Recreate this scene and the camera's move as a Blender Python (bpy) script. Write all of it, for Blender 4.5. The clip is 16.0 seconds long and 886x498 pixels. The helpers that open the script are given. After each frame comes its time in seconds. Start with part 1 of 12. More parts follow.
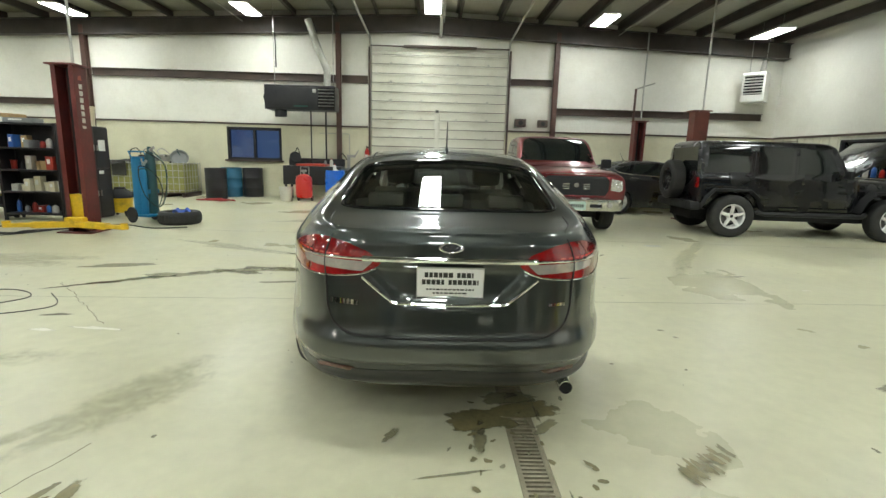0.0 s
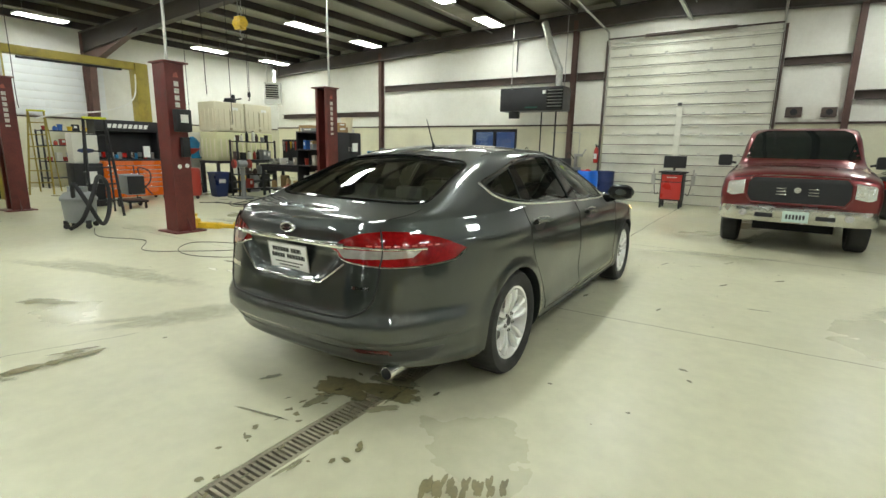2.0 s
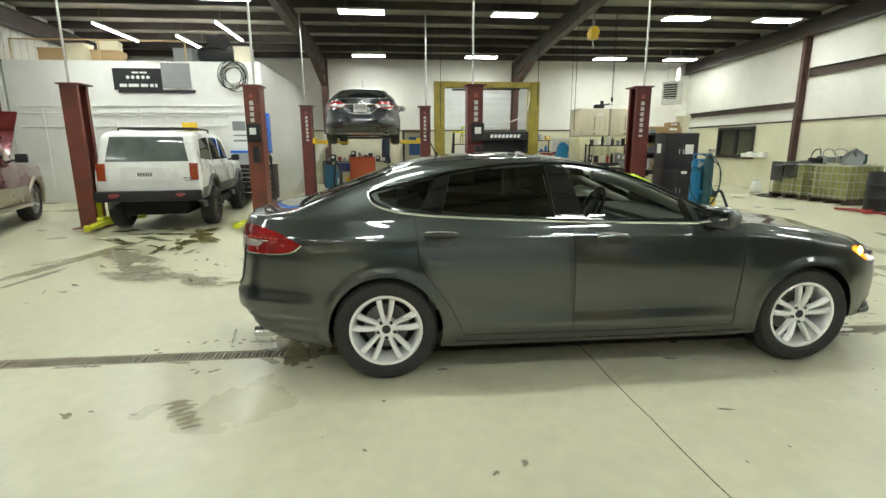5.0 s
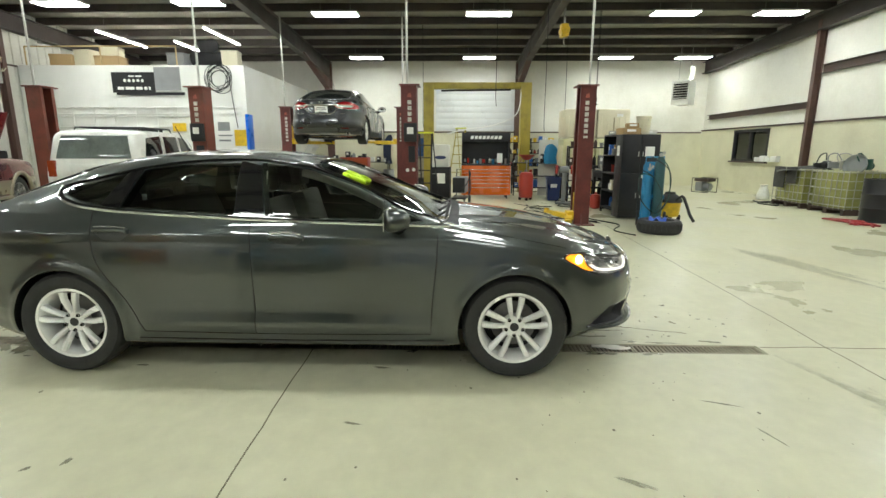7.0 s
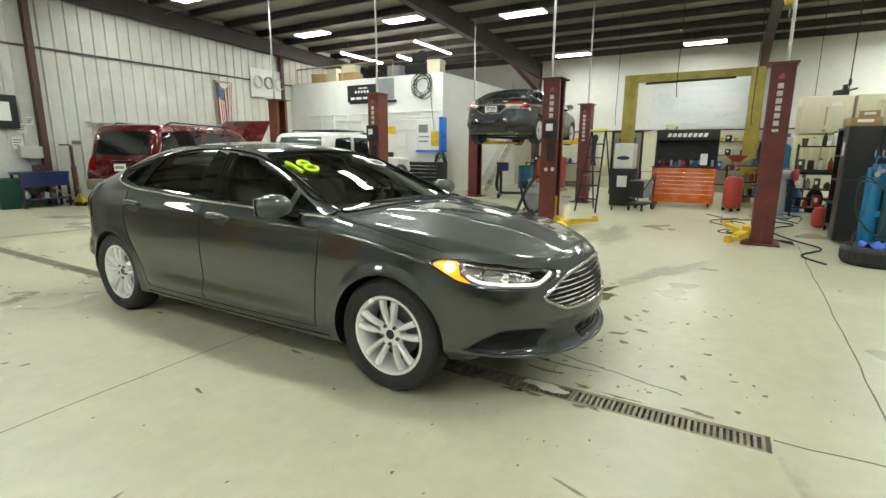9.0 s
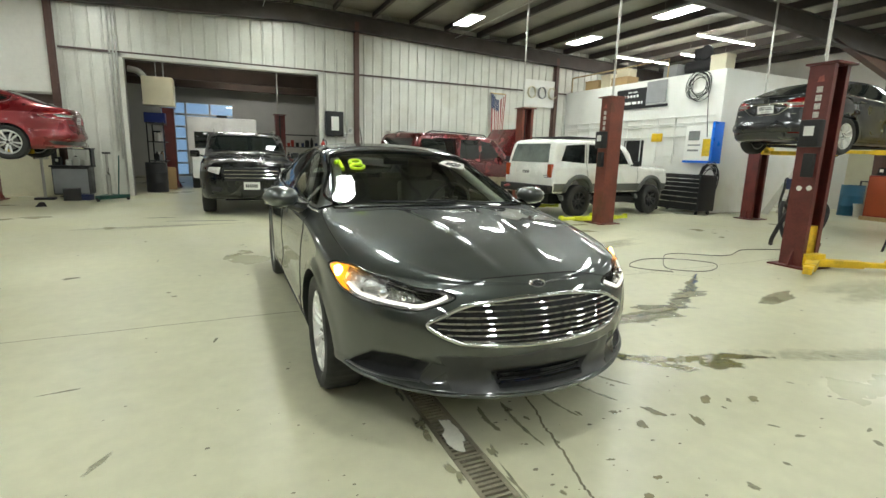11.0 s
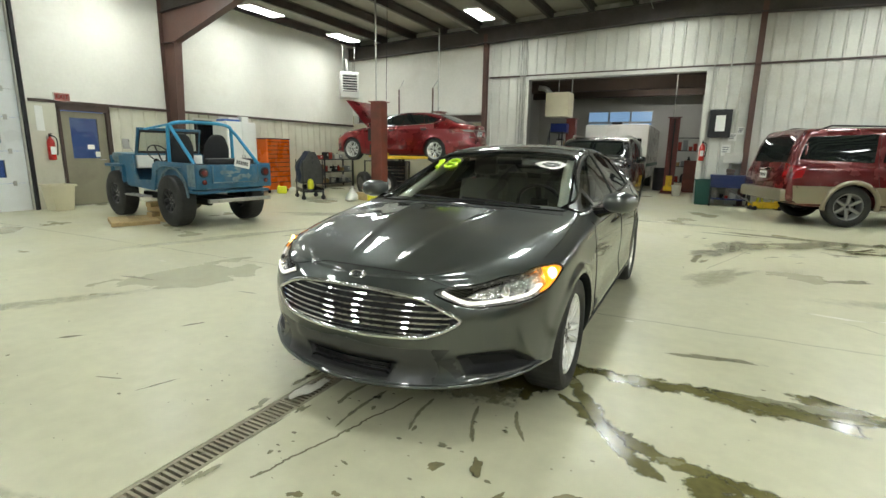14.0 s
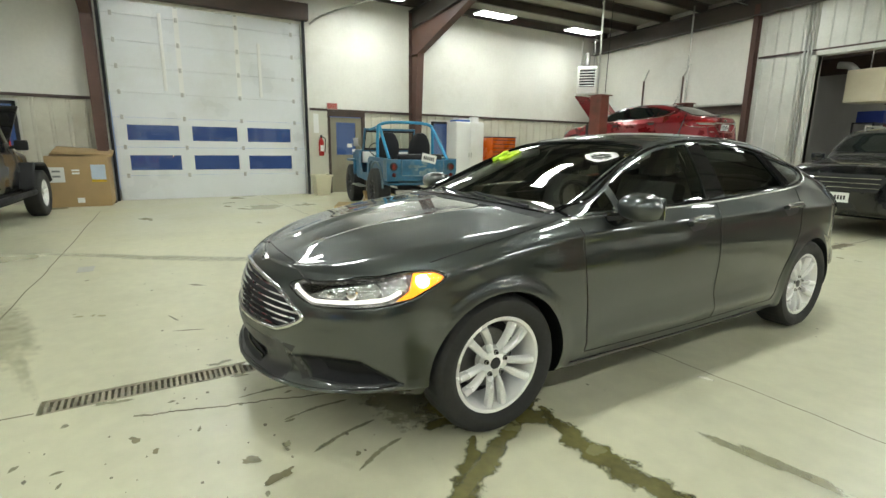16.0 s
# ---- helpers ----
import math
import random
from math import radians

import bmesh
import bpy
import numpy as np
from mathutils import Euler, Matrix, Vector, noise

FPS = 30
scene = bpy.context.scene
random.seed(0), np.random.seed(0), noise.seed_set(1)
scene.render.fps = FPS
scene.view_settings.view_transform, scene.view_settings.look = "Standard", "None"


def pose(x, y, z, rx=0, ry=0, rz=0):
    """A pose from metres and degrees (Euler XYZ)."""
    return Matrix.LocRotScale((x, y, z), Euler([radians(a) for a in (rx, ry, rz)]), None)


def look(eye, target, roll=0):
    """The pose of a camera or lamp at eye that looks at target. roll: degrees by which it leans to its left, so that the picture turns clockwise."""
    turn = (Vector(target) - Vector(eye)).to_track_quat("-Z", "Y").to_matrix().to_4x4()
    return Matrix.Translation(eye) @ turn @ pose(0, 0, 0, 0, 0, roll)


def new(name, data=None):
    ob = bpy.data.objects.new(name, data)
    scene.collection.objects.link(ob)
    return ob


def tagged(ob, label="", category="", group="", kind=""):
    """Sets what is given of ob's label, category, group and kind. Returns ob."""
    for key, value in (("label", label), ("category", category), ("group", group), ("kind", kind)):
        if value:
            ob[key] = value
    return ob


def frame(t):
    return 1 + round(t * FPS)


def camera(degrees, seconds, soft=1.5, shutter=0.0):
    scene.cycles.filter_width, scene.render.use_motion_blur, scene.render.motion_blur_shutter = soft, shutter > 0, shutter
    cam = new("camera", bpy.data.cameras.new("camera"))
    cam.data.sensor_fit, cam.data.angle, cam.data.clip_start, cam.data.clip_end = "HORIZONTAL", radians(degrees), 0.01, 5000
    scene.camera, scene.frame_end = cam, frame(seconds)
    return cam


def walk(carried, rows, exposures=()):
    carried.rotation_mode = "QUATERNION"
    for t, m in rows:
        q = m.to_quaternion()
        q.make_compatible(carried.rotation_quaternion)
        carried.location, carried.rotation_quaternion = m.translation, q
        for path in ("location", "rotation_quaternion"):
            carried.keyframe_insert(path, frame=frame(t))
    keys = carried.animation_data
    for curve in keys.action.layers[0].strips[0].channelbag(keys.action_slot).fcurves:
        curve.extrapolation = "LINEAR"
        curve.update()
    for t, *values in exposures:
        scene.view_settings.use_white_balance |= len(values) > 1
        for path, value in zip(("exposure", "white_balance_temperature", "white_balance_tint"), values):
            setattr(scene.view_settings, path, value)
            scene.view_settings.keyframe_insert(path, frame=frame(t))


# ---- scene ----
cam = camera(84.7, 16.0)
PATH = [
    (0, (0.687, 0.391, 1.372), (0.733, 2.356, 1.0), 1.6),
    (0.5, (1.256, 0.311, 1.381), (1.049, 2.265, 1.005), 1.6),
    (1, (1.805, 0.384, 1.391), (1.319, 2.285, 1.008), 1.5),
    (1.5, (2.36, 0.539, 1.384), (1.592, 2.344, 0.994), 1.2),
    (2, (2.868, 0.838, 1.389), (1.809, 2.487, 0.99), 1.2),
    (2.5, (3.325, 1.16, 1.391), (2.005, 2.607, 0.991), 1.1),
    (3, (3.702, 1.552, 1.419), (2.15, 2.746, 1.013), 1.1),
    (3.5, (4.038, 2.015, 1.477), (2.3, 2.917, 1.069), 0.9),
    (4, (4.337, 2.543, 1.506), (2.481, 3.159, 1.089), 0.6),
    (4.2, (4.43, 2.745, 1.503), (2.545, 3.248, 1.086), 0.4),
    (6.3, (4.662, 5.198, 1.437), (2.702, 5.197, 1.037), 0.0),
    (6.5, (4.649, 5.435, 1.436), (2.69, 5.427, 1.034), 0.2),
    (7, (4.58, 6.0, 1.438), (2.621, 5.953, 1.037), 0.2),
    (7.5, (4.456, 6.569, 1.43), (2.501, 6.433, 1.03), 0.4),
    (8, (4.266, 7.072, 1.401), (2.339, 6.716, 1.004), 0.6),
    (8.5, (4.034, 7.552, 1.381), (2.189, 6.886, 0.987), 0.4),
    (9, (3.757, 7.97, 1.361), (2.065, 6.98, 0.967), 0.3),
    (9.2, (3.62, 8.109, 1.36), (1.994, 7.01, 0.974), 0.1),
    (11.3, (1.852, 9.198, 1.339), (1.228, 7.338, 0.949), 1.6),
    (11.5, (1.672, 9.259, 1.338), (1.175, 7.363, 0.942), 1.4),
    (12, (1.173, 9.374, 1.338), (0.985, 7.422, 0.945), 1.4),
    (12.5, (0.718, 9.441, 1.354), (0.819, 7.483, 0.959), 1.3),
    (13, (0.269, 9.393, 1.348), (0.67, 7.473, 0.954), 1.2),
    (13.5, (-0.222, 9.306, 1.377), (0.444, 7.461, 0.984), 1.0),
    (14, (-0.671, 9.104, 1.362), (0.225, 7.36, 0.964), 1.0),
    (14.5, (-1.079, 8.854, 1.364), (0.02, 7.231, 0.962), 0.9),
    (15, (-1.413, 8.52, 1.349), (-0.099, 7.069, 0.938), 1.0),
    (15.5, (-1.615, 8.114, 1.331), (-0.103, 6.87, 0.921), 0.8),
    (16, (-1.76, 7.678, 1.313), (-0.082, 6.672, 0.9), 0.8),
]
walk(cam, [(t, look(eye, target, roll)) for t, eye, target, roll in PATH])

# ---- light ----
world = bpy.data.worlds.new("world")
scene.world = world
world.use_nodes = True
_wn = world.node_tree.nodes
_sky = _wn.new("ShaderNodeTexSky")
_sky.sky_type, _sky.sun_disc = "NISHITA", False
_sky.sun_elevation, _sky.sun_rotation = radians(4), radians(200)
world.node_tree.links.new(_sky.outputs[0], _wn["Background"].inputs[0])
_wn["Background"].inputs[1].default_value = 0.08
LAMP_STRENGTH = 52.0
LAMP_TINT = (0.94, 1.0, 0.955)
scene.view_settings.exposure = 0.0


# ---- materials ----
def mat(name, color, rough=0.5, metal=0.0, vary=0.12, scale=3.0, fine=60.0, bump=0.0, dirt=None, dirt_amount=0.0,
        dirt_scale=1.2, coat=0.0, spec=0.5, rough_vary=0.1, flake=0.0, rand=0.0, stretch=(1, 1, 1), ragged=0.0, soft=0.25):
    m = bpy.data.materials.new(name)
    m.use_nodes = True
    nt = m.node_tree
    n, l = nt.nodes, nt.links
    b = n["Principled BSDF"]
    geo = n.new("ShaderNodeNewGeometry")
    mp = n.new("ShaderNodeMapping")
    mp.inputs["Scale"].default_value = stretch
    l.new(geo.outputs["Position"], mp.inputs["Vector"])
    big = n.new("ShaderNodeTexNoise")
    big.inputs["Scale"].default_value, big.inputs["Detail"].default_value = scale, 6
    small = n.new("ShaderNodeTexNoise")
    small.inputs["Scale"].default_value, small.inputs["Detail"].default_value = fine, 4
    l.new(mp.outputs[0], big.inputs["Vector"])
    l.new(mp.outputs[0], small.inputs["Vector"])
    add = n.new("ShaderNodeMath")
    add.operation = "ADD"
    l.new(big.outputs["Fac"], add.inputs[0])
    half = n.new("ShaderNodeMath")
    half.operation = "MULTIPLY"
    half.inputs[1].default_value = 0.5
    l.new(small.outputs["Fac"], half.inputs[0])
    l.new(half.outputs[0], add.inputs[1])
    ramp = n.new("ShaderNodeMapRange")
    ramp.inputs["From Min"].default_value, ramp.inputs["From Max"].default_value = 0.45, 1.05
    ramp.inputs["To Min"].default_value, ramp.inputs["To Max"].default_value = 1 - vary, 1 + vary
    l.new(add.outputs[0], ramp.inputs["Value"])
    mul = n.new("ShaderNodeVectorMath")
    mul.operation = "SCALE"
    mul.inputs[0].default_value = color
    l.new(ramp.outputs[0], mul.inputs["Scale"])
    col = mul.outputs[0]
    if rand:
        info = n.new("ShaderNodeObjectInfo")
        rr = n.new("ShaderNodeMapRange")
        rr.inputs["To Min"].default_value, rr.inputs["To Max"].default_value = 1 - rand, 1 + rand
        l.new(info.outputs["Random"], rr.inputs["Value"])
        m2 = n.new("ShaderNodeVectorMath")
        m2.operation = "SCALE"
        l.new(col, m2.inputs[0])
        l.new(rr.outputs[0], m2.inputs["Scale"])
        col = m2.outputs[0]
    if dirt:
        dn = n.new("ShaderNodeTexNoise")
        dn.inputs["Scale"].default_value, dn.inputs["Detail"].default_value, dn.inputs["Roughness"].default_value = dirt_scale, 8, 0.65
        l.new(mp.outputs[0], dn.inputs["Vector"])
        dr = n.new("ShaderNodeMapRange")
        dr.inputs["From Min"].default_value, dr.inputs["From Max"].default_value = 0.5, 0.72
        dr.inputs["To Max"].default_value = dirt_amount
        l.new(dn.outputs["Fac"], dr.inputs["Value"])
        mx = n.new("ShaderNodeMix")
        mx.data_type = "RGBA"
        l.new(dr.outputs[0], mx.inputs["Factor"])
        l.new(col, mx.inputs[6])
        mx.inputs[7].default_value = (*dirt, 1)
        col = mx.outputs[2]
    l.new(col, b.inputs["Base Color"])
    r2 = n.new("ShaderNodeMapRange")
    r2.inputs["From Min"].default_value, r2.inputs["From Max"].default_value = 0.3, 0.7
    r2.inputs["To Min"].default_value, r2.inputs["To Max"].default_value = max(0.02, rough - rough_vary), min(1, rough + rough_vary)
    l.new(big.outputs["Fac"], r2.inputs["Value"])
    l.new(r2.outputs[0], b.inputs["Roughness"])
    b.inputs["Metallic"].default_value = metal
    b.inputs["Specular IOR Level"].default_value = spec
    b.inputs["Coat Weight"].default_value, b.inputs["Coat Roughness"].default_value = min(coat, 1.0), 0.03
    b.inputs["Coat IOR"].default_value = 1.5 if coat <= 1 else 1.85
    if flake:
        vo = n.new("ShaderNodeTexNoise")
        vo.inputs["Scale"].default_value = 900
        l.new(geo.outputs["Position"], vo.inputs["Vector"])
        fb = n.new("ShaderNodeBump")
        fb.inputs["Strength"].default_value, fb.inputs["Distance"].default_value = flake, 0.001
        l.new(vo.outputs["Fac"], fb.inputs["Height"])
        l.new(fb.outputs[0], b.inputs["Normal"])
    elif bump:
        bp = n.new("ShaderNodeBump")
        bp.inputs["Strength"].default_value, bp.inputs["Distance"].default_value = bump, 0.01
        l.new(add.outputs[0], bp.inputs["Height"])
        l.new(bp.outputs[0], b.inputs["Normal"])
    if ragged:
        fade = n.new("ShaderNodeAttribute")
        fade.attribute_name = "fade"
        edge = n.new("ShaderNodeTexNoise")
        edge.inputs["Scale"].default_value, edge.inputs["Detail"].default_value, edge.inputs["Roughness"].default_value = 11.0, 9, 0.68
        l.new(geo.outputs["Position"], edge.inputs["Vector"])
        es = n.new("ShaderNodeMath")
        es.operation = "MULTIPLY_ADD"
        es.inputs[1].default_value, es.inputs[2].default_value = 1.9, -0.95
        l.new(edge.outputs["Fac"], es.inputs[0])
        sm = n.new("ShaderNodeMath")
        sm.operation = "ADD"
        l.new(fade.outputs["Fac"], sm.inputs[0])
        l.new(es.outputs[0], sm.inputs[1])
        al = n.new("ShaderNodeMapRange")
        al.interpolation_type = "SMOOTHSTEP"
        al.inputs["From Min"].default_value, al.inputs["From Max"].default_value, al.inputs["To Max"].default_value = 0.10, 0.10 + soft, ragged
        l.new(sm.outputs[0], al.inputs["Value"])
        l.new(al.outputs[0], b.inputs["Alpha"])
    return m


def glass(name, color, alpha=0.35, rough=0.02):
    """A tinted pane: clear tint with a mirror-like skin."""
    m = bpy.data.materials.new(name)
    m.use_nodes = True
    nt = m.node_tree
    n, l = nt.nodes, nt.links
    n.remove(n["Principled BSDF"])
    tr, gl, mx, fr = n.new("ShaderNodeBsdfTransparent"), n.new("ShaderNodeBsdfGlossy"), n.new("ShaderNodeMixShader"), n.new("ShaderNodeFresnel")
    tr.inputs[0].default_value = (*[c * alpha for c in color], 1)
    gl.inputs["Roughness"].default_value = rough
    fr.inputs[0].default_value = 1.8
    l.new(fr.outputs[0], mx.inputs[0])
    l.new(tr.outputs[0], mx.inputs[1])
    l.new(gl.outputs[0], mx.inputs[2])
    l.new(mx.outputs[0], n["Material Output"].inputs[0])
    return m


def glow(name, color, strength):
    m = bpy.data.materials.new(name)
    m.use_nodes = True
    b = m.node_tree.nodes["Principled BSDF"]
    b.inputs["Base Color"].default_value = (*color, 1)
    b.inputs["Emission Color"].default_value = (*color, 1)
    b.inputs["Emission Strength"].default_value = strength
    return m


# ---- mesh building ----
class Mesh:
    """Collects vertices and faces of one part."""

    def __init__(self, m=None):
        self.v, self.f, self.m = [], [], m or Matrix()

    def add(self, verts, faces, m=None):
        o = len(self.v)
        t = self.m @ m if m is not None else self.m
        self.v += [tuple(t @ Vector(p)) for p in verts]
        self.f += [tuple(o + i for i in f) for f in faces]
        return self

    def box(self, x0, y0, z0, x1, y1, z1, r=0.0, m=None):
        if r <= 0:
            v = [(x, y, z) for x in (x0, x1) for y in (y0, y1) for z in (z0, z1)]
            return self.add(v, [(0, 1, 3, 2), (4, 6, 7, 5), (0, 4, 5, 1), (2, 3, 7, 6), (0, 2, 6, 4), (1, 5, 7, 3)], m)
        r = min(r, (x1 - x0) * 0.49, (y1 - y0) * 0.49, (z1 - z0) * 0.49)
        b = bmesh.new()
        c = [(x, y, z) for x in (x0, x1) for y in (y0, y1) for z in (z0, z1)]
        vs = [b.verts.new(p) for p in c]
        for q in [(0, 1, 3, 2), (4, 6, 7, 5), (0, 4, 5, 1), (2, 3, 7, 6), (0, 2, 6, 4), (1, 5, 7, 3)]:
            b.faces.new([vs[i] for i in q])
        bmesh.ops.bevel(b, geom=b.edges[:], offset=r, segments=2, affect="EDGES", profile=0.6)
        b.verts.index_update()
        self.add([v.co[:] for v in b.verts], [tuple(v.index for v in f.verts) for f in b.faces], m)
        b.free()
        return self

    def cbox(self, x, y, z, sx, sy, sz, r=0.0, m=None):
        return self.box(x - sx / 2, y - sy / 2, z - sz / 2, x + sx / 2, y + sy / 2, z + sz / 2, r, m)

    def lathe(self, profile, seg=24, m=None, close=False):
        """Profile of (radius, z) turned about z."""
        v, f, k = [], [], len(profile)
        for i in range(seg):
            a = 2 * math.pi * i / seg
            v += [(r * math.cos(a), r * math.sin(a), z) for r, z in profile]
        for i in range(seg):
            j = (i + 1) % seg
            for p in range(k if close else k - 1):
                q = (p + 1) % k
                f.append((i * k + p, j * k + p, j * k + q, i * k + q))
        if not close:
            f.append(tuple(i * k for i in range(seg - 1, -1, -1)))
            f.append(tuple(i * k + k - 1 for i in range(seg)))
        return self.add(v, f, m)

    def cyl(self, x, y, z, r, h, seg=16, axis="z", r2=None, m=None):
        t = {"z": Matrix(), "x": Matrix.Rotation(math.pi / 2, 4, "Y"), "y": Matrix.Rotation(-math.pi / 2, 4, "X")}[axis]
        t = Matrix.Translation((x, y, z)) @ t
        e = min(0.15 * r, 0.15 * h, 0.01)
        r2 = r if r2 is None else r2
        return self.lathe([(r - e, 0), (r, e), (r2, h - e), (r2 - e, h)], seg, m @ t if m is not None else t)

    def rod(self, a, b, r, seg=8, m=None):
        return self.tube([a, b], r, seg, m)

    def tube(self, pts, r, seg=8, m=None, closed=False):
        pts = [Vector(p) for p in pts]
        n = len(pts)
        if n < 2:
            return self
        v, f = [], []
        up = Vector((0.13, 0.21, 0.97))
        for i, p in enumerate(pts):
            if closed:
                d = pts[(i + 1) % n] - pts[i - 1]
            else:
                d = pts[min(i + 1, n - 1)] - pts[max(i - 1, 0)]
            d = d.normalized() if d.length > 1e-9 else Vector((0, 0, 1))
            s = d.cross(up)
            if s.length < 1e-3:
                s = d.cross(Vector((1, 0, 0)))
            s.normalize()
            u = s.cross(d)
            rr = r[i] if isinstance(r, (list, tuple)) else r
            v += [p + (s * math.cos(2 * math.pi * k / seg) + u * math.sin(2 * math.pi * k / seg)) * rr for k in range(seg)]
            up = u
        for i in range(n if closed else n - 1):
            j = (i + 1) % n
            for k in range(seg):
                q = (k + 1) % seg
                f.append((i * seg + k, i * seg + q, j * seg + q, j * seg + k))
        if not closed:
            f.append(tuple(range(seg - 1, -1, -1)))
            f.append(tuple((n - 1) * seg + k for k in range(seg)))
        return self.add(v, f, m)

    def prism(self, poly, h, m=None):
        """A polygon in x, y raised by h along z."""
        n = len(poly)
        v = [(x, y, 0) for x, y in poly] + [(x, y, h) for x, y in poly]
        f = [tuple(range(n - 1, -1, -1)), tuple(range(n, 2 * n))]
        f += [(i, (i + 1) % n, n + (i + 1) % n, n + i) for i in range(n)]
        return self.add(v, f, m)

    def data(self, name, smooth=None):
        me = bpy.data.meshes.new(name)
        me.from_pydata(self.v, [], self.f)
        b = bmesh.new()
        b.from_mesh(me)
        bmesh.ops.recalc_face_normals(b, faces=b.faces[:])
        if smooth:
            a = radians(smooth)
            for f in b.faces:
                f.smooth = True
            for e in b.edges:
                if len(e.link_faces) == 2 and e.calc_face_angle(0) > a:
                    e.smooth = False
        b.to_mesh(me)
        b.free()
        return me


def part(name, mesh, material, parent=None, label="", smooth=35):
    """Links a Mesh as one object, under a thing or a part of it."""
    me = mesh.data(name, smooth) if isinstance(mesh, Mesh) else mesh
    me.materials.append(material)
    ob = new(name, me)
    if parent is not None:
        ob.parent = parent
    if label:
        ob["label"] = label
    return ob


def thing(name, m, label, category, group=""):
    ob = new(name)
    ob.empty_display_size = 0.2
    ob.matrix_world = m
    return tagged(ob, label, category, group)


def structure(name, mesh, material, label, category="wall", smooth=35):
    return tagged(part(name, mesh, material, None, "", smooth), label, category, "", "structure")


def curve_points(pts, n=8, closed=False):
    """Catmull-Rom through pts."""
    pts = [Vector(p) for p in pts]
    out, k = [], len(pts)
    for i in range(k if closed else k - 1):
        p0 = pts[i - 1] if (i > 0 or closed) else pts[0]
        p1, p2 = pts[i], pts[(i + 1) % k]
        p3 = pts[(i + 2) % k] if (i + 2 < k or closed) else pts[-1]
        for s in range(n):
            t = s / n
            out.append(0.5 * ((2 * p1) + (p2 - p0) * t + (2 * p0 - 5 * p1 + 4 * p2 - p3) * t * t + (3 * p1 - p0 - 3 * p2 + p3) * t ** 3))
    if not closed:
        out.append(pts[-1])
    return out


def text_mesh(body, size, depth=0.002, bold=0.0):
    cu = bpy.data.curves.new("lettering", "FONT")
    cu.body, cu.size, cu.extrude, cu.align_x, cu.align_y, cu.offset = body, size, depth, "CENTER", "CENTER", bold
    ob = bpy.data.objects.new("lettering", cu)
    me = bpy.data.meshes.new_from_object(ob)
    bpy.data.objects.remove(ob)
    return me


M_CONCRETE_WALL = mat("painted_block", (0.66, 0.64, 0.47), 0.55, vary=0.08, scale=1.2, fine=30, bump=0.1, dirt=(0.42, 0.38, 0.24), dirt_amount=0.35, dirt_scale=0.8)
M_PANEL = mat("white_wall_liner", (0.74, 0.73, 0.66), 0.5, vary=0.07, scale=0.9, fine=14, bump=0.05, dirt=(0.5, 0.46, 0.36), dirt_amount=0.4, dirt_scale=0.5)
M_CORR = mat("corrugated_steel", (0.62, 0.62, 0.56), 0.42, 0.15, vary=0.1, scale=1.5, fine=20, bump=0.05, dirt=(0.42, 0.40, 0.32), dirt_amount=0.5, dirt_scale=0.7)
M_STEEL_BROWN = mat("red_oxide_steel", (0.070, 0.046, 0.036), 0.55, vary=0.3, scale=2.5, fine=40, bump=0.1, dirt=(0.05, 0.04, 0.03), dirt_amount=0.6)
M_STEEL_COL = mat("rust_primer_steel", (0.100, 0.052, 0.040), 0.5, vary=0.25, scale=2.5, fine=40, bump=0.1, dirt=(0.06, 0.04, 0.03), dirt_amount=0.5)
M_ROOF = mat("roof_liner", (0.36, 0.35, 0.29), 0.6, vary=0.15, scale=1.0, fine=18, bump=0.1, dirt=(0.2, 0.19, 0.14), dirt_amount=0.6, dirt_scale=0.6)
M_WHITE_PAINT = mat("white_paint", (0.76, 0.76, 0.72), 0.4, vary=0.05, scale=1.5, dirt=(0.55, 0.52, 0.42), dirt_amount=0.35, dirt_scale=0.9)
M_DOOR_WHITE = mat("white_door_steel", (0.72, 0.74, 0.74), 0.32, vary=0.05, scale=0.8, dirt=(0.52, 0.5, 0.42), dirt_amount=0.35, dirt_scale=0.6)
M_DOOR_OLD = mat("old_white_door", (0.70, 0.69, 0.6), 0.4, vary=0.07, scale=1.0, dirt=(0.4, 0.37, 0.27), dirt_amount=0.5, dirt_scale=0.7)
M_LIFT_RED = mat("lift_maroon", (0.125, 0.024, 0.020), 0.42, vary=0.35, scale=4, fine=40, bump=0.04, dirt=(0.05, 0.02, 0.016), dirt_amount=0.7, dirt_scale=2.5, spec=0.5)
M_LIFT_RUST = mat("lift_faded_red", (0.17, 0.045, 0.028), 0.5, vary=0.28, scale=4, fine=40, bump=0.05, dirt=(0.07, 0.035, 0.02), dirt_amount=0.7, dirt_scale=2.5)
M_YELLOW = mat("lift_yellow", (0.72, 0.47, 0.02), 0.45, vary=0.18, scale=6, fine=50, dirt=(0.2, 0.13, 0.03), dirt_amount=0.6, dirt_scale=5)
M_LIME = mat("arm_lime_yellow", (0.68, 0.70, 0.03), 0.45, vary=0.15, scale=6, dirt=(0.25, 0.25, 0.04), dirt_amount=0.5, dirt_scale=5)
M_OLIVE = mat("olive_yellow_frame", (0.33, 0.26, 0.035), 0.5, vary=0.2, scale=3, dirt=(0.13, 0.09, 0.02), dirt_amount=0.6, dirt_scale=2)
M_BLACK = mat("black_paint", (0.018, 0.018, 0.02), 0.4, vary=0.3, scale=5, spec=0.4)
M_BLACK_MATT = mat("black_plastic", (0.022, 0.022, 0.023), 0.62, vary=0.25, scale=8, spec=0.3)
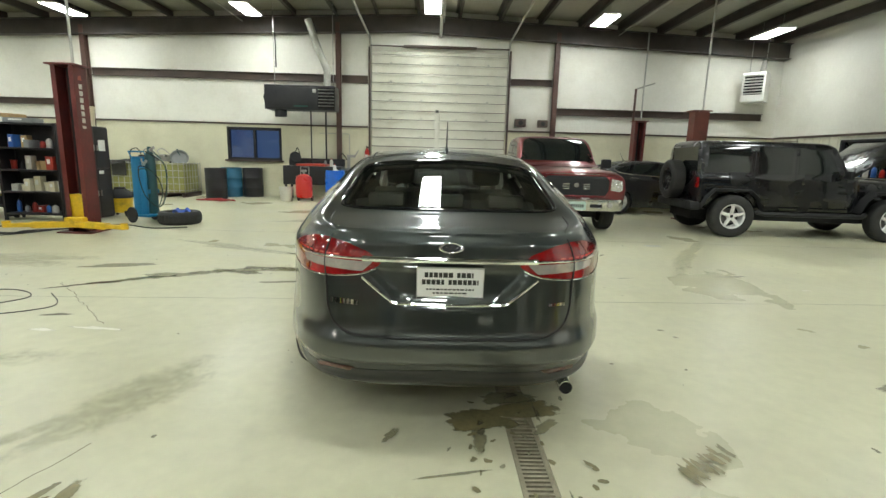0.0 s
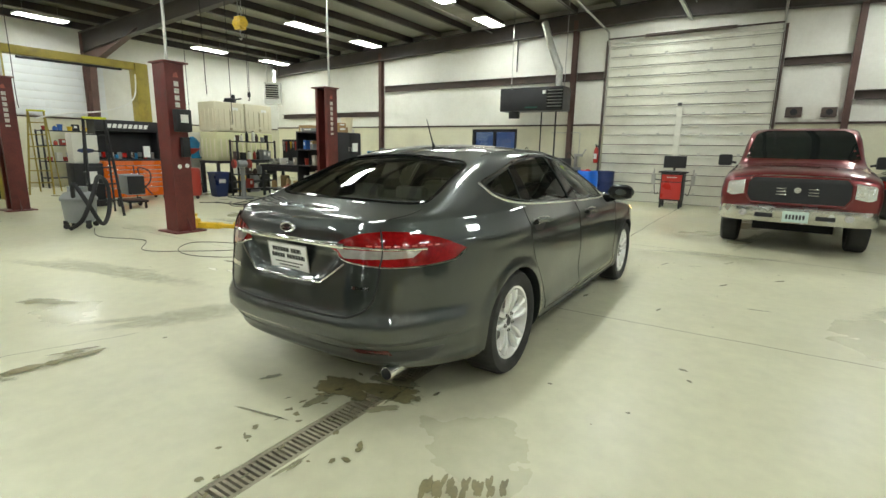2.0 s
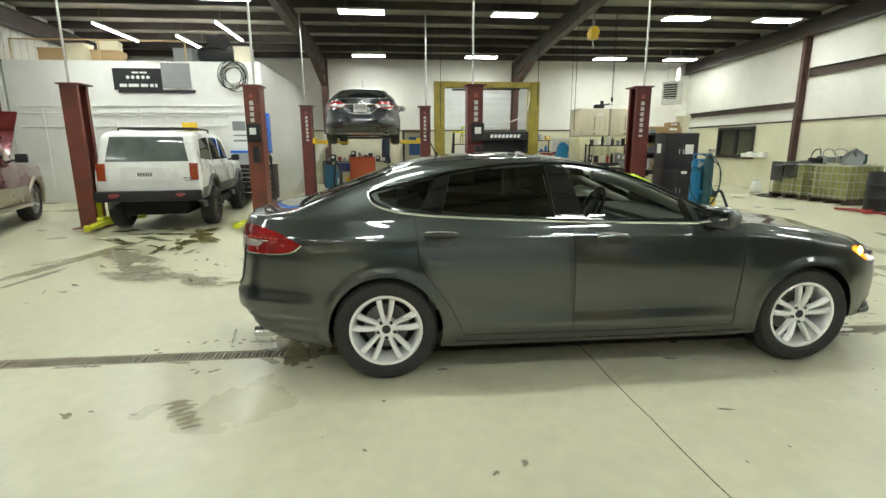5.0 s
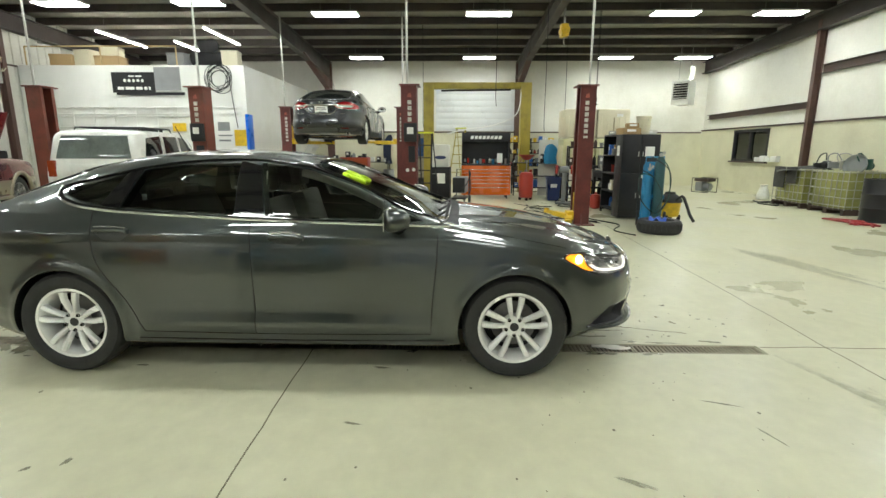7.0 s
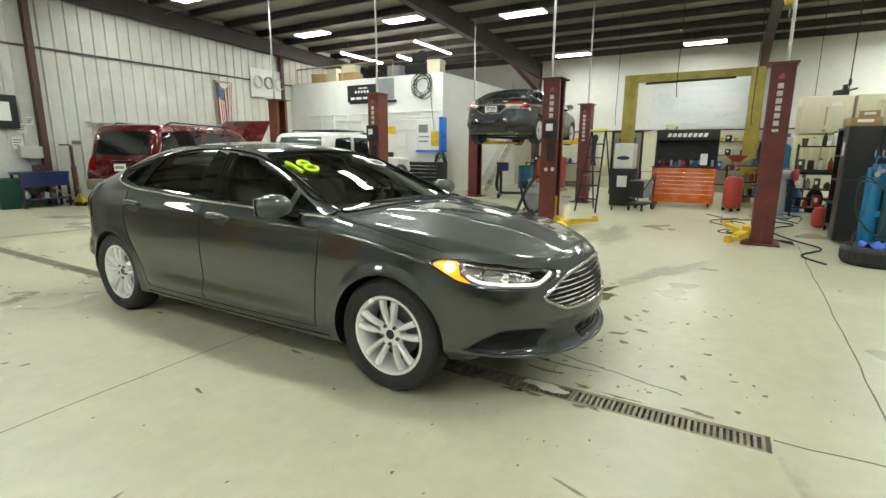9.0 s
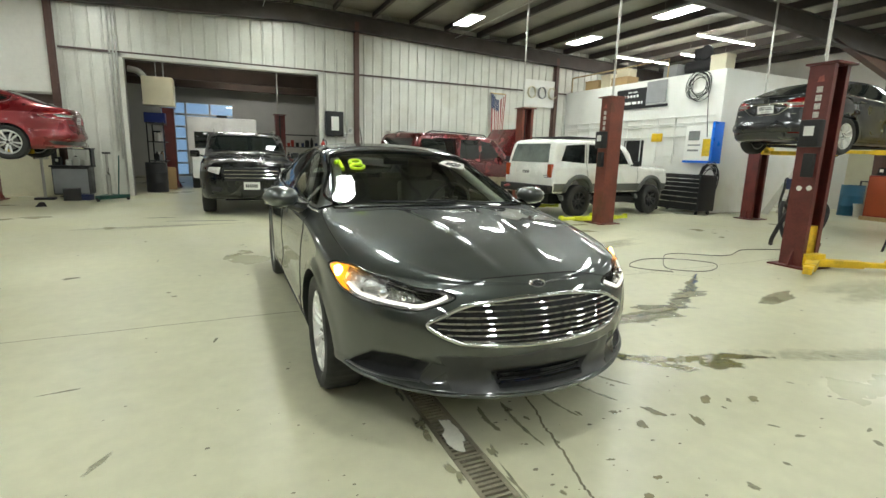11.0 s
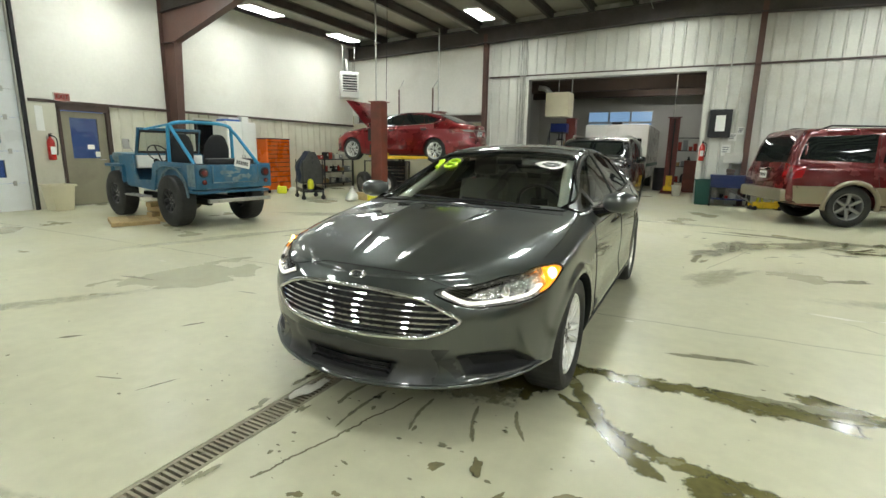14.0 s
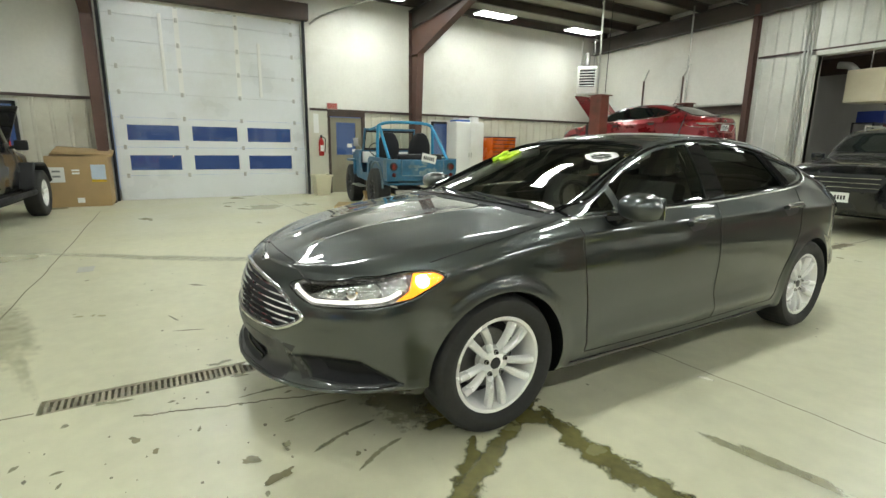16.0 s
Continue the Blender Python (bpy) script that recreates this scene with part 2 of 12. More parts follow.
M_RUBBER = mat("tyre_rubber", (0.021, 0.021, 0.02), 0.7, vary=0.25, scale=12, bump=0.1, dirt=(0.05, 0.047, 0.038), dirt_amount=0.25, dirt_scale=8)
M_STEEL = mat("bare_steel", (0.42, 0.41, 0.38), 0.35, 0.9, vary=0.15, scale=5)
M_GALV = mat("galvanised", (0.5, 0.5, 0.46), 0.4, 0.8, vary=0.2, scale=7, dirt=(0.25, 0.22, 0.16), dirt_amount=0.5)
M_CHROME = mat("chrome", (0.85, 0.85, 0.84), 0.06, 1.0, vary=0.02, rough_vary=0.02)
M_ALLOY = mat("silver_alloy", (0.90, 0.90, 0.88), 0.25, 0.30, vary=0.04, coat=0.5, rough_vary=0.04)
M_ALLOY_DARK = mat("dark_alloy", (0.05, 0.05, 0.05), 0.3, 0.6, vary=0.1)
M_ORANGE = mat("orange_enamel", (0.72, 0.135, 0.012), 0.28, vary=0.06, scale=3, coat=0.4)
M_RED = mat("red_enamel", (0.5, 0.022, 0.015), 0.3, vary=0.1, scale=3, coat=0.3)
M_BLUE_DRUM = mat("blue_plastic", (0.006, 0.15, 0.72), 0.35, vary=0.1, scale=3, dirt=(0.05, 0.1, 0.2), dirt_amount=0.4)
M_BLUE_CART = mat("blue_cart_paint", (0.015, 0.19, 0.38), 0.4, vary=0.15, scale=5)
M_TEAL = mat("teal_cylinder", (0.02, 0.075, 0.085), 0.4, vary=0.15, scale=5)
M_CARD = mat("cardboard", (0.42, 0.29, 0.14), 0.75, vary=0.1, scale=3, bump=0.05)
M_WOOD = mat("raw_timber", (0.47, 0.35, 0.17), 0.7, vary=0.2, scale=3, fine=30, stretch=(1, 6, 6))
M_CREAM = mat("cream_plastic", (0.68, 0.63, 0.46), 0.45, vary=0.06, scale=2, dirt=(0.5, 0.43, 0.28), dirt_amount=0.25)
M_IBC = mat("ibc_oily_plastic", (0.30, 0.30, 0.10), 0.4, vary=0.25, scale=3, dirt=(0.12, 0.12, 0.04), dirt_amount=0.6)
M_PAPER = mat("white_paper", (0.78, 0.78, 0.74), 0.6, vary=0.04)
M_CLOTH_DARK = mat("dark_denim", (0.02, 0.028, 0.05), 0.9, vary=0.35, scale=12, bump=0.3)
M_CLOTH_GREY = mat("grey_work_cloth", (0.06, 0.06, 0.055), 0.9, vary=0.35, scale=12, bump=0.3)
M_GREEN_DK = mat("dark_green_plastic", (0.01, 0.07, 0.055), 0.5, vary=0.15)
M_GREY = mat("grey_paint", (0.22, 0.23, 0.23), 0.45, vary=0.12, scale=4)
M_DOOR_GREY = mat("olive_grey_door", (0.26, 0.24, 0.17), 0.45, vary=0.1, scale=2, dirt=(0.16, 0.14, 0.1), dirt_amount=0.5)
M_LAMP_BODY = mat("lamp_housing", (0.6, 0.6, 0.58), 0.4, vary=0.05)
M_LED = glow("led_diffuser", LAMP_TINT, LAMP_STRENGTH)
M_TUBE = glow("fluorescent_tube", (1.0, 0.99, 0.93), 60.0)
M_STEEL_ROOF = mat("dark_roof_steel", (0.060, 0.049, 0.042), 0.55, vary=0.3, scale=2.5, fine=40, bump=0.1, dirt=(0.10, 0.095, 0.085), dirt_amount=0.5)
M_NIGHT_PANE = mat("evening_pane", (0.03, 0.06, 0.13), 0.06, vary=0.2, scale=1.2, rough_vary=0.03)

# ---- the hall ----
X0, X1, Y0, Y1 = -16.1, 11.5, -6.7, 16.12       # inner faces of the walls
RIDGE_X = 0.0


def roof_z(x):
    return 5.72 - 0.040 * abs(x - RIDGE_X)


M_FLOOR = mat("concrete_floor", (0.545, 0.53, 0.375), 0.36, vary=0.14, scale=0.6, fine=9, bump=0.03, rough_vary=0.13, spec=0.45, dirt=(0.42, 0.40, 0.265), dirt_amount=0.45, dirt_scale=0.9)
M_CRACK = mat("floor_joint", (0.16, 0.14, 0.09), 0.8, vary=0.3, scale=6)
M_TRENCH = mat("drain_muck", (0.02, 0.018, 0.012), 0.6, vary=0.4, scale=9)
M_GRATE = mat("cast_iron_grate", (0.30, 0.27, 0.19), 0.55, 0.3, vary=0.3, scale=9, bump=0.1, dirt=(0.12, 0.10, 0.06), dirt_amount=0.6, dirt_scale=6)
M_WET = mat("wet_oily_film", (0.150, 0.138, 0.050), 0.17, vary=0.4, scale=5, fine=30, rough_vary=0.12, spec=0.55, ragged=0.9, soft=0.35)
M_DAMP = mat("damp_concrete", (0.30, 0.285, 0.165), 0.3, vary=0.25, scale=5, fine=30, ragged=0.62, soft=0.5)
M_SMUDGE = mat("rubber_smudge", (0.33, 0.315, 0.21), 0.5, vary=0.35, scale=14, ragged=0.5, soft=0.6)
M_DIRT = mat("brown_drain_dirt", (0.19, 0.165, 0.075), 0.4, vary=0.4, scale=7, fine=40, ragged=0.9)
M_DAMP_GLOSS = mat("damp_glossy_concrete", (0.35, 0.335, 0.225), 0.14, vary=0.2, scale=3, fine=20, rough_vary=0.1, ragged=0.75, soft=0.7)
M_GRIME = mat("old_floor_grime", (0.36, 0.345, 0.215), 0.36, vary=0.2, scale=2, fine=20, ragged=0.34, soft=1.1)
M_PALE = mat("pale_patch", (0.72, 0.70, 0.6), 0.45, vary=0.12, scale=9, ragged=1.0)

DX0, DX1, DY0, DY1 = 1.09, 1.25, -1.0, 8.27
fl = Mesh()
for a, b, c, d in ((X0 - 0.3, -24, DX0, 18), (DX1, -24, X1 + 0.3, 18), (DX0, -24, DX1, DY0), (DX0, DY1, DX1, 18)):
    fl.add([(a, b, 0), (c, b, 0), (c, d, 0), (a, d, 0)], [(0, 1, 2, 3)])
fl.add([(DX0, DY0, 0), (DX1, DY0, 0), (DX1, DY1, 0), (DX0, DY1, 0), (DX0, DY0, -.16), (DX1, DY0, -.16), (DX1, DY1, -.16), (DX0, DY1, -.16)],
       [(0, 4, 5, 1), (1, 5, 6, 2), (2, 6, 7, 3), (3, 7, 4, 0)])
floor = structure("floor", fl, M_FLOOR, "pale greenish smooth concrete workshop floor with stains", "floor")
structure("drain_trench", Mesh().box(DX0, DY0, -0.165, DX1, DY1, -0.10), M_TRENCH, "dark mucky bottom of the floor drain channel", "drain")

# roof: liner, purlins, rafters
rf = Mesh()
for a, b in ((X0 - 0.3, RIDGE_X), (RIDGE_X, X1 + 0.3)):
    za, zb = roof_z(a), roof_z(b)
    rf.add([(a, -24, za), (b, -24, zb), (b, Y1 + 0.3, zb), (a, Y1 + 0.3, za), (a, -24, za + .12), (b, -24, zb + .12), (b, Y1 + 0.3, zb + .12), (a, Y1 + 0.3, za + .12)],
           [(0, 1, 2, 3), (4, 5, 6, 7), (0, 1, 5, 4), (1, 2, 6, 5), (2, 3, 7, 6), (3, 0, 4, 7)])
structure("ceiling", rf, M_ROOF, "grimy white insulated metal roof liner", "ceiling")
x = X0 + 0.35
while x < X1:
    zt = roof_z(x)
    p = Mesh().box(x - 0.008, -23, zt - 0.22, x + 0.008, Y1, zt - 0.005)
    p.box(x - 0.008, -23, zt - 0.22, x + 0.085, Y1, zt - 0.205).box(x - 0.085, -23, zt - 0.02, x + 0.008, Y1, zt - 0.005)
    structure("purlin", p, M_STEEL_ROOF, "dark brown steel roof purlin", "roof beam")
    x += 1.22


def rafter(name, y, h0, h1, w=0.16):
    """Tapered roof beam from wall to wall: h0 deep at the eaves, h1 at the ridge."""
    m = Mesh()
    pts = []
    for x in (X0, X0 + 5, RIDGE_X, X1 - 5, X1):
        d = h1 + (h0 - h1) * max(0, (abs(x - RIDGE_X) / 14.0 - 0.35) / 0.65)
        pts.append((x, roof_z(x) - 0.22, roof_z(x) - 0.22 - d))
    for (xa, ta, ba), (xb, tb, bb) in zip(pts, pts[1:]):
        for za, zb, t, wd in ((ta, tb, 0.014, w), (ba, bb, 0.014, w)):
            m.add([(xa, y - wd / 2, za), (xb, y - wd / 2, zb), (xb, y + wd / 2, zb), (xa, y + wd / 2, za), (xa, y - wd / 2, za - t), (xb, y - wd / 2, zb - t), (xb, y + wd / 2, zb - t), (xa, y + wd / 2, za - t)],
                  [(0, 1, 2, 3), (4, 5, 6, 7), (0, 1, 5, 4), (2, 3, 7, 6), (1, 2, 6, 5), (3, 0, 4, 7)])
        m.add([(xa, y - .010, ta), (xb, y - .010, tb), (xb, y - .010, bb), (xa, y - .010, ba), (xa, y + .010, ta), (xb, y + .010, tb), (xb, y + .010, bb), (xa, y + .010, ba)],
              [(0, 1, 2, 3), (4, 5, 6, 7), (0, 1, 5, 4), (2, 3, 7, 6)])
    return structure(name, m, M_STEEL_ROOF, "dark brown tapered steel roof rafter", "roof beam", None)


def frame_column(x, y, side):
    """Tapered I-column of the portal frame: side +1 leans its inner flange to -x."""
    m = Mesh()
    top, bot, zt, zk = 0.75, 0.32, roof_z(x) - 0.25, 3.84
    a, w = x, 0.2

    def slab(p, q, t):
        (xa, za), (xb, zb) = p, q
        d = Vector((zb - za, 0, -(xb - xa))).normalized() * t
        m.add([(xa, y - w / 2, za), (xb, y - w / 2, zb), (xb, y + w / 2, zb), (xa, y + w / 2, za),
               (xa + d.x, y - w / 2, za + d.z), (xb + d.x, y - w / 2, zb + d.z), (xb + d.x, y + w / 2, zb + d.z), (xa + d.x, y + w / 2, za + d.z)],
              [(0, 1, 2, 3), (4, 5, 6, 7), (0, 1, 5, 4), (2, 3, 7, 6), (1, 2, 6, 5), (3, 0, 4, 7)])
    s = -side
    slab((a + s * bot, 0), (a + s * 0.55, zk), 0.016)
    slab((a + s * 0.55, zk), (a + s * 3.6, zt + 0.08 - 0.3), 0.016)
    slab((a + s * 0.02, 0), (a + s * 0.02, zt), 0.016)
    for yy in (y - 0.006, y + 0.006):
        m.add([(a, yy, 0), (a + s * bot, yy, 0), (a + s * 0.55, yy, zk), (a + s * 3.6, yy, zt - 0.22), (a + s * 3.6, yy, zt + 0.05), (a, yy, zt)], [(0, 1, 2, 3, 4, 5)])
    m.add([(a, y - w / 2, zk), (a + s * 0.56, y - w / 2, zk), (a + s * 0.56, y + w / 2, zk), (a, y + w / 2, zk), (a, y - w / 2, zk + .015), (a + s * 0.56, y - w / 2, zk + .015), (a + s * 0.56, y + w / 2, zk + .015), (a, y + w / 2, zk + .015)],
          [(0, 1, 2, 3), (4, 5, 6, 7), (0, 1, 5, 4), (2, 3, 7, 6), (1, 2, 6, 5), (3, 0, 4, 7)])
    m.cbox(a + s * 0.18, y, 0.01, 0.45, 0.28, 0.02)
    return structure("column", m, M_STEEL_COL, "rust-red tapered steel portal column with haunch", "column", None)


FRAMES = (0.88, 8.5)
for fy in FRAMES:
    rafter("rafter", fy, 0.55, 0.30, 0.2)
    frame_column(X1 - 0.02, fy, 1)
    frame_column(X0 + 0.02, fy, -1)
rafter("rafter", Y1 - 0.18, 0.42, 0.46, 0.26)
rafter("rafter", Y0 + 0.20, 0.42, 0.46, 0.26)


def i_column(x, y, h, along="x", d=0.2, w=0.13):
    m = Mesh()
    if along == "x":
        m.box(x - w / 2, y - d / 2, 0, x + w / 2, y - d / 2 + .012, h).box(x - w / 2, y + d / 2 - .012, 0, x + w / 2, y + d / 2, h).box(x - .005, y - d / 2, 0, x + .005, y + d / 2, h)
    m.cbox(x, y, 0.008, 0.28, 0.3, 0.016)
    return structure("column", m, M_STEEL_COL, "rust-brown steel end-wall column", "column", None)


for cx in (-9.85, -2.28, 4.38):
    i_column(cx, Y1 - 0.12, roof_z(cx) - 0.4)
for cx in (5.9, -1.78, -9.3):
    i_column(cx, Y0 + 0.14, roof_z(cx) - 0.4)


def wall_with_holes(name, axis, at, thick, a0, a1, z0, z1, holes, material, label, kinds="wall"):
    """A flat wall across x (axis 'y') or y (axis 'x'), with rectangular openings (a, b, z0, z1)."""
    m = Mesh()
    cuts = sorted({a0, a1, *[h[0] for h in holes], *[h[1] for h in holes]})
    for p, q in zip(cuts, cuts[1:]):
        if q <= a0 or p >= a1:
            continue
        inside = sorted([h for h in holes if h[0] < (p + q) / 2 < h[1]], key=lambda h: h[2])
        z = z0
        spans = []
        for h in inside:
            if h[2] > z:
                spans.append((z, min(h[2], z1)))
            z = max(z, h[3])
        if z < z1:
            spans.append((z, z1))
        for s, e in spans:
            if e - s < 0.002:
                continue
            lo, hi = min(at, at + thick), max(at, at + thick)
            if axis == "y":
                m.box(p, lo, s, q, hi, e)
            else:
                m.box(lo, p, s, hi, q, e)
    return structure(name, m, material, label, kinds, None)


N_HOLES = [(-1.31, 2.92, -1, 4.5), (-5.78, -4.1, 1.12, 2.12), (-13.7, -11.7, 1.08, 2.15)]
wall_with_holes("wall_north_upper", "y", Y1, 0.2, X0, X1, 2.2, 6, N_HOLES, M_PANEL, "smooth white insulated metal wall liner")
wall_with_holes("wall_north_lower", "y", Y1 - 0.03, 0.23, X0, X1, 0, 2.2, N_HOLES, M_CONCRETE_WALL, "pale yellow painted lower workshop wall")
W_HOLES = [(3.95, 4.95, -1, 2.1)]
wall_with_holes("wall_west_upper", "x", X0, -0.2, Y0, Y1, 2.12, 6, [], M_PANEL, "smooth white insulated metal wall liner")
wall_with_holes("wall_west_lower", "x", X0 + 0.03, -0.23, Y0, Y1, 0, 2.12, W_HOLES, M_CONCRETE_WALL, "pale yellow painted lower workshop wall")
E_HOLES = [(4.05, 8.3, -1, 4.3), (2.4, 3.4, -1, 2.1), (-1.2, 0.2, 1.0, 2.05), (9.9, 13.4, 1.15, 2.1)]
wall_with_holes("wall_east_upper", "x", X1, 0.2, Y0, Y1, 2.2, 6, E_HOLES, M_PANEL, "smooth white insulated metal wall liner")
wall_with_holes("wall_east_lower", "x", X1 + 0.02, 0.18, Y0, Y1, 0, 2.2, E_HOLES, M_PANEL, "backing of the cream metal wainscot")


def corrugated(name, axis, at, depth, a0, a1, z0, z1, holes, material, label, pitch=0.3, flat=0.14):
    """Ribbed sheet steel in front of a wall; ribs stand out by depth."""
    m = Mesh()
    cuts = sorted({a0, a1, *[h[0] for h in holes], *[h[1] for h in holes]})
    for p, q in zip(cuts, cuts[1:]):
        inside = [h for h in holes if h[0] < (p + q) / 2 < h[1]]
        spans, z = [], z0
        for h in sorted(inside, key=lambda h: h[2]):
            if h[2] > z:
                spans.append((z, h[2]))
            z = max(z, h[3])
        if z < z1:
            spans.append((z, z1))
        line = []
        k = math.floor(p / pitch)
        marks = [p]
        while k * pitch < q + pitch:
            for o in (0.0, 0.018, 0.018 + 0.035, 0.036 + 0.035):
                s = k * pitch + o
                if p < s < q:
                    marks.append(s)
            k += 1
        marks.append(q)
        for s in sorted(set(marks)):
            f = (s / pitch - math.floor(s / pitch + 1e-6)) * pitch
            d = 0.0
            if 0.017 <= f <= 0.054:
                d = depth
            line.append((s, d))
        for za, zb in spans:
            v, fs = [], []
            for s, d in line:
                for z in (za, zb):
                    v.append((s, at + d, z) if axis == "y" else (at + d, s, z))
            for i in range(len(line) - 1):
                fs.append((2 * i, 2 * i + 2, 2 * i + 3, 2 * i + 1))
            m.add(v, fs)
    return structure(name, m, material, label, "wall", None)


S_HOLES = [(-0.62, 4.42, -1, 3.62)]
wall_with_holes("wall_south", "y", Y0 - 0.03, -0.18, X0, X1, 0, 6, S_HOLES, M_CORR, "grey-white ribbed metal partition wall")
corrugated("wall_south_sheet", "y", Y0, 0.028, X0, 5.85, 0, 6, S_HOLES, M_CORR, "grey-white ribbed metal partition sheets")
structure("wall_south_liner", Mesh().box(5.95, Y0 - 0.02, 2.62, X1, Y0 + 0.012, 5.4), M_PANEL, "smooth white wall liner above the girt", "wall")
structure("wall_south_base", Mesh().box(5.95, Y0 - 0.02, 0, X1, Y0 + 0.02, 2.3), M_CONCRETE_WALL, "pale cream lower partition wall", "wall")
corrugated("wall_east_wainscot", "x", X1, -0.025, Y0, 3.95, 0, 2.2, [(2.33, 3.47, -1, 2.17), (-1.27, 0.27, 0.95, 2.11)], mat("cream_ribbed_steel", (0.62, 0.60, 0.49), 0.45, vary=0.08, scale=1.5, dirt=(0.4, 0.37, 0.27), dirt_amount=0.45), "cream ribbed steel wainscot", 0.3)
corrugated("wall_east_wainscot_north", "x", X1, -0.025, 8.45, Y1, 0, 2.2, [(9.85, 13.45, 1.1, 2.15)], bpy.data.materials["cream_ribbed_steel"], "cream ribbed steel wainscot", 0.3)


def girt(x0, x1, y0, y1, z, h=0.2):
    m = Mesh()
    if abs(x1 - x0) > abs(y1 - y0):
        s = -1 if y0 > 5 else 1
        m.box(x0, min(y0, y0 + s * .012), z - h / 2, x1, max(y0, y0 + s * .012), z + h / 2).box(x0, min(y0, y0 + s * .09), z + h / 2, x1, max(y0, y0 + s * .09), z + h / 2 + .012)
        m.box(x0, min(y0, y0 + s * .09), z - h / 2 - .012, x1, max(y0, y0 + s * .09), z - h / 2)
    else:
        s = -1 if x0 > 0 else 1
        m.box(min(x0, x0 + s * .08), y0, z - h / 2, max(x0, x0 + s * .08), y1, z + h / 2)
    return structure("girt", m, M_STEEL_BROWN, "brown steel wall girt", "wall beam", None)


girt(-9.75, -2.36, Y1 - 0.012, Y1, 3.64)
girt(-2.2, -1.4, Y1 - 0.012, Y1, 3.64)
girt(3.0, 4.3, Y1 - 0.012, Y1, 3.7, 0.16)
girt(X0 + 0.4, -9.95, Y1 - 0.012, Y1, 2.72, 0.16)
girt(4.48, X1 - 0.5, Y1 - 0.012, Y1, 2.86, 0.18)
girt(6.0, X1 - 0.3, Y0 + 0.015, Y0, 2.45, 0.2)
trim = Mesh()
trim.box(X0, Y1 - 0.07, 2.2, -1.4, Y1 - 0.001, 2.25).box(3.0, Y1 - 0.07, 2.2, X1, Y1 - 0.001, 2.25)
structure("trim_north", trim, M_STEEL_BROWN, "dark cap trim of the lower wall", "trim")
structure("trim_west", Mesh().box(X0 + 0.001, Y0, 2.12, X0 + 0.06, Y1 - 0.1, 2.17), M_STEEL_BROWN, "dark cap trim of the lower wall", "trim")
structure("trim_east", Mesh().box(X1 - 0.05, Y0, 2.2, X1 - 0.001, 3.9, 2.26).box(X1 - 0.05, 8.5, 2.2, X1 - 0.001, Y1 - 0.1, 2.26), M_STEEL_BROWN, "dark cap trim of the wainscot", "trim")
structure("trim_south", Mesh().box(X0, Y0 + 0.03, 3.72, 5.8, Y0 + 0.06, 3.77), M_STEEL_BROWN, "dark horizontal flashing line of the partition", "trim")
structure("trim_opening", Mesh().box(-0.72, Y0 + 0.03, 3.62, 4.52, Y0 + 0.1, 3.72).box(-0.74, Y0 + 0.03, 0, -0.62, Y0 + 0.1, 3.72).box(4.42, Y0 + 0.03, 0, 4.52, Y0 + 0.1, 3.72).box(-0.74, Y0 - 0.24, 0, -0.62, Y0 + 0.03, 3.62).box(4.42, Y0 - 0.24, 0, 4.52, Y0 + 0.03, 3.62), M_CORR, "grey steel jambs and head of the wide opening", "trim")

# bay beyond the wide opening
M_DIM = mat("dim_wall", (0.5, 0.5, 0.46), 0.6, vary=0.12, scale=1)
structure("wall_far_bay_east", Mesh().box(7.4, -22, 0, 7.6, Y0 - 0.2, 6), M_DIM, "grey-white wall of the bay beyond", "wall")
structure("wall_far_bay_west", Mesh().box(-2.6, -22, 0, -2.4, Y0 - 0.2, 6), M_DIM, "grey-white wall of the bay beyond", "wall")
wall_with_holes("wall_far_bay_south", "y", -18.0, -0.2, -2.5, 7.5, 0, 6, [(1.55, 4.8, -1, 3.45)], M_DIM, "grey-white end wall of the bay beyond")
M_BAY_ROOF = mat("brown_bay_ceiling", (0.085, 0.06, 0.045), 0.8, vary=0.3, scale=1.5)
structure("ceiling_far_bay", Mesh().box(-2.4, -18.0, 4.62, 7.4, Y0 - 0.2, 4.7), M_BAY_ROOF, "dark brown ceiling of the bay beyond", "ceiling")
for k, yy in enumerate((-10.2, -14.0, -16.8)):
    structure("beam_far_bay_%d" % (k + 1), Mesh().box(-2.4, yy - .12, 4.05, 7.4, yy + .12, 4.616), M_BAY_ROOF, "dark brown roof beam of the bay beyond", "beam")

# ---- floor marks ----
def ribbon(pts, w, z=0.0018):
    m = Mesh()
    pts = [Vector((*p, 0)) for p in pts]
    v, f = [], []
    for i, p in enumerate(pts):
        d = (pts[min(i + 1, len(pts) - 1)] - pts[max(i - 1, 0)]).normalized()
        s = Vector((-d.y, d.x, 0)) * w / 2
        v += [(p.x + s.x, p.y + s.y, z), (p.x - s.x, p.y - s.y, z)]
    for i in range(len(pts) - 1):
        f.append((2 * i, 2 * i + 1, 2 * i + 3, 2 * i + 2))
    return m.add(v, f)


def wander(a, b, n=40, amp=0.012, seed=1):
    r = random.Random(seed)
    out, off = [], 0
    for i in range(n + 1):
        t = i / n
        off = 0.7 * off + r.uniform(-amp, amp)
        out.append((a[0] + (b[0] - a[0]) * t + off * (b[1] != a[1]), a[1] + (b[1] - a[1]) * t + off * (b[0] != a[0])))
    return out


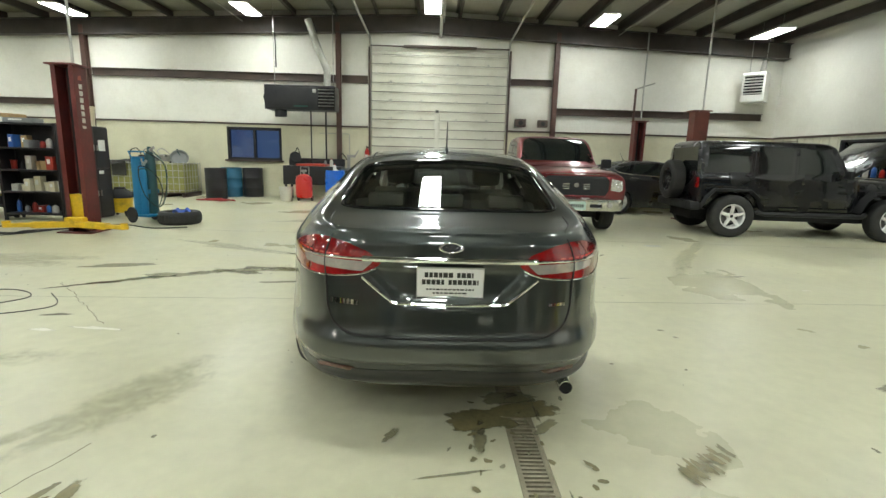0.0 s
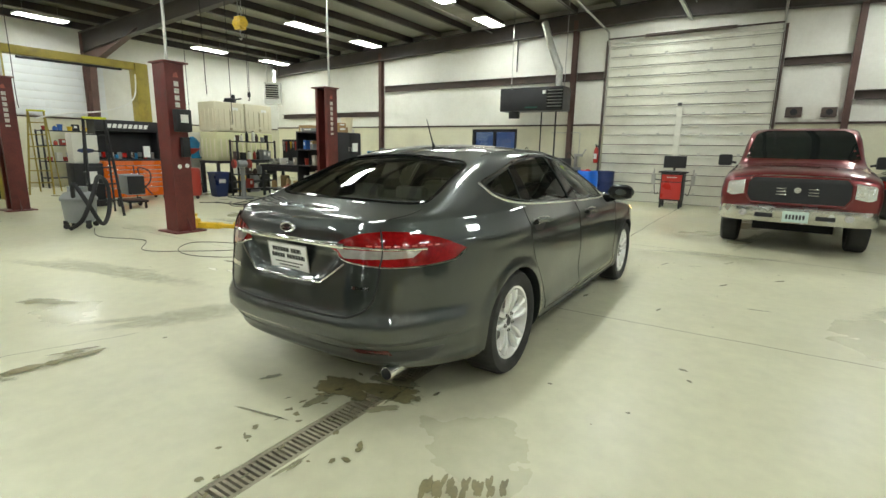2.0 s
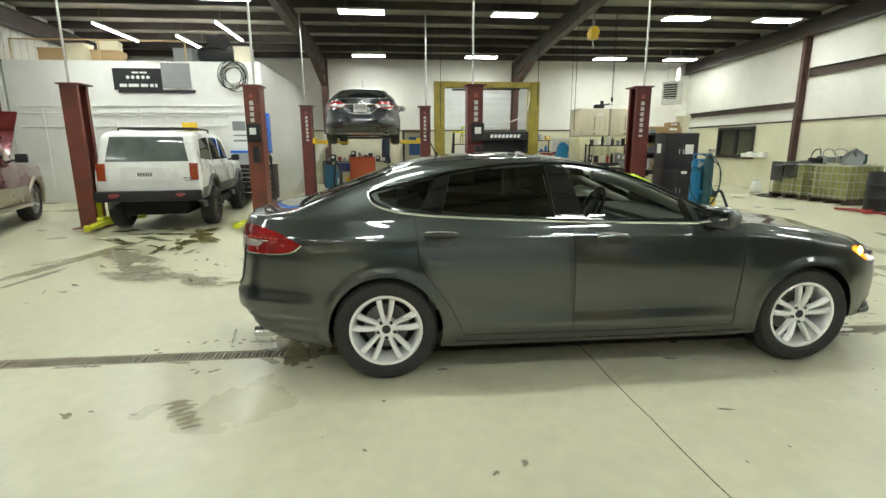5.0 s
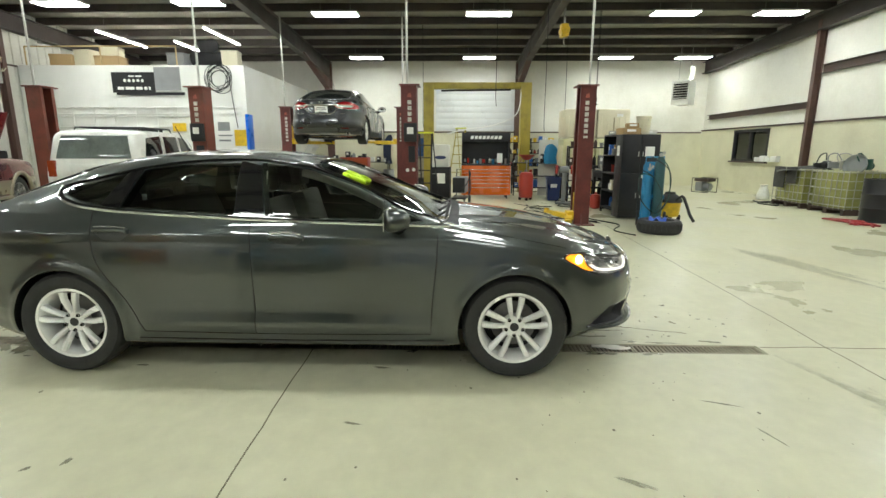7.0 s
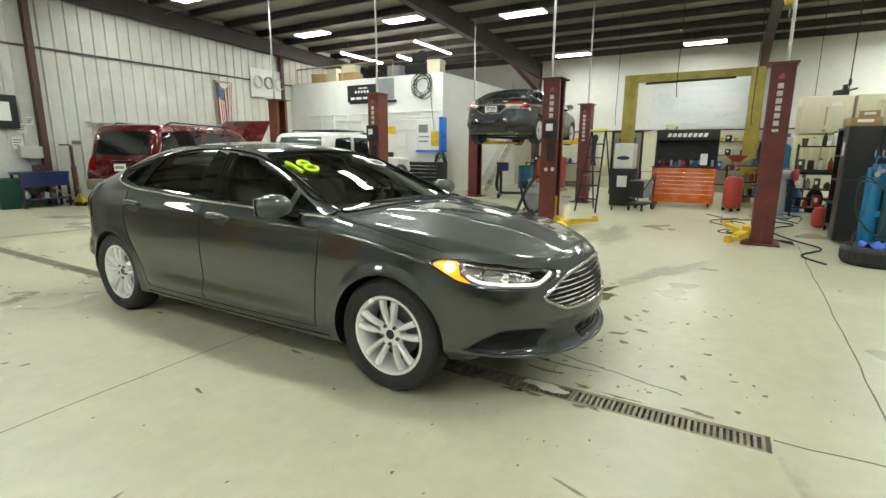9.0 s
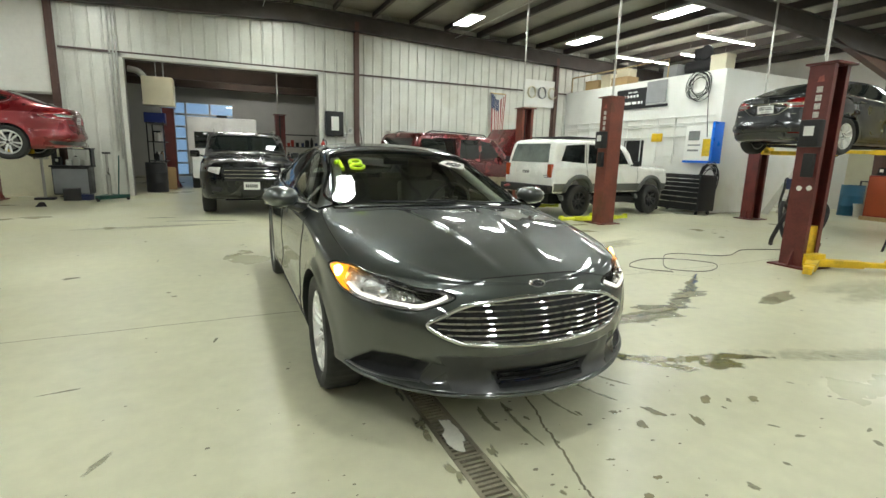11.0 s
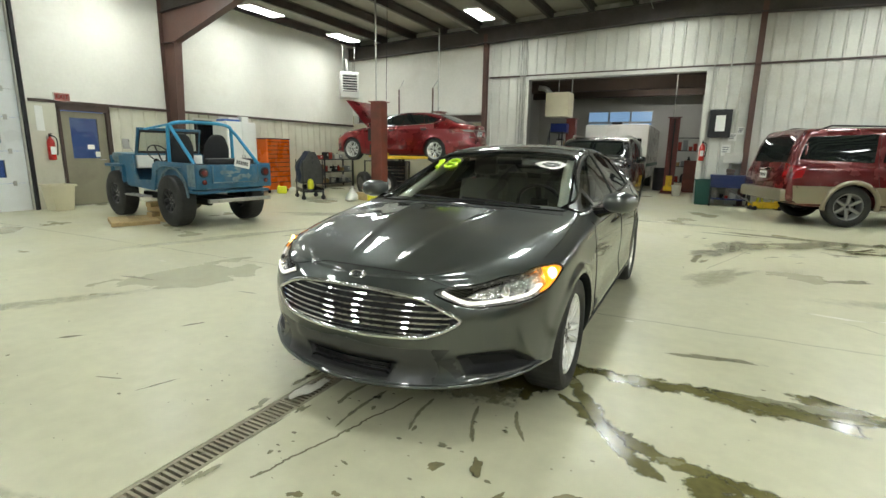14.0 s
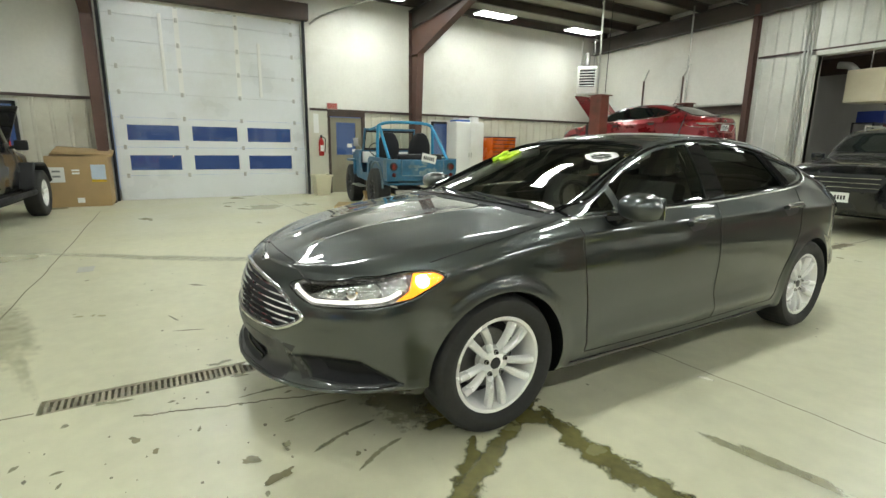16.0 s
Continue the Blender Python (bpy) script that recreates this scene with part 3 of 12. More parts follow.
for k, (a, b, w) in enumerate((((DX1, 4.96), (X1, 5.28), 0.009), ((DX0, 4.96), (-6, 4.7), 0.007), ((DX0 + .02, DY1), (DX0 + .04, Y1), 0.012), ((-5, 8.95), (9.5, 8.55), 0.010), ((1.17, DY0), (1.2, Y0), 0.01),
                               ((-0.9, 2.5), (-1.7, 0.2), 0.006), ((-1.9, 4.1), (-3.1, 5.3), 0.006), ((0.62, 6.95), (0.85, 7.85), 0.012))):
    structure("floor_joint", ribbon(wander(a, b, 60, 0.01, k), w), M_CRACK, "thin dark crack along a joint of the concrete floor", "floor crack")


def blot(cx, cy, rx, ry, ang=0.0, seed=0, rough=0.35, n=46, z=0.0026):
    """An uneven flat stain."""
    r = random.Random(seed)
    ph = [r.uniform(0, 6.28) for _ in range(6)]
    am = [rough * r.uniform(0.3, 1) / (k + 1.3) for k in range(6)]
    pts = []
    for i in range(n):
        a = 2 * math.pi * i / n
        q = 1 + sum(am[k] * math.sin((k + 2) * a + ph[k]) for k in range(6)) + r.uniform(-0.07, 0.07)
        x, y = rx * q * math.cos(a), ry * q * math.sin(a)
        c, s = math.cos(radians(ang)), math.sin(radians(ang))
        pts.append((cx + x * c - y * s, cy + x * s + y * c, z))
    m = Mesh()
    ring = [(cx + 1.18 * (x - cx), cy + 1.18 * (y - cy), q) for x, y, q in pts]
    core = [(cx + .55 * (x - cx), cy + .55 * (y - cy), q) for x, y, q in pts]
    m.fade = [1.0] + [.8] * n + [-.35] * n
    return m.add([(cx, cy, z), *core, *ring], [(0, i + 1, (i + 1) % n + 1) for i in range(n)] + [(i + 1, n + i + 1, n + (i + 1) % n + 1, (i + 1) % n + 1) for i in range(n)])


def faded(ob, fade):
    """How thick a stain lies, from its middle to its rim."""
    at = ob.data.attributes.new("fade", "FLOAT", "POINT")
    for i, q in enumerate(fade):
        at.data[i].value = q
    return ob


STAIN_Z = [0.0020]


def next_z():
    STAIN_Z[0] += 0.00004
    return STAIN_Z[0]


def stain(cx, cy, rx, ry, ang=0, seed=0, material=M_WET, label="dark wet oily stain on the concrete", rough=0.35, z=None):
    z = z or next_z()
    b = blot(cx, cy, rx, ry, ang, seed, rough, z=z)
    return tagged(faded(part("floor_stain", b, material, None), b.fade), label, "stain", "stains on the floor", "structure")


def streak(pts, w, seed, material=M_WET, label="long wet trickle mark on the concrete", z=None):
    z = z or next_z()
    r = random.Random(seed)
    cp = curve_points([(*p, 0) for p in pts], 9)
    m, v, f = Mesh(), [], []
    for i, p in enumerate(cp):
        d = (cp[min(i + 1, len(cp) - 1)] - cp[max(i - 1, 0)]).normalized()
        t = i / (len(cp) - 1)
        e = (min(1, 6 * t, 6 * (1 - t)) * 0.85 + 0.15) * w / 2
        s = Vector((-d.y, d.x, 0))
        l, q = s * e * r.uniform(0.9, 1.6), s * e * r.uniform(0.9, 1.6)
        v += [(p.x + l.x, p.y + l.y, z), (p.x, p.y, z), (p.x - q.x, p.y - q.y, z)]
    for i in range(len(cp) - 1):
        f += [(3 * i, 3 * i + 1, 3 * i + 4, 3 * i + 3), (3 * i + 1, 3 * i + 2, 3 * i + 5, 3 * i + 4)]
    fade = [q for i in range(len(cp)) for q in (-.25, .85 * min(1, 8 * (1 - i / (len(cp) - 1)) + .2), -.25)]
    return tagged(faded(part("floor_stain", m.add(v, f), material, None), fade), label, "stain", "stains on the floor", "structure")


streak([(-0.05, 6.05), (-0.4, 6.12), (-0.75, 6.08), (-1.15, 6.12), (-1.7, 5.95), (-2.3, 5.6), (-3.2, 5.0)], 0.2, 3)
stain(-1.22, 6.08, 0.34, 0.12, -10, 4)
stain(-1.55, 5.93, 0.3, 0.1, -20, 14)
streak([(-0.1, 6.5), (-0.35, 6.7), (-0.55, 6.82), (-0.75, 6.9), (-1.05, 6.95), (-1.4, 7.1)], 0.15, 5)
stain(-0.9, 7.02, 0.2, 0.1, -30, 6)
streak([(0.0, 6.05), (-0.25, 6.5), (-0.5, 6.9), (-0.7, 7.05)], 0.13, 7)
for k, (a, b) in enumerate((((0.78, 6.95), (0.8, 7.55)), ((0.5, 6.9), (0.45, 7.35)), ((0.25, 6.85), (0.1, 7.3)), ((0.05, 6.8), (-0.12, 7.15)), ((0.92, 6.95), (0.93, 7.3)))):
    b = (a[0] + (b[0] - a[0]) * .75, a[1] + (b[1] - a[1]) * .75)
    streak([a, ((a[0] + b[0]) / 2 + 0.02, (a[1] + b[1]) / 2), b], 0.034, 20 + k, M_DAMP, "thin drip line on the concrete")
r_ = random.Random(5)
for k in range(26):
    stain(r_.uniform(-1.2, 0.95), r_.uniform(7.0, 8.3), r_.uniform(0.012, 0.035), r_.uniform(0.010, 0.024), r_.uniform(0, 180), 30 + k, M_DAMP, "small drip spot on the concrete")
for k in range(34):
    stain(r_.uniform(-4, 6), r_.uniform(-1, 11), r_.uniform(0.010, 0.03), r_.uniform(0.01, 0.02), r_.uniform(0, 180), 60 + k, M_SMUDGE, "small dirt speck on the concrete")
for k, (x, y, a, b, g) in enumerate(((0.95, 2.62, .16, .05, 80), (1.05, 2.75, .1, .06, 0), (0.5, 2.6, .07, .03, 60), (1.3, 2.7, .12, .04, 40), (0.8, 2.3, .2, .012, 10), (1.15, 3.0, .2, .08, 0))):
    stain(x, y, a, b, g, 100 + k, M_DAMP, "brown drip stain beside the drain")
for k, (x, y, a, b, g) in enumerate(((-3.0, 6.1, .45, .12, 10), (-2.2, 5.7, .35, .1, 0), (-1.4, 6.0, .5, .06, 5), (-0.9, 5.5, .3, .05, 8))):
    stain(x, y, a, b, g, 110 + k, M_DAMP, "faint damp patch on the concrete")
# wet lane under the white off-roader and the red estate
for k, (x, y, a, b, g, m) in enumerate(((-2.4, -0.7, 1.5, .16, -8, M_DAMP), (-2.6, 0.6, .18, .06, 0, M_DAMP), (-1.3, -0.6, .5, .07, -5, M_DAMP),
                                        (-2.3, 2.4, .28, .1, 40, M_DAMP), (2.5, -1.0, .7, .06, -4, M_DAMP), (3.3, -1.6, .35, .05, 0, M_DAMP))):
    stain(x, y, a, b, g, 130 + k, m)
for k, (x, y, a, b, g) in enumerate(((4.4, 6.2, .3, .03, 8), (3.6, 3.2, .12, .04, 30), (-2.4, 4.3, .14, .04, 0), (4.9, 3.4, .2, .05, 60))):
    stain(x, y, a, b, g, 150 + k, M_SMUDGE, "grey rubber smudge on the concrete")
stain(-1.86, 4.0, .2, .035, -8, 160, M_PALE, "pale spilt patch on the concrete")
stain(-2.25, 3.95, .1, .03, 0, 161, M_PALE, "pale spilt patch on the concrete")
stain(1.17, 7.16, .05, .16, 0, 162, M_PALE, "pale mortar patch across the drain", z=0.012)

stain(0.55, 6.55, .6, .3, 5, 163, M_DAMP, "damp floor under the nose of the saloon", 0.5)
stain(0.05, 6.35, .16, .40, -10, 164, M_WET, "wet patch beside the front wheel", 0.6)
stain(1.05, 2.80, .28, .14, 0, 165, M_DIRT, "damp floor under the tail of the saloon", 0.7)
# A faintly darker ellipse covers the floor under the saloon.
stain(0.80, 4.9, .6, 1.35, 0, 166, M_GRIME, "faintly darker floor under the saloon", 0.2)
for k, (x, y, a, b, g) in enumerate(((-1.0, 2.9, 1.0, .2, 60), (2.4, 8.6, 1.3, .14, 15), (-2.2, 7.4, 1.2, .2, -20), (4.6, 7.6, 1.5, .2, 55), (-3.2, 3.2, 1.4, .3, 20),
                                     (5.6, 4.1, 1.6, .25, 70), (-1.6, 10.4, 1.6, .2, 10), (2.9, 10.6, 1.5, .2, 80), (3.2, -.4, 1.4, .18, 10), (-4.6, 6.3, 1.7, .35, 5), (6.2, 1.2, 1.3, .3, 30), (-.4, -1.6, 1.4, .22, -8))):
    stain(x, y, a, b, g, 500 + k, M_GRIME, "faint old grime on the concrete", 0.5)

sp_r = random.Random(91)
specks = Mesh()
for k in range(520):
    sx, sy, sr = sp_r.uniform(-9, 9), sp_r.uniform(-5, 14), sp_r.choice((.004, .005, .007, .010, .014)) * sp_r.uniform(.7, 1.2)
    if k % 3 == 0:
        sx, sy = sp_r.gauss(.7, 1.1), sp_r.gauss(7.2, .8)
    turn = sp_r.uniform(0, 6.3)
    specks.add([(sx + sr * sp_r.uniform(.6, 1.3) * math.cos(turn + q * 1.05), sy + .6 * sr * sp_r.uniform(.6, 1.3) * math.sin(turn + q * 1.05), .0019) for q in range(6)], [tuple(range(6))])
tagged(part("dirt_specks", specks, mat("dark_grit", (0.19, 0.175, 0.12), 0.7, vary=0.4), None, "", None), "dark grit and dirt specks strewn over the concrete", "dirt", "", "stuff")

structure("floor_plate", Mesh().box(4.27, 8.28, -.01, 4.52, 8.42, .003), M_GALV, "small steel cover plate set in the floor", "cover")
for k, (x, y, a, b, g) in enumerate(((0.21, 7.42, .05, .025, 60), (0.05, 7.34, .035, .06, 20), (0.62, 7.85, .035, .02, 30), (0.48, 7.77, .02, .015, 0), (-0.1, 7.5, .07, .02, 70), (-.35, 7.35, .06, .03, 40), (-.62, 7.45, .04, .03, 10))):
    stain(x, y, a, b, g, 170 + k, M_DIRT, "olive oily spot on the concrete")
for k, (x, y, a, b, g) in enumerate(((1.57, 3.9, .05, .018, 90), (1.56, 5.52, .07, .02, 85), (2.24, 5.46, .06, .015, 80), (1.97, 7.54, .12, .012, 70), (2.3, 7.63, .09, .01, 20), (2.68, 6.81, .11, .02, 60), (3.0, 6.0, .1, .015, 10), (2.6, 4.2, .03, .02, 0), (3.2, 7.4, .12, .02, 50))):
    stain(x, y, a, b, g, 180 + k, M_SMUDGE, "thin grey scuff on the concrete")
stain(-.3, 5.0, .05, .02, 30, 195, M_PALE, "white chip on the concrete")
stain(4.9, 5.6, .06, .025, 10, 196, M_PALE, "white chip on the concrete")

rd = random.Random(77)
for k in range(40):
    yy = rd.uniform(1.7, 3.0)
    xx = rd.choice((1.04, 1.30)) + rd.uniform(-.16, .16)
    stain(xx, yy, rd.uniform(.008, .035), rd.uniform(.006, .02), rd.uniform(0, 180), 200 + k, M_DIRT if k % 3 else M_DAMP, "brown dirt spot beside the drain", 0.3)
for k in range(30):
    stain(1.17 + rd.choice((-.11, .11)) + rd.uniform(-.02, .02), rd.uniform(-.9, 8.2), rd.uniform(.01, .03), rd.uniform(.03, .12), 0, 260 + k, M_DAMP, "dirty edge of the floor drain", 0.8)
for k, (x, y, a, b, g) in enumerate(((-1.35, .55, .75, .35, 70), (-1.0, 1.3, .5, .22, 60), (-2.3, -.1, .9, .3, 30))):
    stain(x, y, a, b, g, 300 + k, M_DAMP_GLOSS, "large damp sheen on the concrete", 0.6)
for k in range(24):
    stain(rd.uniform(-2.8, -.2), rd.uniform(-.4, 1.7), rd.uniform(.02, .11), rd.uniform(.01, .04), rd.uniform(10, 60), 310 + k, M_WET if k % 3 == 0 else M_DAMP, "ragged wet mark on the concrete", 0.8)

# ragged olive puddle behind the white off-roader
for k, (x, y, a, b, g) in enumerate(((-4.3, .15, .38, .24, 20), (-3.85, .33, .42, .22, 60), (-3.45, .42, .32, .16, 40), (-3.1, .28, .30, .13, 10), (-2.75, .1, .26, .09, 0), (-4.15, -.25, .36, .10, 70), (-3.75, -.45, .34, .10, 60), (-3.4, -.7, .32, .09, 70), (-3.7, -1.05, .34, .10, 60),
                                     (-4.2, -.8, .26, .07, 80), (-2.85, -.45, .22, .06, 70), (-3.05, -.1, .16, .05, 50), (-4.7, -.5, .3, .12, 80), (-4.6, -1.3, .3, .14, 60), (-3.55, .05, .14, .05, 30))):
    stain(x, y, a, b, g, 400 + k, M_WET, "ragged olive puddle behind the off-roader", 0.9)
stain(-.78, 1.89, .17, .07, 82, 430, M_DIRT, "brown smeared mark on the concrete", 0.9)
stain(-.86, 2.08, .11, .04, 60, 431, M_DIRT, "brown smeared mark on the concrete", 0.9)
stain(1.95, 1.75, .05, .025, 60, 432, M_DIRT, "dark spot on the concrete", 0.6)
for k in range(7):
    stain(1.86 + .045 * k, 2.31 + .03 * k, .022, .095 - .007 * k, 20, 440 + k, M_DIRT, "muddy tread print on the concrete", 0.6)

# ---- vehicles ----
from mathutils.bvhtree import BVHTree


def smooth_table(xs, ys, q):
    """Monotone cubic through (xs, ys), xs rising, at q."""
    xs, ys, q = np.array(xs, float), np.array(ys, float), np.array(q, float)
    h, d = np.diff(xs), np.diff(ys) / np.diff(xs)
    s = np.zeros(len(xs))
    for i in range(1, len(xs) - 1):
        if d[i - 1] * d[i] > 0:
            w1, w2 = 2 * h[i] + h[i - 1], h[i] + 2 * h[i - 1]
            s[i] = (w1 + w2) / (w1 / d[i - 1] + w2 / d[i])
    s[0], s[-1] = d[0], d[-1]
    i = np.clip(np.searchsorted(xs, q) - 1, 0, len(xs) - 2)
    t = (q - xs[i]) / h[i]
    return (2 * t**3 - 3 * t**2 + 1) * ys[i] + (t**3 - 2 * t**2 + t) * h[i] * s[i] + (-2 * t**3 + 3 * t**2) * ys[i + 1] + (t**3 - t**2) * h[i] * s[i + 1]


ROUND_TOP = ((0.975, 0.10), (0.935, 0.30), (0.885, 0.52), (0.825, 0.74), (0.775, 0.86), (0.70, 0.935), (0.57, 0.972), (0.38, 0.99), (0.19, 0.998), (0.0, 1.0))
SQUARE_TOP = ((0.985, 0.12), (0.965, 0.35), (0.94, 0.60), (0.91, 0.82), (0.88, 0.91), (0.82, 0.96), (0.66, 0.985), (0.44, 0.994), (0.22, 0.999), (0.0, 1.0))
FLAT_TOP = ((0.97, 0.22), (0.92, 0.40), (0.86, 0.54), (0.78, 0.66), (0.69, 0.76), (0.58, 0.85), (0.45, 0.92), (0.30, 0.965), (0.15, 0.99), (0.0, 1.0))


def shell(table, n=90, top=ROUND_TOP, inset=0.0, crease=0.012, span=None):
    """A closed body lofted along x. Columns: x, underside, half width, widest height, belt height, belt half width, top, cabin (0 to 1)."""
    table = sorted(table)
    xs = [r[0] for r in table]
    lo, hi = span or (xs[0], xs[-1])
    t = np.linspace(0, math.pi, n)
    q = lo + (hi - lo) * (0.35 * (1 - np.cos(t)) / 2 + 0.65 * np.linspace(0, 1, n))
    cols = [smooth_table(xs, [r[c] for r in table], q) for c in range(1, 8)]
    v, f = [], []
    k = 0
    for i, x in enumerate(q):
        zb, w, zs, belt, wb, zt, g = [float(c[i]) for c in cols]
        zb, w, wb, zt = zb + inset, w - inset, wb - inset, zt - inset
        half = [(0, zb), (0.55 * w, zb), (0.88 * w, zb + 0.006), (0.955 * w, zb + 0.035), (0.98 * w, zb + 0.12), (0.993 * w, zb + 0.6 * (zs - zb)),
                (w, zs), (w - 0.10 * (w - wb), zs + 0.35 * (belt - zs)), (w - 0.30 * (w - wb) - crease * 0.4, zs + 0.66 * (belt - zs)), (w - 0.40 * (w - wb) + crease * 0.35, zs + 0.74 * (belt - zs)), (w - 0.72 * (w - wb), zs + 0.93 * (belt - zs)), (wb, belt)]
        for (ga, gz), (ha, hz) in zip(top, FLAT_TOP):
            a, z = g * ga + (1 - g) * ha, g * gz + (1 - g) * hz
            half.append((a * wb, belt + z * (zt - belt)))
        ring = half + [(-y, z) for y, z in half[-2:0:-1]]
        k = len(ring)
        v += [(float(x), -y, z) for y, z in ring]
    for i in range(n - 1):
        for j in range(k):
            m = (j + 1) % k
            f.append((i * k + j, (i + 1) * k + j, (i + 1) * k + m, i * k + m))
    f.append(tuple(range(k)))
    f.append(tuple((n - 1) * k + j for j in range(k - 1, -1, -1)))
    return v, f


class Skin:
    """The smooth outside of a body, to lay lamps, panes and trims on."""

    def __init__(self, v, f):
        b = bmesh.new()
        vs = [b.verts.new(p) for p in v]
        for q in f:
            b.faces.new([vs[i] for i in q])
        bmesh.ops.recalc_face_normals(b, faces=b.faces[:])
        bmesh.ops.triangulate(b, faces=b.faces[:])
        b.normal_update()
        b.verts.ensure_lookup_table()
        b.faces.ensure_lookup_table()
        self.co = [x.co.copy() for x in b.verts]
        self.no = [x.normal.copy() for x in b.verts]
        self.tris = [tuple(x.index for x in y.verts) for y in b.faces]
        b.verts.index_update()
        self.tree = BVHTree.FromPolygons(self.co, self.tris)
        b.free()

    def normal(self, p, i):
        a, b, c = self.tris[i]
        from_ = [1 / ((p - self.co[k]).length + 1e-5) for k in (a, b, c)]
        return (self.no[a] * from_[0] + self.no[b] * from_[1] + self.no[c] * from_[2]).normalized()

    def cast(self, way, u, w, off=0.0, side=1):
        """way: 'side' (u = x, w = z), 'front' / 'rear' (u = y, w = z), 'top' (u = x, w = y)."""
        if way == "polar_front" or way == "polar_rear":
            cx, cy = (1.55, .25 * side) if way == "polar_front" else (-1.75, .30 * side)
            a = radians(u)
            dx, dy = math.cos(a), math.sin(a) * side
            hit, no, i, _ = self.tree.ray_cast(Vector((cx + 3 * dx, cy + 3 * dy, w)), Vector((-dx, -dy, 0)))
            if hit is None:
                hit, no, i, _ = self.tree.find_nearest(Vector((cx + .7 * dx, cy + .7 * dy, w)))
            return hit + self.normal(hit, i) * off
        o, d = {"side": ((u, 3 * side, w), (0, -side, 0)), "front": ((4, u, w), (-1, 0, 0)), "rear": ((-4, u, w), (1, 0, 0)), "top": ((u, w, 4), (0, 0, -1))}[way]
        hit, no, i, _ = self.tree.ray_cast(Vector(o), Vector(d))
        if hit is None:
            hit, no, i, _ = self.tree.find_nearest(Vector(o) + Vector(d) * (3 - 0.8 if way == "side" else 4 - 2.2))
        return hit + self.normal(hit, i) * off

    def snap(self, p, off=0.0):
        hit, no, i, _ = self.tree.find_nearest(Vector(p))
        return hit + self.normal(hit, i) * off


def scan(poly, n):
    """Rows of an outline: for n steps of its second coordinate, the least and greatest first one."""
    lo, hi = min(p[1] for p in poly), max(p[1] for p in poly)
    rows = []
    for i in range(n + 1):
        w = lo + (hi - lo) * min(max(i / n, 0.002), 0.998)
        xs = []
        for (xa, ya), (xb, yb) in zip(poly, poly[1:] + poly[:1]):
            if (ya <= w < yb) or (yb <= w < ya):
                xs.append(xa + (xb - xa) * (w - ya) / (yb - ya))
        if len(xs) >= 2:
            rows.append((min(xs), max(xs), w))
    return rows


def patch(skin, way, poly, off=0.003, n=14, m=18, side=1, flip=False, thick=0.0):
    """A piece of skin inside an outline, lifted by off; flip scans along the other axis."""
    pl = [(b, a) for a, b in poly] if flip else list(poly)
    rows = scan(pl, n)
    me = Mesh()
    v, f = [], []
    for a, b, w in rows:
        for j in range(m + 1):
            u = a + (b - a) * j / m
            q = (w, u) if flip else (u, w)
            v.append(skin.cast(way, q[0], q[1], off, side))
    for i in range(len(rows) - 1):
        for j in range(m):
            k = i * (m + 1) + j
            f.append((k, k + 1, k + m + 2, k + m + 1))
    me.add(v, f)
    return me


def line(skin, way, pts, r, off=0.0, side=1, n=8, seg=6, closed=False, me=None):
    """A trim or joint that follows the skin through points."""
    cp = curve_points([(*p, 0) for p in pts], n, closed)
    return (me or Mesh()).tube([skin.cast(way, p.x, p.y, off, side) for p in cp], r, seg, None, closed)


def plain(name, me):
    """A loose mesh object, used to cut with."""
    return new(name, me.data(name, None))


def true_normals(ob, skin):
    """Gives the cut body the shading of its uncut skin."""
    me = ob.data
    out = []
    for p in me.polygons:
        for li in p.loop_indices:
            co = me.vertices[me.loops[li].vertex_index].co
            hit, no, i, d = skin.tree.find_nearest(co)
            s = skin.normal(hit, i)
            out.append(s if d < 0.002 and s.dot(p.normal) > 0.5 else p.normal.copy())
    for p in me.polygons:
        p.use_smooth = True
    me.normals_split_custom_set(out)


def make_body(name, v, f, material, parent, wheels, arch, skin, extra=(), arch_in=0.52):
    m = Mesh()
    m.v, m.f = [tuple(p) for p in v], list(f)
    ob = part(name, m, material, None, "", 30)
    cut = []
    for x, z, r in wheels:
        arc = [(x + arch * math.cos(t), z + arch * math.sin(t)) for t in np.linspace(-0.25, math.pi + 0.25, 36)]
        tunnel = [(arc[0][0], -0.4), *arc, (arc[-1][0], -0.4)]
        for s in (1, -1):
            cut.append(plain("cutter", Mesh().prism(tunnel, 1.4 - arch_in, Matrix(((1, 0, 0, 0), (0, 0, s, s * arch_in), (0, 1, 0, 0), (0, 0, 0, 1))))))
    boolean_parts = cut
    allcut = boolean_parts + list(extra)
    for c in allcut:
        md = ob.modifiers.new("cut", "BOOLEAN")
        md.operation, md.solver, md.object = "DIFFERENCE", "EXACT", c
    dg = bpy.context.evaluated_depsgraph_get()
    me = bpy.data.meshes.new_from_object(ob.evaluated_get(dg))
    ob.modifiers.clear()
    old = ob.data
    ob.data = me
    bpy.data.meshes.remove(old)
    for c in allcut:
        d = c.data
        bpy.data.objects.remove(c)
        bpy.data.meshes.remove(d)
    true_normals(ob, skin)
    ob.parent = parent
    return ob


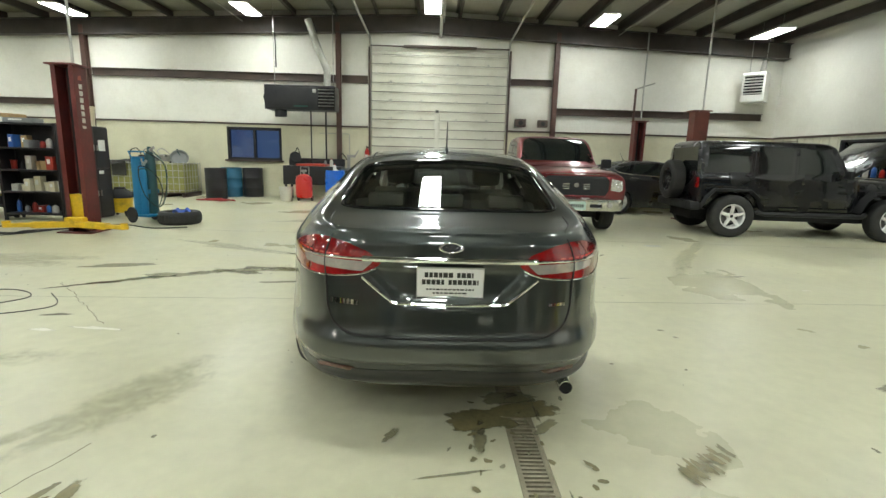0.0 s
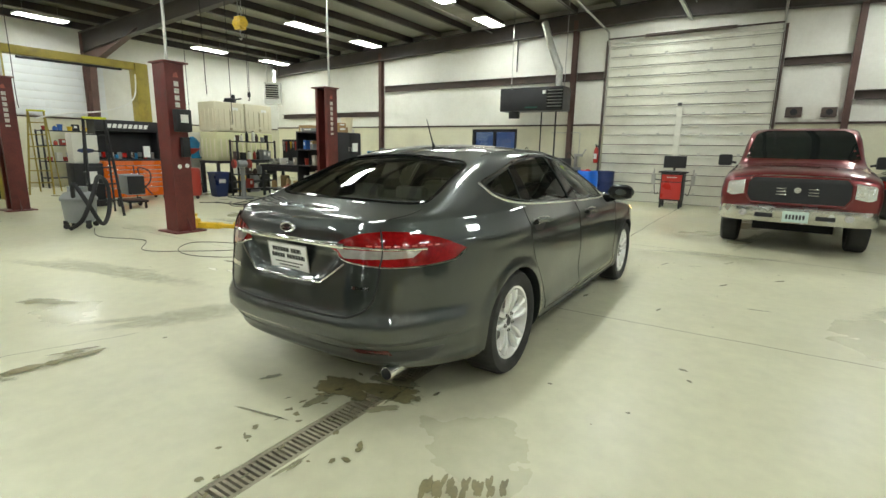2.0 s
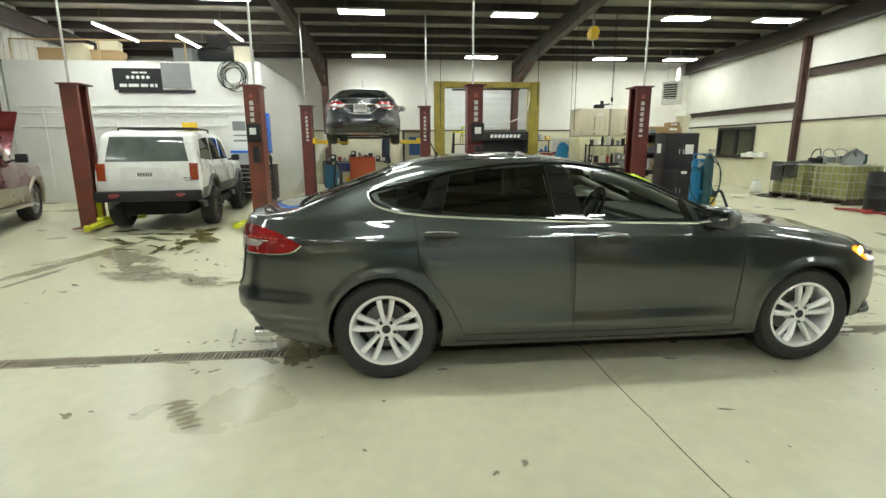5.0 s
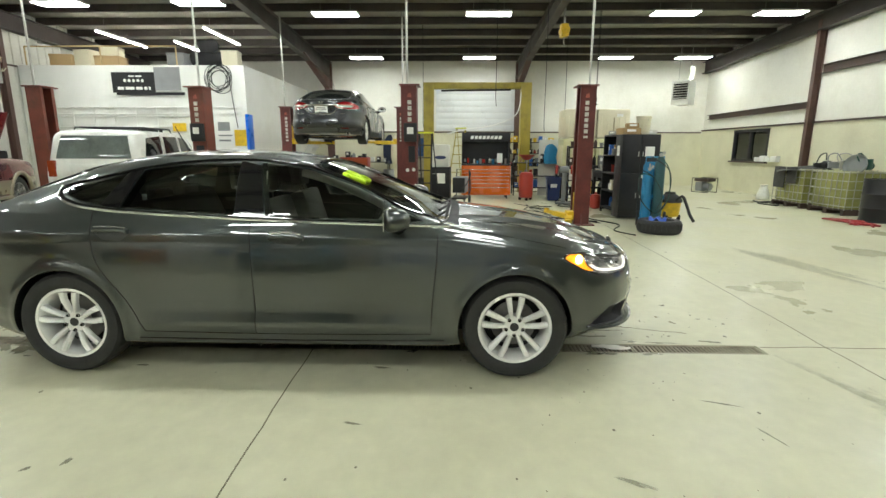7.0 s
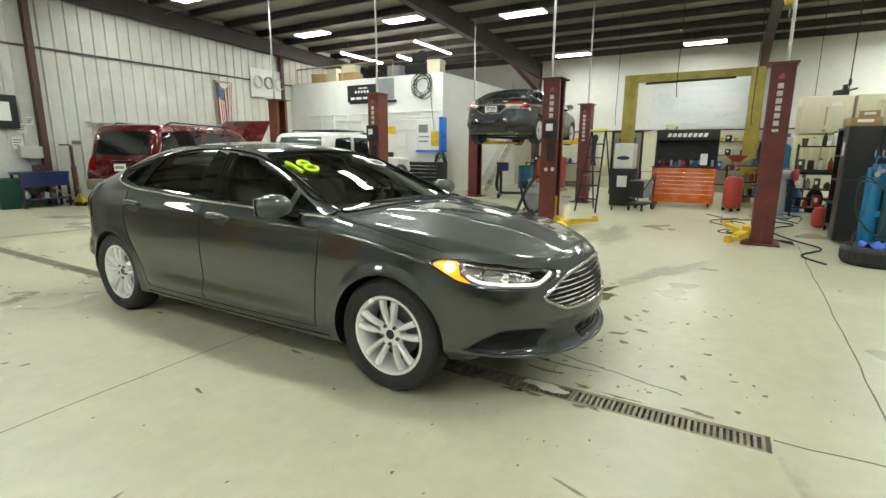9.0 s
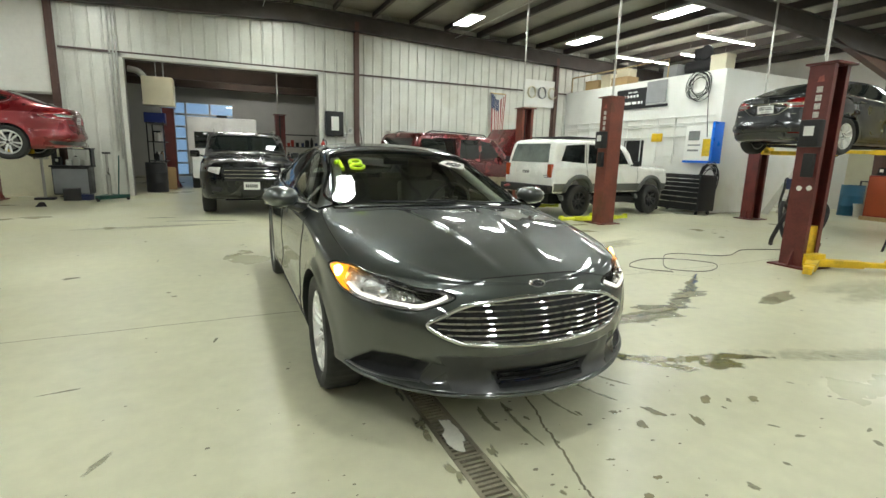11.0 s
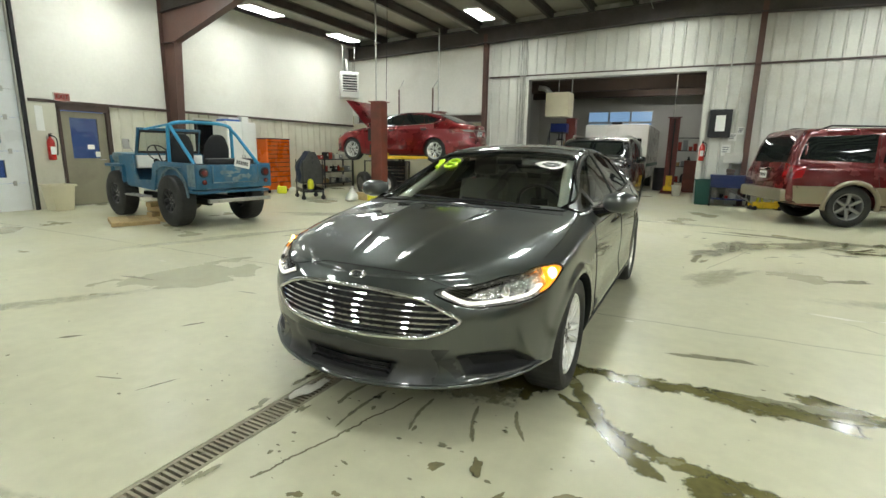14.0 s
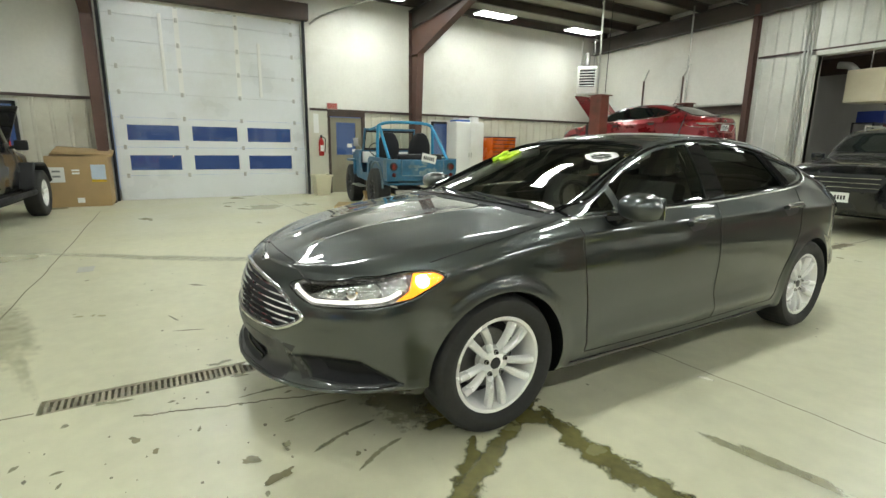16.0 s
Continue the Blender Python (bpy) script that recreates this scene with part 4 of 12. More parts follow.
M_INSIDE = mat("charcoal_upholstery", (0.13, 0.13, 0.12), 0.8, vary=0.2, scale=12, bump=0.1)
M_WELL = mat("wheel_well", (0.008, 0.008, 0.008), 0.9, vary=0.2)
M_DISC = mat("brake_disc_steel", (0.16, 0.155, 0.15), 0.4, 0.8, vary=0.2, scale=20)
M_LINER = mat("pale_headliner", (0.62, 0.62, 0.55), 0.9, vary=0.06, scale=20)
M_SEAM = mat("panel_gap", (0.006, 0.006, 0.006), 0.7, vary=0.1)
M_TRIM = mat("gloss_black_trim", (0.010, 0.010, 0.010), 0.06, vary=0.1, rough_vary=0.02)
M_DARK_GLASS = mat("dark_window_glass", (0.012, 0.015, 0.014), 0.03, vary=0.1, rough_vary=0.01, spec=0.6)
M_GLASS_HERO = glass("tinted_car_glass", (0.95, 1.0, 0.95), 1.0)
M_GLASS_PRIV = glass("privacy_car_glass", (0.55, 0.62, 0.57), 0.62)
M_LENS_CLEAR = glass("clear_lamp_lens", (0.97, 0.98, 0.97), 0.97)
M_LENS_RED = mat("red_lamp_lens", (0.25, 0.005, 0.006), 0.06, vary=0.55, scale=7, coat=1.0, rough_vary=0.02)
M_LENS_WHITE = mat("clear_ribbed_lens", (0.50, 0.48, 0.46), 0.15, 0.3, vary=0.4, scale=60, coat=0.8)
M_LAMP_CHROME = mat("lamp_reflector", (0.85, 0.85, 0.83), 0.2, 0.75, vary=0.3, scale=45, fine=120, bump=0.35, rough_vary=0.1)
M_LAMP_REFLEX = mat("dim_red_reflector", (0.10, 0.010, 0.010), 0.2, vary=0.2, scale=30, coat=0.6)
M_LAMP_HOUSE = mat("smoked_lamp_housing", (0.36, 0.36, 0.35), 0.22, 0.7, vary=0.5, scale=40, fine=120, bump=0.3, rough_vary=0.1)
M_SURROUND = mat("satin_chrome_surround", (0.60, 0.61, 0.62), 0.14, 1.0, vary=0.04, rough_vary=0.03)
M_BRIGHT = mat("satin_bright_trim", (0.92, 0.92, 0.90), 0.24, 0.9, vary=0.03, rough_vary=0.03)
M_DARK_TRIM = mat("satin_grey_plastic", (0.035, 0.036, 0.036), 0.35, vary=0.1)
M_LENS_SPOT = mat("bright_red_spot", (0.75, 0.12, 0.10), 0.15, vary=0.1, coat=0.8)
M_LENS_SEGMENT = mat("frosted_lens_segment", (0.60, 0.54, 0.50), 0.10, 0.5, vary=0.12, scale=30, coat=0.8)
M_AMBER_LIT = glow("lit_amber_lamp", (1.0, 0.62, 0.16), 14.0)
M_AMBER_LENS_LIT = glow("lit_amber_lens", (1.0, 0.41, 0.025), 1.4)
M_LED_STRIP = glow("lit_white_strip", (1.0, 0.97, 0.9), 1.1)
M_BLUE_BADGE = mat("blue_badge", (0.006, 0.008, 0.02), 0.2, vary=0.1, coat=0.8)
M_PLATE_TEXT = mat("plate_print", (0.03, 0.03, 0.03), 0.5, vary=0.1)
M_NEON = mat("yellow_window_marker", (0.62, 0.9, 0.02), 0.55, vary=0.12, scale=40)


def build_wheel(parent, x, y, z, r, width, spokes, rim_r, alloy, side, style="double", tread=False, label=""):
    """Wheel on the y axis: rim with spokes > tyre, disc, cap."""
    base = Matrix.Translation((x, y, z)) @ Matrix.Rotation(-math.pi / 2 * side, 4, "X")   # +z outwards
    w = width / 2
    rim = Mesh(base)
    R = rim_r
    rim.lathe([(R + .004, -w * .8), (R + .012, -w * .82), (R + .012, -w * .74), (R - .012, -w * .6), (R - .02, 0), (R - .012, w * .62), (R + .008, w * .78), (R + .014, w * .84), (R + .010, w * .87), (R - .004, w * .86), (R - .016, w * .70), (R - .03, w * .2), (R - .03, -w * .6), (R - .006, -w * .8)], 48, None, True)
    hub_z = w * 0.52
    arms = []
    rim.lathe([(0.075, hub_z - .05), (0.078, hub_z - .004), (0.07, hub_z + .008), (0.045, hub_z + .012), (0.028, hub_z + .010)], 30)
    for k in range(spokes):
        a0 = 2 * math.pi * k / spokes + math.pi / 2
        pair = (-1, 1) if style == "double" else (0,)
        for s in pair:
            ai, ao = a0 + s * 0.27, a0 + s * 0.205
            if style == "double":
                wi, wo = 0.0140, 0.0205
            else:
                ai, ao, wi, wo = a0, a0, 0.036, 0.030
            pts = []
            for t in (0, 0.3, 0.65, 1.0):
                rr = 0.062 + (R - 0.014 - 0.062) * t
                a = ai + (ao - ai) * t
                wd = wi + (wo - wi) * t
                zz = hub_z + 0.010 + 0.020 * math.sin(t * math.pi * 0.9) + (w * 0.70 - hub_z) * t ** 2
                d, e = Vector((math.cos(a), math.sin(a), 0)), Vector((-math.sin(a), math.cos(a), 0))
                c = d * rr
                pts.append([(*(c + e * wd)[:2], zz - .028), (*(c + e * wd * .85)[:2], zz - .004), (*(c + e * wd * .35)[:2], zz + .004), (*(c - e * wd * .35)[:2], zz + .004), (*(c - e * wd * .85)[:2], zz - .004), (*(c - e * wd)[:2], zz - .028)])
            v = [p for q in pts for p in q]
            f = []
            for i in range(3):
                for j in range(6):
                    f.append((i * 6 + j, i * 6 + (j + 1) % 6, (i + 1) * 6 + (j + 1) % 6, (i + 1) * 6 + j))
            f += [(0, 1, 2, 3, 4, 5), (18, 19, 20, 21, 22, 23)]
            arms.append((v, f))
    ob = part("wheel", rim, alloy, parent, label, 40)
    if style == "double":
        for k in range(5):
            a = 2 * math.pi * (k + .5) / 5 + math.pi / 2
            part("lug_nut", Mesh(base).lathe([(.0125, hub_z), (.0125, hub_z + .0135), (.009, hub_z + .0145), (.008, hub_z + .022), (.001, hub_z + .023)], 10, Matrix.Translation((.055 * math.cos(a), .055 * math.sin(a), 0))), M_TRIM, ob, "dark recessed wheel nut", 40)
    for v, f in arms:
        part("spoke", Mesh(base).add(v, f), alloy, ob, "", 40)
    tyre = Mesh(base)
    o = r - R
    prof = [(R + .006, -w * .80), (R + .02, -w * .95), (R + .45 * o, -w * 1.06), (R + .8 * o, -w * 1.0), (r - .008, -w * .84), (r, -w * .7), (r, w * .7), (r - .008, w * .84), (R + .8 * o, w * 1.0), (R + .45 * o, w * 1.06), (R + .02, w * .95), (R + .006, w * .80)]
    tyre.lathe(prof, 132, None, True)
    deep = .011 if tread else .005
    for k in range(132):
        if k % 3 == 0:
            for q in (5, 6):
                a, b, c = tyre.v[k * 12 + q]
                g = 1 - deep / r
                tyre.v[k * 12 + q] = (x + (a - x) * g, b, z + (c - z) * g)
    part("tyre", tyre, M_RUBBER, ob, "black rubber tyre", 40)
    part("brake_disc", Mesh(base).lathe([(.06, -.03), (R * .66, -.03), (R * .66, -.012), (.06, -.012)], 32), M_DISC, ob, "bare steel brake disc", 40)
    part("inner_hub", Mesh(base).lathe([(.01, -w * .9), (R * .93, -w * .9), (R * .93, -w * .5), (.01, -w * .5)], 32), M_WELL, ob, "", 40)
    cap = Mesh(base).lathe([(.001, hub_z + .012), (.028, hub_z + .012), (.03, hub_z + .006)], 20)
    part("hub_cap", cap, M_BLACK, ob, "small black hub cap", 40)
    for k in range(5):
        a = 2 * math.pi * (k + .5) / 5 + math.pi / 2
        part("lug_nut", Mesh(base).cyl(.055 * math.cos(a), .055 * math.sin(a), hub_z, .010, .02, 6), M_STEEL, ob, "", 30)
    return ob


def seat(x, y, parent, name="front_seat"):
    s = Mesh()
    s.box(x - .22, y - .24, .36, x + .26, y + .24, .54, .06)
    s.box(-.06, y - .23, 0, .08, y + .23, .62, .05, Matrix.Translation((x - .22, 0, .50)) @ Matrix.Rotation(radians(-16), 4, "Y"))
    s.box(-.05, y - .12, 0, .06, y + .12, .19, .05, Matrix.Translation((x - .405, 0, 1.135)) @ Matrix.Rotation(radians(-8), 4, "Y"))
    s.rod((x - .39, y - .05, 1.07), (x - .40, y - .05, 1.16), .008).rod((x - .39, y + .05, 1.07), (x - .40, y + .05, 1.16), .008)
    return part(name, s, M_INSIDE, parent, "dark upholstered seat with headrest", 40)


# the saloon's plan outline (nose to tail, one side) and its levels from the underside up to the shoulder rim
PLAN_X = (2.375, 2.368, 2.345, 2.30, 2.235, 2.165, 2.08, 1.98, 1.85, 1.70, 1.45, 1.0, 0.0, -1.0, -1.45, -1.70, -1.88, -2.03, -2.16, -2.27, -2.355, -2.415, -2.452, -2.468, -2.472)
PLAN_Y = (0.0, 0.11, 0.25, 0.40, 0.535, 0.64, 0.735, 0.81, 0.87, 0.905, 0.922, 0.925, 0.925, 0.925, 0.92, 0.90, 0.862, 0.812, 0.757, 0.695, 0.62, 0.52, 0.39, 0.19, 0.0)
# nose x, tail x, half width amidships, at the front corner, at the rear corner, then height over (nose, 1.9, 0.9, -1.0, -1.9, tail)
LEVELS = (
    (2.22, -2.34, .80, .83, .88, (.236, .225, .185, .185, .215, .262)),
    (2.378, -2.385, .880, .898, .922, (.258, .312, .215, .215, .272, .305)),
    (2.352, -2.455, .917, .916, .934, (.335, .365, .335, .335, .375, .405)),
    (2.378, -2.474, .925, .918, .925, (.455, .46, .50, .51, .50, .505)),
    (2.374, -2.452, .923, .925, .922, (.585, .60, .68, .69, .63, .63)),
    (2.342, -2.424, .910, .922, .924, (.668, .70, .81, .83, .79, .80)),
    (2.300, -2.405, .888, .915, .906, (.714, .775, .903, .922, .922, .935)),
    (2.245, -2.372, .846, .872, .842, (.748, .808, .952, 1.030, 1.035, 1.020)))
RAIL = ((2.25, 0, .748), (2.15, .36, .775), (2.0, .50, .818), (1.8, .60, .867), (1.5, .685, .918), (1.15, .745, .952), (.98, .745, .982), (.72, .715, 1.075), (.45, .66, 1.20), (.18, .612, 1.307), (-.05, .588, 1.363),
        (-.35, .577, 1.392), (-.7, .572, 1.388), (-1.0, .568, 1.372), (-1.3, .570, 1.323), (-1.6, .590, 1.229), (-1.85, .625, 1.136), (-2.05, .640, 1.068), (-2.2, .59, 1.048), (-2.32, .42, 1.035), (-2.372, 0, 1.020))
SPINE = ((2.25, .748), (2.2, .770), (2.1, .808), (1.98, .846), (1.82, .890), (1.62, .928), (1.4, .957), (1.15, .981), (.99, .993), (.75, 1.10), (.5, 1.21), (.25, 1.306), (.05, 1.370), (-.1, 1.402), (-.35, 1.430), (-.6, 1.437),
         (-.9, 1.427), (-1.15, 1.397), (-1.36, 1.347), (-1.6, 1.268), (-1.8, 1.187), (-1.95, 1.124), (-2.05, 1.086), (-2.15, 1.067), (-2.30, 1.050), (-2.372, 1.022))


def curve_of(rows, c, q):
    rows = sorted(rows)
    return smooth_table([r[0] for r in rows], [r[c] for r in rows], q)


def inside(poly, y, z):
    """Distance into a polygon (positive inside), for arrays."""
    d2, sign = np.full(y.shape, 9.0), np.zeros(y.shape, bool)
    for (ay, az), (by, bz) in zip(poly, poly[1:] + poly[:1]):
        ey, ez = by - ay, bz - az
        t = np.clip(((y - ay) * ey + (z - az) * ez) / (ey * ey + ez * ez), 0, 1)
        d2 = np.minimum(d2, (y - ay - t * ey) ** 2 + (z - az - t * ez) ** 2)
        if abs(ez) > 1e-9:
            sign ^= ((az > z) != (bz > z)) & (y < ey * (z - az) / ez + ay)
    return np.where(sign, 1, -1) * np.sqrt(d2)


def ease(a, b, q):
    t = np.clip((q - a) / (b - a), 0, 1)
    return t * t * (3 - 2 * t)


PLATE_POCKET = [(-.36, .895), (.36, .895), (.385, .85), (.25, .715), (.20, .698), (-.20, .698), (-.25, .715), (-.385, .85)]
FOG_POCKET = [(.535, .420), (.66, .438), (.755, .438), (.80, .39), (.845, .330), (.70, .320), (.578, .316)]
INTAKE = [(-.275, .375), (.275, .375), (.235, .292), (-.235, .292)]
GRILLE_HALF = [(0, .708), (.15, .706), (.31, .693), (.405, .674), (.48, .640), (.553, .597), (.50, .553), (.45, .530), (.386, .512), (.2, .503), (0, .502)]
# lamp outlines as degrees round a pivot inside the corner, and height
HEADLAMP = [(14.2, .709), (19.4, .737), (29, .745), (43, .775), (51, .784), (60, .802), (66, .807), (73, .808), (75.5, .785), (68.2, .736), (63, .705), (58.5, .690), (53.5, .676), (45, .663), (40, .662), (27.5, .655)]
TAIL_LAMP = [(178.5, .893), (173, .940), (163.3, .976), (153.3, .988), (142, .982), (125.7, .950), (112, .903), (108.5, .887), (116.8, .838), (131.5, .822), (148.4, .817), (159.3, .823), (170, .838), (176, .866)]
GRILLE_RING = GRILLE_HALF + [(-y, z) for y, z in GRILLE_HALF[-2:0:-1]]


def saloon_shell(cols=300, rise=8, deck=(14, 22), inset=0.0, wheel_x=1.425, wheel_z=.333, pockets=True):
    """Closed outside of the saloon: levels round the plan, then shoulder, rail and roof or lids."""
    k = len(PLAN_X)
    t = np.concatenate([[0], np.cumsum(np.hypot(np.diff(PLAN_X), np.diff(PLAN_Y)))])
    # closer columns round the two ends
    dens = np.linspace(0, t[-1], 600)
    weight = 1.0 + 1.3 * np.exp(-((dens - .45) / .5) ** 2) + 1.3 * np.exp(-((dens - t[-1] + .45) / .5) ** 2)
    cum = np.concatenate([[0], np.cumsum((weight[1:] + weight[:-1]) / 2)])
    s = np.interp(np.linspace(0, cum[-1], cols), cum, dens)
    px, py = smooth_table(t, PLAN_X, s), smooth_table(t, PLAN_Y, s)
    px[0], px[-1], py[0], py[-1] = PLAN_X[0], PLAN_X[-1], 0, 0
    lx, ly, lz = [], [], []
    for xf, xr, wm, wf, wr, zs in LEVELS:
        x = np.where(px > 1.0, 1.0 + (px - 1.0) * (xf - 1.0) / (PLAN_X[0] - 1.0), np.where(px < -1.0, -1.0 + (px + 1.0) * (xr + 1.0) / (PLAN_X[-1] + 1.0), px))
        w = wm + (wf - wm) * ease(1.0, 1.9, px) + (wr - wm) * ease(-1.0, -1.9, px)
        lx.append(x)
        ly.append(py * w / .925)
        lz.append(smooth_table((PLAN_X[-1], -1.9, -1.0, .9, 1.9, PLAN_X[0]), zs[::-1], px))
    L = np.array([lx, ly, lz])                                   # 3, levels, cols
    rows, lev = [], []
    n = L.shape[1]
    for j in range(n - 1):
        a, b, c, d = L[:, max(j - 1, 0)], L[:, j], L[:, j + 1], L[:, min(j + 2, n - 1)]
        for q in range(rise):
            u = q / rise
            rows.append(.5 * (2 * b + (c - a) * u + (2 * a - 5 * b + 4 * c - d) * u * u + (3 * b - a - 3 * c + d) * u ** 3))
            lev.append(j + u)
    rows.append(L[:, -1])
    lev.append(n - 1.0)
    R, v = np.array(rows), np.array(lev)[:, None]                # rows, 3, cols
    x, y, z = R[:, 0], R[:, 1], R[:, 2]
    # outward direction in plan
    tx, ty = np.gradient(x, axis=1), np.gradient(y, axis=1)
    h = np.hypot(tx, ty) + 1e-9
    ox, oy = ty / h, -tx / h
    ox[:, 0], oy[:, 0], ox[:, -1], oy[:, -1] = 1, 0, -1, 0
    flank = ease(2.0, 1.5, x) * ease(-2.15, -1.7, x)
    d = .011 * np.clip(1 - np.abs(v - 6) / .55, 0, 1) * ease(1.7, .9, x) * ease(-2.2, -1.9, x)
    d = d + .014 * np.clip(1 - np.abs(v - 2.1) / .5, 0, 1) * ease(1.0, .8, x) * ease(-1.05, -.85, x)
    d = d - .010 * np.clip(1 - np.abs(v - 2.95) / .8, 0, 1) * ease(.95, .5, x) * ease(-1.0, -.6, x)
    for wx in (wheel_x, -wheel_x):
        r = np.hypot(x - wx, z - wheel_z)
        d = d + .013 * ease(.43, .372, r) * flank * (v < 5.5) * (v > .9)
    tail = ease(-1.80, -2.0, x)
    d = d + tail * .015 * ease(.590, .505, z) * ease(.415, .440, z)
    d = d - tail * .012 * ease(.43, .415, z) * ease(.30, .34, z)
    d = d + .012 * np.clip(1 - np.abs(v - 1) / .4, 0, 1) * ease(1.7, 1.9, x)
    back = (x < -2.1) * 1.0
    d = d - back * .030 * ease(0, .035, inside(PLATE_POCKET, y, z))
    d = d + back * .010 * ease(.935, .985, z) * ease(.62, .45, y)
    nose = (x > 1.7) * 1.0
    d = d - nose * .050 * ease(0, .03, inside(FOG_POCKET, y, z))
    d = d - nose * .030 * ease(0, .02, inside(INTAKE, y, z))
    if pockets:
        d = d - nose * .025 * ease(0, .016, inside(GRILLE_RING, y, z))
        deg = np.degrees(np.arctan2(y - .25, x - 1.55))
        lamp = inside([(a * .01, b) for a, b in HEADLAMP], deg * .01, z)
        d = d - nose * .032 * ease(0.002, .014, lamp)
    d = d + nose * .008 * ease(.475, .462, z) * ease(.385, .40, z) * ease(.36, .33, y)
    d = d - inset
    x, y = x + ox * d, np.maximum(y + oy * d, 0)
    y[:, 0] = y[:, -1] = 0
    # upper part: rim to rail to spine, at the rim's x
    rx, ry, rz = x[-1], y[-1], z[-1] - inset * .5
    yr = np.minimum(np.maximum(curve_of(RAIL, 1, rx), 0), ry * .985) - inset * ease(0, .3, ry)
    yr = np.clip(yr, 0, None)
    zr = np.maximum(curve_of(RAIL, 2, rx), rz) - inset
    zc = np.maximum(curve_of(SPINE, 1, rx), rz) - inset
    zr, zc = np.maximum(zr, rz), np.maximum(zc, rz)
    cabin = ease(1.0, .7, rx) * ease(-2.1, -1.7, rx)
    ux, uy, uz = [], [], []
    na, nb = deck
    bend = .80
    pa = lambda q: (ry + (yr - ry) * q + .022 * cabin * 4 * q * (1 - q) * .8, rz + (zr - rz) * q + .012 * (1 - cabin) * 4 * q * (1 - q) * ease(0, .12, ry - yr))
    flat = .86 + .06 * (1 - cabin)
    for q in np.linspace(0, 1, na + 1)[1:]:
        a_, b_ = pa(q * bend)
        uy.append(a_)
        uz.append(b_)
    sa, sb = pa(bend)
    ea, eb = yr * flat, zr + (zc - zr) * (1 - flat ** 2)
    for q in np.linspace(0, 1, 7)[1:]:
        uy.append(sa * (1 - q) ** 2 + 2 * q * (1 - q) * yr + ea * q * q)
        uz.append(sb * (1 - q) ** 2 + 2 * q * (1 - q) * (zr + .006 * cabin) + eb * q * q)
    for q in np.linspace(1, 0, nb + 1)[1:]:
        uy.append(ea * q)
        uz.append(zr + (zc - zr) * (1 - (flat * q) ** 2))
    uy, uz = np.array(uy), np.array(uz)
    crest = smooth_table((.9, 1.2, 1.9, 2.15), (.36, .305, .19, .155), np.clip(rx, .9, 2.15))
    off = uy - crest
    uz = uz + .010 * ease(.98, 1.12, rx) * ease(2.2, 2.0, rx) * np.where(off > 0, np.clip(1 - off / .16, 0, 1), np.clip(1 + off / .05, 0, 1))
    uy[:, 0] = uy[:, -1] = 0
    X = np.concatenate([x[:1], x, np.repeat(rx[None], len(uy), 0)])
    Y = np.concatenate([np.zeros((1, cols)), y, uy])
    Z = np.concatenate([z[:1], z, uz])
    nr = len(X)
    verts = [(float(X[i, j]), float(sd * Y[i, j]), float(Z[i, j])) for sd in (1, -1) for j in range(cols) for i in range(nr)]
    faces = []
    for o, flip in ((0, False), (cols * nr, True)):
        for j in range(cols - 1):
            for i in range(nr - 1):
                q = (o + j * nr + i, o + (j + 1) * nr + i, o + (j + 1) * nr + i + 1, o + j * nr + i + 1)
                faces.append(q[::-1] if flip else q)
    b = bmesh.new()
    vs = [b.verts.new(p) for p in verts]
    for q in faces:
        b.faces.new([vs[i] for i in q])
    bmesh.ops.remove_doubles(b, verts=b.verts[:], dist=2e-5)
    bmesh.ops.dissolve_degenerate(b, edges=b.edges[:], dist=1e-5)
    b.verts.index_update()
    out = [p.co[:] for p in b.verts], [tuple(p.index for p in q.verts) for q in b.faces]
    b.free()
    return out


DLO = [(.955, .977), (.70, 1.075), (.41, 1.213), (.11, 1.315), (-.1, 1.350), (-.30, 1.366), (-.60, 1.360), (-.90, 1.327), (-1.07, 1.294), (-1.30, 1.242), (-1.50, 1.192), (-1.475, 1.135), (-1.36, 1.095), (-1.2, 1.071), (-.98, 1.053), (-.2, 1.014), (.5, .992)]


def window_outlines():
    """Side glass: front pane, rear pane, quarter pane and mirror corner, as x, z outlines."""
    front = [(.60, 1.000), (.585, 1.118), (.41, 1.200), (.11, 1.301), (-.1, 1.336), (-.215, 1.347), (-.135, 1.024), (.2, 1.010)]
    rear = [(-.335, 1.034), (-.355, 1.352), (-.60, 1.346), (-.88, 1.316), (-.985, 1.297), (-1.06, 1.072), (-.8, 1.058)]
    quarter = [(-1.085, 1.277), (-1.29, 1.230), (-1.465, 1.186), (-1.445, 1.145), (-1.35, 1.11), (-1.2, 1.088)]
    corner = [(.635, 1.090), (.645, 1.0), (.86, .992)]
    return front, rear, quarter, corner


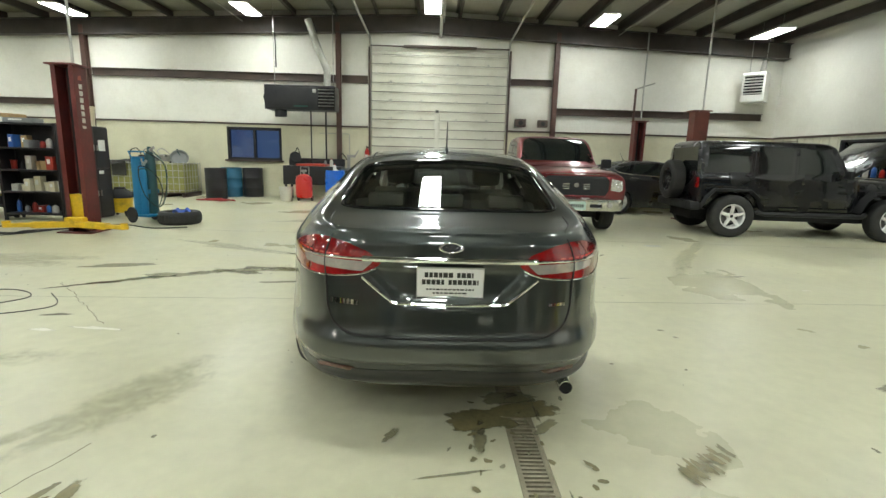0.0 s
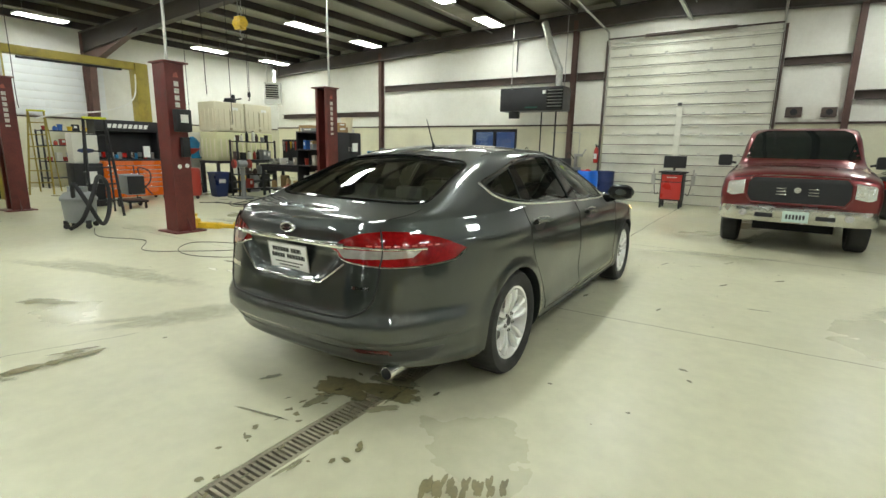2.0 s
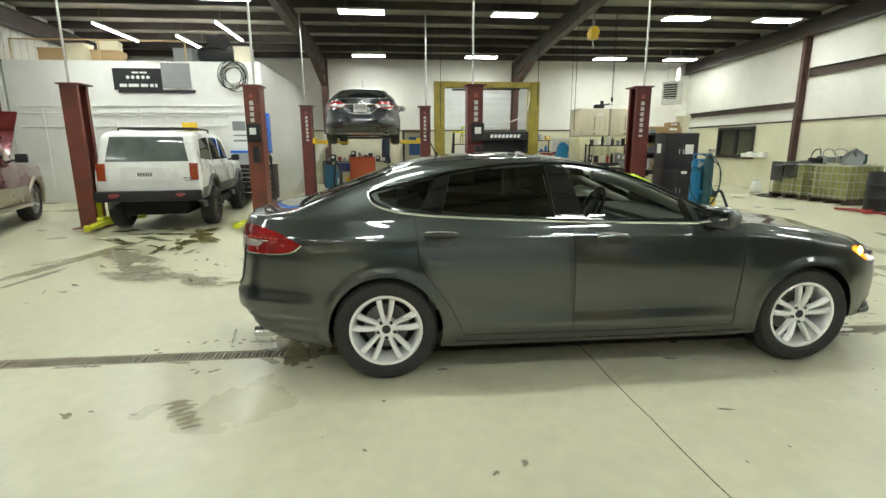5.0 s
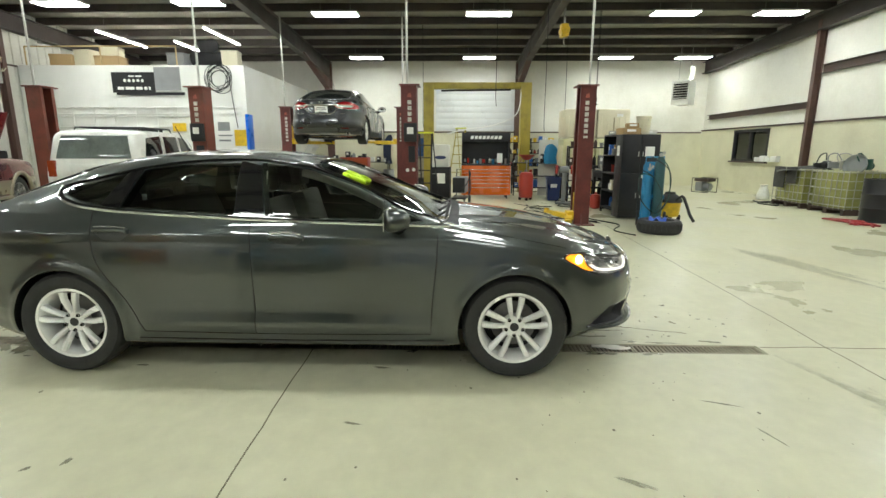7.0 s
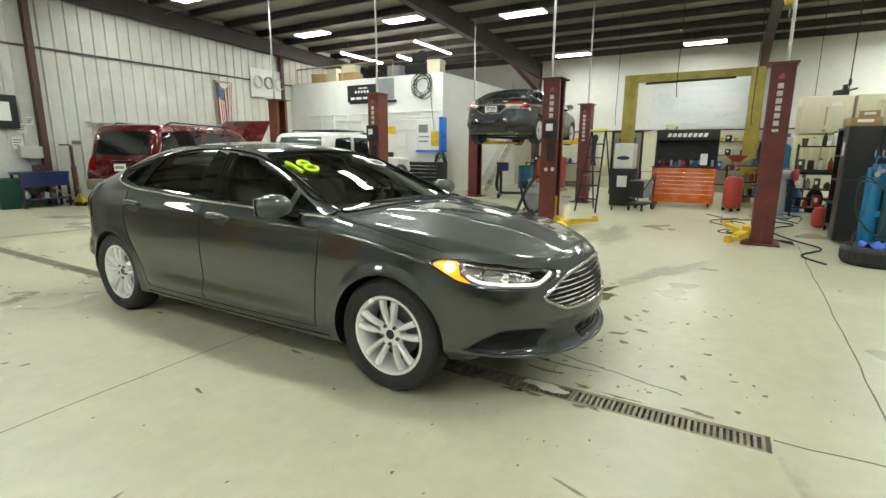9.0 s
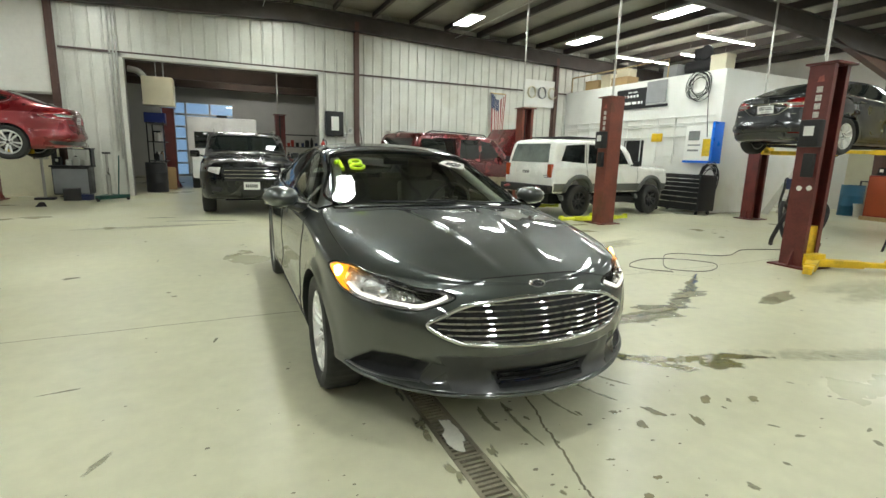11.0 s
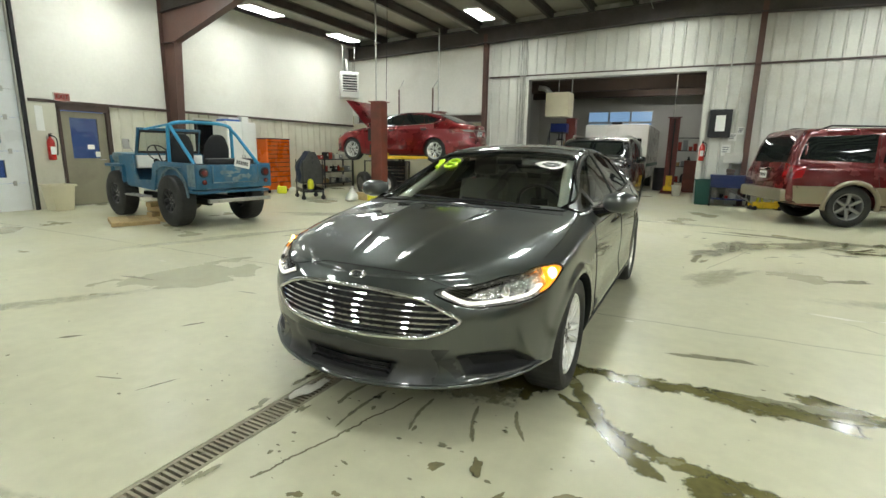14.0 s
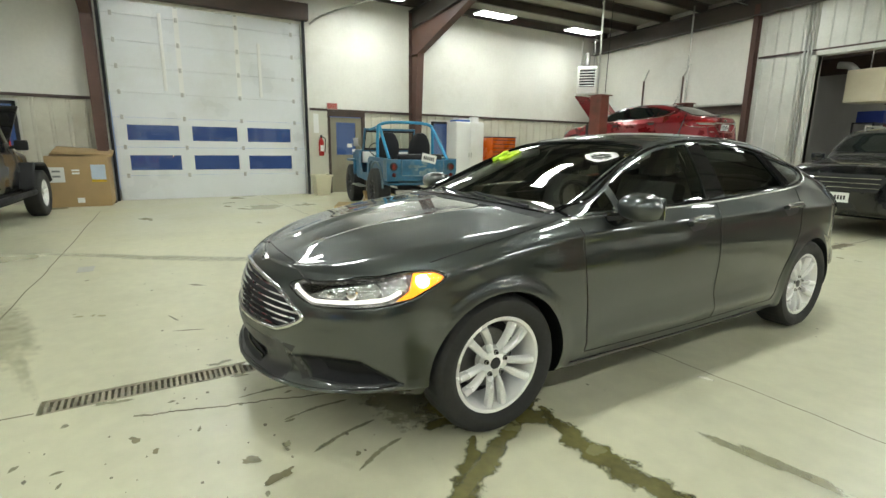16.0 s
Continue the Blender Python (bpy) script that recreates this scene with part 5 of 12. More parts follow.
def fusion(m, paint, label, hero=False, group="", hood_up=False):
    """Mid-size four-door saloon, nose to +x, on its wheels at z = 0."""
    car = thing("sedan_car", m, label, "car", group)
    v, f = saloon_shell() if hero else saloon_shell(150, 5, (8, 10), pockets=False)
    skin = Skin(v, f)
    outer = Skin(*saloon_shell(200, 6, (8, 10), pockets=False)) if hero else skin
    wheels = [(1.425, .333, .333), (-1.425, .333, .333)]
    extra = []
    front, rear, quarter, corner = window_outlines()
    ws = [(.985, .66), (.94, .705), (.75, .685), (.45, .628), (.20, .582), (.135, .555), (.105, .49), (.09, .3), (.085, 0)]
    ws = ws + [(x, -y) for x, y in ws[::-1][1:]] + [(1.0, -.3), (1.005, 0), (1.0, .3)]
    rw = [(-1.36, 0), (-1.37, .40), (-1.395, .49), (-1.47, .53), (-1.68, .555), (-1.88, .578), (-1.955, .555), (-2.0, .40), (-2.02, 0)]
    rw = rw + [(x, -y) for x, y in rw[::-1][1:-1]]
    if hero:
        c, ring = Mesh(), []
        cx = np.linspace(-1.96, .985, 40)
        yr_, zr_, zc_ = curve_of(RAIL, 1, cx), curve_of(RAIL, 2, cx), curve_of(SPINE, 1, cx)
        zb_ = smooth_table((-1.96, -1.0, .985), (1.0, 1.0, .91), cx)
        for q, (a_, b_, d_, e_) in enumerate(zip(yr_ - .045, zr_ - .045, zc_ - .045, zb_)):
            g_ = 1 - .24 * float(ease(-1.25, -1.96, cx[q]))
            half = [(0, .34), (.70 * g_, .34), (.82 * g_, .5), (.83 * g_, .8), (.79 * g_, e_), (a_, b_), (a_ * .6, b_ + (d_ - b_) * .64), (0, d_)]
            ring.append([(float(cx[q]), float(y_), float(max(z_, .35 if k_ > 1 else .34))) for k_, (y_, z_) in enumerate(half + [(-p, z_) for p, z_ in half[-2:0:-1]])])
        nr = len(ring[0])
        c.add([p for q in ring for p in q], [(i * nr + j, (i + 1) * nr + j, (i + 1) * nr + (j + 1) % nr, i * nr + (j + 1) % nr) for i in range(39) for j in range(nr)] + [tuple(range(nr)), tuple(39 * nr + j for j in range(nr - 1, -1, -1))])
        extra.append(plain("cutter", c))
        for poly in (front, rear, quarter, corner):
            for s in (1, -1):
                p = Mesh().prism(poly, .75 * 1.0, Matrix(((1, 0, 0, 0), (0, 0, s, s * .35), (0, 1, 0, 0), (0, 0, 0, 1))))
                extra.append(plain("cutter", p))
        for poly in (ws, rw):
            extra.append(plain("cutter", Mesh().prism(poly, .8, Matrix.Translation((0, 0, 1.0 if poly is ws else 1.08)))))
    body = make_body("body", v, f, paint, car, wheels, .360, skin, extra)
    part("wheel_well", Mesh().box(-1.83, -.56, .2, -1.02, .56, .78).box(1.02, -.56, .2, 1.83, .56, .72).box(-1.0, -.8, .17, 1.0, .8, .21), M_WELL, car)
    for x in (1.425, -1.425):
        for s in (1, -1):
            build_wheel(car, x, s * .80, .333, .333, .215, 5, .222, M_ALLOY, s, "double", label="silver alloy wheel with five twin spokes")
    gl, pv = (M_GLASS_HERO, M_GLASS_PRIV) if hero else (M_DARK_GLASS, M_DARK_GLASS)
    off = -.006 if hero else .003
    for s in (1, -1):
        for nm, poly in (("front_window", front), ("rear_window", rear), ("quarter_window", quarter), ("corner_window", corner)):
            part(nm, patch(skin, "side", poly, off, 12, 14, s), gl if nm == "front_window" else pv, car, "tinted side window")
        # black pillars and the bright line round the side glass
        part("pillar_cover", patch(skin, "side", [(-.218, 1.352), (-.138, 1.018), (-.332, 1.030), (-.352, 1.356)], .0035, 12, 4, s), M_TRIM, car, "gloss black door pillar")
        part("pillar_cover", patch(skin, "side", [(-.99, 1.302), (-1.082, 1.282), (-1.195, 1.083), (-1.065, 1.067)], .0035, 12, 6, s), M_TRIM, car, "gloss black door pillar")
        part("window_seal", line(skin, "side", DLO, .011, .001, s, 6, 6, True), M_TRIM, car)
        part("belt_trim", line(skin, "side", [(1.01, .966), (.5, .983), (-.2, 1.006), (-.98, 1.045), (-1.2, 1.062), (-1.36, 1.084), (-1.49, 1.128), (-1.522, 1.196)], .0085, .004, s), M_BRIGHT, car, "bright chrome window trim")
        for pts in ([(.94, .93), (.93, .75), (.905, .5), (.895, .30)], [(-.225, 1.005), (-.215, .75), (-.21, .5), (-.215, .29)], [(-1.225, 1.05), (-1.22, .95), (-1.185, .735), (-1.02, .495), (-.93, .30)], [(-.93, .295), (0, .285), (.895, .295)]):
            part("door_gap", line(skin, "side", pts, .0036, .0, s), M_SEAM, car)
        part("sill_line", line(skin, "side", [(-.98, .245), (0, .238), (.98, .248)], .006, .002, s), M_BLACK_MATT, car)
        for hx, hz in ((.01, .897), (-1.075, .922)):
            h = Mesh()
            line(skin, "side", [(hx + .115, hz + .006), (hx + .06, hz + .014), (hx - .06, hz + .016), (hx - .105, hz + .012)], .0165, .028, s, 6, 8, me=h)
            for e in (.10, -.09):
                h.tube([skin.cast("side", hx + e, hz + .01, .0, s), skin.cast("side", hx + e, hz + .012, .026, s)], .012, 8)
            part("door_handle", h, paint, car, "body-coloured door handle", 50)
            part("handle_strip", line(skin, "side", [(hx + .10, hz + .020), (hx, hz + .028), (hx - .095, hz + .026)], .0075, .034, s, 5, 6), M_BRIGHT, car, "thin chrome strip on the handle")
            # Flat dark patch paints the shade of the body-coloured hollow behind the handle.
            part("handle_recess", patch(skin, "side", [(hx + .125, hz + .012), (hx + .06, hz + .036), (hx - .07, hz + .038), (hx - .11, hz + .008), (hx - .055, hz - .044), (hx + .05, hz - .046)], .002, 8, 10, s), M_DARK_TRIM, car)
        # mirror
        mi = Mesh()
        mm = Matrix.Translation((.66, s * 1.005, 1.035)) @ Matrix.Rotation(radians(-8 * s), 4, "Z")
        rows = []
        for t in np.linspace(-1, 1, 11):
            e = max(.02, 1 - abs(t) ** 2.6)
            rows.append((t * .118, .072 * e ** .5, .125 * e ** .6))
        vv, ff = [], []
        for yy, hz, hx in rows:
            for k in range(14):
                a = 2 * math.pi * k / 14
                cx, cz = math.cos(a), math.sin(a)
                vv.append((hx * (cx if cx > 0 else cx * .32), yy, hz * math.copysign(abs(cz) ** .8, cz)))
        for i in range(10):
            for k in range(14):
                ff.append((i * 14 + k, i * 14 + (k + 1) % 14, (i + 1) * 14 + (k + 1) % 14, (i + 1) * 14 + k))
        ff += [tuple(range(14)), tuple(140 + k for k in range(14))]
        mi.add(vv, ff, mm)
        mir = part("door_mirror", mi, paint, car, "body-coloured door mirror with chrome-like gloss", 50)
        part("mirror_foot", Mesh().tube([(.70, s * .83, .955), (.69, s * .89, .965), (.675, s * .955, .985)], [.045, .036, .03], 10), M_TRIM, mir)
        part("mirror_glass", Mesh(mm).box(-.037, -.10, -.052, -.034, .10, .052, .0), M_CHROME, mir)
        # lamps
        def polar(way, poly, offs, n=24, mm_=8, sk=outer):
            return patch(sk, way, poly, offs, n, mm_, s, True)
        house = part("headlamp", polar("polar_front", HEADLAMP, .002, 30, 8, skin), M_LAMP_HOUSE if hero else M_LENS_WHITE, car, "headlamp with dark housing and chrome reflectors")
        if hero:
            for bowl in ([(27, .700), (31, .722), (40, .748), (41, .712), (38, .690), (30, .688)], [(42, .752), (43, .712), (46, .694), (51, .704), (53, .735), (50, .770)], [(51, .772), (54, .738), (52.5, .704), (57, .708), (62, .752), (60.5, .790)]):
                part("headlamp_reflector", polar("polar_front", bowl, -.014, 10, 6), M_LAMP_CHROME, house, "faceted chrome reflector bowl", 20)
            part("lamp_brow", polar("polar_front", [(18.5, .722), (20, .733), (29, .741), (42, .768), (42, .757), (31, .728), (26, .697), (24, .692)], -.012, 14, 5), M_TRIM, house, "black brow inside the lamp")
            part("reflector_edge", line(outer, "polar_front", [(29, .733), (40, .758), (51, .776), (60, .794)], .004, -.008, s), M_CHROME, house)
            part("turn_signal", polar("polar_front", [(58.0, .697), (64, .750), (62.5, .800), (66, .805), (73, .806), (75.2, .786), (68, .737), (63, .707)], -.003, 12, 6), M_AMBER_LENS_LIT, house, "lit amber turn signal")
            bulb = outer.cast("polar_front", 67, .776, -.004, s)
            part("signal_bulb", Mesh().lathe([(.030, 0), (.026, .008), (.014, .013), (.001, .015)], 18, Matrix.Translation(bulb) @ Vector((.5, .8 * s, .12)).to_track_quat("Z", "Y").to_matrix().to_4x4()), M_AMBER_LIT, house, "glowing amber bulb", 60)
            part("light_strip", line(outer, "polar_front", [(17.3, .718), (21, .698), (27.5, .674), (34, .677), (42, .684), (54, .703), (59.5, .735)], .0085, -.004, s), M_LED_STRIP, house, "lit white daytime running strip")
            part("lamp_edge", line(outer, "polar_front", HEADLAMP, .0035, .0, s, 4, 6, True), M_TRIM, house)
            for bx, bz, br in ((42, .718, .028), (33.5, .706, .016)):
                lens = Mesh()
                p = outer.cast("polar_front", bx, bz, -.016, s)
                lens.lathe([(br, 0), (br * .9, .012), (br * .5, .02), (.002, .023)], 16, Matrix.Translation(p) @ Vector((math.cos(radians(bx)), math.sin(radians(bx)) * s, .15)).to_track_quat("Z", "Y").to_matrix().to_4x4())
                part("projector_lens", lens, M_CHROME, house, "round projector lens", 50)
            part("headlamp_lens", polar("polar_front", HEADLAMP, .001, 30, 8), M_LENS_CLEAR, house, "clear headlamp cover")
        lamp = part("tail_lamp", polar("polar_rear", TAIL_LAMP, .006, 40, 10), M_LENS_RED, car, "red tail lamp with clear stripe")
        part("reverse_lamp", polar("polar_rear", [(175, .894), (156, .896), (136, .894), (140, .862), (155.7, .855), (171, .850)], .0085, 20, 5), M_LENS_SEGMENT, lamp, "clear lens segment")
        part("lamp_chrome", line(outer, "polar_rear", [(178, .905), (165, .906), (150, .903), (133, .900)], .006, .006, s), M_CHROME, lamp, "thin bright line across the lens")
        for q in range(9):
            u = 126 + 4.0 * q
            part("lens_spot", polar("polar_rear", [(u, .921), (u + 2.6, .921), (u + 2.6, .914), (u, .914)], .0085, 3, 2), M_LENS_SPOT, lamp, "small bright red lens spot")
        part("lamp_edge", line(outer, "polar_rear", [(176, .862), (170, .836), (159.3, .820), (148.4, .814), (131.5, .819), (116.8, .835), (108.6, .884)], .0035, .005, s), M_CHROME, lamp, "thin bright lower edge")
        part("lamp_joint", line(outer, "polar_rear", [(155.2, 1.000), (153.8, .93), (153.6, .87), (155, .80)], .004, .007, s), M_SEAM, lamp)
        part("rear_reflector", patch(skin, "polar_rear", [(168, .388), (151, .388), (149, .355), (165, .360)], .004, 5, 10, s), M_LAMP_REFLEX, car, "dark red bumper reflector")
    # front
    gro = GRILLE_RING
    grille = part("grille", patch(skin, "front", gro, .003, 14, 30), M_BLACK_MATT, car, "black grille opening with chrome bars")
    for z in np.linspace(.524, .686, 7):
        rows = [(a, b) for a, b, w in scan(gro, 60) if abs(w - z) < .003]
        if rows:
            a, b = rows[0]
            part("grille_bar", line(outer, "front", [(a * .97, z), (a * .5, z), (0, z), (b * .5, z), (b * .97, z)], .0062, -.010, n=5, seg=6), M_CHROME, grille, "slim chrome grille bar", 50)
    part("grille_surround", line(outer, "front", gro, .0115, -.002, 1, 4, 8, True), M_SURROUND, grille, "chrome grille surround", 50)
    # Grey plastic insert; its upper part paints shade on the body-coloured bar.
    part("bumper_insert", patch(skin, "front", [(-.52, .462), (0, .470), (.52, .462), (.47, .40), (.46, .33), (.44, .272), (0, .266), (-.44, .272), (-.46, .33), (-.47, .40)], .002, 14, 44), M_DARK_TRIM, car, "dark grey lower bumper insert with shade painted on the bar above")
    # Dark trim band puts the undercut's shade onto the body-coloured rear valance.
    part("rear_valance", patch(outer, "rear", [(-.80, .376), (-.6, .384), (0, .388), (.6, .384), (.80, .376), (.74, .31), (.60, .296), (-.60, .296), (-.74, .31)], .003, 8, 44), M_DARK_TRIM, car, "dark band standing in for shade on the lower rear valance")
    part("lower_grille", patch(skin, "front", INTAKE, .005, 5, 16), M_BLACK_MATT, car, "black lower air intake")
    [part("lower_grille_bar", line(skin, "front", [(-.235, q), (0, q), (.235, q)], .006, .012), M_TRIM, car) for q in (.305, .323, .341, .359)]
    for s in (1, -1):
        part("fog_bezel", patch(skin, "front", [(s * a, b) for a, b in FOG_POCKET], .003, 14, 14), M_BLACK_MATT, car, "black blanked fog lamp pocket")
        part("bumper_blade", patch(outer, "front", [(s * a, b) for a, b in ((.445, .400), (.525, .418), (.573, .324), (.54, .306))], .007, 6, 6), M_DARK_TRIM, car, "grey plastic blade beside the pocket")
        part("pocket_edge", line(skin, "front", [(s * .575, .318), (s * .70, .322), (s * .80, .330), (s * .84, .336)], .006, .006), M_DARK_TRIM, car)
    part("bumper_lip", line(outer, "front", [(-.845, .330), (-.80, .314), (-.70, .297), (-.56, .280), (-.30, .268), (0, .264), (.30, .268), (.56, .280), (.70, .297), (.80, .314), (.845, .330)], .011, .003, n=6, seg=8), paint, car, "glossy lower lip of the bumper", 50)
    for way, zz, sgn in (("front", .748, 1), ("rear", .966, -1)):
        p = skin.cast(way, 0, zz, .004)
        mt = Matrix.Translation(p) @ Vector((sgn, 0, .35 if sgn > 0 else .25)).to_track_quat("Z", "Y").to_matrix().to_4x4() @ Matrix.Diagonal((.64, .30, 1, 1) if sgn > 0 else (.78, .36, 1, 1))
        bd = part("badge", Mesh(mt).lathe([(.001, .008), (.058, .008), (.062, .004), (.062, 0)], 32), M_BLUE_BADGE, car, "dark blue oval badge", 40)
        part("badge_rim", Mesh(mt).lathe([(.054, .0), (.054, .012), (.062, .014), (.073, .009), (.076, 0)], 32, None, True), M_CHROME, bd, "chrome oval rim", 40)
        part("badge_mark", Mesh(mt).tube([(-.040, -.018, .009), (-.022, .016, .009), (-.006, -.016, .009), (.010, .014, .009), (.024, -.016, .009), (.040, .016, .009)], .0045, 6), M_CHROME, bd)
    # bonnet and boot joints
    part("bonnet_gap", line(outer, "front", [(-.52, .733), (-.47, .739), (-.29, .770), (-.15, .776), (0, .777), (.15, .776), (.29, .770), (.47, .739), (.52, .733)], .0042, 0), M_SEAM, car)
    for s in (1, -1):
        part("bonnet_gap", line(skin, "top", [(1.74, s * .80), (1.55, s * .815), (1.3, s * .815), (1.05, s * .80), (.95, s * .775)], .0034, 0), M_SEAM, car)
        part("boot_gap", line(skin, "top", [(-2.02, s * .60), (-2.15, s * .595), (-2.27, s * .55)], .0036, 0), M_SEAM, car)
    part("boot_gap", line(skin, "rear", [(.582, .815), (.575, .72), (.565, .66), (.535, .605), (.47, .568), (.41, .559), (.2, .555), (0, .556), (-.2, .555), (-.41, .559), (-.47, .568), (-.535, .605), (-.565, .66), (-.575, .72), (-.582, .815)], .0065, 0), M_SEAM, car)
    part("tail_chrome", line(skin, "rear", [(-.40, .907), (-.2, .908), (0, .909), (.2, .908), (.40, .907)], .0155, .005, n=8, seg=8), M_CHROME, car, "chrome bar between the tail lamps", 60)
    part("recess_edge", line(outer, "rear", [(-.405, .822), (-.345, .775), (-.28, .728), (-.235, .709), (0, .702), (.235, .709), (.28, .728), (.345, .775), (.405, .822)], .0062, .001), M_CHROME, car, "thin bright edge under the plate")
    p = skin.cast("rear", 0, .80, .010)
    tilt = Matrix.Translation((p.x - .004, 0, .802)) @ Matrix.Rotation(radians(-8), 4, "Y") @ Matrix(((0, 0, -1, 0), (-1, 0, 0, 0), (0, 1, 0, 0), (0, 0, 0, 1)))
    plate = part("plate", Mesh(tilt).box(-.153, -.077, 0, .153, .077, .004, .001), mat("white_plate", (0.86, 0.86, 0.84), 0.35, vary=0.03), car, "white dealer plate with dark print")
    part("plate_rim", Mesh(tilt).tube([(-.153, -.077, .004), (.153, -.077, .004), (.153, .077, .004), (-.153, .077, .004)], .004, 6, None, True), M_GALV, plate)
    for bx0, bx1, by, bh in ((-.118, .012, .043, .024), (.030, .105, .043, .024), (-.13, -.028, .008, .024), (-.008, .13, .008, .024), (-.11, .11, -.028, .007), (-.08, .08, -.046, .007)):
        k = bx0
        rr = random.Random(int(bx0 * 1e4 + by * 1e3))
        while k < bx1:
            w_ = rr.uniform(.015, .021) if bh > .01 else rr.uniform(.010, .022)
            part("plate_print", Mesh(tilt).box(k, by - bh / 2, .0045, min(k + w_, bx1), by + bh / 2, .0056), M_PLATE_TEXT, plate)
            k += w_ + .004
    for ya, yb, zc, hh, k in ((.555, .415, .706, .012, 7), (-.455, -.545, .708, .007, 6)):
        for q in range(k):
            a, b = ya + (yb - ya) * q / k, ya + (yb - ya) * (q + .72) / k
            part("name_letter", patch(outer, "rear", [(a, zc + hh), (b, zc + hh), (b, zc - hh), (a, zc - hh)], .004, 3, 3), M_CHROME, car)
    ex = Mesh()
    ex.tube([(-2.1, -.60, .262), (-2.315, -.60, .252)], .036, 18)
    part("exhaust_tip", ex, M_CHROME, car, "chrome exhaust tip", 40)
    part("exhaust_mouth", Mesh().tube([(-2.315, -.60, .252), (-2.3175, -.60, .252)], .032, 18), M_WELL, car)
    pt = skin.cast("top", -1.02, 0, 0)
    part("antenna", Mesh().tube([pt, pt + Vector((-.02, 0, .03)), pt + Vector((-.10, 0, .19))], [.014, .006, .003], 8), M_BLACK_MATT, car, "short black roof antenna")
    [part("roof_line", line(skin, "top", [(-1.2, q * .50), (-.6, q * .525), (.0, q * .535)], .004, 0), M_SEAM, car) for q in (1, -1)]
    part("windscreen", patch(skin, "top", ws, off, 22, 22, 1, True), gl, car, "tinted windscreen")
    part("rear_screen", patch(skin, "top", rw, off, 22, 22, 1, True), gl, car, "tinted rear window")
    part("screen_seal", line(skin, "top", ws, .009, .001, 1, 4, 6, True), M_TRIM, car)
    part("rear_screen_seal", line(skin, "top", rw, .010, .001, 1, 4, 6, True), M_TRIM, car)
    if not hero:
        return car
    # cabin
    for y in (.37, -.37):
        seat(.12, y, car)
    rb = Mesh().box(-1.0, -.62, .36, -.5, .62, .56, .06).box(-.06, -.62, 0, .1, .62, .60, .05, Matrix.Translation((-1.02, 0, .5)) @ Matrix.Rotation(radians(-22), 4, "Y"))
    for y in (-.4, 0, .4):
        rb.box(-1.34, y - .12, 1.04, -1.25, y + .12, 1.13, .03)
    part("rear_bench", rb, M_INSIDE, car, "dark upholstered rear bench", 40)
    part("parcel_shelf", Mesh().box(-1.92, -.62, 1.0, -1.22, .62, 1.03, .01), M_INSIDE, car)
    dash = Mesh().box(.45, -.72, .62, .86, .72, .93, .06)
    dash.box(.50, -.70, .9, .95, .70, .965, .03)
    part("dashboard", dash, M_INSIDE, car, "dark grey dashboard", 40)
    sw = Mesh(Matrix.Translation((.40, .37, .95)) @ Matrix.Rotation(radians(-65), 4, "Y"))
    sw.tube([(.18 * math.cos(a), .18 * math.sin(a), 0) for a in np.linspace(0, 2 * math.pi, 28, False)], .014, 8, None, True)
    sw.box(-.16, -.02, -.01, .16, .02, .01, .004).box(-.06, -.07, -.015, .06, .07, .015, .01)
    part("steering_wheel", sw, M_BLACK_MATT, car, "black steering wheel", 50)
    rv = skin.cast("top", .12, 0, -.07)
    part("rear_view_mirror", Mesh().cbox(rv.x, 0, rv.z, .03, .22, .06, .012), M_BLACK_MATT, car)
    for s in (1, -1):
        wp = Mesh()
        pts = [skin.cast("top", x, y, .022) for x, y in ((1.0, s * .2 + .35), (.97, s * .2 + .05), (.93, s * .2 - .25))]
        wp.tube(pts, .008, 6)
        part("wiper", wp, M_BLACK_MATT, car, "black wiper blade")
    cw = [(1.07, .72), (1.08, 0), (1.07, -.72), (.975, -.69), (1.03, -.3), (1.038, 0), (1.03, .3), (.975, .69)]
    part("cowl", patch(skin, "top", cw, .002, 8, 24, 1, True), M_BLACK_MATT, car, "black plastic cowl")
    # window marker figures and sticker
    one = line(skin, "top", [(.325, -.565), (.30, -.535), (.34, -.532), (.44, -.53)], .015, .004, n=6, seg=8)
    part("marker_figure", one, M_NEON, car, "figure 1 in bright yellow window marker", 60)
    eight = [(.37 - .038 * math.cos(a) - .038 * (1 if k < 14 else -1), -.412 + (.044 if k < 14 else .050) * math.sin(a) * (1 if k < 14 else -1)) for k, a in enumerate([math.pi + 2 * math.pi * q / 14 for q in range(14)] + [2 * math.pi * q / 14 for q in range(14)])]
    part("marker_figure", line(skin, "top", eight, .0125, .004, 1, 3, 8, True), M_NEON, car, "figure 8 in bright yellow window marker", 60)
    ov = [(.335 + .072 * math.cos(a) * (1 + .10 * math.sin(5 * a)), .43 + .115 * math.sin(a) * (1 + .13 * math.sin(3 * a + .5) + .07 * math.sin(7 * a))) for a in np.linspace(0, 2 * math.pi, 36, False)]
    part("sticker", patch(skin, "top", ov, .003, 8, 10), M_PAPER, car, "white oval windscreen sticker with dark print")
    for o, a, b in ((-.028, .385, .475), (-.008, .362, .43), (-.008, .445, .50), (.014, .362, .50), (.034, .39, .47)):
        part("sticker_print", line(skin, "top", [(.335 + o, a), (.335 + o + .004, (a + b) / 2), (.335 + o, b)], .0042, .004, n=3), M_PLATE_TEXT, car)
    part("headliner", patch(skin, "top", [(.0, .50), (.0, -.50), (-1.15, -.47), (-1.15, .47)], -.052, 10, 10), M_LINER, car, "pale grey cloth headliner")
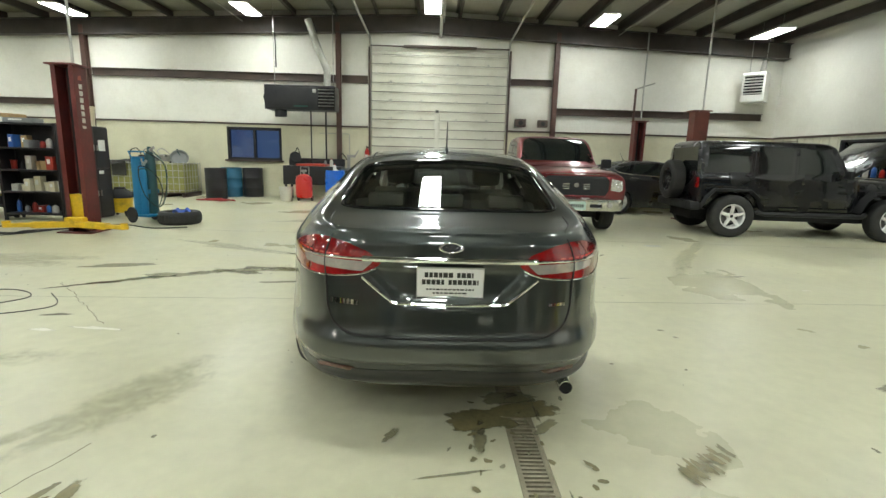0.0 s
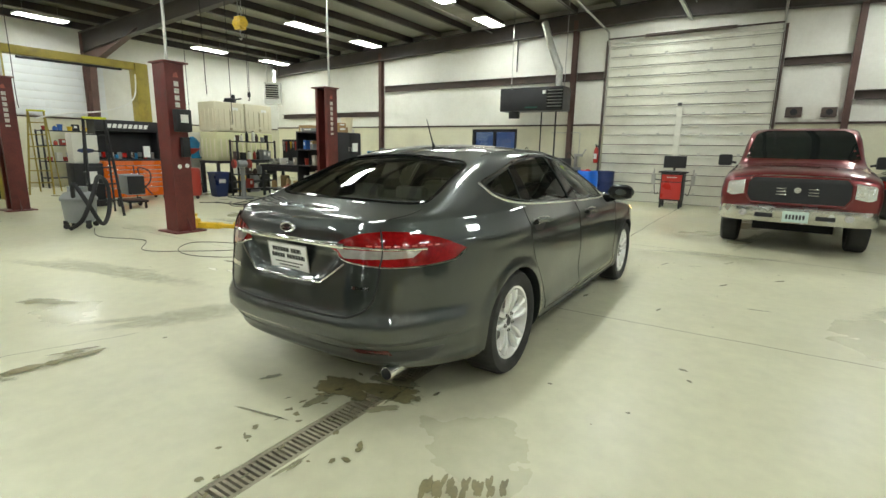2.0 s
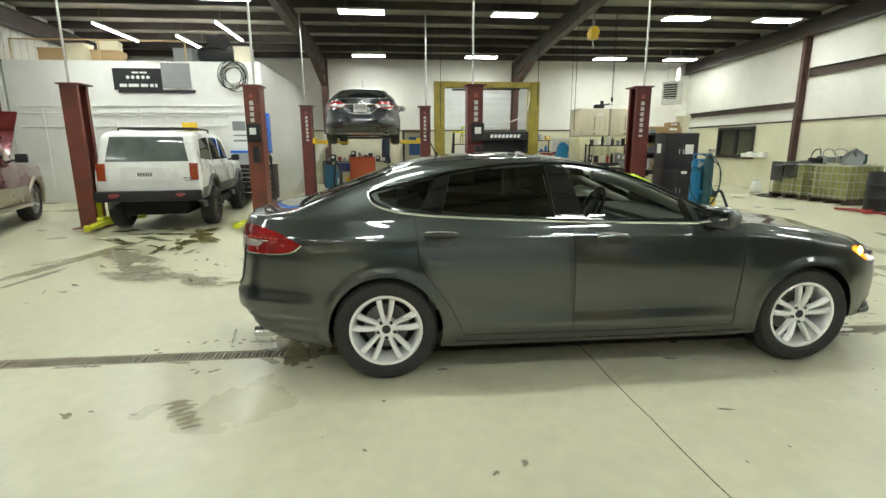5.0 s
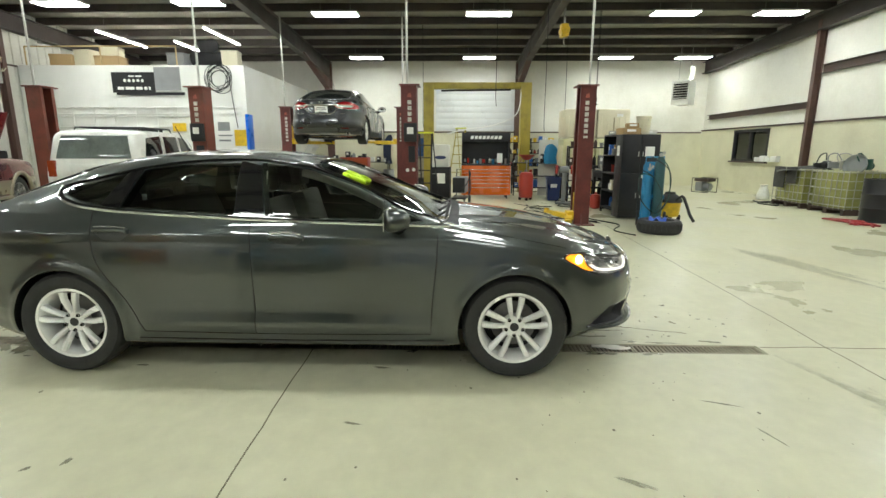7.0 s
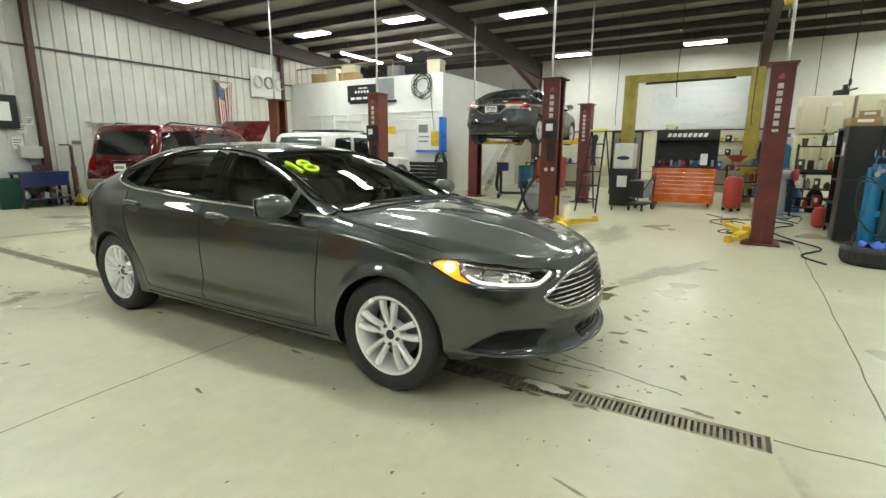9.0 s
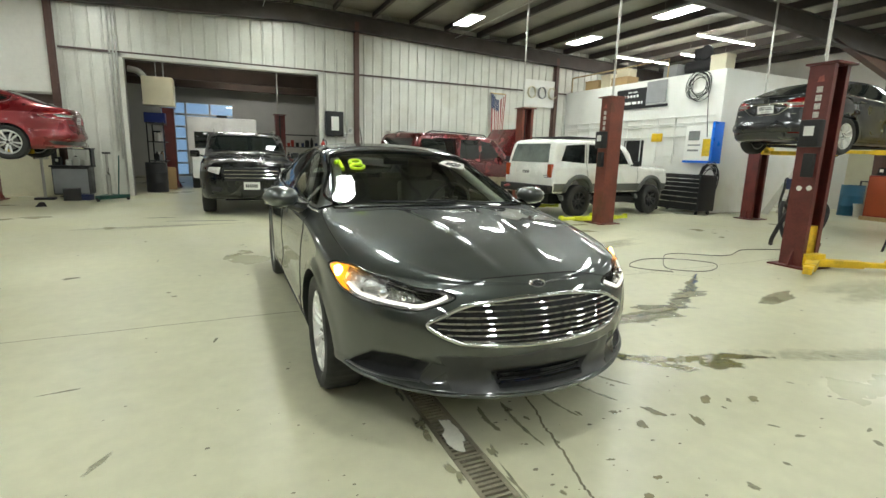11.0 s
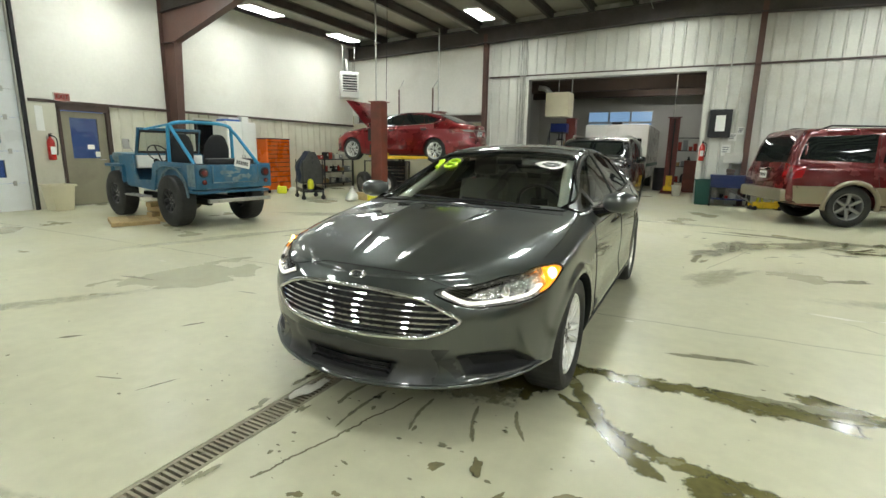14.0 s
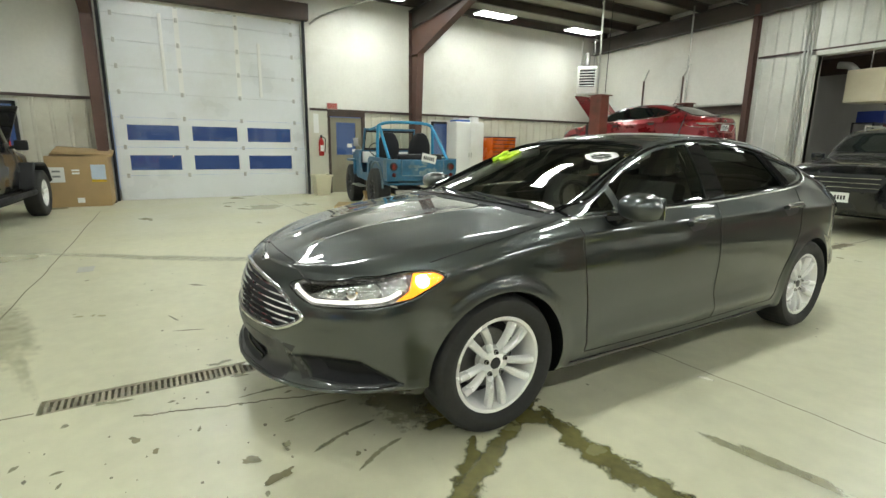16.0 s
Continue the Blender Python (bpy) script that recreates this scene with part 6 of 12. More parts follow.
    for s in (1, -1):
        part("door_card", patch(skin, "side", [(.88, .45), (.88, .95), (-.2, .985), (-1.15, 1.02), (-1.15, .45)], -.075, 8, 14, s), M_INSIDE, car, "dark door trim panel")
        px = np.linspace(.92, .02, 12)
        ay, az = curve_of(RAIL, 1, px), curve_of(RAIL, 2, px)
        part("pillar_trim", Mesh().tube([(float(a), s * float(b - .085), float(c - .062)) for a, b, c in zip(px, ay, az)], .034, 10), M_LINER, car, "pale inner pillar trim", 50)
        part("pillar_trim", patch(skin, "side", [(-.19, 1.33), (-.15, 1.02), (-.33, 1.03), (-.36, 1.33)], -.05, 8, 4, s), M_LINER, car, "pale inner pillar trim")
    return car


M_PAINT_GREY = mat("magnetic_grey_paint", (0.050, 0.058, 0.054), 0.38, 0.9, vary=0.03, scale=2, coat=1.2, flake=0.05, rough_vary=0.03)
M_PAINT_RED = mat("ruby_red_paint", (0.22, 0.008, 0.012), 0.3, 0.5, vary=0.04, coat=1.0, flake=0.06)
M_PAINT_BLACK = mat("black_car_paint", (0.005, 0.005, 0.006), 0.25, 0.0, vary=0.15, coat=0.8, spec=0.3)
M_PAINT_DARK = mat("graphite_car_paint", (0.028, 0.030, 0.033), 0.3, 0.5, vary=0.08, coat=0.9, dirt=(0.08, 0.075, 0.06), dirt_amount=0.3, dirt_scale=2)

fusion(pose(0.775, 4.96, 0, 0, 0, 90), M_PAINT_GREY, "dark grey metallic four-door saloon car parked over the floor drain", True)


M_HAZY_GLASS = glass("hazy_windscreen_glass", (0.78, 0.82, 0.78), 0.8, 0.12)
M_LAMP_DARK = mat("dull_red_lens", (0.10, 0.012, 0.01), 0.2, vary=0.2, scale=30, coat=0.6)
M_LAMP_ORANGE = mat("orange_red_lens", (0.30, 0.045, 0.012), 0.2, vary=0.25, scale=25, coat=0.6)


def utility(name, m, label, table, paint, wheels, tyre_r, rim_r, arch, alloy, side_glass, front_glass, rear_glass, top=SQUARE_TOP, flare=None, low=None, style="single", spokes=6,
            tread=False, track=0.82, group="", gaps=(), belt=None, arch_in=0.5):
    """A tall estate, pick-up or off-roader: body with panes, wheels and joints. Nose to +x."""
    car = thing(name, m, label, "car", group)
    v, f = shell(table, 80, top, crease=.01)
    skin = Skin(v, f)
    body = make_body("body", v, f, paint, car, [(x, tyre_r, tyre_r) for x in wheels], arch, skin, (), arch_in)
    part("underbody", Mesh().box(min(wheels) - .6, -.5, tyre_r * .75, max(wheels) + .6, .5, tyre_r * 1.9).box(min(wheels) + .45, -.72, tyre_r * .8, max(wheels) - .45, .72, tyre_r * 1.2), M_WELL, car)
    for x in wheels:
        part("axle", Mesh().rod((x, -.7, tyre_r), (x, .7, tyre_r), .05), M_BLACK_MATT, car)
        for s in (1, -1):
            build_wheel(car, x, s * track, tyre_r, tyre_r, .25, spokes, rim_r, alloy, s, style, tread, "alloy wheel")
    for s in (1, -1):
        for poly in side_glass:
            part("side_window", patch(skin, "side", poly, .004, 10, 10, s), M_DARK_GLASS, car, "dark tinted side window")
        for g in gaps:
            part("door_gap", line(skin, "side", g, .004, 0, s), M_SEAM, car)
        if flare:
            for x in wheels:
                fl_ = Mesh()
                pts = [(x + (arch + .02) * math.cos(t), tyre_r + (arch + .02) * math.sin(t)) for t in np.linspace(-.15, math.pi + .15, 22)]
                vv = []
                for px, pz in pts:
                    b = skin.cast("side", px, max(pz, .42), 0, s)
                    vv.append(Vector((px, b.y, pz)))
                fl_.tube(vv, flare[1], 8)
                part("wheel_arch_flare", fl_, flare[0], car, "wheel arch flare", 50)
        if low:
            (xa, za), (xb, zb), (xc, zc), (xd, zd) = low[0]
            ar, at = arch + .03, math.sqrt(max(.01, (arch + .03) ** 2 - (zb - tyre_r) ** 2))
            wf, wr = max(wheels), min(wheels)
            for quad in ([(xa, za), (xb, zb), (wr - at, zb), (wr - ar, za)], [(wr + ar, za), (wr + at, zb), (wf - at, zc), (wf - ar, za)], [(wf + ar, zd), (wf + at, zc), (xc, zc), (xd, zd)]):
                part("lower_cladding", patch(skin, "side", quad, .006, 6, 14, s), low[1], car, "contrasting lower body cladding")
    if front_glass:
        part("windscreen", patch(skin, "front", front_glass, .004, 12, 16), M_DARK_GLASS, car, "dark windscreen")
    if rear_glass:
        part("rear_screen", patch(skin, "rear", rear_glass, .004, 12, 16), M_DARK_GLASS, car, "dark rear window")
    return car, skin, body


def bars_plate(parent, m, w=.305, h=.152, tint=None):
    p = part("plate", Mesh(m).box(-w / 2, -h / 2, 0, w / 2, h / 2, .004), tint or M_PAPER, parent, "pale number plate with dark print")
    for k in range(6):
        part("plate_print", Mesh(m).box(-w * .38 + k * w * .13, -h * .22, .0042, -w * .38 + k * w * .13 + w * .085, h * .2, .0052), M_PLATE_TEXT, p)
    return p


FACE_FRONT = Matrix(((0, 0, 1, 0), (1, 0, 0, 0), (0, 1, 0, 0), (0, 0, 0, 1)))
FACE_REAR = Matrix(((0, 0, -1, 0), (-1, 0, 0, 0), (0, 1, 0, 0), (0, 0, 0, 1)))


def mirror_pair(car, x, y, z, material, size=(.09, .2, .17)):
    for s in (1, -1):
        mi = part("door_mirror", Mesh().cbox(x, s * (y + .12), z, *size, .035), material, car, "door mirror", 50)
        part("mirror_arm", Mesh().rod((x, s * (y - .06), z - .05), (x, s * (y + .04), z - .03), .02), M_BLACK_MATT, mi)


# red pick-up truck
RAM = [(2.72, .60, .88, .80, 1.02, .84, 1.06, 0), (2.68, .55, .93, .82, 1.06, .88, 1.13, 0), (2.52, .52, .965, .84, 1.10, .90, 1.20, 0), (2.1, .50, .99, .86, 1.14, .92, 1.25, 0), (1.2, .50, 1.0, .88, 1.20, .94, 1.30, 0), (1.02, .50, 1.0, .88, 1.22, .93, 1.34, .2)]
RAM += [(.80, .50, 1.0, .88, 1.23, .91, 1.54, .85), (.45, .50, 1.0, .88, 1.24, .89, 1.81, 1), (.1, .50, 1.0, .88, 1.24, .88, 1.91, 1), (-.6, .50, 1.0, .88, 1.24, .88, 1.93, 1), (-1.25, .50, 1.0, .88, 1.24, .88, 1.89, 1)]
RAM += [(-1.42, .50, 1.0, .88, 1.24, .90, 1.60, 1), (-1.5, .50, 1.0, .88, 1.24, .93, 1.34, .3), (-1.6, .5, 1.0, .88, 1.24, .93, 1.30, 0), (-3.0, .55, 1.0, .88, 1.24, .93, 1.30, 0), (-3.06, .6, .97, .88, 1.2, .9, 1.26, 0)]
M_RAM_RED = mat("deep_red_truck_paint", (0.17, 0.020, 0.022), 0.36, 0.6, vary=0.08, coat=0.8, dirt=(0.14, 0.06, 0.05), dirt_amount=0.3)
M_DULL_CHROME = mat("dulled_chrome", (0.62, 0.61, 0.58), 0.22, 0.9, vary=0.15, scale=4, dirt=(0.35, 0.32, 0.26), dirt_amount=0.4)
ram, sk, bd = utility("pickup_truck", pose(3.43, 12.14, 0, 0, 0, -92), "deep red crew-cab pickup truck with chrome bumper and black grille cover", RAM, M_RAM_RED, (1.78, -1.78), .40, .25, .46, M_ALLOY,
                      [[(.75, 1.28), (.45, 1.62), (.15, 1.78), (-.25, 1.80), (-.25, 1.28)], [(-.34, 1.28), (-.34, 1.80), (-1.0, 1.78), (-1.2, 1.66), (-1.2, 1.28)]],
                      [(-.80, 1.36), (.80, 1.36), (.69, 1.80), (.55, 1.855), (-.55, 1.855), (-.69, 1.80)], [(-.7, 1.4), (.7, 1.4), (.62, 1.78), (-.62, 1.78)],
                      gaps=([(.98, 1.2), (.98, .6)], [(-.3, 1.24), (-.3, .6)], [(-1.28, 1.24), (-1.28, .6)]))
part("grille", patch(sk, "front", [(-.54, 1.09), (.54, 1.09), (.60, 1.02), (.60, .84), (.54, .745), (-.54, .745), (-.60, .84), (-.60, 1.02)], .02, 10, 20), M_BLACK_MATT, ram, "black grille cover")
for s in (1, -1):
    for k in range(4):
        part("grille_slot", Mesh().cbox(2.742 - .010 * max(k - 1, 0), s * .19, .865 + .042 * k, .03, .12, .014, .004), M_DULL_CHROME, ram)
    part("grille_frame", Mesh().tube([sk.cast("front", s * a, z, .02) for a, z in ((0, 1.10), (.3, 1.10), (.54, 1.095), (.615, 1.02), (.615, .84), (.55, .735), (0, .73))], .016, 8), M_RAM_RED, ram)
    part("headlamp", patch(sk, "front", [(s * .645, 1.05), (s * .80, 1.045), (s * .86, 1.01), (s * .865, .84), (s * .80, .82), (s * .645, .84)], .008, 8, 8), M_LAMP_CHROME, ram, "clear headlamp")
    part("grille_lip", Mesh().tube([sk.cast("front", s * a, z, .02) for a, z in ((0, 1.115), (.3, 1.115), (.56, 1.10))], .012, 8), M_CHROME, ram, "chrome strip over the grille")
    part("fog_lamp", Mesh().cyl(2.82, s * .62, .58, .05, .02, 16, "x"), M_LENS_WHITE, ram)
    part("bumper_intake", Mesh().cbox(2.845, s * .36, .56, .02, .22, .06, .01), M_BLACK_MATT, ram)
bp = Mesh()
pts = [(2.50, -.96), (2.66, -.90), (2.78, -.70), (2.81, -.4), (2.82, 0), (2.81, .4), (2.78, .70), (2.66, .90), (2.50, .96)]
prof = [(.0, .66), (.03, .675), (.035, .62), (.02, .50), (-.02, .46), (-.08, .46), (-.08, .70)]
vv, ff = [], []
for x, y in pts:
    for o, z in prof:
        vv.append((x + o, y * (1 + .01 * o), z))
for i in range(len(pts) - 1):
    for j in range(len(prof)):
        k = (j + 1) % len(prof)
        ff.append((i * 7 + j, (i + 1) * 7 + j, (i + 1) * 7 + k, i * 7 + k))
ff += [tuple(range(7)), tuple(range(8 * 7, 63))]
part("front_bumper", bp.add(vv, ff), M_DULL_CHROME, ram, "chrome front bumper", 40)
bars_plate(ram, Matrix.Translation((2.855, 0.02, .56)) @ FACE_FRONT, tint=mat("pale_green_plate", (.55, .68, .6), .4))
part("badge", Mesh().cyl(2.735, 0, .93, .045, .02, 8, "x"), M_DULL_CHROME, ram, "small chrome badge")
mirror_pair(ram, .78, 1.0, 1.32, M_BLACK_MATT, (.1, .22, .2))
part("bonnet_gap", line(sk, "front", [(-.80, 1.08), (-.5, 1.115), (0, 1.125), (.5, 1.115), (.80, 1.08)], .005, .002), M_SEAM, ram)

# black four-door off-roader
JK = [(2.0, .62, .56, .85, 1.0, .53, 1.08, 0), (1.96, .60, .63, .85, 1.04, .60, 1.13, 0), (1.85, .59, .66, .85, 1.06, .63, 1.15, 0), (.88, .56, .73, .85, 1.13, .70, 1.22, 0), (.80, .50, .79, .85, 1.15, .76, 1.24, .1), (.70, .50, .80, .85, 1.17, .775, 1.32, .7), (.55, .50, .80, .85, 1.17, .775, 1.56, 1),
      (.38, .50, .80, .85, 1.17, .775, 1.79, 1), (.2, .50, .80, .85, 1.17, .775, 1.835, 1), (-.9, .50, .80, .85, 1.17, .775, 1.845, 1), (-2.0, .50, .80, .85, 1.17, .775, 1.84, 1), (-2.07, .50, .80, .85, 1.17, .775, 1.80, 1), (-2.10, .53, .78, .85, 1.16, .76, 1.74, 1)]
jk, sk, bd = utility("off_road_car", pose(7.95, 10.35, 0, 0, 0, -4), "black four-door off-roader with open bonnet and rear spare wheel", JK, M_PAINT_BLACK, (1.475, -1.475), .405, .225, .47, M_ALLOY,
                     [[(.48, 1.24), (.36, 1.52), (.22, 1.70), (-.28, 1.72), (-.28, 1.22)], [(-.40, 1.22), (-.40, 1.72), (-1.02, 1.72), (-1.02, 1.22)], [(-1.18, 1.24), (-1.18, 1.74), (-1.95, 1.72), (-1.98, 1.24)]],
                     [(-.66, 1.30), (.66, 1.30), (.63, 1.72), (-.63, 1.72)], [(-.62, 1.24), (.62, 1.24), (.58, 1.70), (-.58, 1.70)], spokes=5,
                     gaps=([(.66, 1.16), (.66, .58)], [(-.33, 1.80), (-.33, .55)], [(-1.08, 1.80), (-1.08, .95), (-.95, .6)]), arch_in=.45)
for s in (1, -1):
    for x in (1.475, -1.475):
        fm = Mesh()
        arcp = [(x + .50 * math.cos(t), .415 + .50 * math.sin(t)) for t in np.linspace(.1, math.pi - .1, 12)]
        arcp = [(x + .62, .62), (x + .50, .78), (x + .34, .93), (x - .34, .95), (x - .50, .80), (x - .60, .58)] if x > 0 else [(x + .58, .56), (x + .46, .80), (x + .30, .93), (x - .36, .93), (x - .50, .78), (x - .58, .60)]
        v0, f0 = [], []
        for px, pz in arcp:
            for yy, dz in ((.62, 0), (.90, 0), (.93, -.03), (.90, -.06), (.62, -.05)):
                v0.append((px, s * yy, pz + dz))
        for i in range(5):
            for j in range(5):
                k = (j + 1) % 5
                f0.append((i * 5 + j, (i + 1) * 5 + j, (i + 1) * 5 + k, i * 5 + k))
        f0 += [tuple(range(5)), tuple(range(25, 30))]
        part("fender", fm.add(v0, f0), M_BLACK_MATT, jk, "flat black fender flare", 30)
    part("side_step", Mesh().tube([(1.0, s * .84, .50), (.9, s * .92, .47), (-.9, s * .92, .47), (-1.0, s * .84, .50)], .045, 10), M_BLACK_MATT, jk, "tubular black side step", 50)
    part("tail_lamp", Mesh().cbox(-2.10, s * .70, 1.03, .07, .13, .2, .015), M_LENS_RED, jk, "red tail lamp")
    part("headlamp", Mesh().cyl(1.98, s * .42, .95, .09, .03, 20, "x"), M_LENS_WHITE, jk, "round headlamp")
mirror_pair(jk, .55, .80, 1.24, M_BLACK_MATT, (.07, .18, .16))
for s in (0,):
    part("rear_bumper", Mesh().box(-2.25, -.82, .50, -2.05, .82, .66, .04), M_BLACK_MATT, jk, "black plastic rear bumper")
    part("front_bumper", Mesh().box(2.12, -.85, .52, 2.32, .85, .68, .05), M_BLACK_MATT, jk, "black plastic front bumper")
build_wheel(jk, 0, 0, 0, .40, .25, 5, .225, M_ALLOY_DARK, 1, "single", True, "dark spare wheel")
for o in jk.children:
    if o.name.startswith("wheel") and o.get("label") == "dark spare wheel":
        o.matrix_local = Matrix.Translation((-2.27, .08, 1.05)) @ Matrix.Rotation(radians(90), 4, "Z")
bn = Mesh(Matrix.Translation((.86, 0, 1.20)) @ Matrix.Rotation(radians(-38), 4, "Y"))
bn.box(0, -.68, 0, 1.10, .68, .035, .015).box(.06, -.60, -.03, 1.04, .60, 0, .01)
part("bonnet", bn, M_PAINT_BLACK, jk, "raised black bonnet")
part("bonnet_prop", Mesh().rod((1.6, .5, 1.12), (1.55, .5, 1.72), .008), M_STEEL, jk)
part("roof_front_seam", Mesh().box(-.36, -.70, 1.842, -.34, .70, 1.852), M_SEAM, jk)

# dark saloon behind the truck, and the two on lifts
fusion(pose(7.0, 14.15, 0, 0, 0, 2), M_PAINT_DARK, "dark graphite saloon car with silver wheels parked by the wall")
red_car = fusion(pose(7.36, -4.0, 1.02, 0, 0, 0), M_PAINT_RED, "bright red saloon car raised on a two-post lift with open bonnet")
hm = Mesh(Matrix.Translation((1.02, 0, 1.0)) @ Matrix.Rotation(radians(-46), 4, "Y"))
hm.box(0, -.66, -.012, 1.12, .66, .012, .01)
part("bonnet", hm, M_PAINT_RED, red_car, "raised red bonnet")
fusion(pose(-9.75, 2.80, 1.56, 0, 0, 180), M_PAINT_DARK, "dark saloon car raised high on a two-post lift")

# red and tan estate with open bonnet
EXPD = [(2.58, .50, .62, .75, .95, .55, 1.02, 0), (2.52, .44, .80, .76, 1.05, .74, 1.13, 0), (2.35, .40, .93, .78, 1.10, .86, 1.19, 0), (1.9, .38, .985, .80, 1.14, .91, 1.24, 0), (1.25, .38, 1.0, .82, 1.19, .93, 1.30, 0), (1.05, .38, 1.0, .82, 1.20, .93, 1.36, .3), (.75, .38, 1.0, .82, 1.21, .93, 1.60, .9), (.35, .38, 1.0, .82, 1.21, .93, 1.85, 1),
        (0, .38, 1.0, .82, 1.21, .93, 1.92, 1), (-1.2, .38, 1.0, .82, 1.21, .93, 1.95, 1), (-2.2, .38, 1.0, .82, 1.21, .92, 1.93, 1), (-2.42, .40, 1.0, .82, 1.21, .92, 1.90, 1), (-2.56, .42, .99, .82, 1.19, .91, 1.70, 1), (-2.68, .45, .98, .82, 1.14, .89, 1.34, .6), (-2.74, .50, .95, .80, 1.0, .86, 1.06, 0)]
M_EXP_RED = mat("garnet_estate_paint", (0.115, 0.009, 0.010), 0.25, 0.3, vary=0.06, coat=0.9)
M_TAN = mat("tan_cladding", (0.29, 0.255, 0.18), 0.35, 0.4, vary=0.08, coat=0.4)
exp_, sk, bd = utility("estate_car", pose(-4.59, -4.38, 0, 0, 0, 198), "dark red and tan full-size estate car with its bonnet raised", EXPD, M_EXP_RED, (1.58, -1.58), .405, .255, .46, mat("dull_alloy", (0.32, 0.32, 0.31), 0.35, 0.6, vary=0.1),
                       [[(.55, 1.28), (.30, 1.58), (.10, 1.74), (-.25, 1.77), (-.25, 1.27)], [(-.36, 1.27), (-.36, 1.78), (-1.05, 1.78), (-1.12, 1.27)], [(-1.27, 1.26), (-1.23, 1.80), (-2.36, 1.79), (-2.46, 1.68), (-2.57, 1.28)]],
                       [(-.74, 1.38), (.74, 1.38), (.62, 1.80), (-.62, 1.80)], [(-.70, 1.24), (.70, 1.24), (.62, 1.76), (-.62, 1.76)], flare=(M_TAN, .045), low=([(-2.6, .45), (-2.66, .80), (2.3, .78), (2.35, .48)], M_TAN), spokes=6,
                       gaps=([(.88, 1.2), (.88, .5)], [(-.30, 1.8), (-.30, .5)], [(-1.18, 1.8), (-1.18, .95), (-1.0, .5)]))
for s in (1, -1):
    part("tail_lamp", patch(sk, "rear", [(s * .70, 1.24), (s * .86, 1.20), (s * .86, .92), (s * .72, .90)], .008, 6, 6), M_LENS_RED, exp_, "red tail lamp")
    part("tail_lamp", patch(sk, "side", [(-2.66, 1.20), (-2.45, 1.16), (-2.52, .94), (-2.68, .92)], .008, 6, 6, s), M_LENS_RED, exp_, "red tail lamp")
    part("roof_rail", Mesh().tube([(.1, s * .70, 1.90), (0, s * .72, 1.945), (-2.0, s * .72, 1.965), (-2.15, s * .70, 1.90)], .018, 8), M_BLACK_MATT, exp_, "black roof rail")
    part("running_board", Mesh().box(-1.05, .86 if s > 0 else -1.06, .36, 1.05, 1.06 if s > 0 else -.86, .42, .02), M_TAN, exp_, "tan running board")
    part("headlamp", patch(sk, "front", [(s * .62, 1.02), (s * .82, 1.0), (s * .86, .84), (s * .66, .84)], .008, 6, 6), M_LENS_WHITE, exp_)
part("rear_bumper", Mesh().box(-2.84, -.92, .48, -2.60, .92, .72, .06), M_TAN, exp_, "tan rear bumper", 40)
bars_plate(exp_, Matrix.Translation((-2.79, 0, .98)) @ FACE_REAR)
part("tailgate_trim", Mesh().cbox(-2.755, 0, 1.10, .03, .5, .06, .01), M_CHROME, exp_, "chrome tailgate trim")
part("bonnet", Mesh(Matrix.Translation((1.15, 0, 1.30)) @ Matrix.Rotation(radians(-48), 4, "Y")).box(0, -.78, -.02, 1.25, .78, .02, .015), M_EXP_RED, exp_, "raised red bonnet")
mirror_pair(exp_, .72, .98, 1.30, M_BLACK_MATT)

# white compact off-roader
XJ = [(2.08, .52, .62, .72, .90, .58, .96, 0), (2.04, .48, .74, .74, .98, .70, 1.04, 0), (1.9, .46, .82, .76, 1.02, .78, 1.08, 0), (.85, .45, .85, .78, 1.07, .80, 1.14, 0), (.70, .45, .855, .78, 1.09, .81, 1.20, .4), (.50, .45, .86, .78, 1.10, .81, 1.46, 1), (.25, .45, .86, .78, 1.10, .81, 1.63, 1), (.05, .45, .86, .78, 1.10, .81, 1.67, 1),
      (-1.2, .45, .86, .78, 1.10, .81, 1.685, 1), (-1.80, .45, .86, .78, 1.10, .81, 1.675, 1), (-1.95, .45, .86, .78, 1.10, .81, 1.62, 1), (-2.06, .46, .855, .78, 1.08, .805, 1.30, 1), (-2.10, .50, .845, .76, 1.0, .79, 1.10, .3), (-2.12, .55, .78, .74, .9, .74, .96, 0)]
M_FLARE = mat("weathered_grey_plastic", (0.105, 0.11, 0.10), 0.6, vary=0.2, scale=6)
M_WHITE_CAR = mat("white_car_paint", (0.84, 0.84, 0.80), 0.3, vary=0.04, coat=0.6, dirt=(0.55, 0.52, 0.44), dirt_amount=0.15)
xj, sk, bd = utility("off_road_car", pose(-6.50, -0.95, 0.02, 0, 0, 187), "white boxy off-roader with grey arch flares and black wheels", XJ, M_WHITE_CAR, (1.288, -1.288), .37, .20, .45, M_BLACK,
                     [[(.42, 1.14), (.22, 1.42), (.08, 1.56), (-.22, 1.57), (-.22, 1.14)], [(-.32, 1.14), (-.32, 1.57), (-.95, 1.57), (-1.0, 1.14)], [(-1.12, 1.14), (-1.08, 1.57), (-1.66, 1.56), (-1.86, 1.16)]],
                     [(-.66, 1.20), (.66, 1.20), (.58, 1.60), (-.58, 1.60)], [(-.66, 1.14), (.66, 1.14), (.58, 1.56), (-.58, 1.56)], flare=(M_FLARE, .055), low=([(-2.05, .50), (-2.08, .68), (1.95, .68), (1.98, .50)], M_FLARE), spokes=8, tread=True, track=.78,
                     gaps=([(.74, 1.1), (.74, .55)], [(-.27, 1.6), (-.27, .55)], [(-1.04, 1.6), (-1.04, .9), (-.9, .6)]))
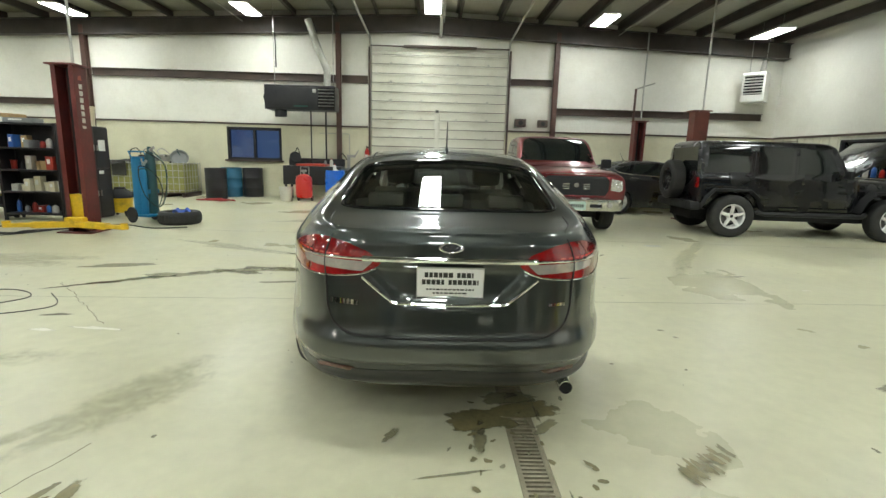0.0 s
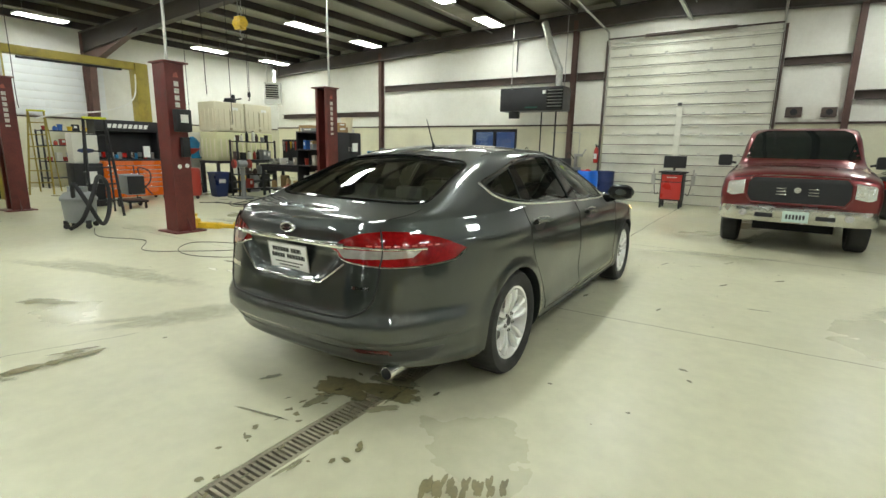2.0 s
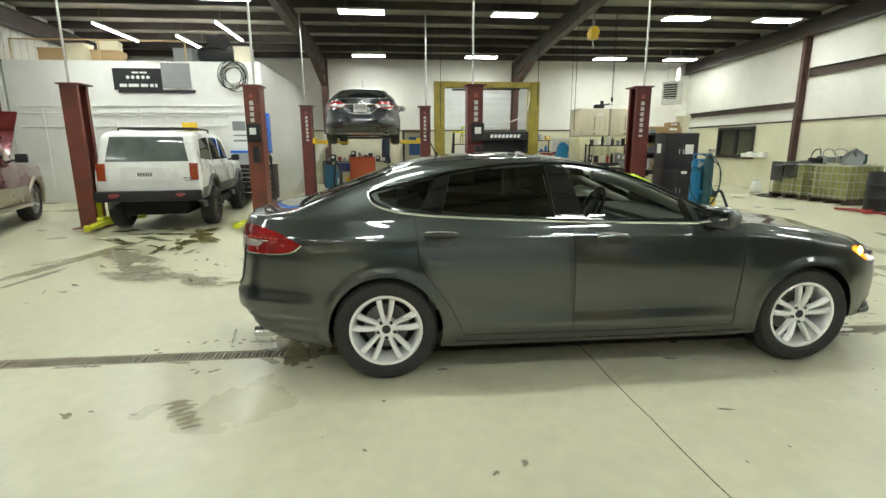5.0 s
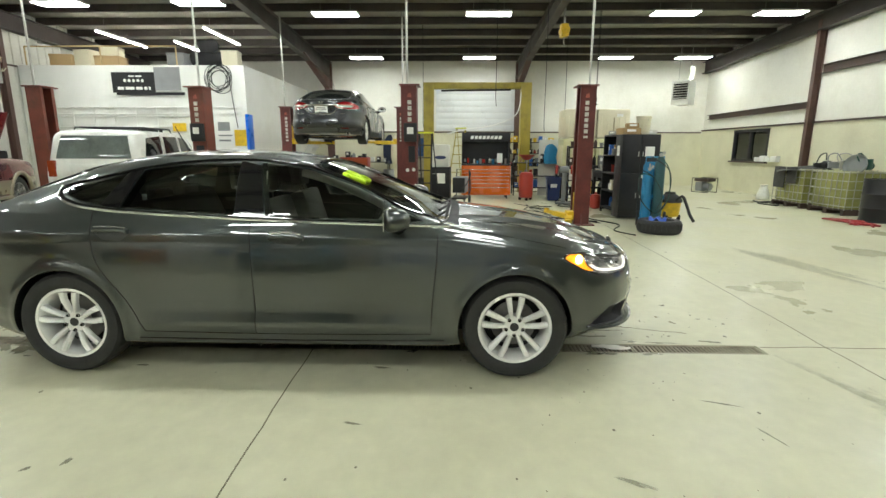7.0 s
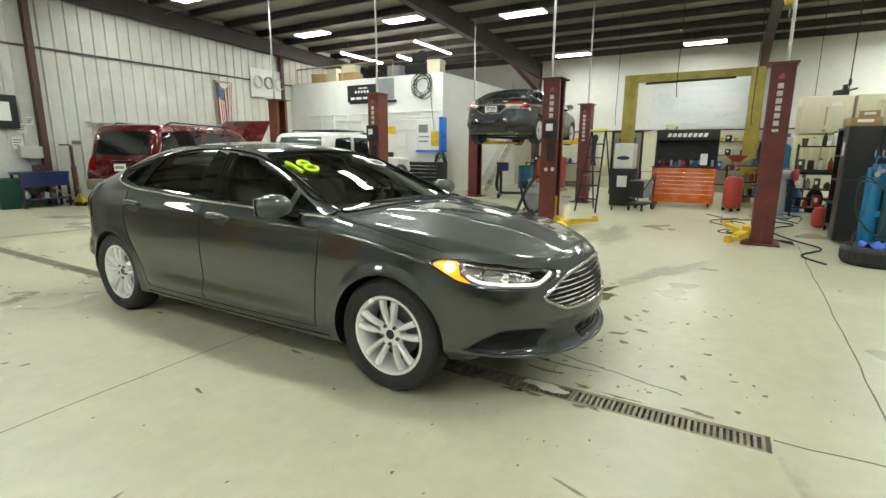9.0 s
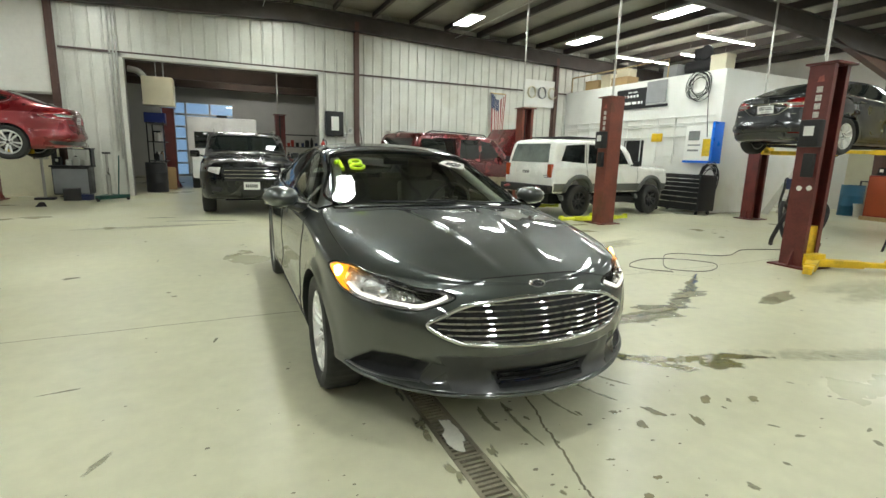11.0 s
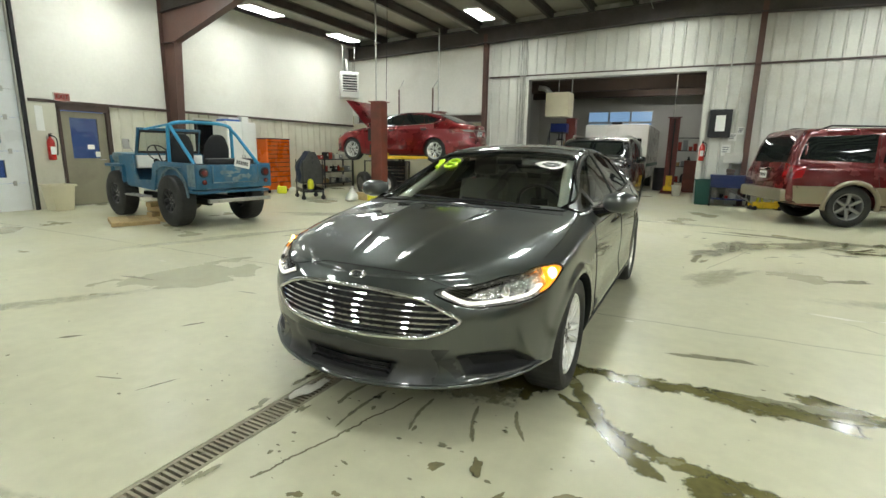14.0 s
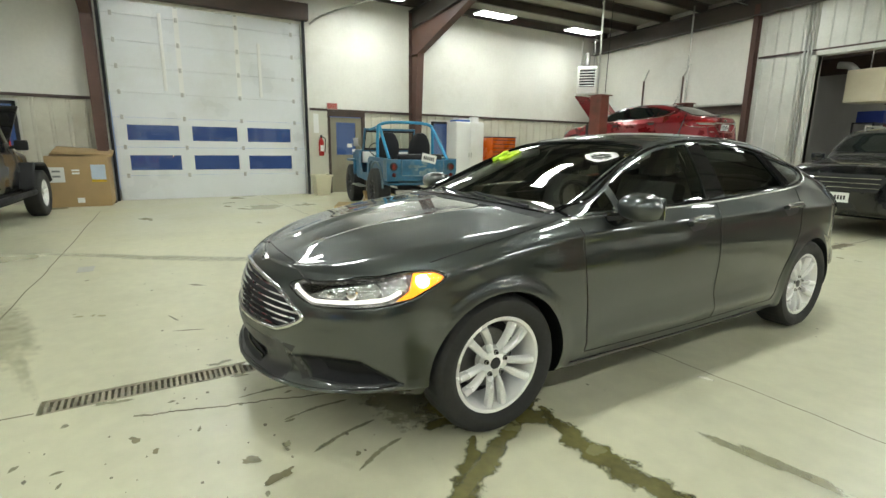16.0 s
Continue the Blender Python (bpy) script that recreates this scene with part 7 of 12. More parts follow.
for s in (1, -1):
    part("tail_lamp", Mesh().cbox(-2.10, s * .735, .96, .06, .14, .30, .015), M_LAMP_ORANGE, xj, "orange-red tail lamp")
    part("roof_rail", Mesh().tube([(-.2, s * .60, 1.66), (-.25, s * .60, 1.73), (-1.5, s * .60, 1.73), (-1.55, s * .60, 1.66)], .014, 8), M_BLACK_MATT, xj, "black roof rail")
for k in range(4):
    part("rack_bar", Mesh().rod((-.4 - .33 * k, -.6, 1.735), (-.4 - .33 * k, .6, 1.735), .012), M_BLACK_MATT, xj)
part("rear_bumper", Mesh().box(-2.26, -.84, .46, -2.08, .84, .64, .03), M_BLACK_MATT, xj, "black steel rear bumper", 40)
for s in (1, -1):
    part("tow_hook", Mesh().tube([(-2.26, s * .58, .58), (-2.34, s * .57, .56), (-2.36, s * .52, .55), (-2.34, s * .47, .56), (-2.26, s * .46, .58)], .02, 8).cbox(-2.28, s * .52, .58, .05, .06, .05, .01), mat("shackle_red", (0.20, 0.02, 0.02), 0.4, vary=0.2), xj, "red recovery shackle")
part("plate_recess", Mesh().box(-2.121, -.40, .80, -2.10, .44, 1.04, .008), M_WHITE_CAR, xj, "raised panel round the number plate")
part("tailgate_badge", Mesh().box(-2.13, -.70, .84, -2.122, -.56, .86).box(-2.13, -.70, .80, -2.122, -.58, .82), M_GREY, xj, "grey badge bars")
for ch in xj.children:
    if ch.name.startswith("rear_screen"):
        ch.data.materials[0] = mat("grey_rear_glass", (0.13, 0.15, 0.14), 0.06, vary=0.5, scale=2.2, rough_vary=0.01, spec=0.6)
bars_plate(xj, Matrix.Translation((-2.125, 0.05, .92)) @ FACE_REAR)
part("wiper", Mesh().rod((-2.09, .1, 1.15), (-2.02, -.35, 1.22), .008), M_BLACK_MATT, xj)
mirror_pair(xj, .52, .84, 1.16, M_BLACK_MATT, (.08, .17, .13))
# raised suspension
for ch in xj.children:
    if not ch.name.startswith(("wheel", "axle", "underbody")) or ch.name.startswith("wheel_arch"):
        ch.location.z += .09

# black sports-utility car nosing in from the far bay
EXPL = [(2.44, .46, .50, .70, .88, .44, .95, 0), (2.38, .38, .72, .72, .98, .66, 1.06, 0), (2.22, .34, .88, .74, 1.03, .80, 1.12, 0), (1.85, .32, .965, .76, 1.07, .88, 1.17, 0), (1.15, .32, .99, .78, 1.13, .91, 1.25, 0), (.95, .32, .99, .78, 1.14, .91, 1.30, .3), (.65, .32, .99, .78, 1.15, .91, 1.48, .9), (.2, .32, .99, .78, 1.16, .90, 1.70, 1),
        (-.2, .32, .99, .78, 1.16, .90, 1.76, 1), (-1.2, .32, .99, .78, 1.17, .89, 1.77, 1), (-2.1, .33, .98, .78, 1.18, .87, 1.71, 1), (-2.38, .36, .95, .78, 1.17, .84, 1.56, 1), (-2.55, .40, .90, .78, 1.10, .80, 1.25, .6), (-2.6, .46, .82, .76, .98, .74, 1.04, 0)]
expl, sk, bd = utility("suv_car", pose(1.63, -4.0, 0, 0, 0, 90), "glossy black sports-utility car nosing through the opening", EXPL, M_PAINT_BLACK, (1.43, -1.43), .39, .25, .44, M_ALLOY_DARK,
                       [[(.62, 1.22), (.35, 1.45), (.05, 1.60), (-.30, 1.63), (-.30, 1.20)], [(-.40, 1.20), (-.40, 1.63), (-1.1, 1.62), (-1.2, 1.22)], [(-1.3, 1.23), (-1.25, 1.61), (-2.0, 1.56), (-2.25, 1.40), (-2.2, 1.25)]],
                       [(-.74, 1.32), (.74, 1.32), (.60, 1.66), (-.60, 1.66)], None, spokes=5, gaps=([(.82, 1.12), (.82, .45)], [(-.35, 1.64), (-.35, .45)], [(-1.2, 1.6), (-1.2, .95), (-1.02, .5)]))
part("grille", patch(sk, "front", [(-.52, .98), (.52, .98), (.56, .88), (.48, .72), (-.48, .72), (-.56, .88)], .01, 8, 18), M_BLACK_MATT, expl, "black honeycomb grille")
for k in range(3):
    part("grille_bar", Mesh().tube([sk.cast("front", y, .78 + .07 * k, .02) for y in np.linspace(-.5, .5, 9)], .007, 6), M_CHROME, expl)
for s in (1, -1):
    part("headlamp", patch(sk, "front", [(s * .56, .98), (s * .76, .98), (s * .80, .90), (s * .60, .84)], .012, 6, 8), M_LENS_WHITE, expl, "clear headlamp with bright inner ring")
    part("fog_lamp", patch(sk, "front", [(s * .55, .58), (s * .76, .62), (s * .74, .52), (s * .58, .50)], .008, 5, 6), M_BLACK_MATT, expl)
    part("roof_rail", Mesh().tube([(0, s * .66, 1.72), (-.1, s * .68, 1.80), (-1.8, s * .68, 1.79), (-1.95, s * .66, 1.72)], .016, 8), M_GALV, expl, "grey roof rail")
part("badge", Mesh(Matrix.Translation((2.415, 0, .93)) @ FACE_FRONT @ Matrix.Diagonal((1, .42, 1, 1))).lathe([(.001, .01), (.08, .01), (.085, 0)], 24), M_BLUE_BADGE, expl, "dark oval badge")
bars_plate(expl, Matrix.Translation((2.45, 0, .62)) @ FACE_FRONT)
mirror_pair(expl, .62, .97, 1.22, M_PAINT_BLACK, (.12, .2, .15))

# blue open off-roader, built of tub, grille end, hood, wings, hoops and seats
M_CJ = mat("faded_blue_paint", (0.022, 0.115, 0.205), 0.38, vary=0.3, scale=4, fine=20, dirt=(0.20, 0.23, 0.21), dirt_amount=0.5, dirt_scale=3.5)
M_CJ_WORN = mat("worn_blue_paint", (0.14, 0.20, 0.22), 0.5, vary=0.45, scale=6, fine=25, dirt=(0.015, 0.075, 0.13), dirt_amount=0.8, dirt_scale=7)
M_CJ_LIGHT = mat("light_blue_tube", (0.03, 0.26, 0.46), 0.4, vary=0.12, scale=5)
cj = thing("open_off_road_car", pose(8.08, 3.06, 0.02, 0, 0, -8.5), "faded blue open-topped vintage off-roader with roll hoop, on timber blocks", "car")
tub = Mesh()
side = [(.95, .62), (-.38, .56), (-.50, .92), (-.72, 1.00), (-1.36, 1.00), (-1.56, .89), (-1.66, .66), (-1.82, .66), (-1.82, 1.065), (-.54, 1.075), (-.40, 1.02), (-.30, .74), (.22, .72), (.32, .86), (.36, 1.16), (.95, 1.14)]
for s in (1, -1):
    part("tub_side", Mesh().prism(side, .035, Matrix(((1, 0, 0, 0), (0, 0, s, s * .70), (0, 1, 0, 0), (0, 0, 0, 1)))), M_CJ, cj, "faded blue tub side with door cut-out", 30)
    part("inner_wing", Mesh().box(-1.62, -.70 if s < 0 else .42, .62, -.42, -.42 if s < 0 else .70, .99, .02), M_CJ, cj)
tub.box(-1.83, -.735, .66, -1.79, .735, 1.05, .01).box(-1.8, -.70, .58, .9, .70, .62).box(.86, -.70, .6, .90, .70, 1.14)
part("tub", tub, M_CJ, cj, "faded blue steel tub", 30)
part("tailgate", Mesh().box(-1.855, -.46, .74, -1.825, .46, 1.035, .012), M_CJ, cj, "dented blue tailgate with bare patches")
part("bonnet", Mesh().box(.92, -.54, 1.02, 1.80, .54, 1.20, .09).box(.92, -.50, .72, 1.76, .50, 1.05), M_CJ_WORN, cj, "dull worn blue bonnet", 40)
part("cowl", Mesh().box(.40, -.70, 1.10, .94, .70, 1.19, .03), M_CJ, cj, "", 40)
for s in (1, -1):
    part("worn_patch", Mesh().box(-1.80, s * .737 - .003, .70, -1.58, s * .737 + .003, 1.04, .002), M_CJ_WORN, cj, "bare worn corner of the tub")
rt = random.Random(12)
for k in range(9):
    yc, zc, wy, wz = rt.uniform(-.4, .4), rt.uniform(.8, .99), rt.uniform(.03, .12), rt.uniform(.015, .05)
    pv_ = [(-1.8575, yc + wy * rt.uniform(.6, 1.2) * math.cos(a), zc + wz * rt.uniform(.6, 1.2) * math.sin(a)) for a in np.linspace(0, 2 * math.pi, 11, False)]
    part("bare_patch", Mesh().add(pv_, [tuple(range(11))]), M_CJ_WORN, cj, "bare worn patch in the paint")
part("tailgate_rim", Mesh().tube([(-1.858, -.44, 1.02), (-1.858, -.44, .76), (-1.858, .44, .76), (-1.858, .44, 1.02)], .008, 6), M_CJ_WORN, cj, "pale worn edge of the tailgate")
part("grille", Mesh().box(1.76, -.56, .60, 1.83, .56, 1.14, .03), M_CJ, cj)
for s in (1, -1):
    part("wing", Mesh().box(.72, .50 if s > 0 else -.80, .93, 1.50, .80 if s > 0 else -.50, .99, .03).box(.70, .50 if s > 0 else -.80, .62, .74, .80 if s > 0 else -.50, .95), M_CJ, cj, "flat front wing")
    part("arch_lip", Mesh().tube([(-1.06 + .50 * math.cos(t), s * .74, .46 + .52 * math.sin(t)) for t in np.linspace(.1, math.pi - .1, 14)], .022, 8), M_CJ_WORN, cj, "worn blue wheel arch lip", 50)
    tlr = part("tail_lamp", Mesh().cyl(-1.87, s * .60, .92, .075, .05, 18, "x"), M_BLACK_MATT, cj, "round black-ringed tail lamp", 50)
    part("lens", Mesh().cyl(-1.885, s * .60, .92, .052, .03, 16, "x"), M_LAMP_DARK, tlr, "dull red lens", 50)
    part("reverse_lamp", Mesh().cyl(-1.87, s * .60, .77, .04, .03, 14, "x"), M_LAMP_DARK, cj, "small dull lamp", 50)
    part("step", Mesh().box(-.3, .74 if s > 0 else -.90, .44, .45, .90 if s > 0 else -.74, .47, .005), M_STEEL, cj, "bare side step")
    st = Mesh()
    st.box(-.64, s * .36 - .22, .76, -.14, s * .36 + .22, .92, .05)
    sm = Matrix.Translation((-.60, s * .36, .82)) @ Matrix.Rotation(radians(-13), 4, "Y")
    lay = [(0, .22, .07), (.10, .245, .085), (.40, .25, .085), (.52, .235, .08), (.62, .195, .072), (.70, .15, .06), (.745, .09, .04), (.755, .02, .01)]
    st.add([(h_ * math.copysign(abs(math.cos(a)) ** .6, math.cos(a)), w_ * math.copysign(abs(math.sin(a)) ** .6, math.sin(a)), z_) for z_, w_, h_ in lay for a in np.linspace(0, 2 * math.pi, 16, False)],
           [(i * 16 + k, i * 16 + (k + 1) % 16, (i + 1) * 16 + (k + 1) % 16, (i + 1) * 16 + k) for i in range(len(lay) - 1) for k in range(16)] + [tuple(range(15, -1, -1)), tuple(range(112, 128))], sm)
    part("bucket_seat", st, M_BLACK_MATT, cj, "black vinyl high-back seat", 40)
    part("hoop_brace", Mesh().tube([(-.86, s * .58, 1.66), (-1.00, s * .60, 1.56), (-1.62, s * .62, 1.05)], .030, 10), M_CJ_LIGHT, cj, "light blue roll hoop brace", 50)
    part("windscreen_post", Mesh().rod((.44, s * .62, 1.16), (.32, s * .60, 1.62), .022), M_CJ, cj)
    for x in (1.06, -1.06):
        build_wheel(cj, x, s * .64, .43, .43, .28, 8, .19, M_BLACK, s, "single", True, "black steel wheel")
part("roll_hoop", Mesh().tube(curve_points([(-.80, -.62, .62), (-.82, -.62, 1.50), (-.84, -.54, 1.71), (-.84, 0, 1.75), (-.84, .54, 1.71), (-.82, .62, 1.50), (-.80, .62, .62)], 6), .031, 12), M_CJ_LIGHT, cj, "light blue roll hoop", 50)
part("top_bar", Mesh().tube([(-.84, .45, 1.73), (.32, .50, 1.63)], .02, 8), M_CJ_LIGHT, cj)
wsf = Mesh().tube([(.44, -.64, 1.17), (.31, -.62, 1.63), (.31, .62, 1.63), (.44, .64, 1.17)], .034, 8, None, True)
part("windscreen_frame", wsf, M_CJ, cj, "dark blue windscreen frame")
part("windscreen_seal", Mesh().tube([(.415, -.60, 1.215), (.295, -.58, 1.595), (.295, .58, 1.595), (.415, .60, 1.215)], .026, 8, None, True), M_BLACK_MATT, cj, "black rubber windscreen seal")
part("windscreen", Mesh().add([(.43, -.60, 1.2), (.43, .60, 1.2), (.32, .60, 1.60), (.32, -.60, 1.60)], [(0, 1, 2, 3)]), M_HAZY_GLASS, cj, "hazy flat windscreen")
part("dash", Mesh().box(.34, -.66, .92, .42, .66, 1.16, .02), M_WHITE_CAR, cj, "pale metal dashboard")
part("gauge", Mesh().cyl(.335, .30, 1.04, .06, .02, 18, "x"), M_BLACK_MATT, cj, "round black speedometer", 50)
swc = Mesh(Matrix.Translation((.12, .36, 1.20)) @ Matrix.Rotation(radians(-50), 4, "Y"))
swc.tube([(.19 * math.cos(a), .19 * math.sin(a), 0) for a in np.linspace(0, 2 * math.pi, 24, False)], .011, 8, None, True).box(-.18, -.012, -.006, .18, .012, .006)
part("steering_wheel", swc, M_BLACK_MATT, cj, "thin black steering wheel", 50)
part("rear_bench", Mesh().box(-1.62, -.44, .90, -1.22, .44, 1.05, .05).box(-1.76, -.46, 1.02, -1.58, .46, 1.15, .06), M_BLACK_MATT, cj, "black rear bench pad", 40)
bars_plate(cj, Matrix.Translation((-1.87, -.12, 1.07)) @ Matrix.Rotation(radians(12), 4, "X") @ FACE_REAR)
part("rear_bumper", Mesh().box(-1.98, -.60, .44, -1.90, .60, .50, .01), M_STEEL, cj, "bare steel rear bumper bar")
part("drawbar", Mesh().box(-1.92, -.05, .40, -1.2, .05, .46).box(-1.5, -.35, .35, .9, -.28, .46).box(-1.5, .28, .35, .9, .35, .46), M_BLACK_MATT, cj)
part("mirror", Mesh().cbox(.42, .80, 1.36, .03, .12, .18, .01).rod((.44, .66, 1.2), (.42, .76, 1.34), .008), M_STEEL, cj)
# the body is narrower than the track of its wide tyres
for ch in cj.children:
    if not ch.name.startswith("wheel") and ch.type == "MESH":
        ch.data.transform(Matrix.Diagonal((1, .93, 1, 1)))
        for sub in ch.children:
            if sub.type == "MESH":
                sub.data.transform(Matrix.Diagonal((1, .93, 1, 1)))

# white box camper in the bay beyond
cam_v = thing("camper_van", pose(2.12, -12.2, -.1, 0, 0, 90), "white box-bodied camper van in the bay beyond", "van")
part("box_body", Mesh().box(-3.0, -1.12, .55, 2.2, 1.12, 2.5, .09), M_WHITE_CAR, cam_v, "white box body", 40)
part("cab", Mesh().box(2.0, -.98, .45, 3.2, .98, 1.45, .12), M_WHITE_CAR, cam_v, "white cab nose", 40)
part("windscreen", Mesh().box(2.18, -.9, 1.4, 2.26, .9, 2.0, .02), M_DARK_GLASS, cam_v)
part("roof_lamp", Mesh().cbox(2.1, 0, 2.54, .2, .35, .08, .02), M_BLACK_MATT, cam_v)
part("stripe", Mesh().box(-3.0, 1.115, 1.0, 2.2, 1.125, 1.12), M_GREEN_DK, cam_v)
for x in (2.3, -1.8):
    for s in (1, -1):
        build_wheel(cam_v, x, s * .9, .36, .36, .22, 6, .2, M_GREY, s, "single")

# ---- lamps ----
def highbay(x, y, ang=0.0):
    z = roof_z(x) - 0.42
    m = pose(x, y, z, 0, 0, ang)
    lamp = thing("ceiling_lamp", m, "flat rectangular white LED high-bay lamp hung from the roof", "lamp", "hall lamps")
    part("housing", Mesh().box(-.60, -.225, 0, .60, .225, .05, .008).box(-.2, -.06, .05, .2, .06, .10, .01), M_LAMP_BODY, lamp)
    part("diffuser", Mesh().box(-.58, -.21, -.006, .58, .21, 0.002), M_LED, lamp, "glowing white diffuser")
    for q in (-.4, .4):
        part("hanger", Mesh().rod((q, 0, .045), (q, 0, .43), .004), M_STEEL, lamp)
    return lamp


# x 8.6 is an added lamp, out of view, that brightens the east door.
LAMPS = {-14.3: (14.6, 11.8, 6.85, 2.7), -9.2: (14.4, 11.7, 6.85, 2.8), -8.3: (-0.4, -3.9), -4.45: (14.5, 11.7, 7.0, 2.8, -1.2, -4.2), 0.57: (14.3, 11.6, 7.0, 2.8, -1.2, -4.4), 5.2: (14.3, 7.0, 2.8, -4.3), 9.8: (14.3,), 10.05: (2.4, -1.0, -4.4), 8.6: (7.2,)}
for lx, lys in LAMPS.items():
    for ly in lys:
        highbay(lx, ly, 90)


def tube_lamp(x, y, z, ang, length=2.4, label="bare fluorescent strip lamp over the office block"):
    lamp = thing("strip_lamp", pose(x, y, z, 0, 0, ang), label, "lamp", "strip lamps")
    part("housing", Mesh().box(-length / 2, -.025, .03, length / 2, .025, .09, .01), M_LAMP_BODY, lamp)
    part("fluorescent_tube", Mesh().rod((-length / 2 + .03, 0, .01), (length / 2 - .03, 0, .01), .022, 10), M_TUBE, lamp, "glowing tube")
    [part("hanger", Mesh().rod((q, 0, .085), (q, 0, roof_z(x) + .02 - z), .004), M_STEEL, lamp) for q in (-.8, .8)]


tube_lamp(-11.35, -4.4, 4.75, 0, 2.4)
tube_lamp(-12.3, -2.65, 4.65, 0, 2.4)
tube_lamp(-11.15, -1.15, 4.78, 0, 2.4)
tube_lamp(2.3, -7.3, 4.35, 0, 2.4, "strip lamp hung out of view to brighten the far bay")
# The last two strips are added, hidden behind the beams, to brighten the bay.
tube_lamp(2.0, -11.3, 4.36, 0, 2.4, "strip lamp hung out of view to brighten the far bay")
tube_lamp(0.8, -15.3, 4.36, 0, 2.4, "strip lamp hung out of view to brighten the far bay")

# ---- two-post lifts ----
M_STENCIL = mat("worn_white_stencil", (0.55, 0.53, 0.47), 0.6, vary=0.35, scale=25)
M_STENCIL_RED = mat("worn_red_mark", (0.35, 0.09, 0.06), 0.6, vary=0.3, scale=20)


def lift_post(x, y, toward, material, label, arms=None, arm_mat=None, h=2.6, carriage=0.12, text=True, pipe=True, box=False, group="lift posts"):
    """Channel post, open toward +y (toward = 1) or -y. arms: list of (dx, dy) floor arm ends."""
    post = thing("lift_post", pose(x, y, 0, 0, 0, 0), label, "car lift", group)
    s = toward
    m = Mesh().prism([(-.17, -.16), (.17, -.16), (.17, .13), (.10, .13), (.10, .115), (.155, .115), (.155, -.145), (-.155, -.145), (-.155, .115), (-.10, .115), (-.10, .13), (-.17, .13)], h - .02, Matrix.Translation((0, 0, .02)))
    if s < 0:
        m.v = [(a, -b, c) for a, b, c in m.v]
    part("column", m, material, post, "", None)
    part("top_plate", Mesh().cbox(0, 0, h + .01, .44, .38, .025, .004), material, post)
    part("base_plate", Mesh().cbox(0, 0, .012, .55, .5, .024, .004), material, post)
    for e in (1, -1):
        part("gusset", Mesh().prism([(0, 0), (.1, 0), (0, .22)], .012, Matrix(((e, 0, 0, e * .17), (0, 0, 1, 0), (0, 1, 0, .024), (0, 0, 0, 1)))), material, post)
    am = arm_mat or M_YELLOW
    c = Mesh().box(-.13, -.10 * 1, carriage, .13, .10, carriage + .50, .01).box(-.15, .10 if s > 0 else -.24, carriage - .02, .15, .24 if s > 0 else -.10, carriage + .14, .015)
    car_ = part("carriage", c, am, post, "painted steel lift carriage")
    for k, (dx, dy) in enumerate(arms or ()):
        L = math.hypot(dx, dy)
        a = math.atan2(dy, dx)
        am_m = Matrix.Translation((0, s * .18, carriage)) @ Matrix.Rotation(a, 4, "Z")
        part("arm", Mesh(am_m).box(-.06, -.065, -.02, L * .62, .065, .075, .012).box(L * .5, -.048, -.005, L, .048, .06, .01).cyl(L - .04, 0, .06, .055, .035, 14), am, post, "swing arm with rubber pad")
    part("screw", Mesh().rod((0, 0, .1), (0, 0, h - .03), .02, 8), M_BLACK_MATT, post)
    if text:
        for k in range(6):
            part("stencil_bar", Mesh().box(.171, -.036, 2.26 - k * .103, .1725, .036, 2.333 - k * .103), M_STENCIL, post, "faded white maker's letter as a plain bar")
        part("stencil_mark", Mesh().prism([(-.04, 2.39), (.04, 2.39), (.025, 2.47), (-.03, 2.45)], .0015, Matrix(((0, 0, 1, .171), (1, 0, 0, 0), (0, 1, 0, 0), (0, 0, 0, 1)))), M_STENCIL_RED, post)
        part("stencil_mark", Mesh().box(.171, -.040, 1.66, .1725, .040, 1.70, 0), M_STENCIL, post)
    if pipe:
        part("riser_pipe", Mesh().rod((.06, -s * .05, h), (.06, -s * .05, roof_z(x) - .2), .022, 8), M_GALV, post, "steel riser pipe up to the roof")
    if box:
        b = part("control_box", Mesh().cbox(.23, .02, 1.75, .12, .24, .34, .02).cbox(.22, .04, 1.35, .08, .12, .3, .01), M_BLACK_MATT, post, "black control box")
        part("sticker", Mesh().cbox(.2935, .02, 1.78, .004, .12, .12), M_PAPER, b)
    return post


lift_post(-5.05, 8.45, -1, M_LIFT_RED, "dark red two-post lift column with yellow carriage and arms", [(.95, -.25), (-.9, -.3)], M_YELLOW)
pd = lift_post(-4.98, 5.14, 1, M_LIFT_RED, "dark red two-post lift column with control box", [(.75, .35), (-.8, .5)], M_YELLOW, carriage=.06, box=True)
for dz, dy in ((1.05, -.05), (1.06, .07)):
    part("round_sticker", Mesh().cyl(.171, dy, dz, .035, .002, 10, "x"), M_PAPER, pd)
lift_post(-5.28, 0.95, -1, M_LIFT_RUST, "faded red lift column with lime yellow arms", [(.95, -.05), (-.95, -.1)], M_LIME, carriage=.06, box=True)
lift_post(-5.2, -2.16, 1, M_LIFT_RUST, "faded red lift column behind the white off-roader", [(.9, .2), (-.9, .3)], M_LIME, carriage=.06, text=False)
lift_post(-9.85, 1.15, 1, M_LIFT_RED, "dark red lift column under the raised dark saloon", [(1.2, .75), (-1.3, .8)], M_YELLOW, carriage=1.60)
lift_post(-9.85, 4.45, -1, M_LIFT_RED, "dark red lift column under the raised dark saloon", [(1.2, -.75), (-1.3, -.8)], M_YELLOW, carriage=1.60)
lift_post(7.15, -2.2, -1, M_LIFT_RUST, "faded red lift column with cables and service labels", [(1.1, -.9), (-1.2, -.9)], M_YELLOW, carriage=1.12, text=False, box=True)
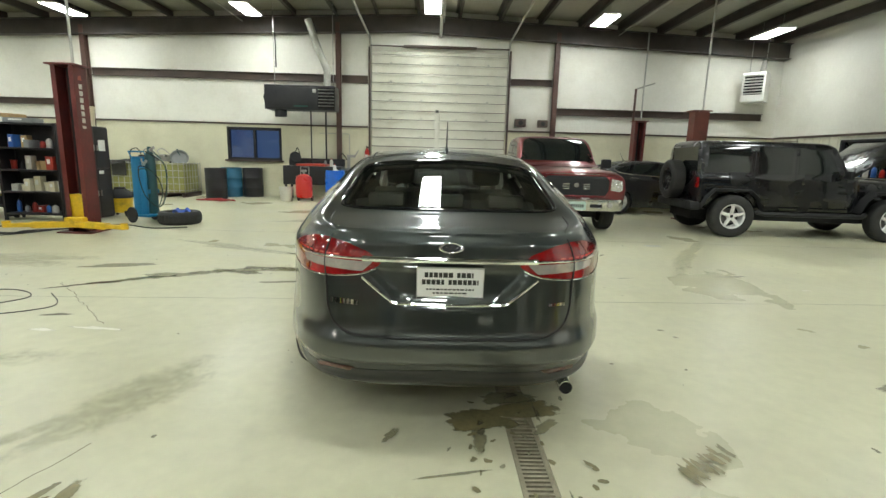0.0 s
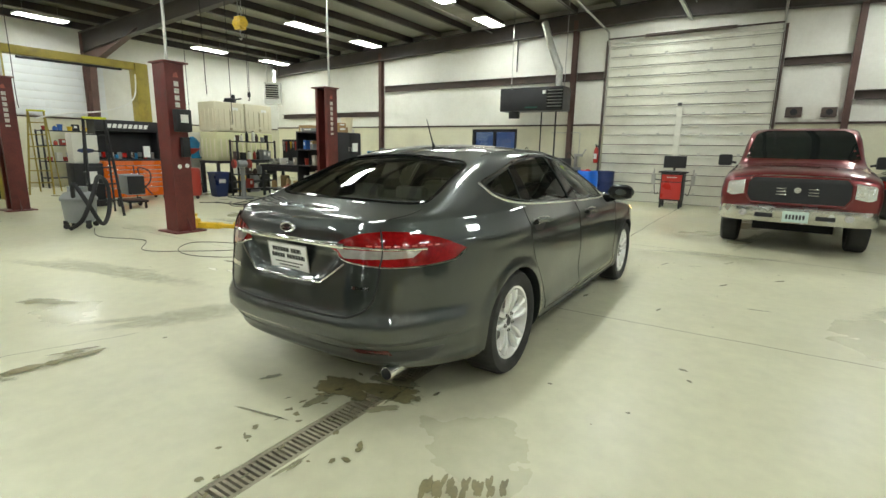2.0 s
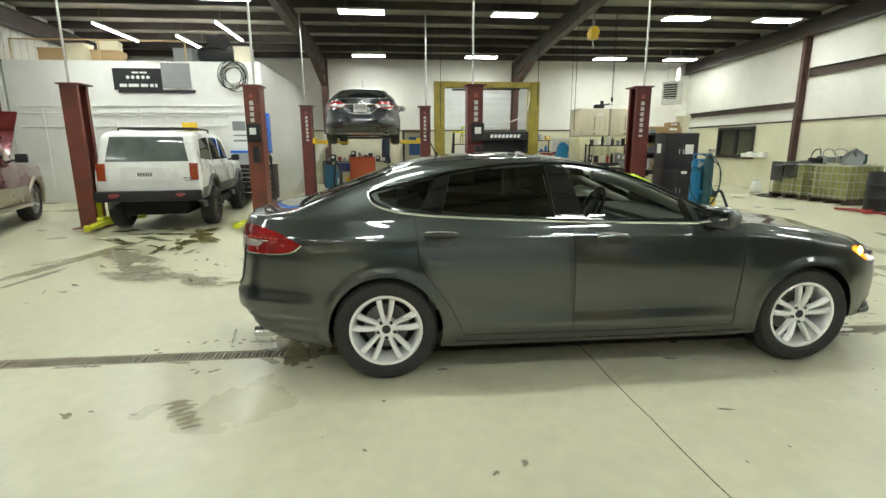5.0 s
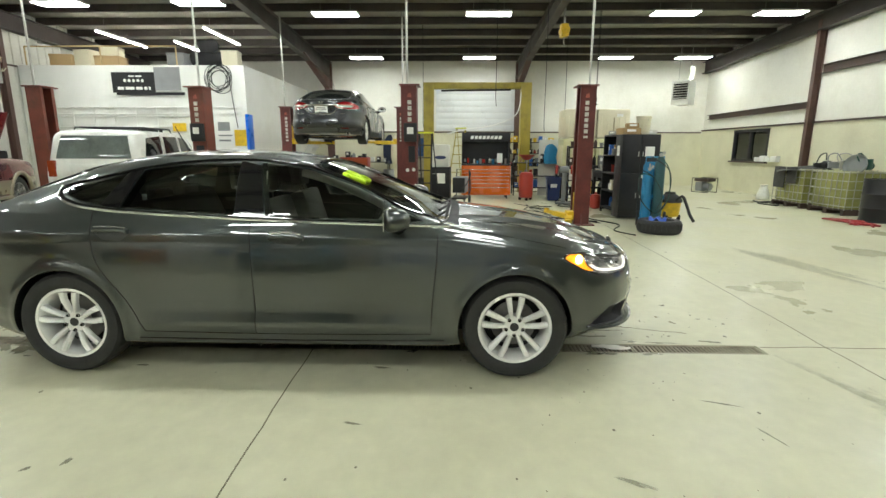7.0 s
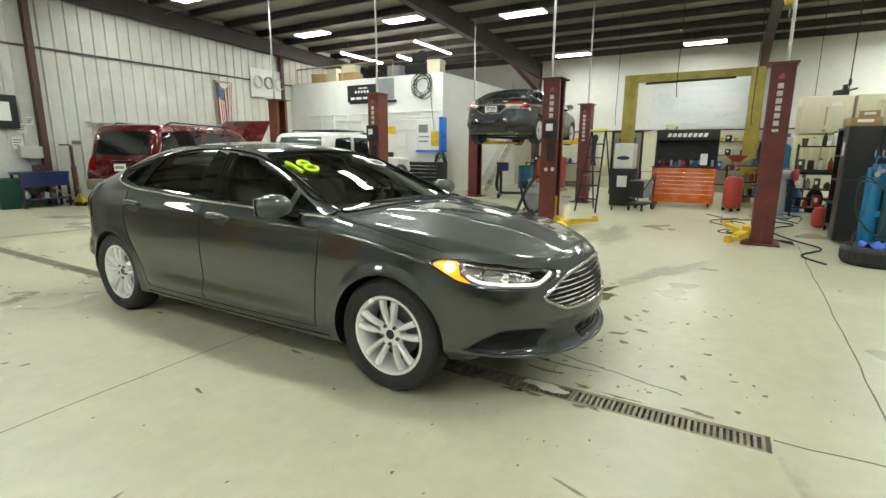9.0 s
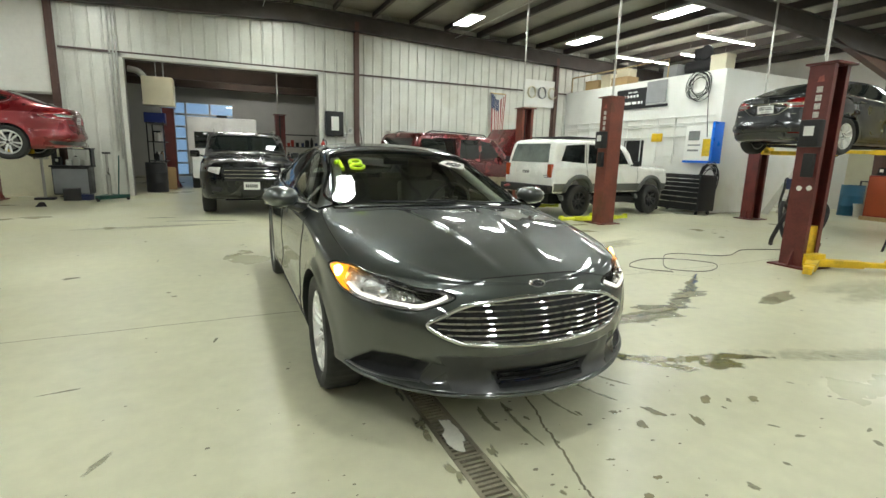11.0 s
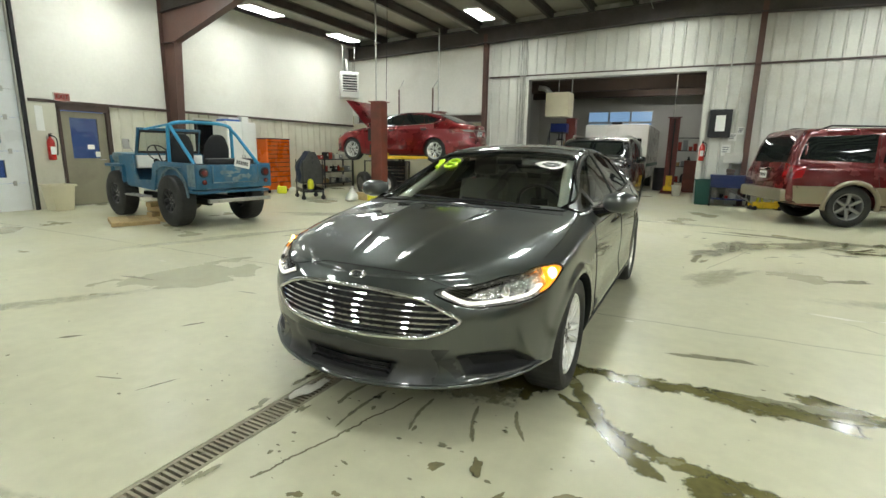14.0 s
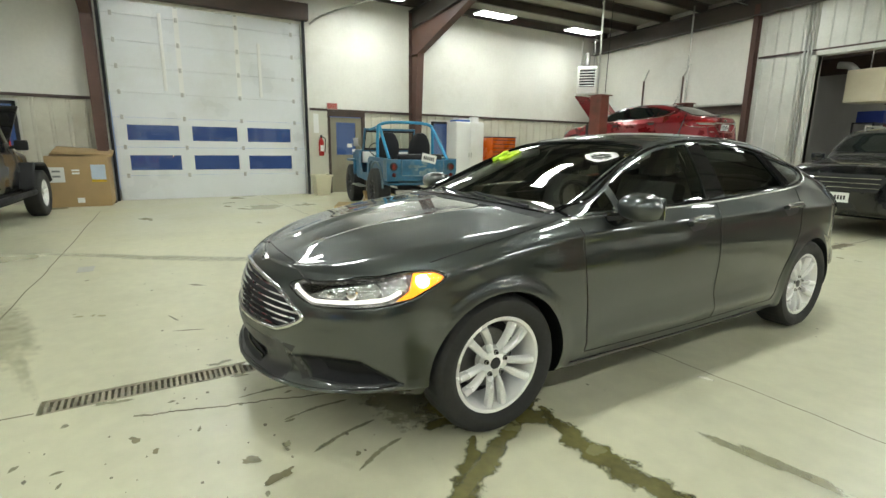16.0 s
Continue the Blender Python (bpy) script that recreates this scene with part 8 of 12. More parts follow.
lift_post(7.2, -5.75, 1, M_LIFT_RUST, "faded red lift column by the partition", [(1.1, .9), (-1.2, .9)], M_YELLOW, carriage=1.12, text=False)
lift_post(7.0, 12.3, 1, M_LIFT_RUST, "rust-red lift column standing behind the black off-roader", (), M_YELLOW, carriage=.5, text=False)
lift_post(7.0, 15.75, -1, M_LIFT_RED, "dark red lift column against the north wall", (), M_YELLOW, carriage=.5, text=False)
lift_post(0.2, -10.0, 1, M_LIFT_RED, "red lift column in the bay beyond", (), M_YELLOW)
lift_post(3.75, -10.0, -1, M_LIFT_RED, "red lift column in the bay beyond", (), M_YELLOW)
for px in (9.3, 7.9):
    bp_ = thing("exhaust_boom", pose(px, Y0 + .12, 0), "thin brown hinged cable boom on the wall", "boom", "wall booms")
    part("upright", Mesh().rod((0, 0, 2.6), (0, 0, 3.5), .03), M_STEEL_COL, bp_)
    part("arm", Mesh().rod((0, 0, 3.5), (-.5, .45, 3.75), .018), M_GALV, bp_)
b2 = thing("exhaust_boom", pose(6.9, Y1 - .12, 0), "thin brown hinged cable boom on the wall", "boom", "wall booms")
part("upright", Mesh().rod((0, 0, 2.5), (0, 0, 3.6), .035), M_STEEL_COL, b2)
part("arm", Mesh().rod((0, 0, 3.6), (.45, -.3, 3.75), .02), M_GALV, b2)

# olive portal lift
pf = thing("portal_lift", pose(-12.4, 6.72, 0), "old olive-yellow lift with a top beam between two posts", "car lift")
for s in (1, -1):
    part("post", Mesh().box(-.18, s * 1.62 - .17, 0, .18, s * 1.62 + .17, 3.6, .01), M_OLIVE, pf, "olive-yellow steel post")
part("top_beam", Mesh().box(-.12, -1.8, 3.42, .12, 1.8, 3.62, .01), M_OLIVE, pf, "olive-yellow top beam")
part("limit_bar", Mesh().rod((.15, -1.2, 3.35), (.15, 1.1, 3.38), .03), M_BLACK_MATT, pf)
part("hose", Mesh().tube(curve_points([(.15, 1.45, 3.3), (.2, 1.3, 2.6), (.2, .6, 2.25), (.2, -.4, 2.1), (.2, -1.0, 1.95)], 6), .02, 6), M_PAPER, pf, "sagging white hose")

# ---- doors and windows ----
M_DUSK = glow("dusk_outside", (0.135, 0.21, 0.45), 0.42)
M_PANE = glass("window_pane", (0.85, 0.92, 0.95), 0.85)


def dusk(name, x0, y0, z0, x1, y1, z1):
    structure(name, Mesh().box(x0, y0, z0, x1, y1, z1), M_DUSK, "plain deep blue evening light outside", "backdrop")


def window_y(name, xa, xb, za, zb, y, s):
    """Window in a wall across x; s = +1 when outside is +y."""
    w = tagged(new(name), "dark-framed sliding window with blue dusk behind", "window", "", "structure")
    fr = Mesh()
    for a, b, c, d in ((xa, xb, za, za + .07), (xa, xb, zb - .09, zb), (xa, xa + .07, za, zb), (xb - .07, xb, za, zb), ((xa + xb) / 2 - .03, (xa + xb) / 2 + .03, za, zb)):
        fr.box(a, y - .02, c, b, y + .12, d)
    part("window_frame", fr, M_BLACK_MATT, w)
    for a, b in ((xa + .07, (xa + xb) / 2 - .03), ((xa + xb) / 2 + .03, xb - .07)):
        part("pane", Mesh().box(a, y + .05, za + .07, b, y + .056, zb - .09), M_PANE, w)
    part("window_sill", Mesh().box(xa - .06, y - .10, za - .05, xb + .06, y + .05, za), M_STEEL_BROWN, w)
    dusk("dusk_backdrop", xa - .8, y + .32, za - .7, xb + 1.2, y + .34, zb + .7)


window_y("window_1", -5.78, -4.1, 1.12, 2.12, Y1 - .04, 1)
window_y("window_2", -13.7, -11.7, 1.08, 2.15, Y1 - .04, 1)
for k, (ya, yb, za, zb) in enumerate(((-1.2, 0.2, 1.0, 2.05), (9.9, 13.4, 1.15, 2.1))):
    w = tagged(new("window_%d" % (k + 3)), "dark-framed window with blue dusk behind", "window", "", "structure")
    fr = Mesh()
    for a, b, c, d in ((ya, yb, za, za + .06), (ya, yb, zb - .06, zb), (ya, ya + .06, za, zb), (yb - .06, yb, za, zb), ((ya + yb) / 2 - .03, (ya + yb) / 2 + .03, za, zb)):
        fr.box(X1 - .04, a, c, X1 + .1, b, d)
    part("window_frame", fr, M_BLACK_MATT, w)
    part("pane", Mesh().box(X1 + .04, ya + .06, za + .06, X1 + .046, yb - .06, zb - .06), M_PANE, w)
    dusk("dusk_backdrop", X1 + .5, ya - .3, za - .5, X1 + .52, yb + .3, zb + .5)

# north roller door: ribbed sections
nd = tagged(new("door_1"), "closed white ribbed sectional garage door, grimy", "garage door", "", "structure")
zc, k = 0.02, 0
while zc < 4.46:
    h = .275
    p = Mesh().box(-1.29, Y1 + .03, zc, 2.90, Y1 + .07, zc + h - .020, .004).box(-1.29, Y1 - .012, zc + h - .062, 2.90, Y1 + .03, zc + h - .022, .008)
    part("panel", p, M_DOOR_OLD, nd)
    if k % 2:
        for hx in (-.7, .25, 1.35, 2.3):
            part("hinge", Mesh().box(hx - .03, Y1 - .008, zc - .05, hx + .03, Y1 + .012, zc + .05, .004), M_GALV, nd)
    zc += h
    k += 1
part("stiffener", Mesh().box(.68, Y1 - .01, .1, .84, Y1 + .02, 2.75, .008), M_DOOR_OLD, nd, "white vertical lock stile")
part("latch", Mesh().box(.70, Y1 - .05, 2.72, .80, Y1 - .01, 2.80, .006), M_BLACK_MATT, nd)
for hx in (-1.35, 2.96):
    part("track", Mesh().box(hx - .03, Y1 - .06, 0, hx + .03, Y1 - .005, 4.6), M_STEEL_BROWN, nd, "brown vertical door track")
part("spring_shaft", Mesh().rod((-1.3, Y1 - .15, 4.62), (2.9, Y1 - .15, 4.62), .022).rod((-.3, Y1 - .15, 4.62), (1.9, Y1 - .15, 4.62), .045, 12), M_STEEL_BROWN, nd, "spring shaft over the door")
for hx in (-1.3, 2.9):
    part("ceiling_track", Mesh().tube(curve_points([(hx, Y1 - .05, 4.45), (hx, Y1 - .2, 4.72), (hx, Y1 - .6, 4.82), (hx, Y1 - 4.2, 4.95)], 5), .03, 6), M_GALV, nd, "overhead door track")
part("operator_rail", Mesh().box(.77, Y1 - 4.2, 4.9, .85, Y1 - .1, 4.96), M_GALV, nd)
# Dark sheet behind the panel gaps puts in the shadows under the ribs.
structure("door_backing", Mesh().box(-1.5, Y1 + .16, 0, 3.1, Y1 + .2, 4.7), M_STEEL_BROWN, "dark sheet standing in for shade in the garage door grooves", "garage door")

# east sectional door with window lights
ed = tagged(new("door_2"), "closed smooth white sectional garage door with six window lights", "garage door", "", "structure")
lights = [(7.0, 8.03), (5.72, 6.72), (4.42, 5.48)]
zs_ = [0.0, .56, 1.20, 1.86, 2.40, 2.94, 3.48, 4.02, 4.32]
for a, b in zip(zs_, zs_[1:]):
    holes = [(p, q, .68, 1.02) for p, q in lights] if a == .56 else [(p, q, 1.36, 1.70) for p, q in lights] if a == 1.20 else []
    m = Mesh()
    cuts = sorted({4.07, 8.28, *[c for h in holes for c in h[:2]]})
    for p, q in zip(cuts, cuts[1:]):
        hh = [h for h in holes if h[0] < (p + q) / 2 < h[1]]
        for s0, s1 in ([(a + .003, hh[0][2]), (hh[0][3], b - .003)] if hh else [(a + .003, b - .003)]):
            m.box(X1 + .03, p, s0, X1 + .075, q, s1)
    part("panel", m, M_DOOR_WHITE, ed)
    for p, q, s0, s1 in holes:
        fr = Mesh()
        for y_a, y_b, z_a, z_b in ((p - .03, q + .03, s0 - .03, s0), (p - .03, q + .03, s1, s1 + .03), (p - .03, p, s0, s1), (q, q + .03, s0, s1)):
            fr.box(X1 + .02, y_a, z_a, X1 + .08, y_b, z_b)
        pn = part("window_light", fr, M_DOOR_WHITE, ed, "narrow window light in a white frame")
        part("pane", Mesh().box(X1 + .05, p, s0, X1 + .055, q, s1), M_PANE, pn)
    for hy in (4.3, 5.6, 6.86, 8.1):
        part("hinge", Mesh().box(X1 + .018, hy - .03, b - .05, X1 + .032, hy + .03, b + .05, .003), M_GALV, ed)
# plain white vertical strips on the upper panels
for hy in (5.6, 6.86):
    part("stile", Mesh().box(X1 + .022, hy - .05, 2.45, X1 + .032, hy + .05, 4.28), M_PAPER, ed, "bright vertical white strip")
for hy in (8.33, 4.0):
    part("track", Mesh().box(X1 - .08, hy - .03, 0, X1 - .01, hy + .03, 4.5), M_BLACK_MATT, ed, "dark vertical door track with rollers")
part("spring_shaft", Mesh().rod((X1 - .2, 4.0, 4.52), (X1 - .2, 8.3, 4.52), .05, 12), M_BLACK_MATT, ed)
part("header", Mesh().box(X1 - .25, 3.9, 4.36, X1 - .02, 8.42, 4.75, .01), M_STEEL_BROWN, ed, "dark header over the door")
part("curtain_tube", Mesh().tube(curve_points([(X1 - .1, 3.85, 4.3), (X1 - .2, 3.5, 4.55), (X1 - .7, 2.7, 4.85), (X1 - 1.6, 1.8, 5.05)], 6), .025, 6), M_GALV, ed)
dusk("dusk_backdrop", X1 + .9, 3.6, .2, X1 + .92, 8.7, 2.4)
structure("door_2_side", Mesh().box(X1 - .03, 3.42, 0, X1 + .0, 4.0, 2.2, .0), bpy.data.materials["cream_ribbed_steel"], "cream pier beside the garage door", "wall")

# east personnel door, west door
pd_ = tagged(new("door_3"), "closed olive-grey steel door with a glazed upper half", "door", "", "structure")
leaf = Mesh().box(X1 + .03, 2.45, .02, X1 + .075, 3.35, 1.05).box(X1 + .03, 2.45, 1.05, X1 + .075, 2.62, 2.05).box(X1 + .03, 3.18, 1.05, X1 + .075, 3.35, 2.05).box(X1 + .03, 2.62, 1.92, X1 + .075, 3.18, 2.05)
part("leaf", leaf, M_DOOR_GREY, pd_)
part("pane", Mesh().box(X1 + .05, 2.62, 1.05, X1 + .056, 3.18, 1.92), M_PANE, pd_)
part("door_frame", Mesh().box(X1 - .03, 2.36, 0, X1 + .1, 2.44, 2.14).box(X1 - .03, 3.36, 0, X1 + .1, 3.44, 2.14).box(X1 - .03, 2.36, 2.07, X1 + .1, 3.44, 2.2), M_STEEL_BROWN, pd_)
part("door_handle", Mesh().tube([(X1 + .03, 2.55, 1.02), (X1 - .03, 2.55, 1.02), (X1 - .03, 2.68, 1.02)], .012, 8), M_STEEL, pd_)
part("notice", Mesh().cbox(X1 + .045, 2.8, 1.3, .004, .14, .10).cbox(X1 + .045, 2.66, 1.14, .004, .12, .12), M_PAPER, pd_)
dusk("dusk_backdrop", X1 + .5, 2.0, .5, X1 + .52, 3.8, 2.4)
sg = thing("exit_sign", pose(X1 - .03, 3.3, 2.33), "small red exit sign over the steel door", "sign")
part("box", Mesh().cbox(0, 0, 0, .05, .30, .17, .01), M_PAPER, sg)
me = text_mesh("EXIT", .12, .002, .003)
for vt in me.vertices:
    vt.co = Vector((-.028 - abs(vt.co.z), -vt.co.x, vt.co.y))
part("lettering", me, mat("exit_red", (.6, .03, .02), .4), sg, "red letters EXIT")
part("panel", Mesh().box(-.027, -.145, -.08, -.0255, .145, .08), mat("pale_red_panel", (.55, .2, .17), .5), sg)
wd = tagged(new("door_4"), "closed grey steel door with a glazed upper half", "door", "", "structure")
part("leaf", Mesh().box(X0 - .06, 3.97, .02, X0 - .01, 4.93, 2.08), M_DOOR_GREY, wd)
part("pane", Mesh().box(X0 - .012, 4.15, 1.15, X0 - .004, 4.75, 1.9), M_NIGHT_PANE, wd)
part("door_frame", Mesh().box(X0 - .02, 3.88, 0, X0 + .05, 3.96, 2.14).box(X0 - .02, 4.94, 0, X0 + .05, 5.02, 2.14).box(X0 - .02, 3.88, 2.09, X0 + .05, 5.02, 2.18), M_BLACK_MATT, wd)
part("door_handle", Mesh().rod((X0 - .01, 4.85, 1.0), (X0 + .06, 4.85, 1.0), .015).rod((X0 + .05, 4.85, 1.0), (X0 + .05, 4.74, 1.0), .012), M_STEEL, wd)
ow = tagged(new("door_5"), "closed white roller door in the west wall", "garage door", "", "structure")
for k in range(8):
    part("panel", Mesh().box(X0 + .002, 5.2, 2.2 + .24 * k, X0 + .03, 9.0, 2.43 + .24 * k, .004), M_DOOR_WHITE, ow)
sd_ = tagged(new("door_6"), "glazed sectional door at the end of the far bay", "garage door", "", "structure")
for k in range(6):
    fr = Mesh().box(1.55, -18.06, .575 * k, 4.8, -18.0, .575 * k + .08)
    for q in range(4):
        fr.box(1.55 + 1.057 * q, -18.06, .575 * k, 1.63 + 1.057 * q, -18.0, .575 * k + .575)
    sec = part("section", fr, M_GALV, sd_)
    for q in range(3):
        part("pane", Mesh().box(1.63 + 1.057 * q, -18.04, .575 * k + .08, 2.607 + 1.057 * q, -18.03, .575 * k + .575), M_PANE, sec)
structure("dusk_backdrop", Mesh().box(-.5, -18.9, 0, 5, -18.88, 4.6), glow("dusk_pale", (0.40, 0.56, 0.78), 0.95), "plain pale blue evening light outside", "backdrop")
fbl = thing("strip_lamp", pose(1.2, -8.0, 4.1), "fluorescent strip lamp in the bay beyond", "lamp")
part("housing", Mesh().box(-.6, -.05, 0.03, .6, .05, .1), M_LAMP_BODY, fbl)
part("fluorescent_tube", Mesh().rod((-.58, 0, 0), (.58, 0, 0), .03), M_TUBE, fbl)
part("hanger", Mesh().rod((0, 0, .1), (0, 0, .52), .004), M_STEEL, fbl)
for q in (-10.5, -14.5):
    highbay(4.8, q, 90)

# ---- heaters and vents ----
def louver_heater(x, y, z, ang, w=.62, h=.85, d=.6):
    u = thing("unit_heater", pose(x, y, z, 0, 0, ang), "white louvred unit heater hung in the wall corner", "heater", "corner heaters")
    part("case", Mesh().box(-w / 2, -d, 0, w / 2, -.02, h, .015), M_WHITE_PAINT, u, "white steel case")
    part("opening", Mesh().box(-w / 2 + .07, -.025, .2, w / 2 - .07, -.012, h - .08), M_WELL, u)
    n = 7
    for k in range(n):
        zz = .23 + (h - .34) * k / (n - 1)
        part("louvre", Mesh(Matrix.Translation((0, -.005, zz)) @ Matrix.Rotation(radians(35), 4, "X")).box(-w / 2 + .06, -.03, -.004, w / 2 - .06, .03, .004), M_WHITE_PAINT, u)
    [part("hanger", Mesh().rod((q, -.3, h - .01), (q, -.3, roof_z(x) + .02 - z), .01), M_STEEL, u) for q in (-.2, .2)]
    part("duct", Mesh().tube(curve_points([(0, -.5, h - .1), (0, -.8, h), (0, -.95, h + .2), (0, -1.0, h + .55)], 5), .09, 12), M_GALV, u, "silver flue duct", 50)
    return u


louver_heater(10.25, -4.95, 3.1, 45)
louver_heater(-13.85, 14.05, 3.05, 225)
louver_heater(10.2, 15.45, 3.27, 135)
hb = thing("gas_heater", pose(-3.2, 15.3, 2.6), "large black hung gas heater with grille and flue", "heater")
part("case", Mesh().box(-1.02, -.32, 0, 1.0, .32, .68, .02), M_BLACK, hb, "black sheet-steel case")
part("grille", Mesh().box(.52, -.335, .06, .98, -.322, .62), M_WELL, hb)
for k in range(6):
    part("grille_slat", Mesh(Matrix.Translation((.75, -.34, .11 + .09 * k)) @ Matrix.Rotation(radians(-30), 4, "X")).box(-.22, -.03, -.003, .22, .03, .003), M_GALV, hb)
part("motor", Mesh().cyl(-.62, -.1, -.2, .17, .2, 20).cyl(-1.12, 0, .35, .1, .12, 16, "x"), M_BLACK_MATT, hb, "round black blower motor", 50)
part("label_bar", Mesh().box(-.18, -.325, .08, .22, -.321, .12), M_GREEN_DK, hb)
part("sticker", Mesh().box(.36, -.325, .48, .46, -.321, .58), M_PAPER, hb)
part("flue", Mesh().tube(curve_points([(.72, 0, .68), (.72, 0, 1.1), (.70, 0, 1.2), (.45, -.1, 1.85), (.22, -.1, 2.5)], 6), .10, 14), M_GALV, hb, "crooked silver flue pipe", 50)
for q in (-.8, .9):
    part("bracket", Mesh().rod((q, 0, .67), (q, 0, roof_z(-3.2 + q) + .02 - 2.6), .012), M_STEEL, hb)
part("gas_pipe", Mesh().tube([(.2, .1, 0), (.2, .1, -1.6)], .02, 8).tube([(.62, .2, 0), (.62, .2, -1.8)], .025, 8), M_BLACK_MATT, hb)
fh = thing("unit_heater", pose(3.85, -8.2, 2.55), "cream box heater hung in the bay beyond", "heater")
part("case", Mesh().box(-.45, -.35, 0, .35, .35, .8, .02), M_CREAM, fh)
part("fan_grille", Mesh().box(.352, -.28, .1, .37, .28, .7), M_WELL, fh)
part("hanger", Mesh().rod((0, 0, .79), (0, 0, roof_z(3.85) + .02 - 2.55), .012), M_STEEL, fh)
part("flue", Mesh().tube(curve_points([(.3, 0, .8), (.45, 0, .95), (.7, 0, 1.0)], 5), .09, 12), M_GALV, fh, "", 50)

# ---- office block ----
ob_ = tagged(new("office_block"), "white painted office block with an open storage deck on top", "wall", "", "structure")
part("block", Mesh().box(X0 + .1, Y0 + .05, 0, -9.9, -.05, 3.78, .02), M_WHITE_PAINT, ob_)
for zz in (2.05, 2.35, 2.42, 2.60):
    part("conduit", Mesh().rod((-9.87, -6.4, zz), (-9.87, -.2, zz + .02), .018, 6), M_WHITE_PAINT, ob_)
for k in range(9):
    part("conduit_drop", Mesh().rod((-9.87, -5.8 + .62 * k, 1.3 if k % 3 else .4), (-9.87, -5.8 + .62 * k, 2.6), .014, 6), M_WHITE_PAINT, ob_)
# Black panel on the solid block paints the darkness of a doorway.
part("doorway", Mesh().box(-9.9, -3.4, 0, -9.885, -2.6, 1.98), M_WELL, ob_, "flat black panel standing in for a dark doorway")
part("deck_rail", Mesh().rod((-9.95, -6.4, 4.3), (-9.95, -2.0, 4.3), .02).rod((-9.95, -6.4, 3.78), (-9.95, -6.4, 4.3), .02).rod((-9.95, -4.2, 3.78), (-9.95, -4.2, 4.3), .02).rod((-9.95, -2.0, 3.78), (-9.95, -2.0, 4.3), .02), M_WOOD, ob_)
bn = thing("banner", pose(-9.86, -2.9, 3.3, 0, 0, 90), "black vinyl banner with pale print on the office wall", "banner")
part("sheet", Mesh().box(-1.0, -.006, -.28, .25, .006, .28), M_BLACK_MATT, bn, "black printed vinyl")
part("grey_panel", Mesh().box(.25, -.006, -.22, 1.0, .006, .42), mat("grey_vinyl", (.28, .28, .29), .5), bn)
pr = Mesh()
for k in range(5):
    pr.cyl(-.62 + .13 * k, -.012, .05, .045, .004, 12, "y")
for a, b in ((-.85, -.66), (-.62, -.36), (-.31, -.12), (-.07, .02), (.06, .12)):
    pr.box(a, -.011, -.2, b, -.0075, -.12)
for a, b in ((-.5, -.34), (-.3, -.12)):
    pr.box(a, -.011, .15, b, -.0075, .19)
part("print", pr, M_PAPER, bn, "pale lettering shown as bars")
part("tear", Mesh().box(-.9, -.010, -.35, 1.1, -.004, -.27), M_BLACK_MATT, bn)
def coil(x, y, z, ang, r0, turns, material, label, rad=.022, drop=None):
    c = thing("hose_coil", pose(x, y, z, 0, 0, ang), label, "hose")
    rr = random.Random(int(x * 100))
    pts = []
    for i in range(turns * 8):
        a = 2 * math.pi * i / 8
        q = r0 * (1 + .20 * math.sin(a * .37 + 1) + rr.uniform(-.1, .1))
        pts.append((q * math.cos(a) + .05 * math.sin(a * .21), -.03 - .05 * rr.random(), q * math.sin(a) * 1.05 - .06 * (i % 16 > 7)))
    part("hose", Mesh().tube(curve_points(pts, 5), rad, 6), material, c, "", 60)
    part("hook", Mesh().cbox(0, -.03, r0 * .95, .12, .1, .04, .01), M_STEEL, c)
    if drop:
        part("hose_tail", Mesh().tube(curve_points([(r0, -.05, 0), *drop], 6), rad, 6), material, c)
    return c


coil(-9.84, -.75, 3.42, 90, .30, 9, M_BLACK_MATT, "coiled black air hose on the office wall", .009, [(.35, -.05, -.6), (.45, -.06, -1.4)])
coil(-9.55, .02, 1.0, 180, .3, 8, M_BLACK_MATT, "coiled dark hose hung at the block's corner", .012, [(.3, -.06, -.5)])
nb = thing("notice_board", pose(-9.84, -.45, 1.9, 0, 0, 90), "white notice board with yellow print and blue frame", "board")
part("board", Mesh().box(-.55, -.03, -.5, .5, 0, .45, .01), M_PAPER, nb)
part("yellow_block", Mesh().box(.02, -.035, -.38, .4, -.031, .08), M_YELLOW, nb)
part("blue_frame", Mesh().box(.5, -.35, -.52, .58, .0, .50, .01).box(-.57, -.04, -.56, .58, 0, -.5), M_BLUE_DRUM, nb)
part("print", Mesh().box(-.45, -.034, -.25, -.1, -.031, -.2).box(-.45, -.034, -.1, -.05, -.031, -.06).box(-.45, -.034, .05, -.1, -.031, .3), M_GREY, nb)
ys = thing("wall_sign", pose(-9.85, -2.05, 2.05, 0, 0, 90), "small yellow sign on the office wall", "sign")
part("plate", Mesh().box(-.2, -.02, -.12, .2, 0, .12, .01), M_YELLOW, ys)
pp = thing("paper_notice", pose(-9.85, -1.55, 1.7, 0, 0, 90), "white paper notices pinned to the wall", "paper")
part("sheet", Mesh().box(-.2, -.012, -.18, .14, 0, .25), M_PAPER, pp)
